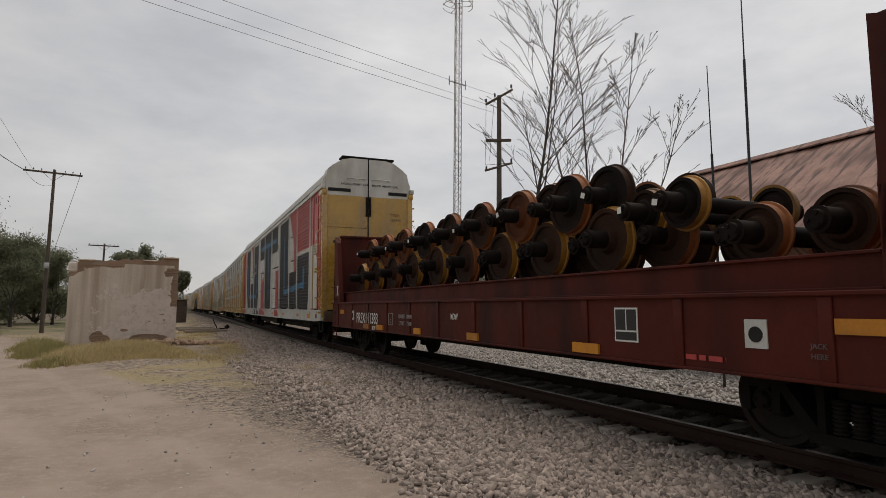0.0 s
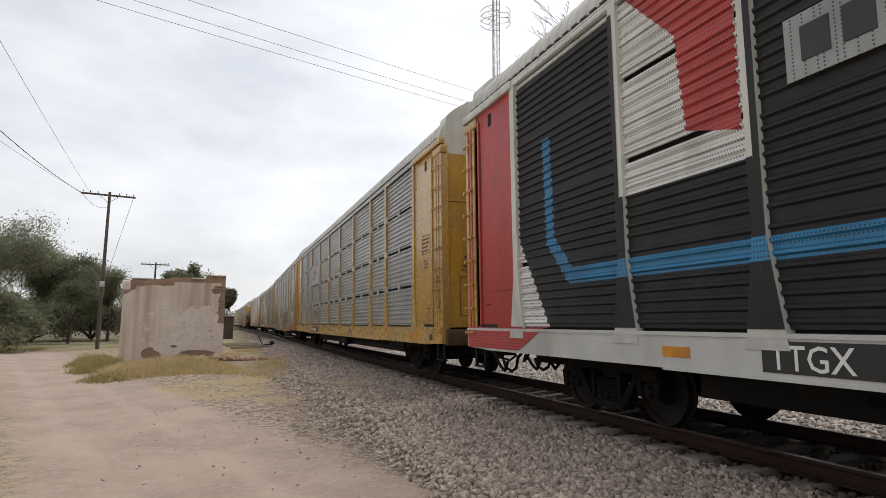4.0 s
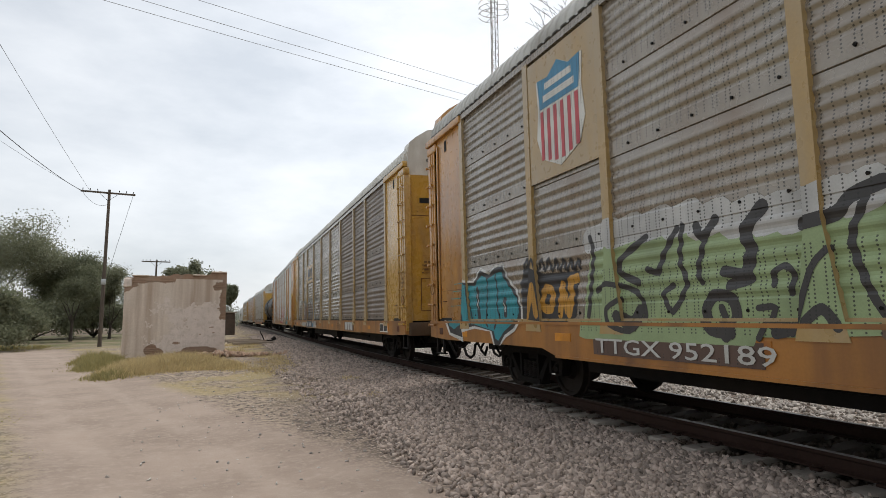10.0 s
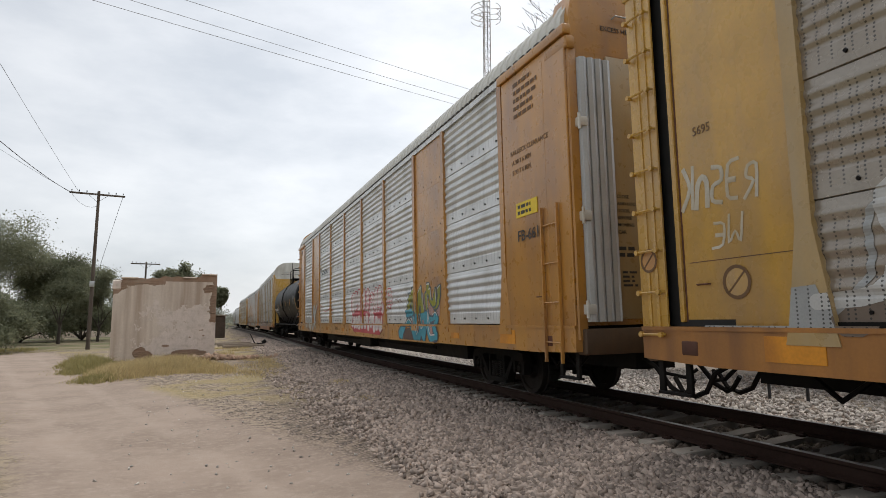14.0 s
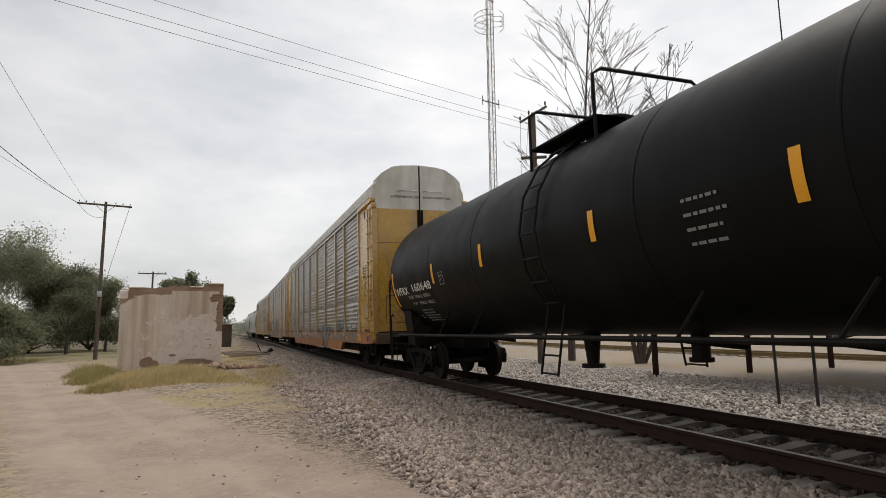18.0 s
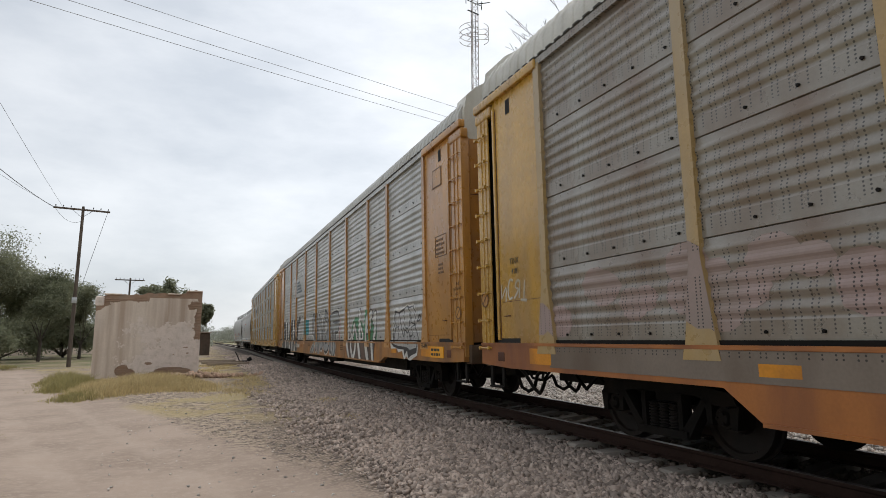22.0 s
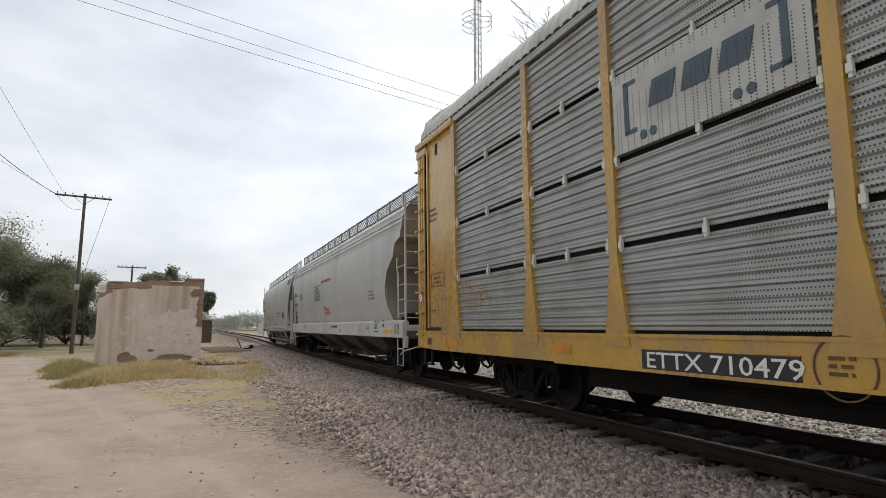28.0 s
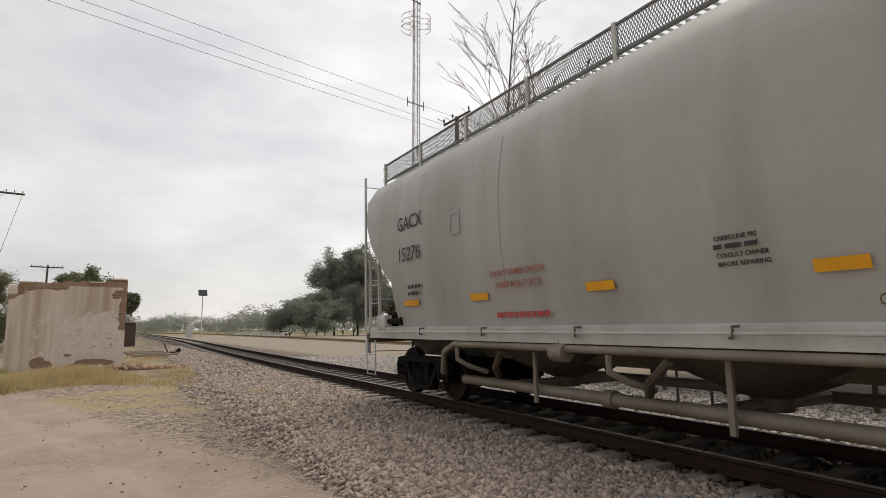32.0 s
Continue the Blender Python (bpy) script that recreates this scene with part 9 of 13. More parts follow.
    p.shape([(-7.45, 1.91), (-7.62, 1.94), (-7.6, 1.65), (-7.69, 1.58), (-7.53, 1.51), (-7.46, 1.72)], "sp_pink", 1.0)
    p.shape([(-7.77, 1.62), (-7.95, 1.63), (-8.12, 1.53), (-7.97, 1.4), (-7.8, 1.42)], "sp_pink", 1.0)
    p.shape([(-8.29, 1.48), (-8.45, 1.63), (-8.49, 1.59), (-8.47, 1.41), (-8.38, 1.37)], "sp_pink", 1.0)
    p.shape([(-6.13, 1.09), (-6.54, 1.12), (-6.87, 0.84), (-6.69, 0.83), (-5.97, 0.83)], "sp_umber", 0.7)
    p.line([(-6.32, 1.93), (-6.52, 1.94), (-6.49, 1.74), (-6.36, 1.57), (-6.08, 1.45), (-6.13, 1.55), (-6.27, 1.7), (-6.32, 1.93)], 0.09, "sp_navy", 1.3)
    p.shape([(-6.32, 1.93), (-6.52, 1.94), (-6.49, 1.74), (-6.36, 1.57), (-6.08, 1.45), (-6.13, 1.55), (-6.27, 1.7)], "sp_olive", 2.0)
    p.line([(-6.34, 1.93), (-6.5, 1.93)], 0.03, "sp_white", 3.0)
    p.line([(-6.53, 2.04), (-6.73, 2.08), (-6.73, 1.83), (-6.8, 1.5), (-6.65, 1.47), (-6.55, 1.53), (-6.54, 1.73), (-6.53, 2.04)], 0.09, "sp_navy", 1.3)
    p.shape([(-6.53, 2.04), (-6.73, 2.08), (-6.73, 1.83), (-6.8, 1.5), (-6.65, 1.47), (-6.55, 1.53), (-6.54, 1.73)], "sp_olive", 2.02)
    p.line([(-6.54, 2.04), (-6.72, 2.08), (-6.74, 1.84)], 0.03, "sp_white", 3.0)
    p.line([(-6.07, 1.54), (-6.38, 1.57), (-6.65, 1.55), (-6.81, 1.49), (-6.81, 1.43), (-6.07, 1.37), (-6.07, 1.54)], 0.09, "sp_navy", 1.3)
    p.shape([(-6.07, 1.54), (-6.38, 1.57), (-6.65, 1.55), (-6.81, 1.49), (-6.81, 1.43), (-6.07, 1.37)], "sp_cyan", 2.04)
    p.line([(-5.91, 1.16), (-6.27, 1.37), (-6.6, 1.17), (-6.25, 1.2), (-5.91, 1.16)], 0.09, "sp_navy", 1.3)
    p.shape([(-5.91, 1.16), (-6.27, 1.37), (-6.6, 1.17), (-6.25, 1.2)], "sp_cyan", 2.06)
    p.line([(-5.93, 1.17), (-6.27, 1.36), (-6.57, 1.18)], 0.03, "sp_white", 3.0)
    p.line([(-5.6, 1.02), (-5.82, 1.15), (-6.18, 1.13), (-5.99, 0.98), (-5.89, 0.83), (-5.65, 0.89), (-5.6, 1.02)], 0.09, "sp_navy", 1.3)
    p.shape([(-5.6, 1.02), (-5.82, 1.15), (-6.18, 1.13), (-5.99, 0.98), (-5.89, 0.83), (-5.65, 0.89)], "sp_cyan", 2.08)
    p.line([(-6.67, 1.43), (-6.82, 1.38), (-6.88, 1.16), (-7.06, 0.96), (-7.07, 0.88), (-7.0, 0.83), (-6.87, 0.83), (-6.68, 1.03), (-6.54, 1.13), (-6.74, 1.16), (-6.67, 1.43)], 0.09, "sp_navy", 1.3)
    p.shape([(-6.67, 1.43), (-6.82, 1.38), (-6.88, 1.16), (-7.06, 0.96), (-7.07, 0.88), (-7.0, 0.83), (-6.87, 0.83), (-6.68, 1.03), (-6.54, 1.13), (-6.74, 1.16)], "sp_cyan", 2.1)
    p.line([(-6.82, 1.38), (-6.88, 1.16), (-7.05, 0.97)], 0.03, "sp_white", 3.0)
    p.line([(-6.91, 1.46), (-7.15, 1.46), (-7.01, 1.16), (-7.13, 1.0), (-7.24, 1.06), (-7.2, 1.45), (-7.46, 1.47), (-7.6, 1.5), (-7.69, 1.47), (-7.7, 1.37), (-7.72, 1.14), (-7.67, 0.99), (-7.59, 0.83), (-7.46, 0.88), (-7.36, 0.97), (-7.3, 0.85), (-7.21, 0.83), (-7.1, 0.83), (-7.07, 0.97), (-6.93, 1.14), (-6.87, 1.28), (-6.91, 1.46)], 0.09, "sp_navy", 1.3)
    p.shape([(-6.91, 1.46), (-7.15, 1.46), (-7.01, 1.16), (-7.13, 1.0), (-7.24, 1.06), (-7.2, 1.45), (-7.46, 1.47), (-7.6, 1.5), (-7.69, 1.47), (-7.7, 1.37), (-7.72, 1.14), (-7.67, 0.99), (-7.59, 0.83), (-7.46, 0.88), (-7.36, 0.97), (-7.3, 0.85), (-7.21, 0.83), (-7.1, 0.83), (-7.07, 0.97), (-6.93, 1.14), (-6.87, 1.28)], "sp_cyan", 2.14)
    p.line([(-7.15, 1.45), (-7.01, 1.16), (-7.13, 1.01)], 0.03, "sp_white", 3.0)
    p.line([(-7.7, 1.46), (-7.7, 1.36), (-7.73, 1.13)], 0.03, "sp_white", 3.0)
    p.line([(-7.19, 1.38), (-7.27, 1.18), (-7.37, 1.1), (-7.47, 1.15)], 0.03, "sp_white", 3.0)
    p.line([(-7.05, 1.94), (-7.22, 2.04), (-7.28, 2.09), (-7.3, 1.83), (-7.33, 1.72), (-7.37, 1.92), (-7.41, 1.67), (-7.48, 1.51), (-7.4, 1.46), (-7.24, 1.47), (-7.22, 1.62), (-7.16, 1.66), (-7.1, 1.45), (-6.92, 1.45), (-7.02, 1.65), (-7.05, 1.94)], 0.09, "sp_navy", 1.3)
    p.shape([(-7.05, 1.94), (-7.22, 2.04), (-7.28, 2.09), (-7.3, 1.83), (-7.33, 1.72), (-7.37, 1.92), (-7.41, 1.67), (-7.48, 1.51), (-7.4, 1.46), (-7.24, 1.47), (-7.22, 1.62), (-7.16, 1.66), (-7.1, 1.45), (-6.92, 1.45), (-7.02, 1.65)], "sp_olive", 2.2)
    p.line([(-7.05, 1.94), (-7.27, 2.09), (-7.29, 1.83)], 0.03, "sp_white", 3.0)
    p.line([(-7.37, 1.91), (-7.41, 1.67), (-7.47, 1.52)], 0.03, "sp_white", 3.0)
    p.line([(-7.74, 1.53), (-7.78, 1.38), (-8.06, 1.36), (-8.2, 1.48), (-8.29, 1.41), (-8.4, 1.34), (-8.3, 1.19), (-8.35, 1.06), (-8.43, 1.02), (-8.42, 0.89), (-8.22, 0.87), (-8.0, 0.83), (-7.87, 0.91), (-7.73, 1.13), (-7.7, 1.36), (-7.74, 1.53)], 0.09, "sp_navy", 1.3)
    p.shape([(-7.74, 1.53), (-7.78, 1.38), (-8.06, 1.36), (-8.2, 1.48), (-8.29, 1.41), (-8.4, 1.34), (-8.3, 1.19), (-8.35, 1.06), (-8.43, 1.02), (-8.42, 0.89), (-8.22, 0.87), (-8.0, 0.83), (-7.87, 0.91), (-7.73, 1.13), (-7.7, 1.36)], "sp_cyan", 2.26)
    p.line([(-7.72, 1.52), (-7.77, 1.32), (-7.89, 1.07), (-7.97, 0.97), (-8.24, 0.99)], 0.03, "sp_white", 3.0)
    p.line([(-8.0, 1.41), (-8.2, 1.48), (-8.29, 1.41)], 0.03, "sp_white", 3.0)
    p.line([(-7.67, 2.1), (-7.84, 2.1), (-7.79, 1.98), (-7.92, 2.01), (-7.91, 1.86), (-7.96, 1.73), (-8.06, 1.72), (-8.13, 1.83), (-8.22, 1.99), (-8.25, 1.95), (-8.27, 1.68), (-8.22, 1.61), (-8.08, 1.59), (-7.9, 1.67), (-7.8, 1.83), (-7.75, 1.93), (-7.71, 1.85), (-7.67, 1.65), (-7.72, 1.57), (-7.63, 1.51), (-7.57, 1.66), (-7.52, 1.88), (-7.65, 1.92), (-7.67, 2.1)], 0.09, "sp_navy", 1.3)
    p.shape([(-7.67, 2.1), (-7.84, 2.1), (-7.79, 1.98), (-7.92, 2.01), (-7.91, 1.86), (-7.96, 1.73), (-8.06, 1.72), (-8.13, 1.83), (-8.22, 1.99), (-8.25, 1.95), (-8.27, 1.68), (-8.22, 1.61), (-8.08, 1.59), (-7.9, 1.67), (-7.8, 1.83), (-7.75, 1.93), (-7.71, 1.85), (-7.67, 1.65), (-7.72, 1.57), (-7.63, 1.51), (-7.57, 1.66), (-7.52, 1.88), (-7.65, 1.92)], "sp_olive", 2.3)
    p.line([(-7.67, 2.1), (-7.83, 2.1)], 0.03, "sp_white", 3.0)
    p.line([(-7.79, 1.98), (-7.91, 2.01), (-7.92, 1.85), (-7.96, 1.74)], 0.03, "sp_white", 3.0)
    p.line([(-8.22, 1.98), (-8.26, 1.69)], 0.03, "sp_white", 3.0)
    p.line([(-7.69, 1.88), (-7.7, 1.59)], 0.03, "sp_white", 3.0)
    p.line([(-8.35, 1.97), (-8.51, 2.03), (-8.54, 2.0), (-8.52, 1.83), (-8.43, 1.63), (-8.3, 1.55), (-8.1, 1.53), (-8.28, 1.6), (-8.37, 1.8), (-8.35, 1.97)], 0.09, "sp_navy", 1.3)
    p.shape([(-8.35, 1.97), (-8.51, 2.03), (-8.54, 2.0), (-8.52, 1.83), (-8.43, 1.63), (-8.3, 1.55), (-8.1, 1.53), (-8.28, 1.6), (-8.37, 1.8)], "sp_olive", 2.34)
    p.line([(-8.35, 1.97), (-8.51, 2.03)], 0.03, "sp_white", 3.0)
    p.shape([(-7.32, 1.3), (-7.42, 1.31), (-7.48, 1.18), (-7.38, 1.16)], "sp_pink", 3.1)
    p.shape([(-7.11, 1.17), (-7.19, 1.25), (-7.23, 1.12), (-7.15, 1.06)], "sp_pink", 3.1)
    p.shape([(-7.87, 1.25), (-8.19, 1.31), (-8.09, 1.19), (-8.24, 0.98), (-8.01, 0.98)], "sp_navy", 2.9)
    p.shape([(-7.93, 1.17), (-8.05, 1.2), (-8.15, 1.02), (-8.01, 0.99)], "sp_pink", 3.2)
    p.shape([(-6.47, 1.62), (-6.53, 1.71), (-6.56, 1.57)], "sp_navy", 2.8)
    p.shape([(-6.56, 1.34), (-6.72, 1.36), (-6.77, 1.21), (-6.65, 1.24)], "sp_pink", 2.9)
    p.line([(7.58, 1.89), (6.29, 2.02), (5.64, 1.67), (3.92, 1.85), (3.68, 1.55)], 0.03, "sp_red", 2)
    tag(p, 6.6, 3.3, 1.6, 0.3, 35, "sp_navy", 0.06, 3)
    piece(p, 11.0, 1.0, 3.4, 1.0, 4, 37, "silver", "sp_grey", None, 0.3)
    p.put(car)
    lettering("FB-661", 0.24, -1.612, -12.12, 2.5, M["black_letter"], car)
    part("yellow_notice", Build().box(-1.611, -1.60, -12.1, -12.75, 2.87, 3.1), M["notice_yellow"], car, "bright yellow notice plate", smooth=0)
    bars(-1.613, -12.16, 3.01, 2, car, M["black_letter"], 0.05, 0.045, 0.5, "side", 7)
    lettering("RAILDECK CLEARANCE", 0.11, -1.60, -11.95, 3.9, M["brown_letter"], car)
    lettering("A 90 2 6 MIN", 0.11, -1.60, -12.0, 3.74, M["brown_letter"], car)
    lettering("B 93 7 6 MIN", 0.11, -1.60, -12.0, 3.58, M["brown_letter"], car)
    bars(-1.60, -12.1, 5.0, 5, car, M["brown_letter"], 0.06, 0.07, 0.75, "side", 8)
    # plain orange side plates of the leading end, with a fluted silver door beside it
    part("end_plate", Build().box(-1.597, -1.56, -13.6, e[0] - 0.1, 1.2, 5.2, 0.01), M["orange_yellow"], car)
    b = Build()
    for k in range(4):
        part("door_flute", Build().cyl((-1.34 + k * 0.13, -13.62, 1.25), (-1.34 + k * 0.13, -13.62, 4.9), 0.075, n=8), M["galv"], car, "bright fluted metal sheet")
    ladder(car, -1.63, -13.1, 0.7, 2.9, 0.42, M["orange_yellow"], 4)
    # leading end: bright fluted leaf, white hinges and a pale notice plate
    for z in (1.35, 2.6, 3.9):
        part("door_hinge", Build().box(-1.47, -1.33, -13.72, -13.56, z, z + 0.13, 0.01).cyl((-1.46, -13.70, z - 0.05), (-1.46, -13.70, z + 0.18), 0.022, n=8), M["white_top"], car, "white hinge")
    part("notice_plate", Build().box(-0.9, -0.42, -13.60, -13.56, 1.28, 5.0, 0.006), M["pale_yellow"], car, "pale door plate with dark stencils")
    for q, w in enumerate(("CLOSE", "AND LOCK", "DOOR", "BEFORE", "MOVING", "CAR")):
        lettering(w, 0.07, -0.84, -13.605, 2.95 - q * 0.1, M["black_letter"], car, END_TEXT)
    bars(-0.84, -13.605, 2.22, 2, car, M["black_letter"], 0.05, 0.04, 0.3, "end", 61)
    bars(-0.80, -13.605, 1.9, 4, car, M["black_letter"], 0.03, 0.03, 0.24, "end", 62)
    return car


def car_h():
    car, p, e = autorack("weathered grey autorack car with a white-topped yellow end", 2, "steel_brownish", "pale_yellow", "sill_rust", "yellow", "roof_light", "white_top", low=0.52, seed=6, rise=0.12)
    for s in (-1, 1):
        part("kick_panel", Build().box(s * 1.60, s * 1.606, -11.5, 11.5, 0.88, 1.16), M["steel_dirty"], car, "sooty lower side panel", smooth=0)
    p.line([(-10.01, 1.95), (-9.78, 1.87), (-9.66, 1.63), (-9.73, 1.36), (-9.97, 1.25)], 0.13, "sp_silver", 2)
    p.line([(-9.97, 1.31), (-10.07, 1.79), (-10.29, 2.12), (-10.40, 1.8), (-10.40, 1.42)], 0.13, "sp_silver", 2)
    p.line([(-10.14, 1.56), (-10.38, 1.58)], 0.12, "sp_silver", 2)
    p.line([(-10.2, 1.3), (-10.5, 1.42), (-10.75, 1.35), (-11.1, 1.7), (-11.15, 2.0)], 0.13, "sp_silver", 2)
    for q in ([(-7.32, 1.62), (-7.9, 1.7), (-8.1, 1.45), (-7.8, 1.24), (-7.35, 1.24)], [(-8.0, 1.6), (-8.8, 1.69), (-8.85, 1.25), (-8.3, 1.24), (-8.1, 1.4)]):
        p.shape(q, "sp_slate", 0.6)
    cloud(p, 11.9, 1.3, 6.0, 0.75, 30, 47, "faded_pink")
    p.shape([(-3.04, 1.41), (-3.35, 1.5), (-3.68, 1.66), (-3.93, 1.57), (-4.15, 1.31), (-4.59, 1.52), (-4.84, 1.48), (-5.33, 1.39), (-5.61, 1.3), (-5.76, 1.09), (-5.67, 1.04), (-4.91, 1.06), (-4.24, 0.87), (-3.91, 1.02), (-3.44, 1.0), (-3.09, 1.22)], "sp_slate", 1.0)
    p.shape([(-2.98, 1.42), (-3.11, 1.43), (-3.32, 1.19), (-3.45, 1.16), (-3.21, 1.09), (-3.0, 1.32)], "sp_char", 1.6)
    p.shape([(-3.68, 1.61), (-3.81, 1.67), (-4.08, 1.32), (-3.98, 1.13), (-3.74, 1.31)], "sp_char", 1.6)
    p.shape([(-4.19, 1.2), (-4.38, 1.39), (-4.54, 1.25), (-4.57, 1.05), (-4.45, 0.87), (-4.17, 0.92)], "sp_char", 1.6)
    p.shape([(-4.8, 1.46), (-4.91, 1.3), (-5.19, 1.07), (-5.08, 1.04), (-4.81, 1.2)], "sp_char", 1.6)
    p.shape([(-5.2, 1.16), (-5.46, 1.26), (-5.67, 1.09), (-5.53, 0.99), (-5.29, 1.03)], "sp_char", 1.6)
    p.shape([(-3.38, 0.83), (-3.87, 0.93), (-4.19, 0.83), (-4.62, 0.83), (-4.21, 0.83), (-3.85, 0.83), (-3.49, 0.83)], "sp_char", 1.5)
    p.shape([(-4.54, 1.04), (-4.85, 1.01), (-4.93, 0.83), (-4.68, 0.83), (-4.57, 0.83)], "sp_slate", 1.5)
    p.line([(-2.99, 1.44), (-3.17, 1.19), (-3.45, 1.14), (-3.48, 1.2)], 0.028, "sp_white", 2.6)
    p.line([(-3.68, 1.64), (-3.84, 1.68), (-4.09, 1.31), (-4.0, 1.13)], 0.028, "sp_white", 2.6)
    p.line([(-4.15, 1.03), (-4.33, 0.87), (-4.49, 0.9), (-4.59, 1.05)], 0.028, "sp_white", 2.6)
    p.line([(-4.58, 1.49), (-4.8, 1.47), (-4.93, 1.25), (-5.22, 1.12)], 0.028, "sp_white", 2.6)
    p.line([(-4.16, 1.2), (-4.38, 1.4), (-4.58, 1.51)], 0.028, "sp_white", 2.6)
    p.shape([(-2.99, 1.51), (-3.12, 1.54), (-3.14, 1.44), (-3.01, 1.43)], "sp_cyan", 2.2)
    p.shape([(1.32, 0.96), (1.24, 1.47), (0.68, 1.4), (0.05, 1.49), (-0.4, 1.42), (-0.89, 1.43), (-1.24, 1.36), (-1.23, 1.04)], "faded_pink", 0.6)
    p.shape([(4.15, 0.98), (4.07, 1.55), (2.93, 1.44), (2.1, 1.64), (1.59, 1.48), (1.62, 1.01)], "faded_pink", 0.6)
    p.shape([(1.23, 2.26), (0.96, 2.25), (0.88, 2.11), (0.44, 2.15), (0.31, 2.25), (-0.19, 2.24), (-0.28, 2.1), (0.14, 2.08), (0.29, 2.07), (0.42, 1.91), (0.53, 2.07), (1.07, 2.07)], "sp_grey", 1.0)
    p.shape([(2.17, 2.27), (1.57, 2.3), (1.5, 2.09), (1.81, 2.09)], "sp_grey", 1.0)
    p.shape([(-1.0, 1.05), (-1.12, 1.27), (-1.27, 1.4), (-1.28, 1.06)], "sp_grey", 1.1)
    p.line([(1.17, 2.05), (1.07, 1.59), (0.89, 1.96)], 0.05, "sp_silver", 2.0)
    p.line([(0.7, 2.06), (0.68, 1.82), (0.5, 1.98)], 0.05, "sp_silver", 2.0)
    p.line([(-0.07, 1.97), (-0.0, 1.71), (-0.15, 1.48), (0.08, 1.22), (0.13, 1.44)], 0.05, "sp_silver", 2.0)
    p.line([(-0.23, 1.64), (-0.42, 1.65), (-0.28, 1.53)], 0.05, "sp_silver", 2.0)
    p.line([(-0.62, 1.91), (-0.76, 1.91), (-0.81, 1.6), (-0.68, 1.42)], 0.05, "sp_silver", 2.0)
    p.line([(0.01, 1.27), (-0.1, 1.01), (-0.01, 0.83)], 0.05, "sp_silver", 2.0)
    p.line([(-0.37, 1.22), (-0.47, 1.32), (-0.42, 1.12)], 0.05, "sp_silver", 2.0)
    p.line([(-0.99, 1.36), (-1.13, 1.4), (-1.2, 1.57)], 0.05, "sp_silver", 2.0)
    p.line([(2.62, 1.67), (2.38, 1.36), (2.1, 1.6)], 0.05, "sp_silver", 2.0)
    p.line([(2.8, 1.21), (2.9, 0.89)], 0.05, "sp_silver", 2.0)
    p.line([(1.95, 1.92), (2.03, 1.71)], 0.05, "sp_silver", 2.0)
    p.line([(5.86, 2.13), (5.81, 1.29)], 0.05, "sp_silver", 2.0)
    p.line([(5.35, 2.15), (5.31, 1.29)], 0.05, "sp_silver", 2.0)
    p.line([(4.93, 2.16), (4.9, 1.29)], 0.05, "sp_silver", 2.0)
    p.line([(4.5, 2.18), (4.51, 1.38)], 0.05, "sp_silver", 2.0)
    p.line([(6.01, 1.93), (4.43, 1.94)], 0.05, "sp_silver", 2.0)
    p.line([(5.94, 1.61), (4.45, 1.64)], 0.05, "sp_silver", 2.0)
    p.line([(3.19, 1.65), (3.32, 1.45), (3.48, 1.44), (3.29, 1.35), (3.34, 1.2), (3.14, 1.3), (2.94, 1.27), (3.05, 1.4), (2.9, 1.48), (3.11, 1.48), (3.19, 1.65)], 0.04, "sp_silver", 2.0)
    p.put(car)
    part("number_panel", Build().box(-1.609, -1.601, 6.3, 3.7, 0.85, 1.15), M["sp_brown"], car, smooth=0)
    lettering("TTGX 853440", 0.24, -1.611, 6.2, 0.9, M["hopper_white"], car, width=0.95)
    lettering("LD LMT  80000", 0.11, -1.611, 2.3, 0.98, M["brown_letter"], car)
    scrawl(car, -1.569, -12.25, 1.75, 0.6, 0.3, 3, 14, 0.018)
    for k, w in enumerate(("DECK", "CLEARANCE", "A  89", "B  94")):
        lettering(w, 0.07, -1.569, -12.3, 2.42 - k * 0.09, M["brown_letter"], car, width=0.85)
    lettering("TINX", 0.13, -1.569, 12.6, 2.42, M["black_letter"], car, width=0.9)
    lettering("4181", 0.13, -1.569, 12.55, 2.26, M["black_letter"], car, width=0.9)
    scrawl(car, -1.569, 12.95, 1.85, 0.85, 0.3, 4, 17, 0.02)
    return car


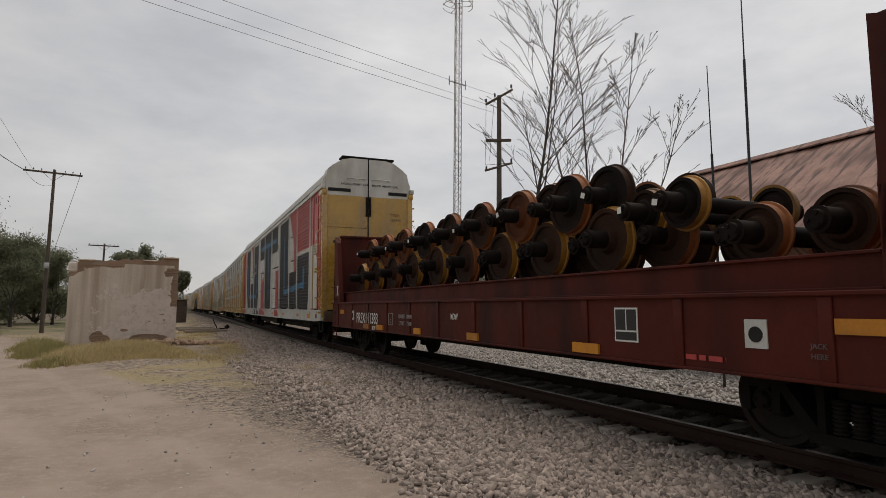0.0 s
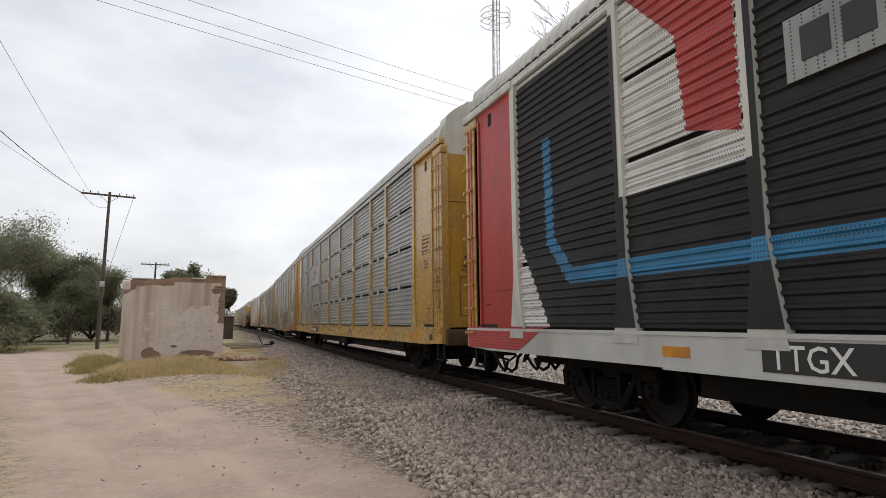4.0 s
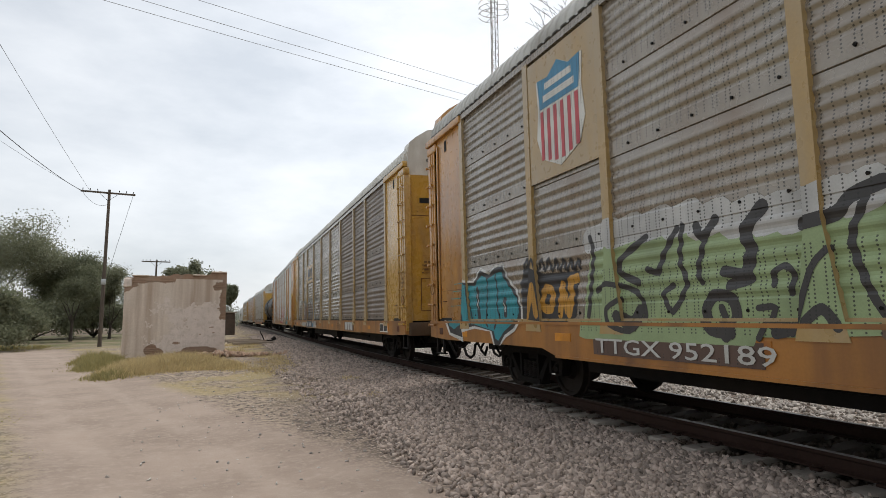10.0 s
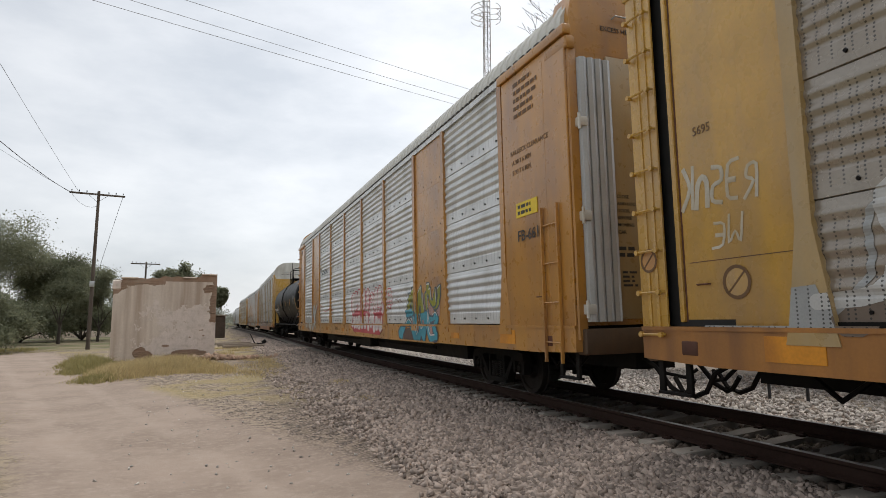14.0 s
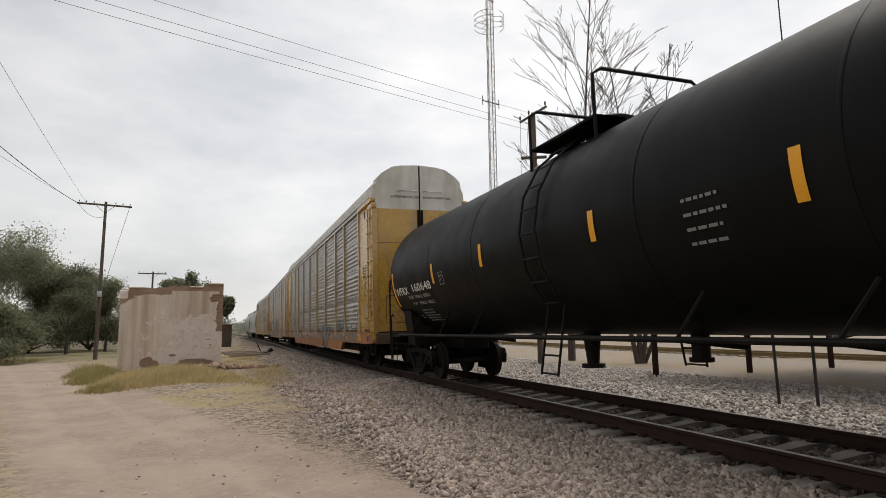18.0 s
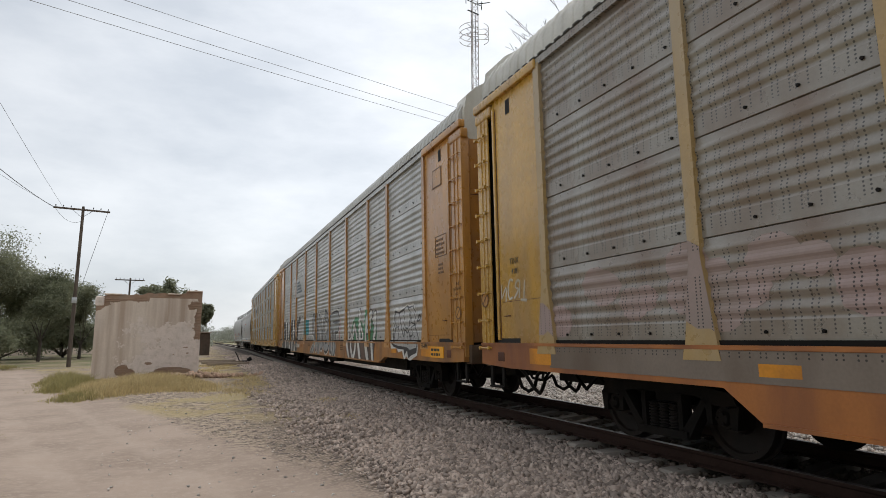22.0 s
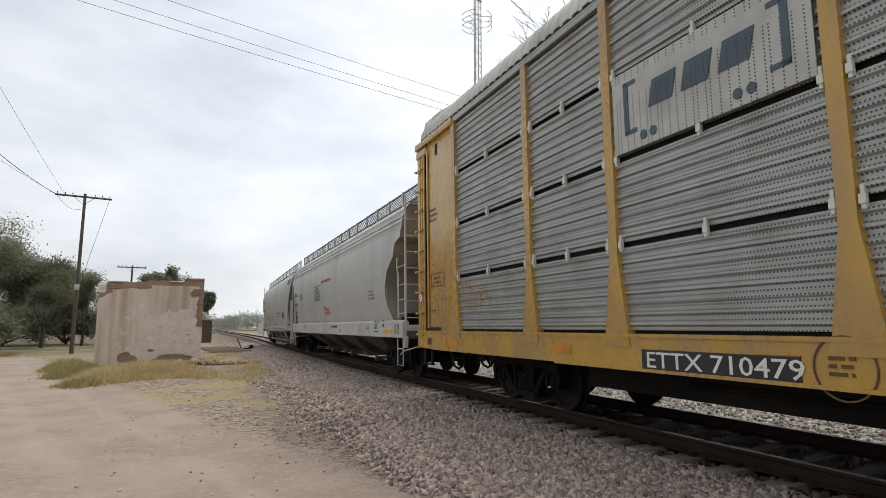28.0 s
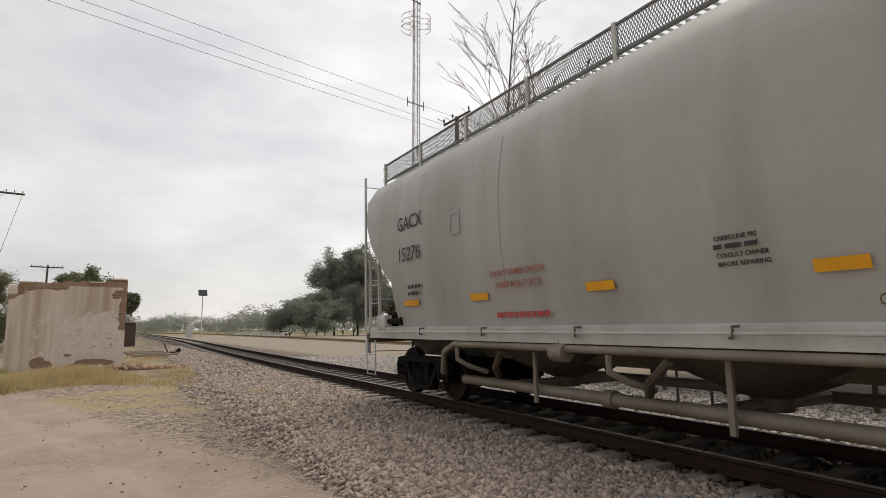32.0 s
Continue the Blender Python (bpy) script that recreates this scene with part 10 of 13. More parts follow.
def car_i():
    car, p, e = autorack("grey autorack car with bold black-and-white graffiti", 2, "steel_light", "orange_yellow", "sill_orange", "orange_yellow", "roof_grey", "white_top", low=0.66, seed=7)
    p.shape([(-9.11, 1.26), (-9.31, 1.99), (-9.45, 2.04), (-9.72, 1.98), (-10.12, 2.02), (-10.32, 2.08), (-10.49, 2.04), (-10.76, 2.07), (-10.94, 1.9), (-10.92, 1.57), (-11.1, 1.35), (-11.18, 1.09), (-11.13, 0.92), (-10.68, 0.83), (-10.54, 0.83), (-10.4, 0.88), (-10.23, 0.83), (-10.08, 1.0), (-9.8, 0.96), (-9.69, 1.05), (-9.23, 1.04)], "sp_white", 0.8)
    p.shape([(-9.2, 1.29), (-9.35, 1.93), (-9.44, 1.96), (-9.71, 1.91), (-10.11, 1.98), (-10.31, 2.04), (-10.49, 2.0), (-10.76, 2.02), (-10.9, 1.88), (-10.88, 1.58), (-11.07, 1.33), (-11.13, 1.08), (-11.08, 0.97), (-10.7, 0.9), (-10.54, 0.84), (-10.44, 1.01), (-10.26, 0.89), (-10.2, 1.03), (-9.81, 1.04), (-9.43, 1.09), (-9.25, 1.16)], "sp_black", 1.3)
    p.shape([(-9.26, 1.29), (-9.38, 1.87), (-9.44, 1.9), (-9.71, 1.87), (-10.11, 1.93), (-10.31, 2.0), (-10.48, 1.96), (-10.75, 1.99), (-10.86, 1.86), (-10.84, 1.58), (-11.03, 1.31), (-11.09, 1.08), (-10.7, 1.01), (-10.53, 1.07), (-10.38, 1.09), (-9.82, 1.11), (-9.43, 1.15), (-9.3, 1.19)], "sp_silver", 1.9)
    p.line([(-9.41, 1.88), (-9.49, 1.53), (-9.3, 1.35), (-9.42, 1.19), (-9.64, 1.26), (-9.71, 1.58), (-9.47, 1.53)], 0.035, "sp_black", 2.8)
    p.line([(-9.73, 1.89), (-9.9, 1.52), (-10.07, 1.25), (-10.12, 1.91)], 0.035, "sp_black", 2.8)
    p.line([(-10.07, 1.25), (-10.14, 1.51), (-10.31, 1.39), (-10.39, 1.47), (-10.55, 1.28), (-10.49, 1.15)], 0.035, "sp_black", 2.8)
    p.line([(-10.19, 1.59), (-10.23, 1.53), (-10.39, 1.5), (-10.53, 1.65), (-10.53, 1.89), (-10.43, 1.97)], 0.035, "sp_black", 2.8)
    p.line([(-10.59, 1.86), (-10.6, 1.64), (-10.83, 1.6)], 0.035, "sp_black", 2.8)
    p.line([(-10.83, 1.58), (-10.58, 1.53), (-10.71, 1.35), (-10.48, 1.33)], 0.035, "sp_black", 2.8)
    p.line([(-10.56, 0.97), (-11.06, 1.04)], 0.09, "sp_black", 2.8)
    p.line([(-11.02, 1.67), (-11.12, 1.78), (-11.23, 1.79), (-11.21, 1.67), (-11.02, 1.66)], 0.04, "sp_black", 2.2)
    p.shape([(-4.9, 1.24), (-4.9, 1.7), (-5.3, 1.95), (-5.85, 1.9), (-6.4, 1.6), (-6.5, 2.1), (-6.9, 2.1), (-7.2, 1.9), (-7.75, 1.62), (-7.7, 1.24)], "sp_green", 0.6)
    p.shape([(-4.28, 0.98), (-4.57, 1.22), (-5.3, 1.2), (-6.0, 1.22), (-7.0, 1.22), (-7.75, 1.2), (-7.52, 0.83), (-6.0, 0.83), (-5.0, 0.83)], "sp_umber", 0.6)
    p.line([(-4.46, 2.09), (-4.41, 1.52), (-4.45, 1.05), (-4.72, 0.83)], 0.29, "sp_char", 1.4)
    p.line([(-4.56, 1.61), (-4.88, 1.37), (-4.62, 1.21), (-4.47, 1.25)], 0.21, "sp_char", 1.4)
    p.line([(-5.19, 1.7), (-4.96, 1.25), (-4.98, 0.94), (-5.23, 0.83), (-5.53, 0.96), (-5.57, 1.3), (-5.31, 1.6)], 0.26, "sp_char", 1.4)
    p.line([(-5.91, 2.04), (-5.84, 1.57), (-5.87, 1.19), (-6.11, 0.83)], 0.31, "sp_char", 1.4)
    p.line([(-5.98, 1.67), (-6.31, 1.34), (-6.0, 1.22), (-5.9, 1.24)], 0.21, "sp_char", 1.4)
    p.line([(-7.16, 1.95), (-6.92, 1.82), (-6.67, 1.46), (-6.74, 1.15), (-6.98, 0.83)], 0.35, "sp_char", 1.4)
    p.line([(-6.91, 1.49), (-7.07, 1.51), (-7.1, 1.82)], 0.21, "sp_char", 1.4)
    p.line([(-7.41, 1.78), (-7.64, 1.98), (-7.56, 1.48), (-7.38, 1.16), (-7.51, 0.83)], 0.29, "sp_char", 1.4)
    p.line([(-4.46, 2.09), (-4.41, 1.52), (-4.45, 1.05), (-4.72, 0.83)], 0.2, "sp_white", 2.2)
    p.line([(-4.56, 1.61), (-4.88, 1.37), (-4.62, 1.21), (-4.47, 1.25)], 0.12, "sp_white", 2.2)
    p.line([(-5.19, 1.7), (-4.96, 1.25), (-4.98, 0.94), (-5.23, 0.83), (-5.53, 0.96), (-5.57, 1.3), (-5.31, 1.6)], 0.17, "sp_white", 2.2)
    p.line([(-5.91, 2.04), (-5.84, 1.57), (-5.87, 1.19), (-6.11, 0.83)], 0.22, "sp_white", 2.2)
    p.line([(-5.98, 1.67), (-6.31, 1.34), (-6.0, 1.22), (-5.9, 1.24)], 0.12, "sp_white", 2.2)
    p.line([(-7.16, 1.95), (-6.92, 1.82), (-6.67, 1.46), (-6.74, 1.15), (-6.98, 0.83)], 0.26, "sp_white", 2.2)
    p.line([(-6.91, 1.49), (-7.07, 1.51), (-7.1, 1.82)], 0.12, "sp_white", 2.2)
    p.line([(-7.41, 1.78), (-7.64, 1.98), (-7.56, 1.48), (-7.38, 1.16), (-7.51, 0.83)], 0.2, "sp_white", 2.2)
    p.line([(1.53, 2.14), (2.07, 2.2), (2.21, 1.56), (1.71, 1.58), (1.45, 1.26), (1.68, 0.89), (2.23, 0.83)], 0.46, "sp_white", 0.9)
    p.line([(1.2, 2.19), (1.18, 1.56), (1.09, 0.95)], 0.46, "sp_white", 0.9)
    p.line([(0.68, 2.1), (0.9, 1.63), (0.47, 0.83)], 0.46, "sp_white", 0.9)
    p.line([(0.35, 2.03), (0.11, 1.52), (0.11, 0.99), (-0.26, 1.06), (-0.26, 1.9)], 0.46, "sp_white", 0.9)
    p.line([(-0.61, 2.19), (-0.95, 2.05), (-1.4, 1.8), (-1.47, 1.41), (-1.32, 1.03), (-0.84, 0.93), (-0.65, 1.19), (-0.93, 1.43), (-1.28, 1.36)], 0.54, "sp_white", 0.9)
    p.line([(-1.7, 1.99), (-2.11, 2.04), (-2.88, 2.06), (-2.87, 1.67), (-2.19, 1.68), (-1.74, 1.77)], 0.54, "sp_white", 0.9)
    p.line([(-2.21, 1.63), (-2.3, 1.25), (-2.5, 1.02), (-2.2, 0.83)], 0.54, "sp_white", 0.9)
    p.line([(-1.71, 1.77), (-1.75, 1.25), (-1.81, 0.95)], 0.54, "sp_white", 0.9)
    p.line([(1.53, 2.14), (2.07, 2.2), (2.21, 1.56), (1.71, 1.58), (1.45, 1.26), (1.68, 0.89), (2.23, 0.83)], 0.36, "sp_char", 1.60)
    p.line([(1.2, 2.19), (1.18, 1.56), (1.09, 0.95)], 0.36, "sp_char", 1.63)
    p.line([(0.68, 2.1), (0.9, 1.63), (0.47, 0.83)], 0.36, "sp_char", 1.66)
    p.line([(0.35, 2.03), (0.11, 1.52), (0.11, 0.99), (-0.26, 1.06), (-0.26, 1.9)], 0.36, "sp_char", 1.69)
    p.line([(-0.61, 2.19), (-0.95, 2.05), (-1.4, 1.8), (-1.47, 1.41), (-1.32, 1.03), (-0.84, 0.93), (-0.65, 1.19), (-0.93, 1.43), (-1.28, 1.36)], 0.44, "sp_char", 1.72)
    p.line([(-1.7, 1.99), (-2.11, 2.04), (-2.88, 2.06), (-2.87, 1.67), (-2.19, 1.68), (-1.74, 1.77)], 0.44, "sp_char", 1.75)
    p.line([(-2.21, 1.63), (-2.3, 1.25), (-2.5, 1.02), (-2.2, 0.83)], 0.44, "sp_char", 1.78)
    p.line([(-1.71, 1.77), (-1.75, 1.25), (-1.81, 0.95)], 0.44, "sp_char", 1.81)
    p.line([(1.53, 2.14), (2.07, 2.2), (2.21, 1.56), (1.71, 1.58), (1.45, 1.26), (1.68, 0.89), (2.23, 0.83)], 0.21, "sp_grey", 2.40)
    p.line([(1.2, 2.19), (1.18, 1.56), (1.09, 0.95)], 0.21, "sp_grey", 2.43)
    p.line([(0.68, 2.1), (0.9, 1.63), (0.47, 0.83)], 0.21, "sp_grey", 2.46)
    p.line([(0.35, 2.03), (0.11, 1.52), (0.11, 0.99), (-0.26, 1.06), (-0.26, 1.9)], 0.21, "sp_grey", 2.49)
    p.line([(-0.61, 2.19), (-0.95, 2.05), (-1.4, 1.8), (-1.47, 1.41), (-1.32, 1.03), (-0.84, 0.93), (-0.65, 1.19), (-0.93, 1.43), (-1.28, 1.36)], 0.26, "sp_grey", 2.52)
    p.line([(-1.7, 1.99), (-2.11, 2.04), (-2.88, 2.06), (-2.87, 1.67), (-2.19, 1.68), (-1.74, 1.77)], 0.26, "sp_grey", 2.55)
    p.line([(-2.21, 1.63), (-2.3, 1.25), (-2.5, 1.02), (-2.2, 0.83)], 0.26, "sp_grey", 2.58)
    p.line([(-1.71, 1.77), (-1.75, 1.25), (-1.81, 0.95)], 0.26, "sp_grey", 2.61)
    p.shape([(-2.95, 1.92), (-3.24, 2.04), (-3.12, 1.09), (-2.93, 1.41)], "sp_pink", 0.6)
    p.shape([(-1.22, 1.93), (-1.46, 2.36), (-1.54, 2.12), (-1.47, 1.8)], "sp_pink", 0.6)
    p.shape([(4.24, 1.47), (4.2, 2.14), (3.14, 2.11), (3.15, 1.46)], "sp_teal", 0.9)
    p.line([(-2.57, 1.84), (-2.68, 1.91), (-2.69, 1.82)], 0.06, "sp_black", 3.2)
    p.line([(-2.74, 1.82), (-2.82, 1.92), (-2.83, 1.81), (-2.93, 1.92), (-2.92, 1.82)], 0.06, "sp_black", 3.2)
    p.line([(11.68, 1.96), (11.37, 2.25), (10.75, 2.2), (10.5, 1.96), (10.49, 1.23), (10.52, 0.83), (11.41, 0.83), (11.69, 1.05), (11.68, 1.96)], 0.2, "sp_white", 1.0)
    p.line([(10.23, 2.18), (9.8, 2.19), (9.78, 1.53), (9.78, 0.94), (9.54, 0.83), (10.13, 0.83), (10.24, 1.39), (10.23, 2.18)], 0.2, "sp_white", 1.02)
    p.line([(9.49, 2.17), (9.03, 2.21), (8.89, 1.63), (8.73, 1.79), (8.5, 2.26), (7.97, 2.25), (7.98, 1.47), (7.99, 0.83), (8.47, 0.83), (8.5, 1.23), (8.72, 0.97), (8.88, 0.97), (9.01, 1.5), (9.02, 0.83), (9.54, 0.83), (9.49, 2.17)], 0.2, "sp_white", 1.04)
    p.line([(7.65, 2.23), (7.23, 2.23), (7.0, 1.69), (6.79, 1.43), (6.6, 1.45), (6.53, 2.2), (6.12, 2.2), (6.15, 1.41), (6.17, 0.83), (6.65, 0.83), (7.12, 1.18), (7.24, 0.83), (7.61, 0.83), (7.67, 1.46), (7.65, 2.23)], 0.2, "sp_white", 1.06)
    p.shape([(11.9, 0.83), (11.67, 2.14), (10.36, 2.11), (9.04, 2.12), (7.88, 2.17), (7.64, 2.14), (7.05, 1.85), (6.06, 1.75), (6.13, 0.83)], "sp_white", 0.8)
    p.shape([(11.68, 1.96), (11.37, 2.25), (10.75, 2.2), (10.5, 1.96), (10.49, 1.23), (10.52, 0.83), (11.41, 0.83), (11.69, 1.05)], "sp_black", 2.0)
    p.shape([(10.23, 2.18), (9.8, 2.19), (9.78, 1.53), (9.78, 0.94), (9.54, 0.83), (10.13, 0.83), (10.24, 1.39)], "sp_black", 2.02)
    p.shape([(9.49, 2.17), (9.03, 2.21), (8.89, 1.63), (8.73, 1.79), (8.5, 2.26), (7.97, 2.25), (7.98, 1.47), (7.99, 0.83), (8.47, 0.83), (8.5, 1.23), (8.72, 0.97), (8.88, 0.97), (9.01, 1.5), (9.02, 0.83), (9.54, 0.83)], "sp_black", 2.04)
    p.shape([(7.65, 2.23), (7.23, 2.23), (7.0, 1.69), (6.79, 1.43), (6.6, 1.45), (6.53, 2.2), (6.12, 2.2), (6.15, 1.41), (6.17, 0.83), (6.65, 0.83), (7.12, 1.18), (7.24, 0.83), (7.61, 0.83), (7.67, 1.46)], "sp_black", 2.06)
    p.line([(11.6, 1.68), (10.95, 1.86), (10.54, 1.8)], 0.04, "sp_white", 2.8)
    p.line([(10.17, 1.7), (9.77, 1.53)], 0.04, "sp_white", 2.8)
    p.line([(9.4, 1.44), (8.98, 1.6), (8.47, 1.56), (7.97, 1.7)], 0.04, "sp_white", 2.8)
    p.line([(7.65, 1.71), (7.12, 1.72), (6.84, 1.53), (6.58, 1.36), (6.17, 1.39)], 0.045, "sp_white", 2.8)
    p.shape([(11.21, 1.36), (11.16, 1.66), (11.02, 1.61), (11.06, 1.33)], "sp_white", 2.9)
    p.shape([(9.05, 1.06), (9.03, 1.5), (8.82, 1.07)], "sp_white", 2.9)
    p.shape([(8.56, 1.11), (8.41, 1.45), (8.42, 1.11)], "sp_white", 2.9)
    p.line([(5.98, 2.08), (5.8, 2.18), (5.69, 2.18)], 0.36, "sp_black", 2.0)
    p.put(car)
    badge(car, e[7] - 0.1, 3.3, 2.5, 0.9, "sp_silver", "sp_navy", "stripes")
    lettering("ETTX 703169", 0.24, -1.616, 6.55, 0.9, M["white_letter"], car, width=0.9)
    lettering("FT-649", 0.125, -1.616, -11.4, 1.09, M["black_letter"], car)
    part("yellow_notice", Build().box(-1.612, -1.60, -11.95, -12.65, 0.9, 1.12), M["reflector"], car, "yellow notice plate", smooth=0)
    bars(-1.614, -12.0, 1.03, 2, car, M["black_letter"], 0.05, 0.04, 0.55, "side", 11)
    part("notice_frame", Build().box(-1.572, -1.565, -12.1, -12.6, 4.35, 4.75), M["brown_letter"], car, smooth=0)
    part("notice_face", Build().box(-1.576, -1.57, -12.13, -12.57, 4.38, 4.72), M["orange_yellow"], car, smooth=0)
    return car


def car_j():
    car, p, e = autorack("clean autorack car with grey perforated sheets and golden posts", 1, "steel_fine", "yellow", "yellow", "yellow", "roof_light", "white_top", latches=True, seed=8)
    badge(car, e[7] - 0.12, 3.27, 2.5, 0.95, "sp_silver", "sp_navy", "bracket")
    tag(p, e[9] - 0.3, 1.5, 1.1, 0.7, 61, "yellow", 0.03, 4)
    p.put(car)
    part("number_panel", Build().box(-1.609, -1.601, 6.46, 4.6, 0.83, 1.04), M["black_letter"], car, smooth=0)
    lettering("ETTX 710479", 0.235, -1.611, 6.4, 0.855, M["white_letter"], car, width=1.38)
    b = Build().lathe_x([(-0.004, 0.235), (-0.004, 0.25), (0.004, 0.25), (0.004, 0.235)], (-1.606, 4.25, 0.97), 28, False)
    part("round_stencil", b, M["brown_letter"], car)
    bars(-1.607, 4.37, 1.03, 3, car, M["brown_letter"], 0.03, 0.03, 0.25, "side", 12)
    fr = Build()
    for (a, c, d, g) in ((0, 0, 0.7, 0.02), (0, 0.26, 0.7, 0.28), (0, 0, 0.02, 0.28), (0.68, 0, 0.7, 0.28)):
        fr.box(-1.571, -1.566, 12.85 - a, 12.85 - d, 2.1 + c, 2.1 + g)
    part("stencil_frame", fr, M["black_letter"], car, smooth=0)
    bars(-1.569, 12.72, 2.25, 2, car, M["brown_letter"], 0.05, 0.04, 0.42, "side", 81)
    scrawl(car, -1.569, 12.9, 1.5, 0.95, 0.42, 4, 12, 0.016, (10, 2, 10, 4), "chalk_cream")
    bars(-1.569, 12.95, 3.7, 3, car, M["brown_letter"], 0.05, 0.06, 0.5, "side", 82)
    return car


# ---------------------------------------------------------------- tank car


def ring_xz(r, y, zc, n=48, sq=1.0):
    return [(r * math.cos(2 * math.pi * k / n), y, zc + r * math.sin(2 * math.pi * k / n) * sq) for k in range(n)]


def car_g():
    car = thing("tank_car", "satin black tank car with white lettering and orange reflectors", "railway car", "train cars")
    zc, r, half = 2.72, 1.6, 7.95
    b, rings = Build(), []
    for k in range(9):
        a = math.pi / 2 * k / 8
        rings.append(ring_xz(max(r * math.sin(a), 0.02), -half - 0.82 * math.cos(a), zc))
    for y in np.linspace(-half, half, 11):
        rings.append(ring_xz(r, y, zc))
    for k in range(9):
        a = math.pi / 2 * (1 - k / 8)
        rings.append(ring_xz(max(r * math.sin(a), 0.02), half + 0.82 * math.cos(a), zc))
    b.loft(rings)
    part("tank_shell", b, M["tank"], car, smooth=50)
    for y in (-half, -4.9, -2.4, 2.4, 4.9, half):
        part("weld_seam", Build().loft([ring_xz(r + 0.004, y - 0.02, zc), ring_xz(r + 0.008, y, zc), ring_xz(r + 0.004, y + 0.02, zc)]), M["tank"], car, recalc=False)
    for e in (-1, 1):
        part("stub_sill", Build().box(-0.35, 0.35, e * 5.9, e * 8.4, 0.75, 1.08, 0.02), M["black_steel"], car)
        bogie(car, e * 7.4)
        coupler(car, e * 8.35, e, reach=0.9)
        part("end_platform", Build().box(-1.45, 1.45, e * 7.7, e * 8.45, 1.05, 1.13, 0.01).box(-1.47, 1.47, e * 8.38, e * 8.48, 0.88, 1.16, 0.01), M["black_steel"], car)
        part("bolster_saddle", Build().prism_y([(-1.2, 0.85), (1.2, 0.85), (1.32, 1.75), (0.9, 1.35), (0, 1.12), (-0.9, 1.35), (-1.32, 1.75)], e * 7.1, e * 7.7), M["black_steel"], car)
        part("handrail", Build().tube([(-1.5, e * 8.45, 0.7), (-1.5, e * 8.45, 2.5), (-1.46, e * 8.5, 2.66), (-1.3, e * 8.6, 2.72), (0, e * 8.9, 2.74), (1.3, e * 8.6, 2.72), (1.46, e * 8.5, 2.66), (1.5, e * 8.45, 2.5), (1.5, e * 8.45, 0.7)], 0.025, 6), M["black_steel"], car)
        for s in (-1, 1):
            part("corner_post", Build().tube([(s * 1.47, e * 8.45, 0.45), (s * 1.47, e * 8.45, 1.62), (s * 1.47, e * 8.3, 1.68), (s * 1.47, e * 8.22, 1.62)], 0.022, 6), M["black_steel"], car)
            stirrup(car, s * 1.45, e * 8.2, M["black_steel"], 0.2, 0.42, 0.95)
            part("gusset", Build().add([(s * 1.30, e * 5.2, 1.30), (s * 1.46, e * 5.6, 1.13), (s * 1.38, e * 5.6, 1.13), (s * 1.22, e * 5.2, 1.30)], [(0, 1, 2, 3)]), M["black_steel"], car, smooth=0)
    for s in (-1, 1):
        part("running_rail", Build().cyl((s * 1.47, -7.7, 1.12), (s * 1.47, 7.7, 1.12), 0.035, n=8), M["black_steel"], car)
        for y in (-6.6, -4.6, -2.8, 2.8, 4.6, 6.6):
            part("rail_bracket", Build().cyl((s * 1.47, y, 1.12), (s * 1.31, y - 0.28, 1.62), 0.022, n=5).cyl((s * 1.47, y, 1.12), (s * 0.5, y, 1.0), 0.03, n=5), M["black_steel"], car)
        # ladder following the shell
        lb = Build()
        for d in (-0.24, 0.24):
            lb.tube([(s * (r + 0.09) * math.cos(a), d, zc + (r + 0.09) * math.sin(a)) for a in [radians(x) for x in (-40, -20, 0, 20, 40, 60, 75)]] , 0.02, 5)
            lb.cyl((s * 1.22, d, 1.6), (s * 1.4, d, 0.55), 0.02, n=5)
        for a in range(-40, 76, 13):
            q = (s * (r + 0.09) * math.cos(radians(a)), zc + (r + 0.09) * math.sin(radians(a)))
            lb.cyl((q[0], -0.24, q[1]), (q[0], 0.24, q[1]), 0.014, n=5)
        lb.cyl((s * 1.4, -0.24, 0.58), (s * 1.4, 0.24, 0.58), 0.016, n=5).cyl((s * 1.36, -0.24, 0.85), (s * 1.36, 0.24, 0.85), 0.016, n=5)
        part("ladder", lb, M["black_steel"], car, recalc=False)
    # top platform, dome and railings
    pl = Build().box(-1.0, 1.0, -0.95, -0.35, 4.3, 4.34).box(-1.0, 1.0, 0.35, 0.95, 4.3, 4.34).box(-1.0, -0.45, -0.95, 0.95, 4.3, 4.34).box(0.45, 1.0, -0.95, 0.95, 4.3, 4.34)
    part("platform", pl, M["black_steel"], car, smooth=0)
    part("dome_housing", Build().lathe_z([(0.42, 4.2), (0.42, 4.52), (0.46, 4.53), (0.46, 4.6), (0.36, 4.65), (0.1, 4.68)], (0, 0, 0), 24), M["black_steel"], car)
    for y, s in ((-0.95, 1), (0.95, 1)):
        part("railing", Build().tube([(-1.0, y, 3.75), (-1.0, y, 4.95), (-0.85, y, 5.05), (0.85, y, 5.05), (1.0, y, 4.95), (1.0, y, 3.75)], 0.03, 6), M["black_steel"], car)
    for x in (1.0,):
        part("railing", Build().tube([(x, -0.95, 5.0), (x, 0.95, 5.0)], 0.03, 6).tube([(x, -0.95, 4.5), (x, 0.95, 4.5)], 0.02, 6), M["black_steel"], car)
    part("bottom_valve", Build().cyl((0, 0.9, 1.15), (0, 0.9, 0.6), 0.16, 0.1, 12).cyl((0, 0.9, 0.62), (0, 0.9, 0.55), 0.2, n=12), M["black_steel"], car)
    part("steam_outlet", Build().cyl((0, -1.6, 1.15), (0, -1.6, 0.8), 0.12, n=12).cyl((0, -1.6, 0.82), (0, -1.6, 0.76), 0.16, n=12), M["black_steel"], car)
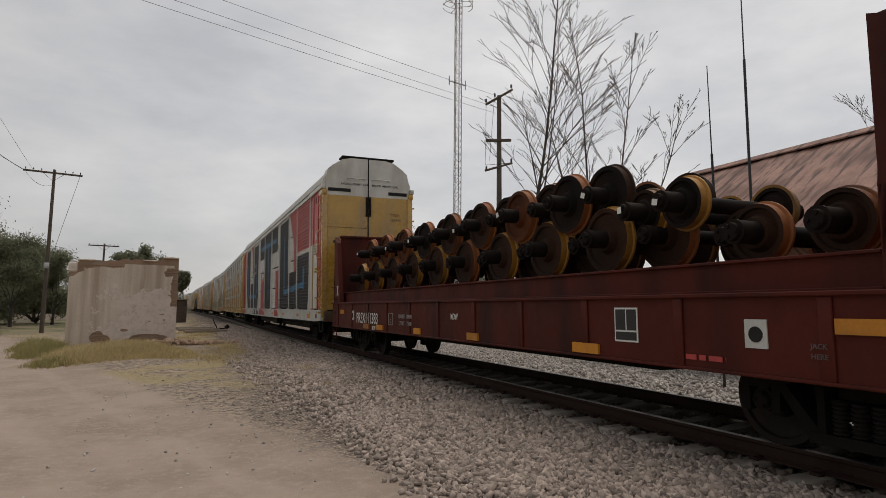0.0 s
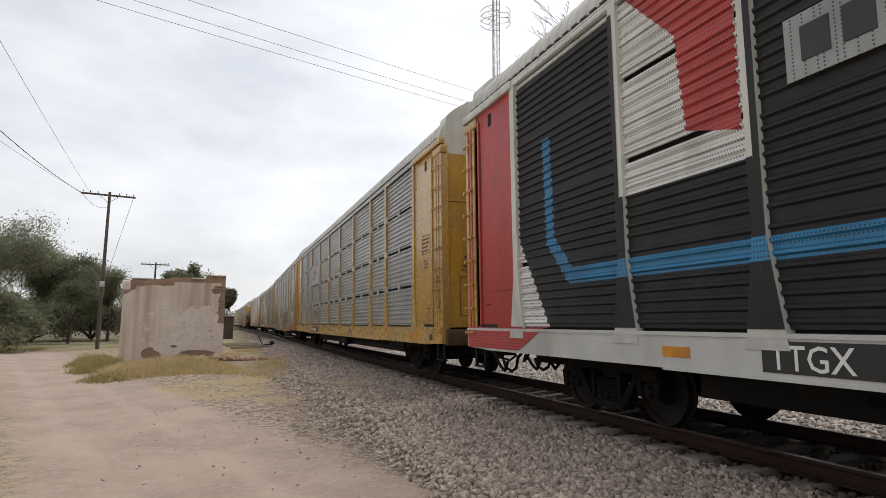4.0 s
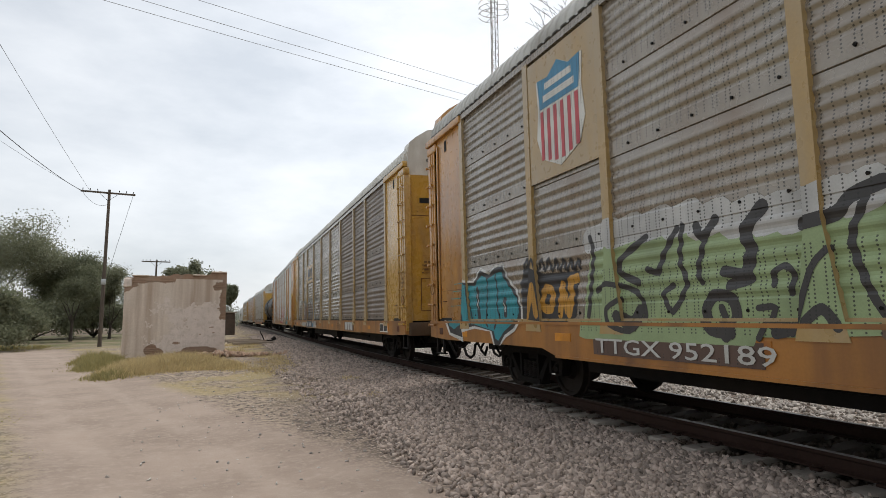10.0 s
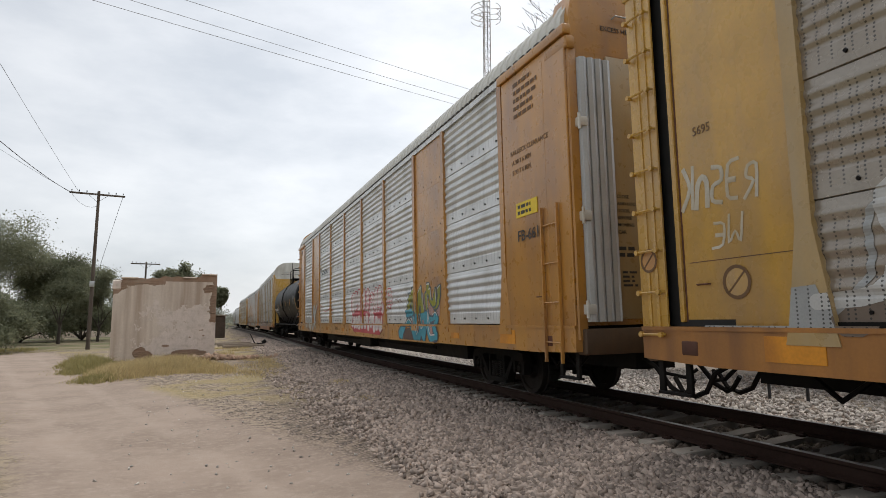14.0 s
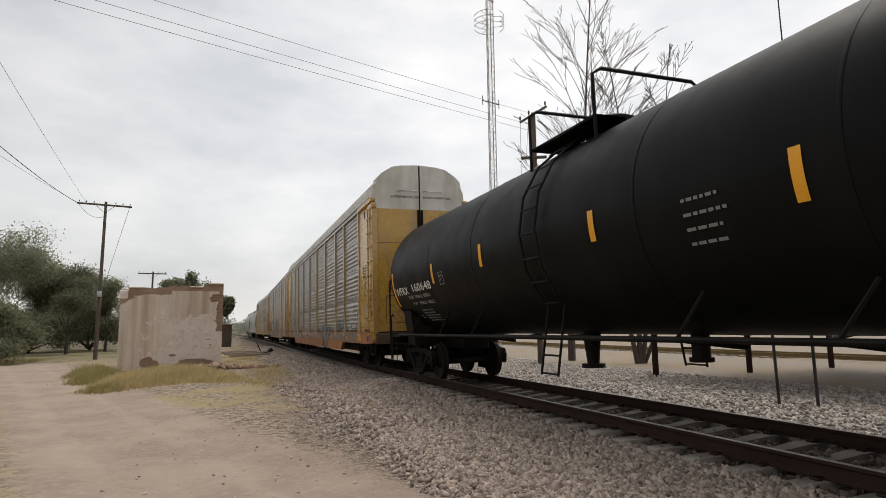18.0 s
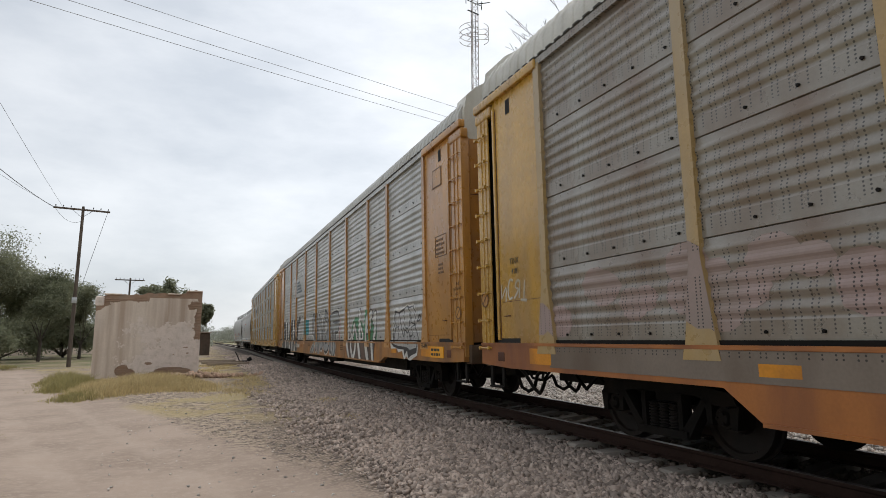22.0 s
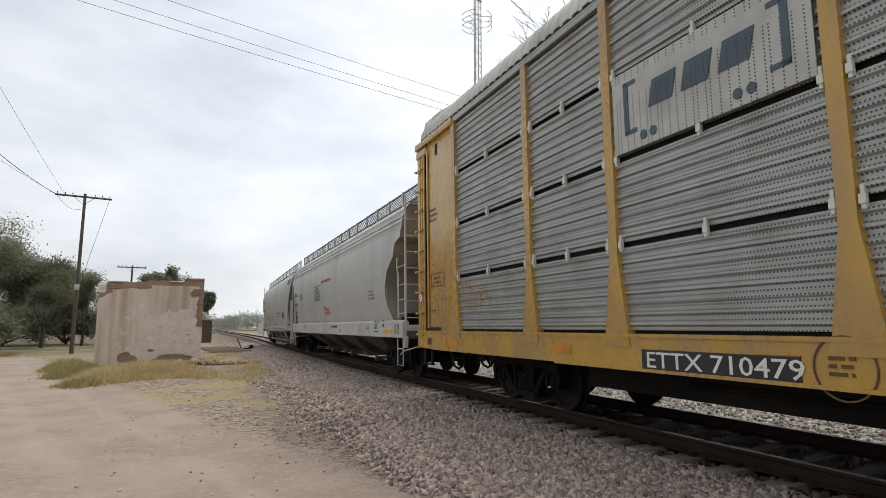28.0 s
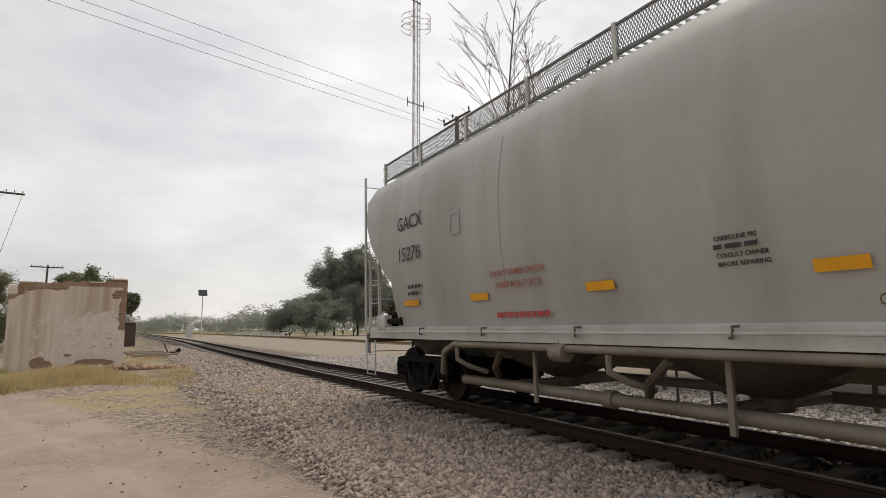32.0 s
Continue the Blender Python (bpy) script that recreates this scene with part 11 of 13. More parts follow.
    part("brake_reservoir", Build().lathe_x([(-0.45, 0.03), (-0.42, 0.17), (0.42, 0.17), (0.45, 0.03)], (0.5, -5.2, 0.92), 14), M["black_steel"], car)
    part("brake_stand", Build().box(-1.40, -1.30, -8.42, -8.34, 0.75, 2.22, 0.01), M["tank"], car)
    part("end_box", Build().box(-1.46, -0.9, -8.5, -8.42, 0.40, 0.78, 0.01), M["tank"], car)
    part("box_edge", Build().box(-1.47, -0.88, -8.515, -8.5, 0.785, 0.80).box(-1.47, -0.88, -8.515, -8.5, 0.385, 0.40), M["dim_letter"], car, smooth=0)

    def shell(y, a0, a1, w, mt, name):
        pts = [(-(r + 0.007) * math.cos(radians(a)), zc + (r + 0.007) * math.sin(radians(a))) for a in np.linspace(a0, a1, 10)]
        b = Build()
        b.loft([[(x, y - w / 2, z) for x, z in pts], [(x, y + w / 2, z) for x, z in pts]], closed=False)
        part(name, b, M[mt], car, smooth=60, recalc=False)
    for y, a0, a1 in ((7.8, -32, 2), (4.62, -16, 0), (1.96, -12, 3), (-1.55, -13, 1.5), (-4.5, -16, 1), (-7.73, -33.5, 0.5)):
        shell(y, a0, a1, 0.12, "reflector", "reflective_tape")

    def write(text, size, y, a, mt="white_letter", width=1.0):
        x, z = -(r + 0.014) * math.cos(radians(a)), zc + (r + 0.014) * math.sin(radians(a))
        m = Matrix.Translation((x, y, z)) @ Matrix.Rotation(radians(a), 4, "Y") @ SIDE_TEXT
        ob = lettering(text, size, 0, 0, 0, M[mt], car, width=width)
        ob.matrix_basis = m @ Matrix.Diagonal((width, 1, 1, 1))
    write("WFRX", 0.29, 7.62, -20.6, width=1.28)
    write("160648", 0.285, 6.3, -19.4, width=1.72)
    write("LD LMT   194500 LB   88200 KG", 0.125, 6.74, -25.6, "dim_white", 0.98)
    write("LT WT     91500 LB   41500 KG", 0.125, 6.62, -32.0, "dim_white", 0.98)
    lettering("2 INCH HF COMP SHOES", 0.085, -1.474, -7.75, 1.03, M["white_letter"], car, width=0.72)

    def rows(y, a, n, w, seed, step=3.0, h=0.035):
        """Rows of writing too small to read, laid round the shell."""
        rnd = random.Random(seed)
        for k in range(n):
            x, z = -(r + 0.012) * math.cos(radians(a - k * step)), zc + (r + 0.012) * math.sin(radians(a - k * step))
            u, end, b = 0.0, w * rnd.uniform(0.7, 1.0), Build()
            while u < end:
                g = min(rnd.uniform(0.04, 0.13), end - u)
                b.box(-0.002, 0.002, -u, -u - g, -h / 2, h / 2)
                u += g + 0.028
            ob = part("stencil_line", b, M["table_grey"], car, smooth=0, recalc=False)
            ob.matrix_basis = Matrix.Translation((x, y, z)) @ Matrix.Rotation(radians(a - k * step), 4, "Y")
    rows(6.27, -38, 5, 1.0, 3, 3.1)
    rows(-3.16, -6, 4, 0.62, 4, 5.5)
    rows(-6.2, -1.5, 1, 0.2, 5)
    # framed plate mark
    ob = part("plate_frame", Build().box(0, 0.004, 0, -0.25, 0, 0.012).box(0, 0.004, 0, -0.25, 0.268, 0.28).box(0, 0.004, 0, -0.012, 0.012, 0.268).box(0, 0.004, -0.238, -0.25, 0.012, 0.268), M["dim_white"], car, smooth=0)
    turned = Matrix.Rotation(radians(-13.5), 4, "Y")
    ob.matrix_basis = Matrix.Translation((-(r + 0.012) * math.cos(radians(-18)), 4.24, zc + (r + 0.012) * math.sin(radians(-18)))) @ turned
    write("PLATE", 0.065, 4.2, -11.8, "dim_white")
    write("C", 0.11, 4.15, -15.6, "dim_white")
    # table of test dates: ruled lines and small entries
    for k in range(8):
        a = -12.5 + k * 2.5
        x, z = -(r + 0.01) * math.cos(radians(a)), zc + (r + 0.01) * math.sin(radians(a))
        rot = Matrix.Translation((x, -6.38, z)) @ Matrix.Rotation(radians(a), 4, "Y")
        part("table_line", Build().box(-0.002, 0.002, 0, -1.1, -0.003, 0.003), M["dim_white"], car, smooth=0, m=rot)
        if k < 7:
            b = Build()
            for j, (u, w) in enumerate(((0.04, 0.36), (0.5, 0.12), (0.68, 0.1), (0.86, 0.18))):
                b.box(-0.002, 0.002, -u, -u - w * (0.6 + 0.4 * ((k * 7 + j * 3) % 5) / 4), 0.018, 0.046)
            part("table_entry", b, M["table_grey"], car, smooth=0, recalc=False, m=rot)
    for u in (0, 0.45, 1.097):
        b = Build()
        pts = [(-(r + 0.011) * math.cos(radians(a)), zc + (r + 0.011) * math.sin(radians(a))) for a in np.linspace(-12.5, 5, 6)]
        b.loft([[(x, -6.38 - u, z) for x, z in pts], [(x, -6.386 - u, z) for x, z in pts]], closed=False)
        part("table_rule", b, M["dim_white"], car, recalc=False)

    def placard(m):
        """Red diamond with a white centre band."""
        sz = 0.155
        for nm, k, mt, dx in (("placard_border", 1.0, "white_letter", 0.0), ("placard", 0.93, "red_letter", 0.003)):
            part(nm, Build().prism_x([(-sz * k, 0), (0, sz * k * 1.15), (sz * k, 0), (0, -sz * k * 1.15)], -0.006 - dx, 0.0), M[mt], car, smooth=0, m=m)
        part("placard_panel", Build().box(-0.012, -0.008, -0.105, 0.105, -0.05, 0.05), M["white_letter"], car, smooth=0, m=m)
        ob = lettering("1170", 0.09, 0, 0, 0, M["black_letter"], car)
        ob.matrix_basis = m @ Matrix.Translation((-0.014, 0.098, -0.033)) @ SIDE_TEXT
    placard(Matrix.Translation((-1.34, -6.72, 1.62)))
    placard(Matrix.Translation((-0.24, -8.62, 1.66)) @ Matrix.Rotation(radians(90), 4, "Z"))
    part("placard_holder", Build().box(-1.335, -1.325, -6.66, -6.78, 1.45, 1.79), M["black_steel"], car, smooth=0)
    part("placard_holder", Build().box(-0.3, -0.18, -8.615, -8.4, 1.45, 1.85), M["black_steel"], car, smooth=0)

    def on_head(x, z):
        return -half - 0.82 * math.sqrt(max(0.0, 1 - (x * x + (z - zc) ** 2) / (r * r))) - 0.015
    lettering("CAPY 30560 US GAL", 0.12, -0.62, on_head(0, 3.05), 3.03, M["dim_white"], car, END_TEXT, width=0.7)
    lettering("CAPY 115650 L", 0.12, -0.58, on_head(0, 2.95), 2.89, M["dim_white"], car, END_TEXT, width=0.7)
    for k, (x, w) in enumerate(((-0.35, 0.2), (-0.5, 0.66), (-0.5, 0.66), (-0.54, 0.72), (-0.4, 0.36), (-0.4, 0.36), (-0.4, 0.34), (-0.4, 0.34))):
        z = 2.5 - k * 0.078
        bars(x, on_head(-0.2, z), z, 1, car, M["table_grey"], 0.035, 0, w, "end", 30 + k)
    for y, t in ((6.6, "LIFT"), (-7.02, "LIFT")):
        write(t, 0.06, y, -44.5, "dim_white")
        write("HERE", 0.06, y, -47.0, "dim_white")
    return car


# ---------------------------------------------------------------- covered hoppers


def hopper_body(car, mt, dirty, half, prof, insets, bays, shell_name="body_shell"):
    """prof: (x, z) of the near wall from sill to roof crown; insets: how far the wall stops short of the end at each height."""
    zs = sorted(set([p[1] for p in prof] + [z for z, _ in insets if prof[0][1] < z < prof[5][1]]))
    full = [(float(np.interp(z, [p[1] for p in prof], [p[0] for p in prof])), z) for z in zs]
    b = Build()
    ny = 26
    for s in (-1, 1):
        rings = []
        for x, z in full:
            ins = float(np.interp(z, [p[0] for p in insets], [p[1] for p in insets]))
            rings.append([(s * x, -half + ins + (2 * half - 2 * ins) * k / ny, z) for k in range(ny + 1)])
        b.loft(rings, closed=False)
    part(shell_name, b, mt, car, smooth=50, recalc=False)
    # sloped end sheets
    for e in (-1, 1):
        rings = []
        for x, z in full + [p for p in prof[6:-1] if p[1] > full[-1][1] + 0.001]:
            ins = float(np.interp(z, [p[0] for p in insets], [p[1] for p in insets]))
            y = e * (half - max(ins, 0.1) - 0.004)
            rings.append([(-x * 0.997, y, z), (-x * 0.5, y, z), (x * 0.5, y, z), (x * 0.997, y, z)])
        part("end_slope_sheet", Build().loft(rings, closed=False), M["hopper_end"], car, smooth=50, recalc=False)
    # discharge bays
    for i in range(bays):
        w = (2 * half - 5.2) / bays
        y = -half + 2.6 + w * (i + 0.5)
        b = Build()
        b.loft([[(-1.36, y - w * 0.47, 1.12), (1.36, y - w * 0.47, 1.12), (1.36, y + w * 0.47, 1.12), (-1.36, y + w * 0.47, 1.12)],
                [(-0.95, y - w * 0.27, 0.78), (0.95, y - w * 0.27, 0.78), (0.95, y + w * 0.27, 0.78), (-0.95, y + w * 0.27, 0.78)],
                [(-0.35, y - 0.4, 0.38), (0.35, y - 0.4, 0.38), (0.35, y + 0.4, 0.38), (-0.35, y + 0.4, 0.38)]])
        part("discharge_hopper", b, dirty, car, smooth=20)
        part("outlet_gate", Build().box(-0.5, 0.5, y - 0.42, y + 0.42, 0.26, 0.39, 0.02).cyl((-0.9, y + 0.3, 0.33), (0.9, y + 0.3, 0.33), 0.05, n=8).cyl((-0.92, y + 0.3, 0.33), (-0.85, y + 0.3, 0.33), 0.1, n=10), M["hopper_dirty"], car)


def running_board(car, half, z, mt):
    """Open-grid walkway along the roof with side rails."""
    b = Build()
    for s in (-1, 1):
        b.box(s * 0.95, s * 0.98, -half, half, z, z + 0.05)
        b.box(s * 0.3, s * 0.33, -half, half, z, z + 0.05)
    y = -half
    while y < half:
        for s in (-1, 1):
            b.box(s * 0.3, s * 0.98, y, y + 0.02, z + 0.012, z + 0.04)
        y += 0.12
    part("running_board", b, mt, car, smooth=0, recalc=False)


def grid_fence(car, half, x, z0, z1, mt, posts, fine=0.0):
    """Raised mesh board along one edge of the roof, on posts."""
    b = Build()
    w = z1 - z0
    y = -half
    while fine and y < half:
        b.add([(x, y, z0), (x, y + 0.014, z0), (x, y + 0.014 + w * 0.5, z1), (x, y + w * 0.5, z1)], [(0, 1, 2, 3)])
        b.add([(x - 0.002, y + w * 0.5, z0), (x - 0.002, y + w * 0.5 + 0.014, z0), (x - 0.002, y + 0.014, z1), (x - 0.002, y, z1)], [(0, 1, 2, 3)])
        y += fine
    n = int(w / 0.04)
    for k in range(0 if fine else n):
        z = z0 + w * (k + 0.5) / n
        b.box(x - 0.009, x + 0.009, -half, half, z - 0.009, z + 0.009)
    b.box(x - 0.015, x + 0.015, -half, half, z0 - 0.03, z0).box(x - 0.015, x + 0.015, -half, half, z1, z1 + 0.03)
    part("mesh_board", b, mt, car, smooth=0, recalc=False)
    for k in range(posts):
        y = -half + 2 * half * k / (posts - 1)
        part("board_post", Build().box(x - 0.025, x + 0.025, y - 0.03, y + 0.03, z0 - 0.18, z1 + 0.05), M["hopper_white"], car, smooth=0, recalc=False)


def end_gear(car, half, mt, z_top, low=0.0):
    """Couplers, platforms, ladders, steps, brake wheel and rods at both ends of a hopper car."""
    for e in (-1, 1):
        coupler(car, e * (half - 0.1), e, reach=0.62)
        part("end_sill", Build().box(-1.45, 1.45, e * (half - 0.14), e * half, 1.0, 1.26, 0.02), M["hopper_dirty"], car)
        part("corner_bracket", Build().box(-1.46, -0.72, e * (half - 0.16), e * (half + 0.015), 1.18, 1.33, 0.015), mt, car)
        part("draft_sill", Build().box(-0.32, 0.32, e * (half - 1.6), e * (half - 0.02), 0.72, 1.03, 0.02), M["hopper_dirty"], car)
        part("end_platform", Build().box(-1.42, 1.42, e * (half - 1.35), e * (half - 0.14), 1.27, 1.31), mt, car, smooth=0)
        for s in (-1, 1):
            if low:
                ladder(car, s * 1.45, e * (half - 0.5), 1.25, low, 0.5, mt, 4, rail=0.03)
            else:
                part("grab_rail", Build().tube([(s * 1.46, e * (half - 0.52), 1.5), (s * 1.47, e * (half - 0.5), 2.55), (s * 1.48, e * (half - 0.57), 2.75), (s * 1.5, e * (half - 0.5), 3.0)], 0.02, 6), mt, car, recalc=False)
                for z in (1.62, 1.95, 2.32, 2.78):
                    part("grab_iron", Build().cyl((s * 1.47, e * (half - 0.52), z - 0.03), (s * 1.47, e * half, z), 0.013, n=6), mt, car)
            stirrup(car, s * 1.47, e * (half - 0.34), mt, 0.22, 0.36, 1.05)
            part("corner_foot", Build().box(s * 1.38, s * 1.47, e * (half - 0.1), e * (half + 0.01), 0.78, 1.06, 0.01), mt, car)
        ladder(car, -1.09, e * (half + 0.01), 1.3, z_top, 0.72, mt, 8, "x", rail=0.03)
        ladder(car, 1.09, e * (half + 0.01), 1.3, z_top, 0.72, mt, 8, "x", rail=0.03)
        part("brake_stand", Build().box(-0.55, -0.3, e * (half - 0.5), e * (half - 0.2), 1.3, 2.5, 0.015), M["hopper_end"], car)
        part("slope_stay", Build().prism_y([(0.42, 1.3), (0.62, 1.3), (0.62, 2.7), (0.42, 2.7)], e * (half - 0.9), e * (half - 0.86)), mt, car, smooth=0)
        part("air_cylinder", Build().cyl((-1.2, e * (half - 0.72), 1.47), (-0.5, e * (half - 0.72), 1.47), 0.15, n=14).cyl((-1.3, e * (half - 0.72), 1.47), (-1.2, e * (half - 0.72), 1.47), 0.06, n=8), M["truck"], car)
        part("uncoupling_rod", Build().tube([(-1.52, e * (half - 0.2), 0.62), (-1.52, e * (half + 0.1), 0.72), (-1.2, e * (half + 0.14), 0.8), (-0.25, e * (half + 0.3), 0.78), (-0.1, e * (half + 0.4), 0.9)], 0.014, 6), mt, car, recalc=False)
        part("chain", Build().tube([(0.2, e * half, 2.15), (0.17, e * half, 1.75), (0.22, e * half, 1.3), (0.2, e * half, 0.95)], 0.022, 5), M["truck"], car, recalc=False)
    w = [(0.2 + 0.27 * math.cos(k * math.pi / 10), -half - 0.06, 2.3 + 0.27 * math.sin(k * math.pi / 10)) for k in range(21)]
    b = Build().tube(w, 0.022, 6)
    for k in range(4):
        b.cyl((0.2, -half - 0.06, 2.3), w[k * 5], 0.014, n=5)
    part("brake_wheel", b.cyl((0.2, -half - 0.1, 2.3), (0.2, -half + 0.3, 2.3), 0.05, n=8), M["truck"], car, recalc=False)


def car_k():
    car = thing("covered_hopper_car", "light grey covered hopper car with pale side sill", "railway car", "train cars")
    half = 9.25
    prof = [(1.40, 1.42), (1.46, 1.6), (1.54, 2.1), (1.585, 2.7), (1.585, 3.2), (1.55, 3.6), (1.50, 3.82), (1.52, 3.86), (1.47, 3.95), (1.49, 3.99), (1.43, 4.08), (1.45, 4.16), (1.3, 4.32), (0.8, 4.46), (0.0, 4.5)]
    hopper_body(car, M["hopper_grey"], M["hopper_dirty"], half, prof, [(1.4, 1.06), (1.61, 1.16), (1.8, 1.36), (2.1, 1.40), (2.36, 1.38), (2.73, 1.10), (3.05, 0.58), (3.37, 0.47), (3.46, 0.08), (3.8, 0.06), (4.4, 0.06)], 4)
    for s in (-1, 1):
        part("side_sill", Build().prism_y([(s * 1.42, 1.02), (s * 1.52, 1.02), (s * 1.53, 1.40), (s * 1.44, 1.45), (s * 1.36, 1.40)], -half, half), M["hopper_white"], car)
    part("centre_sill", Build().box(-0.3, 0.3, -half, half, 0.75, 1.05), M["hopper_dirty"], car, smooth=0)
    running_board(car, half - 0.3, 4.5, M["galv"])
    for x in (-1.0, 1.0):
        grid_fence(car, half - 0.2, x, 4.55, 4.86, M["board_grey"], 15)
    for k in range(5):
        part("roof_hatch", Build().lathe_z([(0.32, 4.36), (0.32, 4.46), (0.2, 4.52), (0.02, 4.53)], (0, -7 + k * 3.5, 0), 14), M["hopper_grey"], car)
    end_gear(car, half, M["hopper_white"], 4.5)
    for e in (-1, 1):
        bogie(car, e * 7.35)
    for y in np.linspace(-8, 8, 9):
        part("weld_seam", Build().loft([[(-x - 0.002, y - 0.012, z) for x, z in prof[2:7]], [(-x - 0.004, y, z) for x, z in prof[2:7]], [(-x - 0.002, y + 0.012, z) for x, z in prof[2:7]]], closed=False), M["hopper_grey"], car, recalc=False)
    for y, w in ((8.3, 0.35), (5.99, 0.2), (2.93, 0.2), (0.14, 0.2), (-2.3, 0.2), (-4.93, 0.2), (-8.0, 0.36)):
        part("reflective_tape", Build().box(-1.537, -1.525, y - w, y + w, 1.13, 1.21), M["reflector"], car, smooth=0)
    for y in (5.3, -6.0):
        part("sill_fitting", Build().box(-1.56, -1.52, y - 0.11, y + 0.11, 1.2, 1.34, 0.02), M["galv"], car)
    for y in (8.45, -7.62):
        part("jacking_hole", Build().cyl((-1.537, y, 1.32), (-1.52, y, 1.32), 0.05, n=14), M["dark"], car)
    X = -1.593
    lettering("BNGX", 0.27, X, 8.03, 2.75, M["black_letter"], car, width=1.25)
    lettering("60194", 0.27, X, 8.0, 2.28, M["black_letter"], car, width=1.2)
    lettering("LD LMT  219500", 0.11, X + 0.02, 7.9, 1.95, M["black_letter"], car)
    lettering("LT WT    66500", 0.11, X + 0.035, 7.9, 1.78, M["black_letter"], car)
    fr = Build()
    for (a, c, d, g) in ((0, 0, 0.28, 0.012), (0, 0.268, 0.28, 0.28), (0, 0.012, 0.012, 0.268), (0.268, 0.012, 0.28, 0.268)):
        fr.box(X - 0.003, X + 0.004, 6.29 - a, 6.29 - d, 2.54 + c, 2.54 + g)
    part("plate_frame", fr, M["black_letter"], car, smooth=0)
    lettering("PLATE", 0.06, X, 6.26, 2.73, M["black_letter"], car)
    lettering("C", 0.13, X, 6.2, 2.57, M["black_letter"], car)
    bars(X - 0.002, 2.61, 2.92, 8, car, M["black_letter"], 0.032, 0.05, 1.5, "side", 70)
    lettering("DO NOT HAMMER ON CAR", 0.15, X, 1.08, 3.0, M["red_letter"], car, width=1.0)
    for k, w in enumerate(("WARNING", "DO NOT APPLY VIBRATORS", "TO ANY PART OF CAR BODY", "EXCEPT VIBRATOR BRACKETS", "USE ON LOADED CAR ONLY")):
        z = 2.03 - k * 0.07
        lettering(w, 0.066, -float(np.interp(z, [1.6, 2.1, 2.7], [1.46, 1.54, 1.585])) - 0.012, 0.59, z, M["red_letter"], car, width=1.1)
    b = Build()
    for sy, sz in ((1, 1), (1, -1), (-1, 1), (-1, -1)):
        b.prism_x([(-0.82 + sy * 0.11, 1.29), (-0.82, 1.29 + sz * 0.07), (-0.82, 1.29 + sz * 0.05), (-0.82 + sy * 0.08, 1.29)], -1.538, -1.525)
    for q in range(9):
        y = -1.04 - q * 0.092
        b.prism_x([(y, 1.26), (y - 0.045, 1.26), (y - 0.065, 1.33), (y - 0.02, 1.33)], -1.538, -1.527)
    part("maker_mark", b, M["blue_letter"], car, "blue maker's mark", smooth=0)
    bars(-1.556, -6.2, 2.26, 3, car, M["grey_letter"], 0.04, 0.06, 0.6, "side", 72)
    for k, w in enumerate(("EMPTY LOAD", "1/4 ADJ.", "BLOCK")):
        lettering(w, 0.075, -1.54, -6.78, 1.40 - k * 0.085, M["black_letter"], car)
    lettering("2 INCH HF COMP SHOES", 0.04, -1.54, -6.72, 1.14, M["black_letter"], car)
    lettering("LIFT HERE", 0.06, -1.54, -7.5, 1.42, M["black_letter"], car)
    part("worn_patch", Build().box(-1.536, -1.525, -8.62, -8.95, 1.12, 1.36), M["peeled_rust"], car, "rubbed rusty patch", smooth=0)
    part("sill_board", Build().box(-1.525, -1.47, -8.4, -9.24, 1.02, 1.10, 0.01), M["hopper_white"], car)
    return car


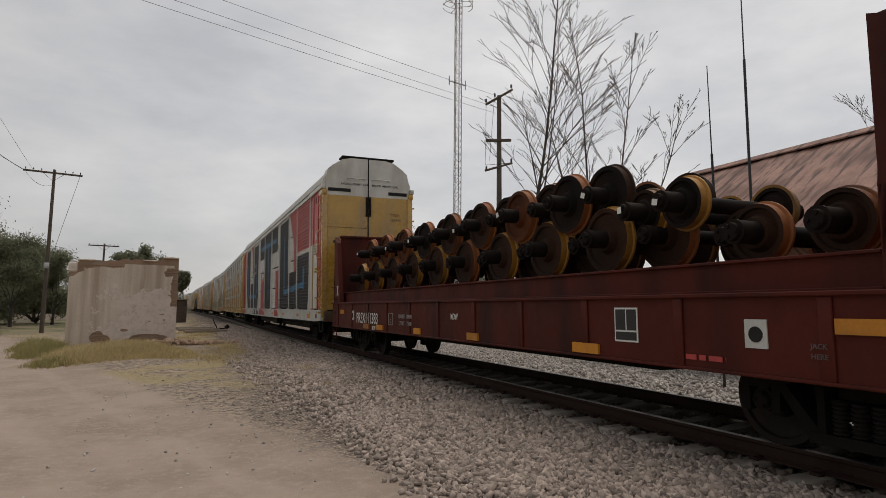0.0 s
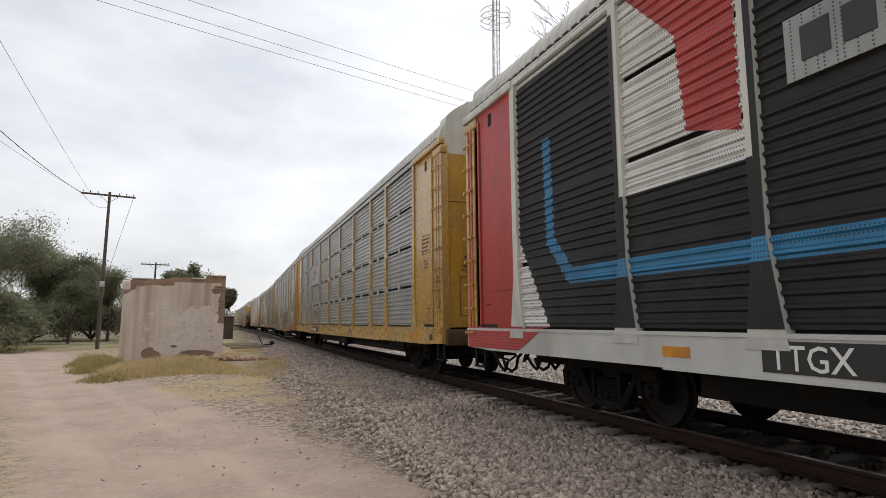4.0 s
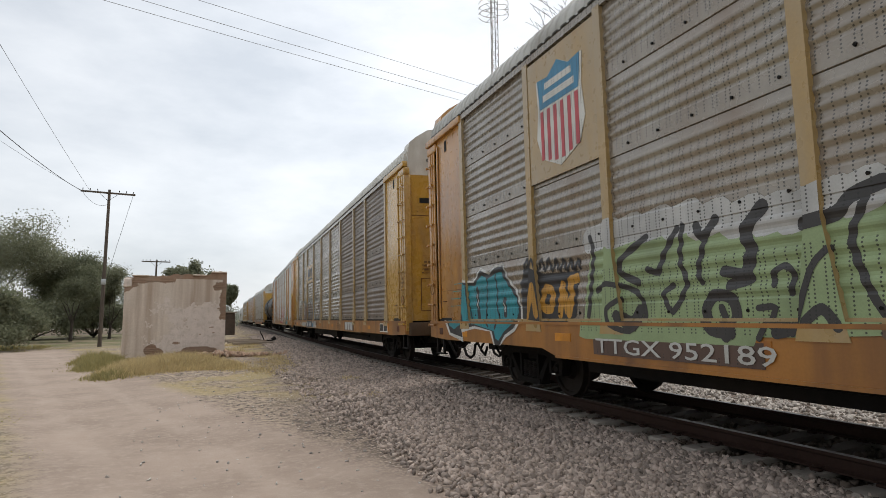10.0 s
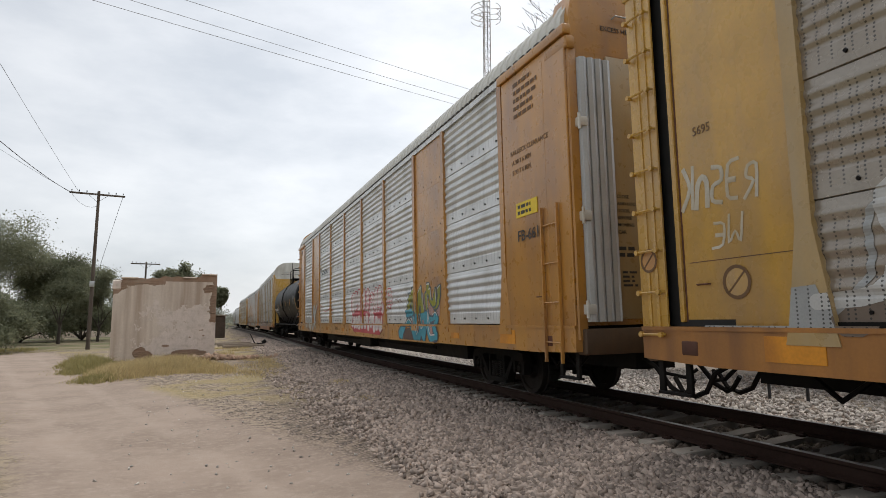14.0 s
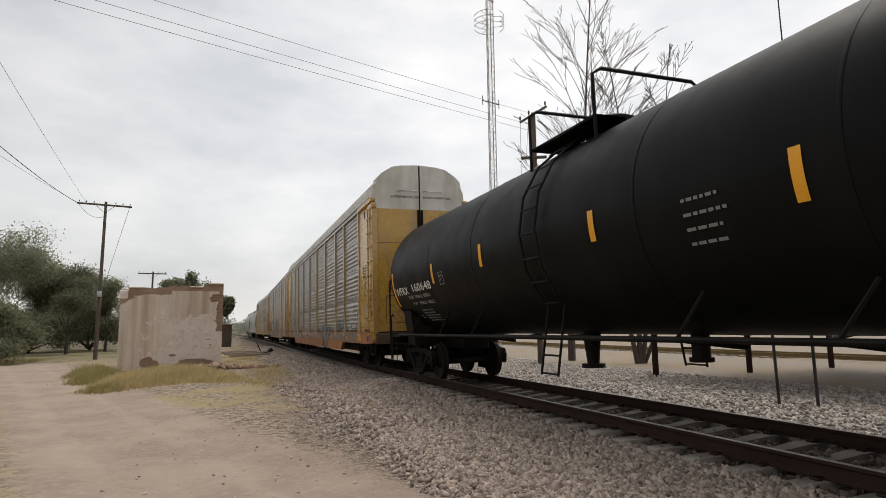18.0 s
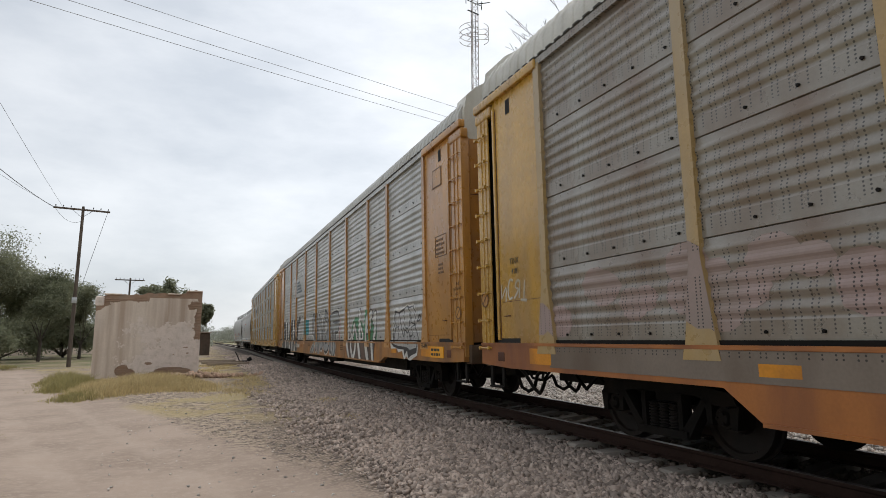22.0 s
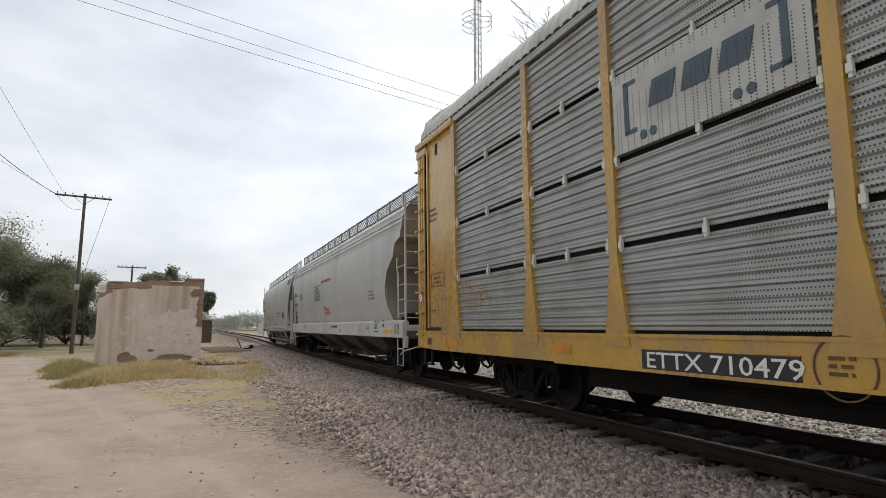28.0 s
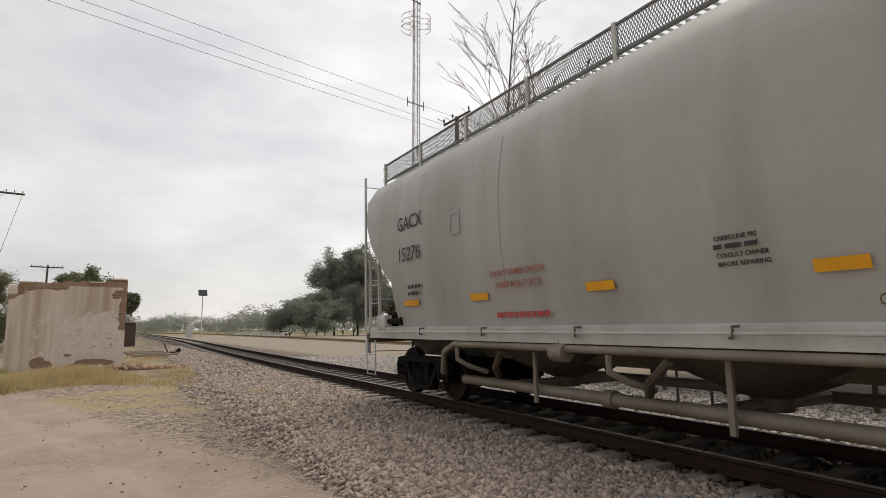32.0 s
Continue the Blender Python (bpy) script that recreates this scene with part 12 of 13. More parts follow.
def car_l():
    car = thing("pressure_hopper_car", "dull grey pressure hopper car with long discharge pipes", "railway car", "train cars")
    half = 9.75
    prof = [(1.36, 1.25), (1.40, 1.5), (1.5, 1.9), (1.57, 2.4), (1.59, 3.0), (1.55, 3.5), (1.46, 3.95), (1.24, 4.28), (0.8, 4.46), (0.0, 4.52)]
    hopper_body(car, M["hopper_blue"], M["hopper_dirty"], half, prof, [(1.25, 1.55), (2.15, 1.55), (2.5, 1.1), (2.9, 0.7), (3.4, 0.35), (3.9, 0.14), (4.5, 0.12)], 0)
    for s in (-1, 1):
        part("side_sill", Build().prism_y([(s * 1.34, 1.09), (s * 1.44, 1.09), (s * 1.45, 1.28), (s * 1.36, 1.31)], -half + 0.2, half - 0.2), M["hopper_white"], car)
        part("sill_rod", Build().cyl((s * 1.52, -half + 0.8, 1.22), (s * 1.52, half - 0.8, 1.22), 0.016, n=6), M["hopper_white"], car)
        for k in range(8):
            y = -7 + k * 2
            part("rod_bracket", Build().tube([(s * 1.42, y, 1.28), (s * 1.53, y, 1.28), (s * 1.53, y, 1.18), (s * 1.42, y + 0.12, 1.18)], 0.014, 5), M["hopper_dirty"], car, recalc=False)
        part("air_pipe", Build().tube([(s * 1.25, -6.6, 0.5), (s * 1.38, -6.35, 0.8), (s * 1.42, -6.0, 0.96), (s * 1.42, -5.7, 1.03), (s * 1.42, 6.0, 1.03), (s * 1.38, 6.4, 0.9), (s * 1.3, 6.6, 0.55)], 0.048, 10), M["pipe"], car, smooth=40)
        part("discharge_pipe", Build().cyl((s * 1.05, -6.7, 0.45), (s * 1.05, 6.3, 0.45), 0.075, n=14).cyl((s * 1.05, -6.72, 0.45), (s * 1.05, -6.6, 0.45), 0.11, n=14).cyl((s * 1.05, -0.4, 0.45), (s * 1.05, -0.2, 0.45), 0.105, n=14).cyl((s * 1.05, 2.9, 0.45), (s * 1.05, 3.05, 0.45), 0.105, n=14), M["pipe"], car)
        for y in (-4.5, -1.6, 1.3, 4.2):
            part("pipe_hanger", Build().box(s * 1.18, s * 1.22, y - 0.03, y + 0.03, 0.3, 1.0), M["pipe"], car, smooth=0)
            part("blow_line", Build().tube([(s * 1.4, y + 0.5, 0.95), (s * 1.25, y + 0.9, 0.7), (s * 1.05, y + 1.1, 0.55)], 0.05, 8), M["hopper_dirty"], car)
        for y in (-2.6, 3.4):
            part("valve", Build().cyl((s * 1.42, y - 0.12, 0.98), (s * 1.42, y + 0.12, 0.98), 0.11, n=12).cyl((s * 1.42, y, 0.98), (s * 1.42, y, 1.16), 0.025, n=6), M["pipe"], car)
    for y in (-4.9, -1.6, 1.7, 5.0):
        rings = [[(rx * math.cos(k * math.pi / 12), y + ry * math.sin(k * math.pi / 12), z) for k in range(24)] for rx, ry, z in ((1.3, 1.5, 1.3), (1.2, 1.36, 1.12), (1.0, 1.12, 0.92), (0.72, 0.8, 0.74), (0.4, 0.45, 0.6), (0.2, 0.22, 0.52), (0.18, 0.2, 0.38))]
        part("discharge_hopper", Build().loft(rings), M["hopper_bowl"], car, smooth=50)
        for s in (-1, 1):
            part("outlet_tee", Build().cyl((s * 0.1, y, 0.45), (s * 1.05, y, 0.45), 0.07, n=10), M["pipe"], car)
            part("vent_pipe", Build().tube([(s * 1.42, y + 0.9, 0.98), (s * 1.42, y + 0.9, 0.8), (s * 1.3, y + 0.75, 0.7), (s * 1.05, y + 0.6, 0.6)], 0.04, 7), M["pipe"], car, recalc=False)
    part("centre_sill", Build().box(-0.3, 0.3, -half, half, 0.75, 1.05), M["hopper_dirty"], car, smooth=0)
    running_board(car, half - 0.3, 4.5, M["galv"])
    for x in (-1.02, 1.02):
        grid_fence(car, half - 0.1, x, 4.5, 4.84, M["board_grey"], 12, 0.042)
    for k in range(4):
        part("roof_hatch", Build().lathe_z([(0.3, 4.36), (0.3, 4.5), (0.2, 4.56), (0.02, 4.57)], (0, -6.2 + k * 4.1, 0), 14), M["hopper_blue"], car)
    end_gear(car, half, M["hopper_white"], 4.55, low=2.72)
    part("jacking_post", Build().prism_x([(-7.72, 2.2), (-7.66, 1.1), (-7.84, 1.02), (-8.02, 1.1), (-8.02, 2.2), (-7.9, 2.26)], -1.56, -1.40), M["hopper_white"], car)
    lettering("JACK LIFT", 0.045, -1.563, -7.73, 1.45, M["black_letter"], car)
    lettering("HERE", 0.045, -1.563, -7.78, 1.39, M["black_letter"], car)
    for s in (-1, 1):
        for e in (-1, 1):
            part("sill_pipe", Build().cyl((s * 1.36, e * 8.1, 1.42), (s * 1.36, e * 8.72, 1.42), 0.055, n=10).cyl((s * 1.36, e * 8.02, 1.42), (s * 1.36, e * 8.12, 1.42), 0.085, n=10), M["truck"], car)
            part("label_box", Build().box(s * 1.30, s * 1.47, e * 8.72, e * 9.12, 1.26, 1.54, 0.012), M["hopper_white"], car)
            part("slope_brace", Build().prism_x([(e * 8.35, 1.3), (e * 8.55, 1.3), (e * 9.62, 3.3), (e * 9.42, 3.3)], s * 1.02, s * 1.16), M["hopper_blue"], car, smooth=0)
    for y, z in ((-8.86, 1.33), (-8.8, 1.46), (-8.92, 1.44), (-9.0, 1.36), (-8.97, 1.49)):
        part("hole", Build().cyl((-1.4705, y, z), (-1.473, y, z), 0.012, n=8), M["dark"], car)
    part("cross_pipe", Build().cyl((-1.3, -9.3, 1.75), (1.3, -9.3, 1.75), 0.03, n=8), M["truck"], car)
    for e in (-1, 1):
        t = bogie(car, e * 8.0)
        if e < 0:
            part("frame_mark", Build().prism_x([(-0.34, 0.2), (-0.62, 0.52), (-0.65, 0.49), (-0.37, 0.17)], -1.046, -1.041), M["dim_white"], t, "white stencilled number", smooth=0)
    X = -1.597
    lettering("GACX", 0.36, X - 0.01, 7.75, 3.05, M["black_letter"], car, width=1.0)
    lettering("15276", 0.36, X - 0.02, 7.72, 2.48, M["black_letter"], car, width=1.05)
    bars(X + 0.035, 7.4, 1.98, 2, car, M["black_letter"], 0.06, 0.06, 0.6, "side", 81)
    fr = Build()
    for (a, c, d, g) in ((0, 0, 0.3, 0.015), (0, 0.33, 0.3, 0.345), (0, 0, 0.015, 0.345), (0.285, 0, 0.3, 0.345)):
        fr.box(X - 0.003, X + 0.004, 5.75 - a, 5.75 - d, 2.72 + c, 2.72 + g)
    part("plate_frame", fr, M["galv"], car, smooth=0)
    lettering("DO NOT HAMMER ON CAR", 0.12, X + 0.045, 4.7, 1.98, M["faded_red"], car, width=0.8)
    lettering("(RUBBER MALLET ONLY)", 0.12, X + 0.06, 4.62, 1.82, M["faded_red"], car, width=0.8)
    for k, w in enumerate(("CARBOLINE 992", "", "CONSULT OWNER", "BEFORE REPAIRING")):
        z = 2.02 - k * 0.075
        if not w:
            bars(-1.535, 1.12, z, 1, car, M["black_letter"], 0.04, 0, 0.5, "side", 88)
            continue
        lettering(w, 0.06, -float(np.interp(z, [1.5, 1.9, 2.4], [1.40, 1.5, 1.57])) - 0.012, 1.12, z, M["black_letter"], car, width=0.95)
    lettering("CLOSE DUST CAPS AND DOOR", 0.12, X + 0.15, -0.1, 1.42, M["brown_letter"], car, width=0.8)
    bars(X + 0.15, 4.7, 1.42, 1, car, M["red_letter"], 0.07, 0.05, 1.4, "side", 83)
    lettering("DO NOT HAMMER ON CAR", 0.13, X + 0.035, -2.6, 2.1, M["faded_red"], car, width=0.8)
    lettering("(RUBBER MALLET ONLY)", 0.13, X + 0.05, -2.7, 1.92, M["faded_red"], car, width=0.8)
    lettering("EXW 10-5 H 3-1", 0.1, X + 0.03, -5.95, 2.08, M["black_letter"], car, width=0.8)
    bars(X + 0.05, -6.0, 1.92, 2, car, M["black_letter"], 0.07, 0.06, 0.6, "side", 84)
    for y, w in ((7.4, 0.3), (5.1, 0.24), (2.6, 0.22), (0.1, 0.2), (-2.3, 0.22), (-4.8, 0.24), (-7.3, 0.37)):
        part("reflective_tape", Build().add([(-1.482, y + w, 1.68), (-1.482, y - w, 1.68), (-1.502, y - w, 1.78), (-1.502, y + w, 1.78)], [(0, 1, 2, 3)]), M["reflector"], car, smooth=0)
    part("notice_plate", Build().box(-1.545, -1.51, -5.45, -5.8, 1.82, 2.12), M["black_letter"], car, smooth=0)
    for outline in ([(-6.42, 2.2), (-6.5, 2.02), (-6.76, 2.0), (-6.7, 2.08), (-6.56, 2.12)], [(-7.18, 2.3), (-7.2, 1.95), (-7.3, 1.84), (-7.42, 1.78), (-7.48, 1.98), (-7.46, 2.3)], [(-7.5, 2.28), (-7.53, 1.95), (-7.62, 1.88), (-7.8, 1.9), (-7.78, 2.26)]):
        b = Build()
        b.v = [(-float(np.interp(z, [1.5, 1.9, 2.4], [1.40, 1.5, 1.57])) - 0.006, y, z) for y, z in outline]
        b.f = [tuple(range(len(outline)))]
        part("peeled_patch", b, M["peeled"], car, "pale peeling paper", smooth=0)
    for y in (-5.2, -0.6, 4.4):
        part("weld_seam", Build().loft([[(-x - 0.004, y - 0.012, z) for x, z in prof[2:7]], [(-x - 0.009, y, z) for x, z in prof[2:7]], [(-x - 0.004, y + 0.012, z) for x, z in prof[2:7]]], closed=False), M["hopper_blue"], car, recalc=False)
    for s in (-1, 1):
        for z in (2.24,):
            x = float(np.interp(z, [p[1] for p in prof], [p[0] for p in prof]))
            part("belly_seam", Build().prism_y([(s * (x - 0.01), z - 0.018), (s * (x + 0.007), z - 0.012), (s * (x + 0.009), z + 0.012), (s * (x - 0.01), z + 0.018)], -7.9, -5.2), M["hopper_blue"], car)
    # owner's mark as plain slanted shapes
    for k in range(4):
        y = -7.52 - k * 0.34
        b = Build().add([(-1.527, y, 3.66), (-1.527, y - 0.28, 3.66), (-1.468, y - 0.40, 3.94), (-1.468, y - 0.12, 3.94)], [(0, 1, 2, 3)])
        part("owner_mark", b, M["mark_grey"], car, "dark slanted mark shapes", smooth=0)
    return car


# ---------------------------------------------------------------- flat car with wheelsets
CARGO = []


def car_a():
    car = thing("bulkhead_flat_car", "oxide-red bulkhead flat car loaded with wheelsets", "railway car", "train cars")
    hi, lo, inner = 8.2, -10.9, -7.95
    for s in (-1, 1):
        part("side_sill", Build().box(s * 1.40, s * 1.45, lo, hi, 0.73, 1.395), M["flat_red"], car, smooth=0)
        part("sill_flange", Build().box(s * 1.34, s * 1.50, lo, hi, 1.395, 1.435, 0.008), M["flat_red"], car, smooth=0)
        part("sill_flange", Build().box(s * 1.36, s * 1.48, lo, hi, 0.70, 0.73, 0.008), M["flat_red"], car, smooth=0)
        for k in range(13):
            y = lo + 0.5 + k * 1.49
            part("sill_rib", Build().box(s * 1.45, s * 1.475, y - 0.06, y + 0.06, 0.73, 1.395, 0.008), M["flat_red"], car)
        part("load_girder", Build().box(s * 1.16, s * 1.22, inner + 0.2, hi - 0.2, 1.46, 1.715), M["flat_red"], car, smooth=0)
        part("girder_flange", Build().box(s * 1.1, s * 1.27, inner + 0.2, hi - 0.2, 1.715, 1.745, 0.006), M["flat_red"], car, smooth=0)
        part("girder_flange", Build().box(s * 1.1, s * 1.27, inner + 0.2, hi - 0.2, 1.435, 1.46, 0.006), M["flat_red"], car, smooth=0)
    part("deck", Build().box(-1.4, 1.4, lo, hi, 1.3, 1.39), M["flat_red"], car, smooth=0)
    part("fishbelly_sill", Build().prism_x([(lo + 0.3, 1.3), (lo + 0.3, 0.78), (-5.9, 0.76), (-4.6, 0.5), (3.4, 0.5), (4.6, 0.76), (hi - 0.2, 0.78), (hi - 0.2, 1.3)], -0.4, 0.4), M["truck"], car, smooth=0)
    for y in (-4.4, -2.6, -0.8, 1.0, 2.6):
        part("cross_bearer", Build().prism_y([(-1.38, 0.98), (-0.4, 0.56), (0.4, 0.56), (1.38, 0.98), (1.38, 1.3), (-1.38, 1.3)], y - 0.06, y + 0.06), M["truck"], car, smooth=0)
    for e, half in ((-1, -inner + 0.05), (1, hi)):
        part("bulkhead", Build().prism_y([(-1.42, 1.4), (1.42, 1.4), (1.42, 2.2), (1.22, 3.5), (-1.22, 3.5), (-1.42, 2.2)], e * (half - 0.05), e * (half - 0.16)), M["flat_red"], car)
        part("bulkhead_cap", Build().box(-1.25, 1.25, e * (half + 0.02), e * (half - 0.22), 3.48, 3.55, 0.01), M["flat_red"], car)
        for x in (-1.36, 1.36):
            sg = 1 if x > 0 else -1
            out = 0.75 if e < 0 else -0.75
            part("bulkhead_post", Build().prism_x([(e * (half - 0.05 - 0.1 * (e < 0)), 1.42), (e * (half + out), 1.42), (e * (half + out * 0.47), 3.3), (e * (half - 0.05 - 0.1 * (e < 0)), 3.5)], x - 0.07 * sg, x + 0.06 * sg), M["flat_red"], car)
    for e, half, mid in ((-1, -lo, -7.35), (1, hi, 6.2)):
        for z in (1.15, 1.55, 1.9, 0.85):
            part("grab_iron", Build().tube([(-1.46, e * (half - 0.1), z), (-1.53, e * (half - 0.1), z), (-1.53, e * (half - 0.5), z), (-1.46, e * (half - 0.5), z)], 0.012, 5), M["flat_red"], car, recalc=False)
        part("end_sill", Build().box(-1.42, 1.42, e * (half - 0.12), e * half, 0.78, 1.3, 0.02), M["flat_red"], car)
        coupler(car, e * (half - 0.1), e, reach=0.65)
        stirrup(car, -1.45, e * (half - 0.3), M["flat_red"], 0.2, 0.36, 0.66)
        bogie(car, mid)
    for y, z, w in ((6.93, 1.1, 0.42), (4.58, 0.75, 0.45), (3.48, 0.75, 0.46), (1.05, 0.75, 0.35), (-1.44, 0.75, 0.4), (-4.45, 0.75, 0.5), (-7.75, 1.1, 0.5)):
        part("reflective_tape", Build().box(-1.4835, -1.452, y - w / 2, y + w / 2, z, z + 0.12), M["dirty_tape"], car, smooth=0)
    for y in (5.88, -6.8):
        part("jacking_plate", Build().box(-1.462, -1.45, y - 0.11, y + 0.11, 0.95, 1.2), M["hopper_white"], car, smooth=0)
        part("jacking_hole", Build().cyl((-1.467, y, 1.07), (-1.458, y, 1.07), 0.07, n=14), M["dark"], car)
    lettering("PRSX111383", 0.39, -1.482, 5.43, 0.885, M["white_letter"], car, width=0.9)
    lettering("MOW", 0.15, -1.482, 4.05, 0.735, M["white_letter"], car, width=0.7)
    lettering("MOW", 0.16, -1.482, -0.6, 1.08, M["white_letter"], car, width=0.7)
    lettering("LD LMT  149000", 0.125, -1.482, 2.12, 1.055, M["dim_white"], car, width=0.92)
    lettering("LT WT    71000", 0.125, -1.482, 2.1, 0.905, M["dim_white"], car, width=0.92)
    fr = Build()
    for (a, c, d, g) in ((0, 0, 0.3, 0.015), (0, 0.33, 0.3, 0.345), (0, 0, 0.015, 0.345), (0.285, 0, 0.3, 0.345)):
        fr.box(-1.482, -1.474, 2.8 - a, 2.8 - d, 0.89 + c * 0.8, 0.89 + g * 0.8)
    part("plate_frame", fr, M["dim_white"], car, smooth=0)
    lettering("C", 0.13, -1.483, 2.7, 0.94, M["dim_white"], car)
    part("white_frame", Build().box(-1.459, -1.452, -4.98, -5.35, 0.92, 1.3), M["white_letter"], car, smooth=0)
    fb = Build().box(-1.463, -1.455, -5.0, -5.16, 1.05, 1.28).box(-1.463, -1.455, -5.18, -5.33, 1.05, 1.28).box(-1.463, -1.455, -5.0, -5.33, 0.94, 1.03)
    part("notice_face", fb, M["black_letter"], car, smooth=0)
    lettering("JACK", 0.06, -1.482, -7.3, 0.98, M["dim_letter"], car)
    lettering("HERE", 0.06, -1.482, -7.3, 0.90, M["dim_letter"], car)
    bars(-1.46, -5.9, 0.8, 1, car, M["red_letter"], 0.05, 0.05, 0.8, "side", 91)
    x = Build().cyl((-1.438, 7.72, 1.65), (-1.438, 7.6, 1.95), 0.012, n=5).cyl((-1.438, 7.6, 1.65), (-1.438, 7.72, 1.95), 0.012, n=5)
    part("chalk_mark", x, M["white_letter"], car, recalc=False)
    # the load: nested wheelsets lying across the girders
    def load_meshes(r, tread, face):
        out = []
        for s in (-1, 1):
            w = Build().lathe_x([(s * 0.66, 0.1), (s * 0.66, 0.17), (s * 0.70, 0.19), (s * 0.715, r * 0.8), (s * 0.68, r * 0.83), (s * 0.68, r * 0.992), (s * 0.80, r * 0.985), (s * 0.80, r * 0.85), (s * 0.765, r * 0.81), (s * 0.755, 0.19), (s * 0.83, 0.15), (s * 0.83, 0.1)], (0, 0, 0), 32)
            out.append(fix(w.mesh("wheel", face, 30)))
            tr = Build().lathe_x([(s * 0.674, r * 0.975), (s * 0.674, r + 0.028), (s * 0.70, r + 0.026), (s * 0.71, r + 0.002), (s * 0.798, r - 0.003), (s * 0.798, r * 0.975), (s * 0.674, r * 0.975)], (0, 0, 0), 32, False)
            out.append(fix(tr.mesh("tread", tread, 30)))
        return out
    kinds = [load_meshes(0.42, M[k], M[f]) for k, f in (("cargo_yellow", "cargo_rust"), ("cargo_orange", "cargo_face"), ("cargo_rust", "cargo_dark"), ("cargo_orange", "cargo_rust"), ("cargo_orange", "cargo_dark"))]
    small = [load_meshes(0.29, M[k], M[f]) for k, f in (("cargo_orange", "cargo_rust"), ("cargo_yellow", "cargo_dark"))]
    ax = fix(Build().cyl((-0.7, 0, 0), (0.7, 0, 0), 0.09, n=14).mesh("axle", M["cargo_dark"], 30))
    bears = []
    for s in (-1, 1):
        bb = Build()
        bb.cyl((s * 0.83, 0, 0), (s * 1.08, 0, 0), 0.115, n=16).cyl((s * 1.08, 0, 0), (s * 1.11, 0, 0), 0.12, n=16).cyl((s * 1.11, 0, 0), (s * 1.15, 0, 0), 0.09, 0.08, n=14)
        for k in range(3):
            a = 2.094 * k + 0.4
            bb.cyl((s * 1.14, 0.055 * math.cos(a), 0.055 * math.sin(a)), (s * 1.17, 0.055 * math.cos(a), 0.055 * math.sin(a)), 0.02, n=6)
        bears.append(fix(bb.mesh("bearing", M["cargo_dark"], 30)))
    rnd = random.Random(4)
    sets = [(6.78 - k * 0.69, 2.165, k) for k in range(18)] + [(5.90 - k * 0.667, 2.785, k) for k in range(16)]
    sets += [(-6.08, 2.035, 31), (-6.47, 2.03, 32), (-7.28, 2.03, 34), (-4.8, 2.46, 33), (-5.55, 2.46, 36)]
    for y, z, k in sets:
        off = -0.16 if k % 2 == 0 else 0.16 if z < 2.4 else 0.0
        up = rnd.uniform(-0.015, 0.015)
        kind = kinds[1 if k in (0, 2, 4) else 4 if k == 6 else rnd.choice((1, 3, 4) if k % 2 == 0 else (2, 2, 4))] if z > 2.4 else kinds[rnd.choice((0, 3, 0, 2) if k % 2 == 0 else (2, 3, 3))]
        if k > 30:
            kind = small[k % 3 == 0]
        t = thing("spare_wheelset", "rusty railway wheelset lying across the flat car", "wheelset", "spare wheelsets")
        for me in kind:
            part("wheel" if me.name.startswith("wheel") else "tread", me, None, t)
        part("axle", ax, None, t)
        for bear in bears:
            part("bearing", bear, None, t)
        if z > 2.4 and k % 3 == 0:
            part("paper_tag", Build().box(-1.171, -1.168, -0.03, 0.05, -0.05, 0.02), M["white_letter"], t, "white paper tag", smooth=0)
        CARGO.append((t, (off, y, z + up), rnd.uniform(0, 90)))
    return car


# ---------------------------------------------------------------- the train: leading car first
TRAIN = []


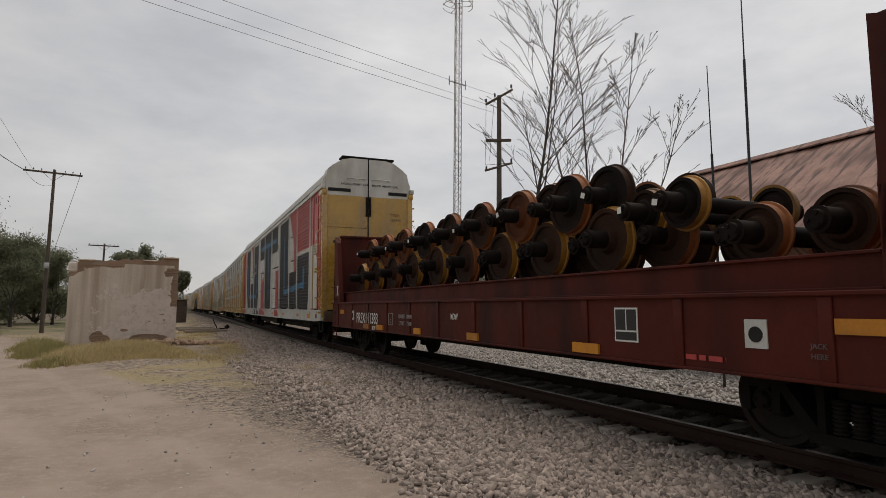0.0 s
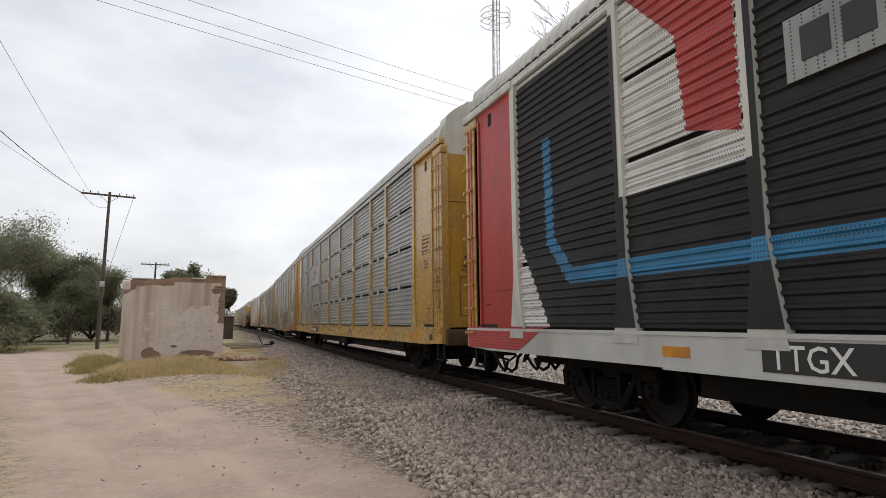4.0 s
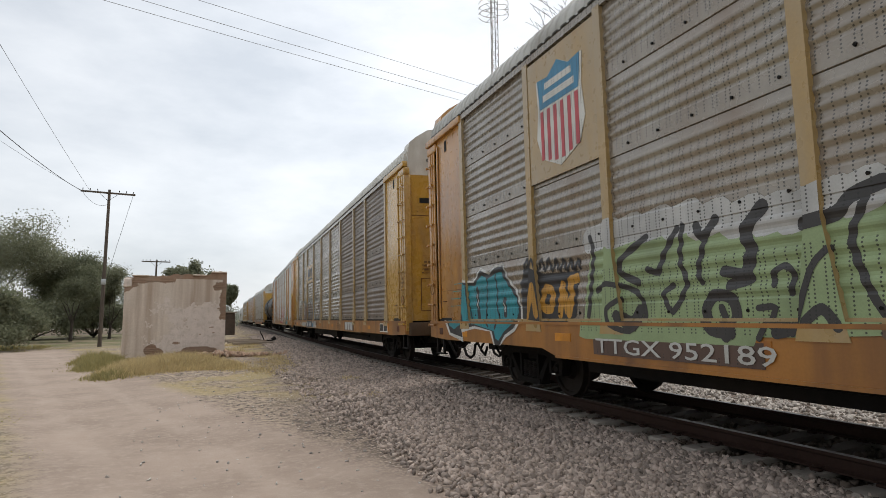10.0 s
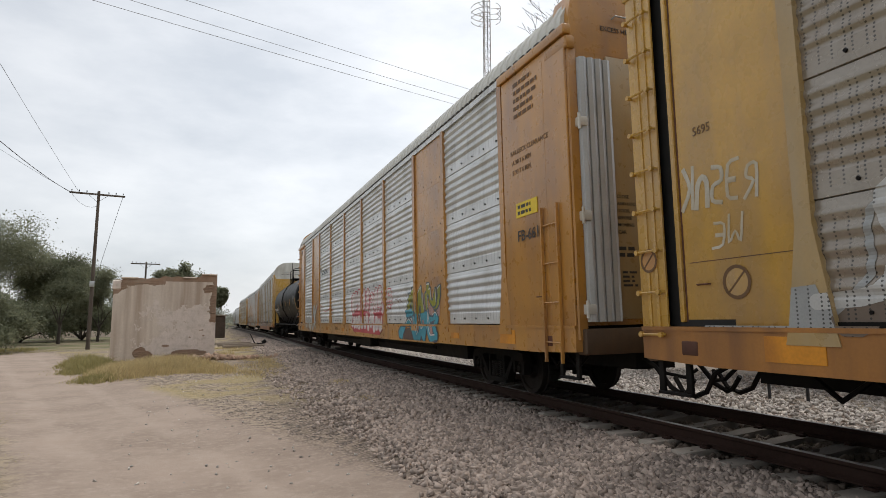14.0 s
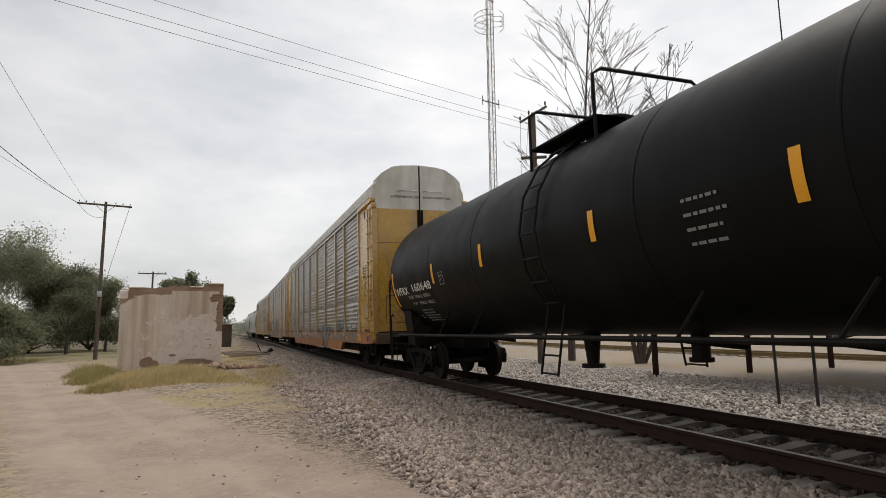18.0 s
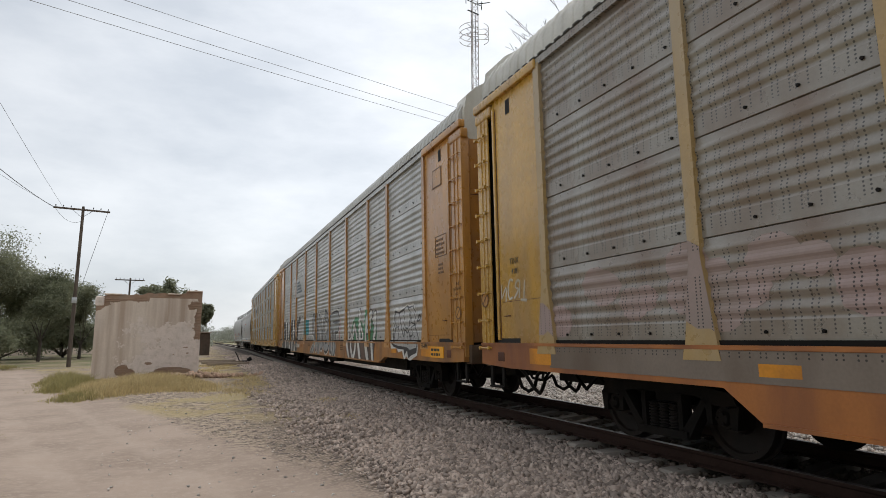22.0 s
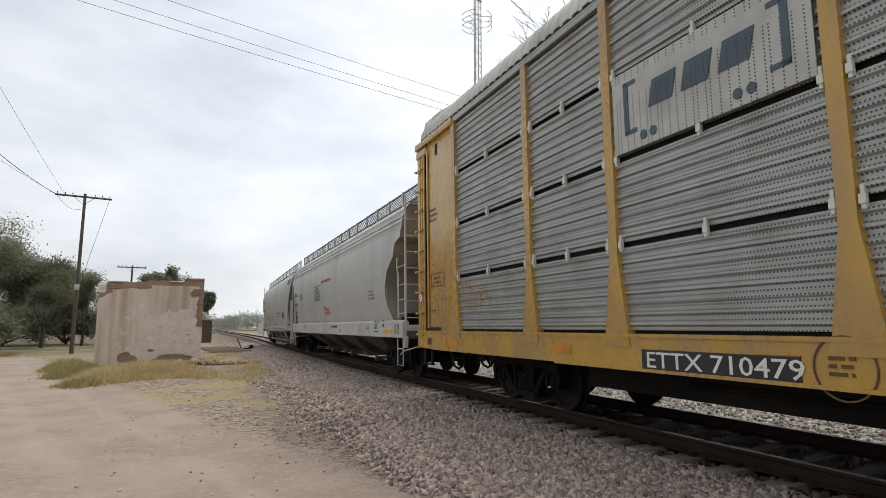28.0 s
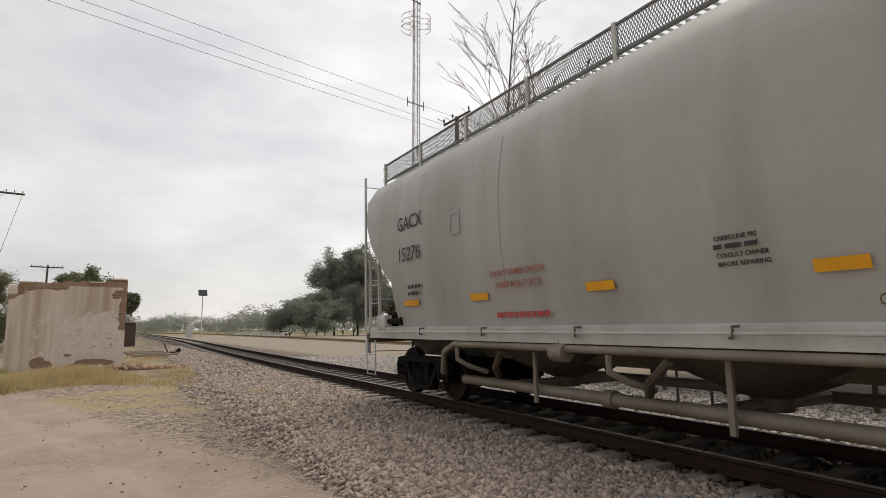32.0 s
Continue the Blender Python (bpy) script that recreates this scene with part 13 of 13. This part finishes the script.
def make_train():
    """Cars and their middles, in metres behind the first coupling."""
    for maker, place in ((car_a, -8.09), (car_b, 14.45), (car_c, 42.95), (car_d, 71.2), (car_e, 100.17), (car_f, 128.65), (car_g, 152.54),
                         (car_h, 175.98), (car_i, 203.83), (car_j, 232.75), (car_k, 256.87), (car_l, 276.66)):
        TRAIN.append((maker(), place))


make_train()


# ---------------------------------------------------------------- movement
STEADY = [(0, 0.1), (1.5, 0.3), (3, 0.52), (4.5, 0.55), (7, 0.22), (9, 0.18), (12, 0.28), (14.5, 0.08), (17, 0.12), (19, 0.3), (21, 0.42), (23.5, 0.05), (25, 0.0), (28, 0.1), (32, 0.1)]


def travelled(t):
    """Metres that the train has moved along the track after t seconds."""
    u = t / 32.0
    base = u * (277.08 + u * (69.785 + u * (-120.605 + u * (67.843 - u * 4.558))))
    near = [(math.exp(-((t - a) / 1.2) ** 2), b) for a, b in STEADY]
    return base + sum(w * b for w, b in near) / sum(w for w, _ in near)


FIRST_GAP = 18.68


def advanced(t):
    """The same with the short skip shortly before the last car passes."""
    return travelled(t) + (3.36 if t > 30.95 else 0.0)


def on_track(y):
    """A car's pose with its middle y metres along: it follows the bend and the cant of the track."""
    turn = math.degrees(math.atan2(centre_line(y + 8) - centre_line(y - 8), 16))
    x = (centre_line(y + 8) + centre_line(y - 8)) / 2
    return pose(TRACK_X + x, y, RAIL_Z + 0.752 * math.sin(radians(CANT)), 0, -CANT, -turn)


def motions():
    times = sorted([k * 0.5 for k in range(65)] + [30.8, 30.9, 30.933, 31.1])
    for car, place in TRAIN:
        walk(car, [(t, on_track(FIRST_GAP + place - advanced(t))) for t in times])
    base = TRAIN[0][1]
    for ob, (x, y, z), turn in CARGO:
        walk(ob, [(t, on_track(FIRST_GAP + base - advanced(t)) @ pose(x, y, z, turn, 0, 0)) for t in times])
    steps = [k / 15 for k in range(481)]
    roll = [(t, math.degrees(travelled(t) / WHEEL_R)) for t in steps]
    for ob, d in ROLLING:
        walk(ob, [(t, pose(0, d, WHEEL_R, a, 0, 0)) for t, a in roll])


motions()
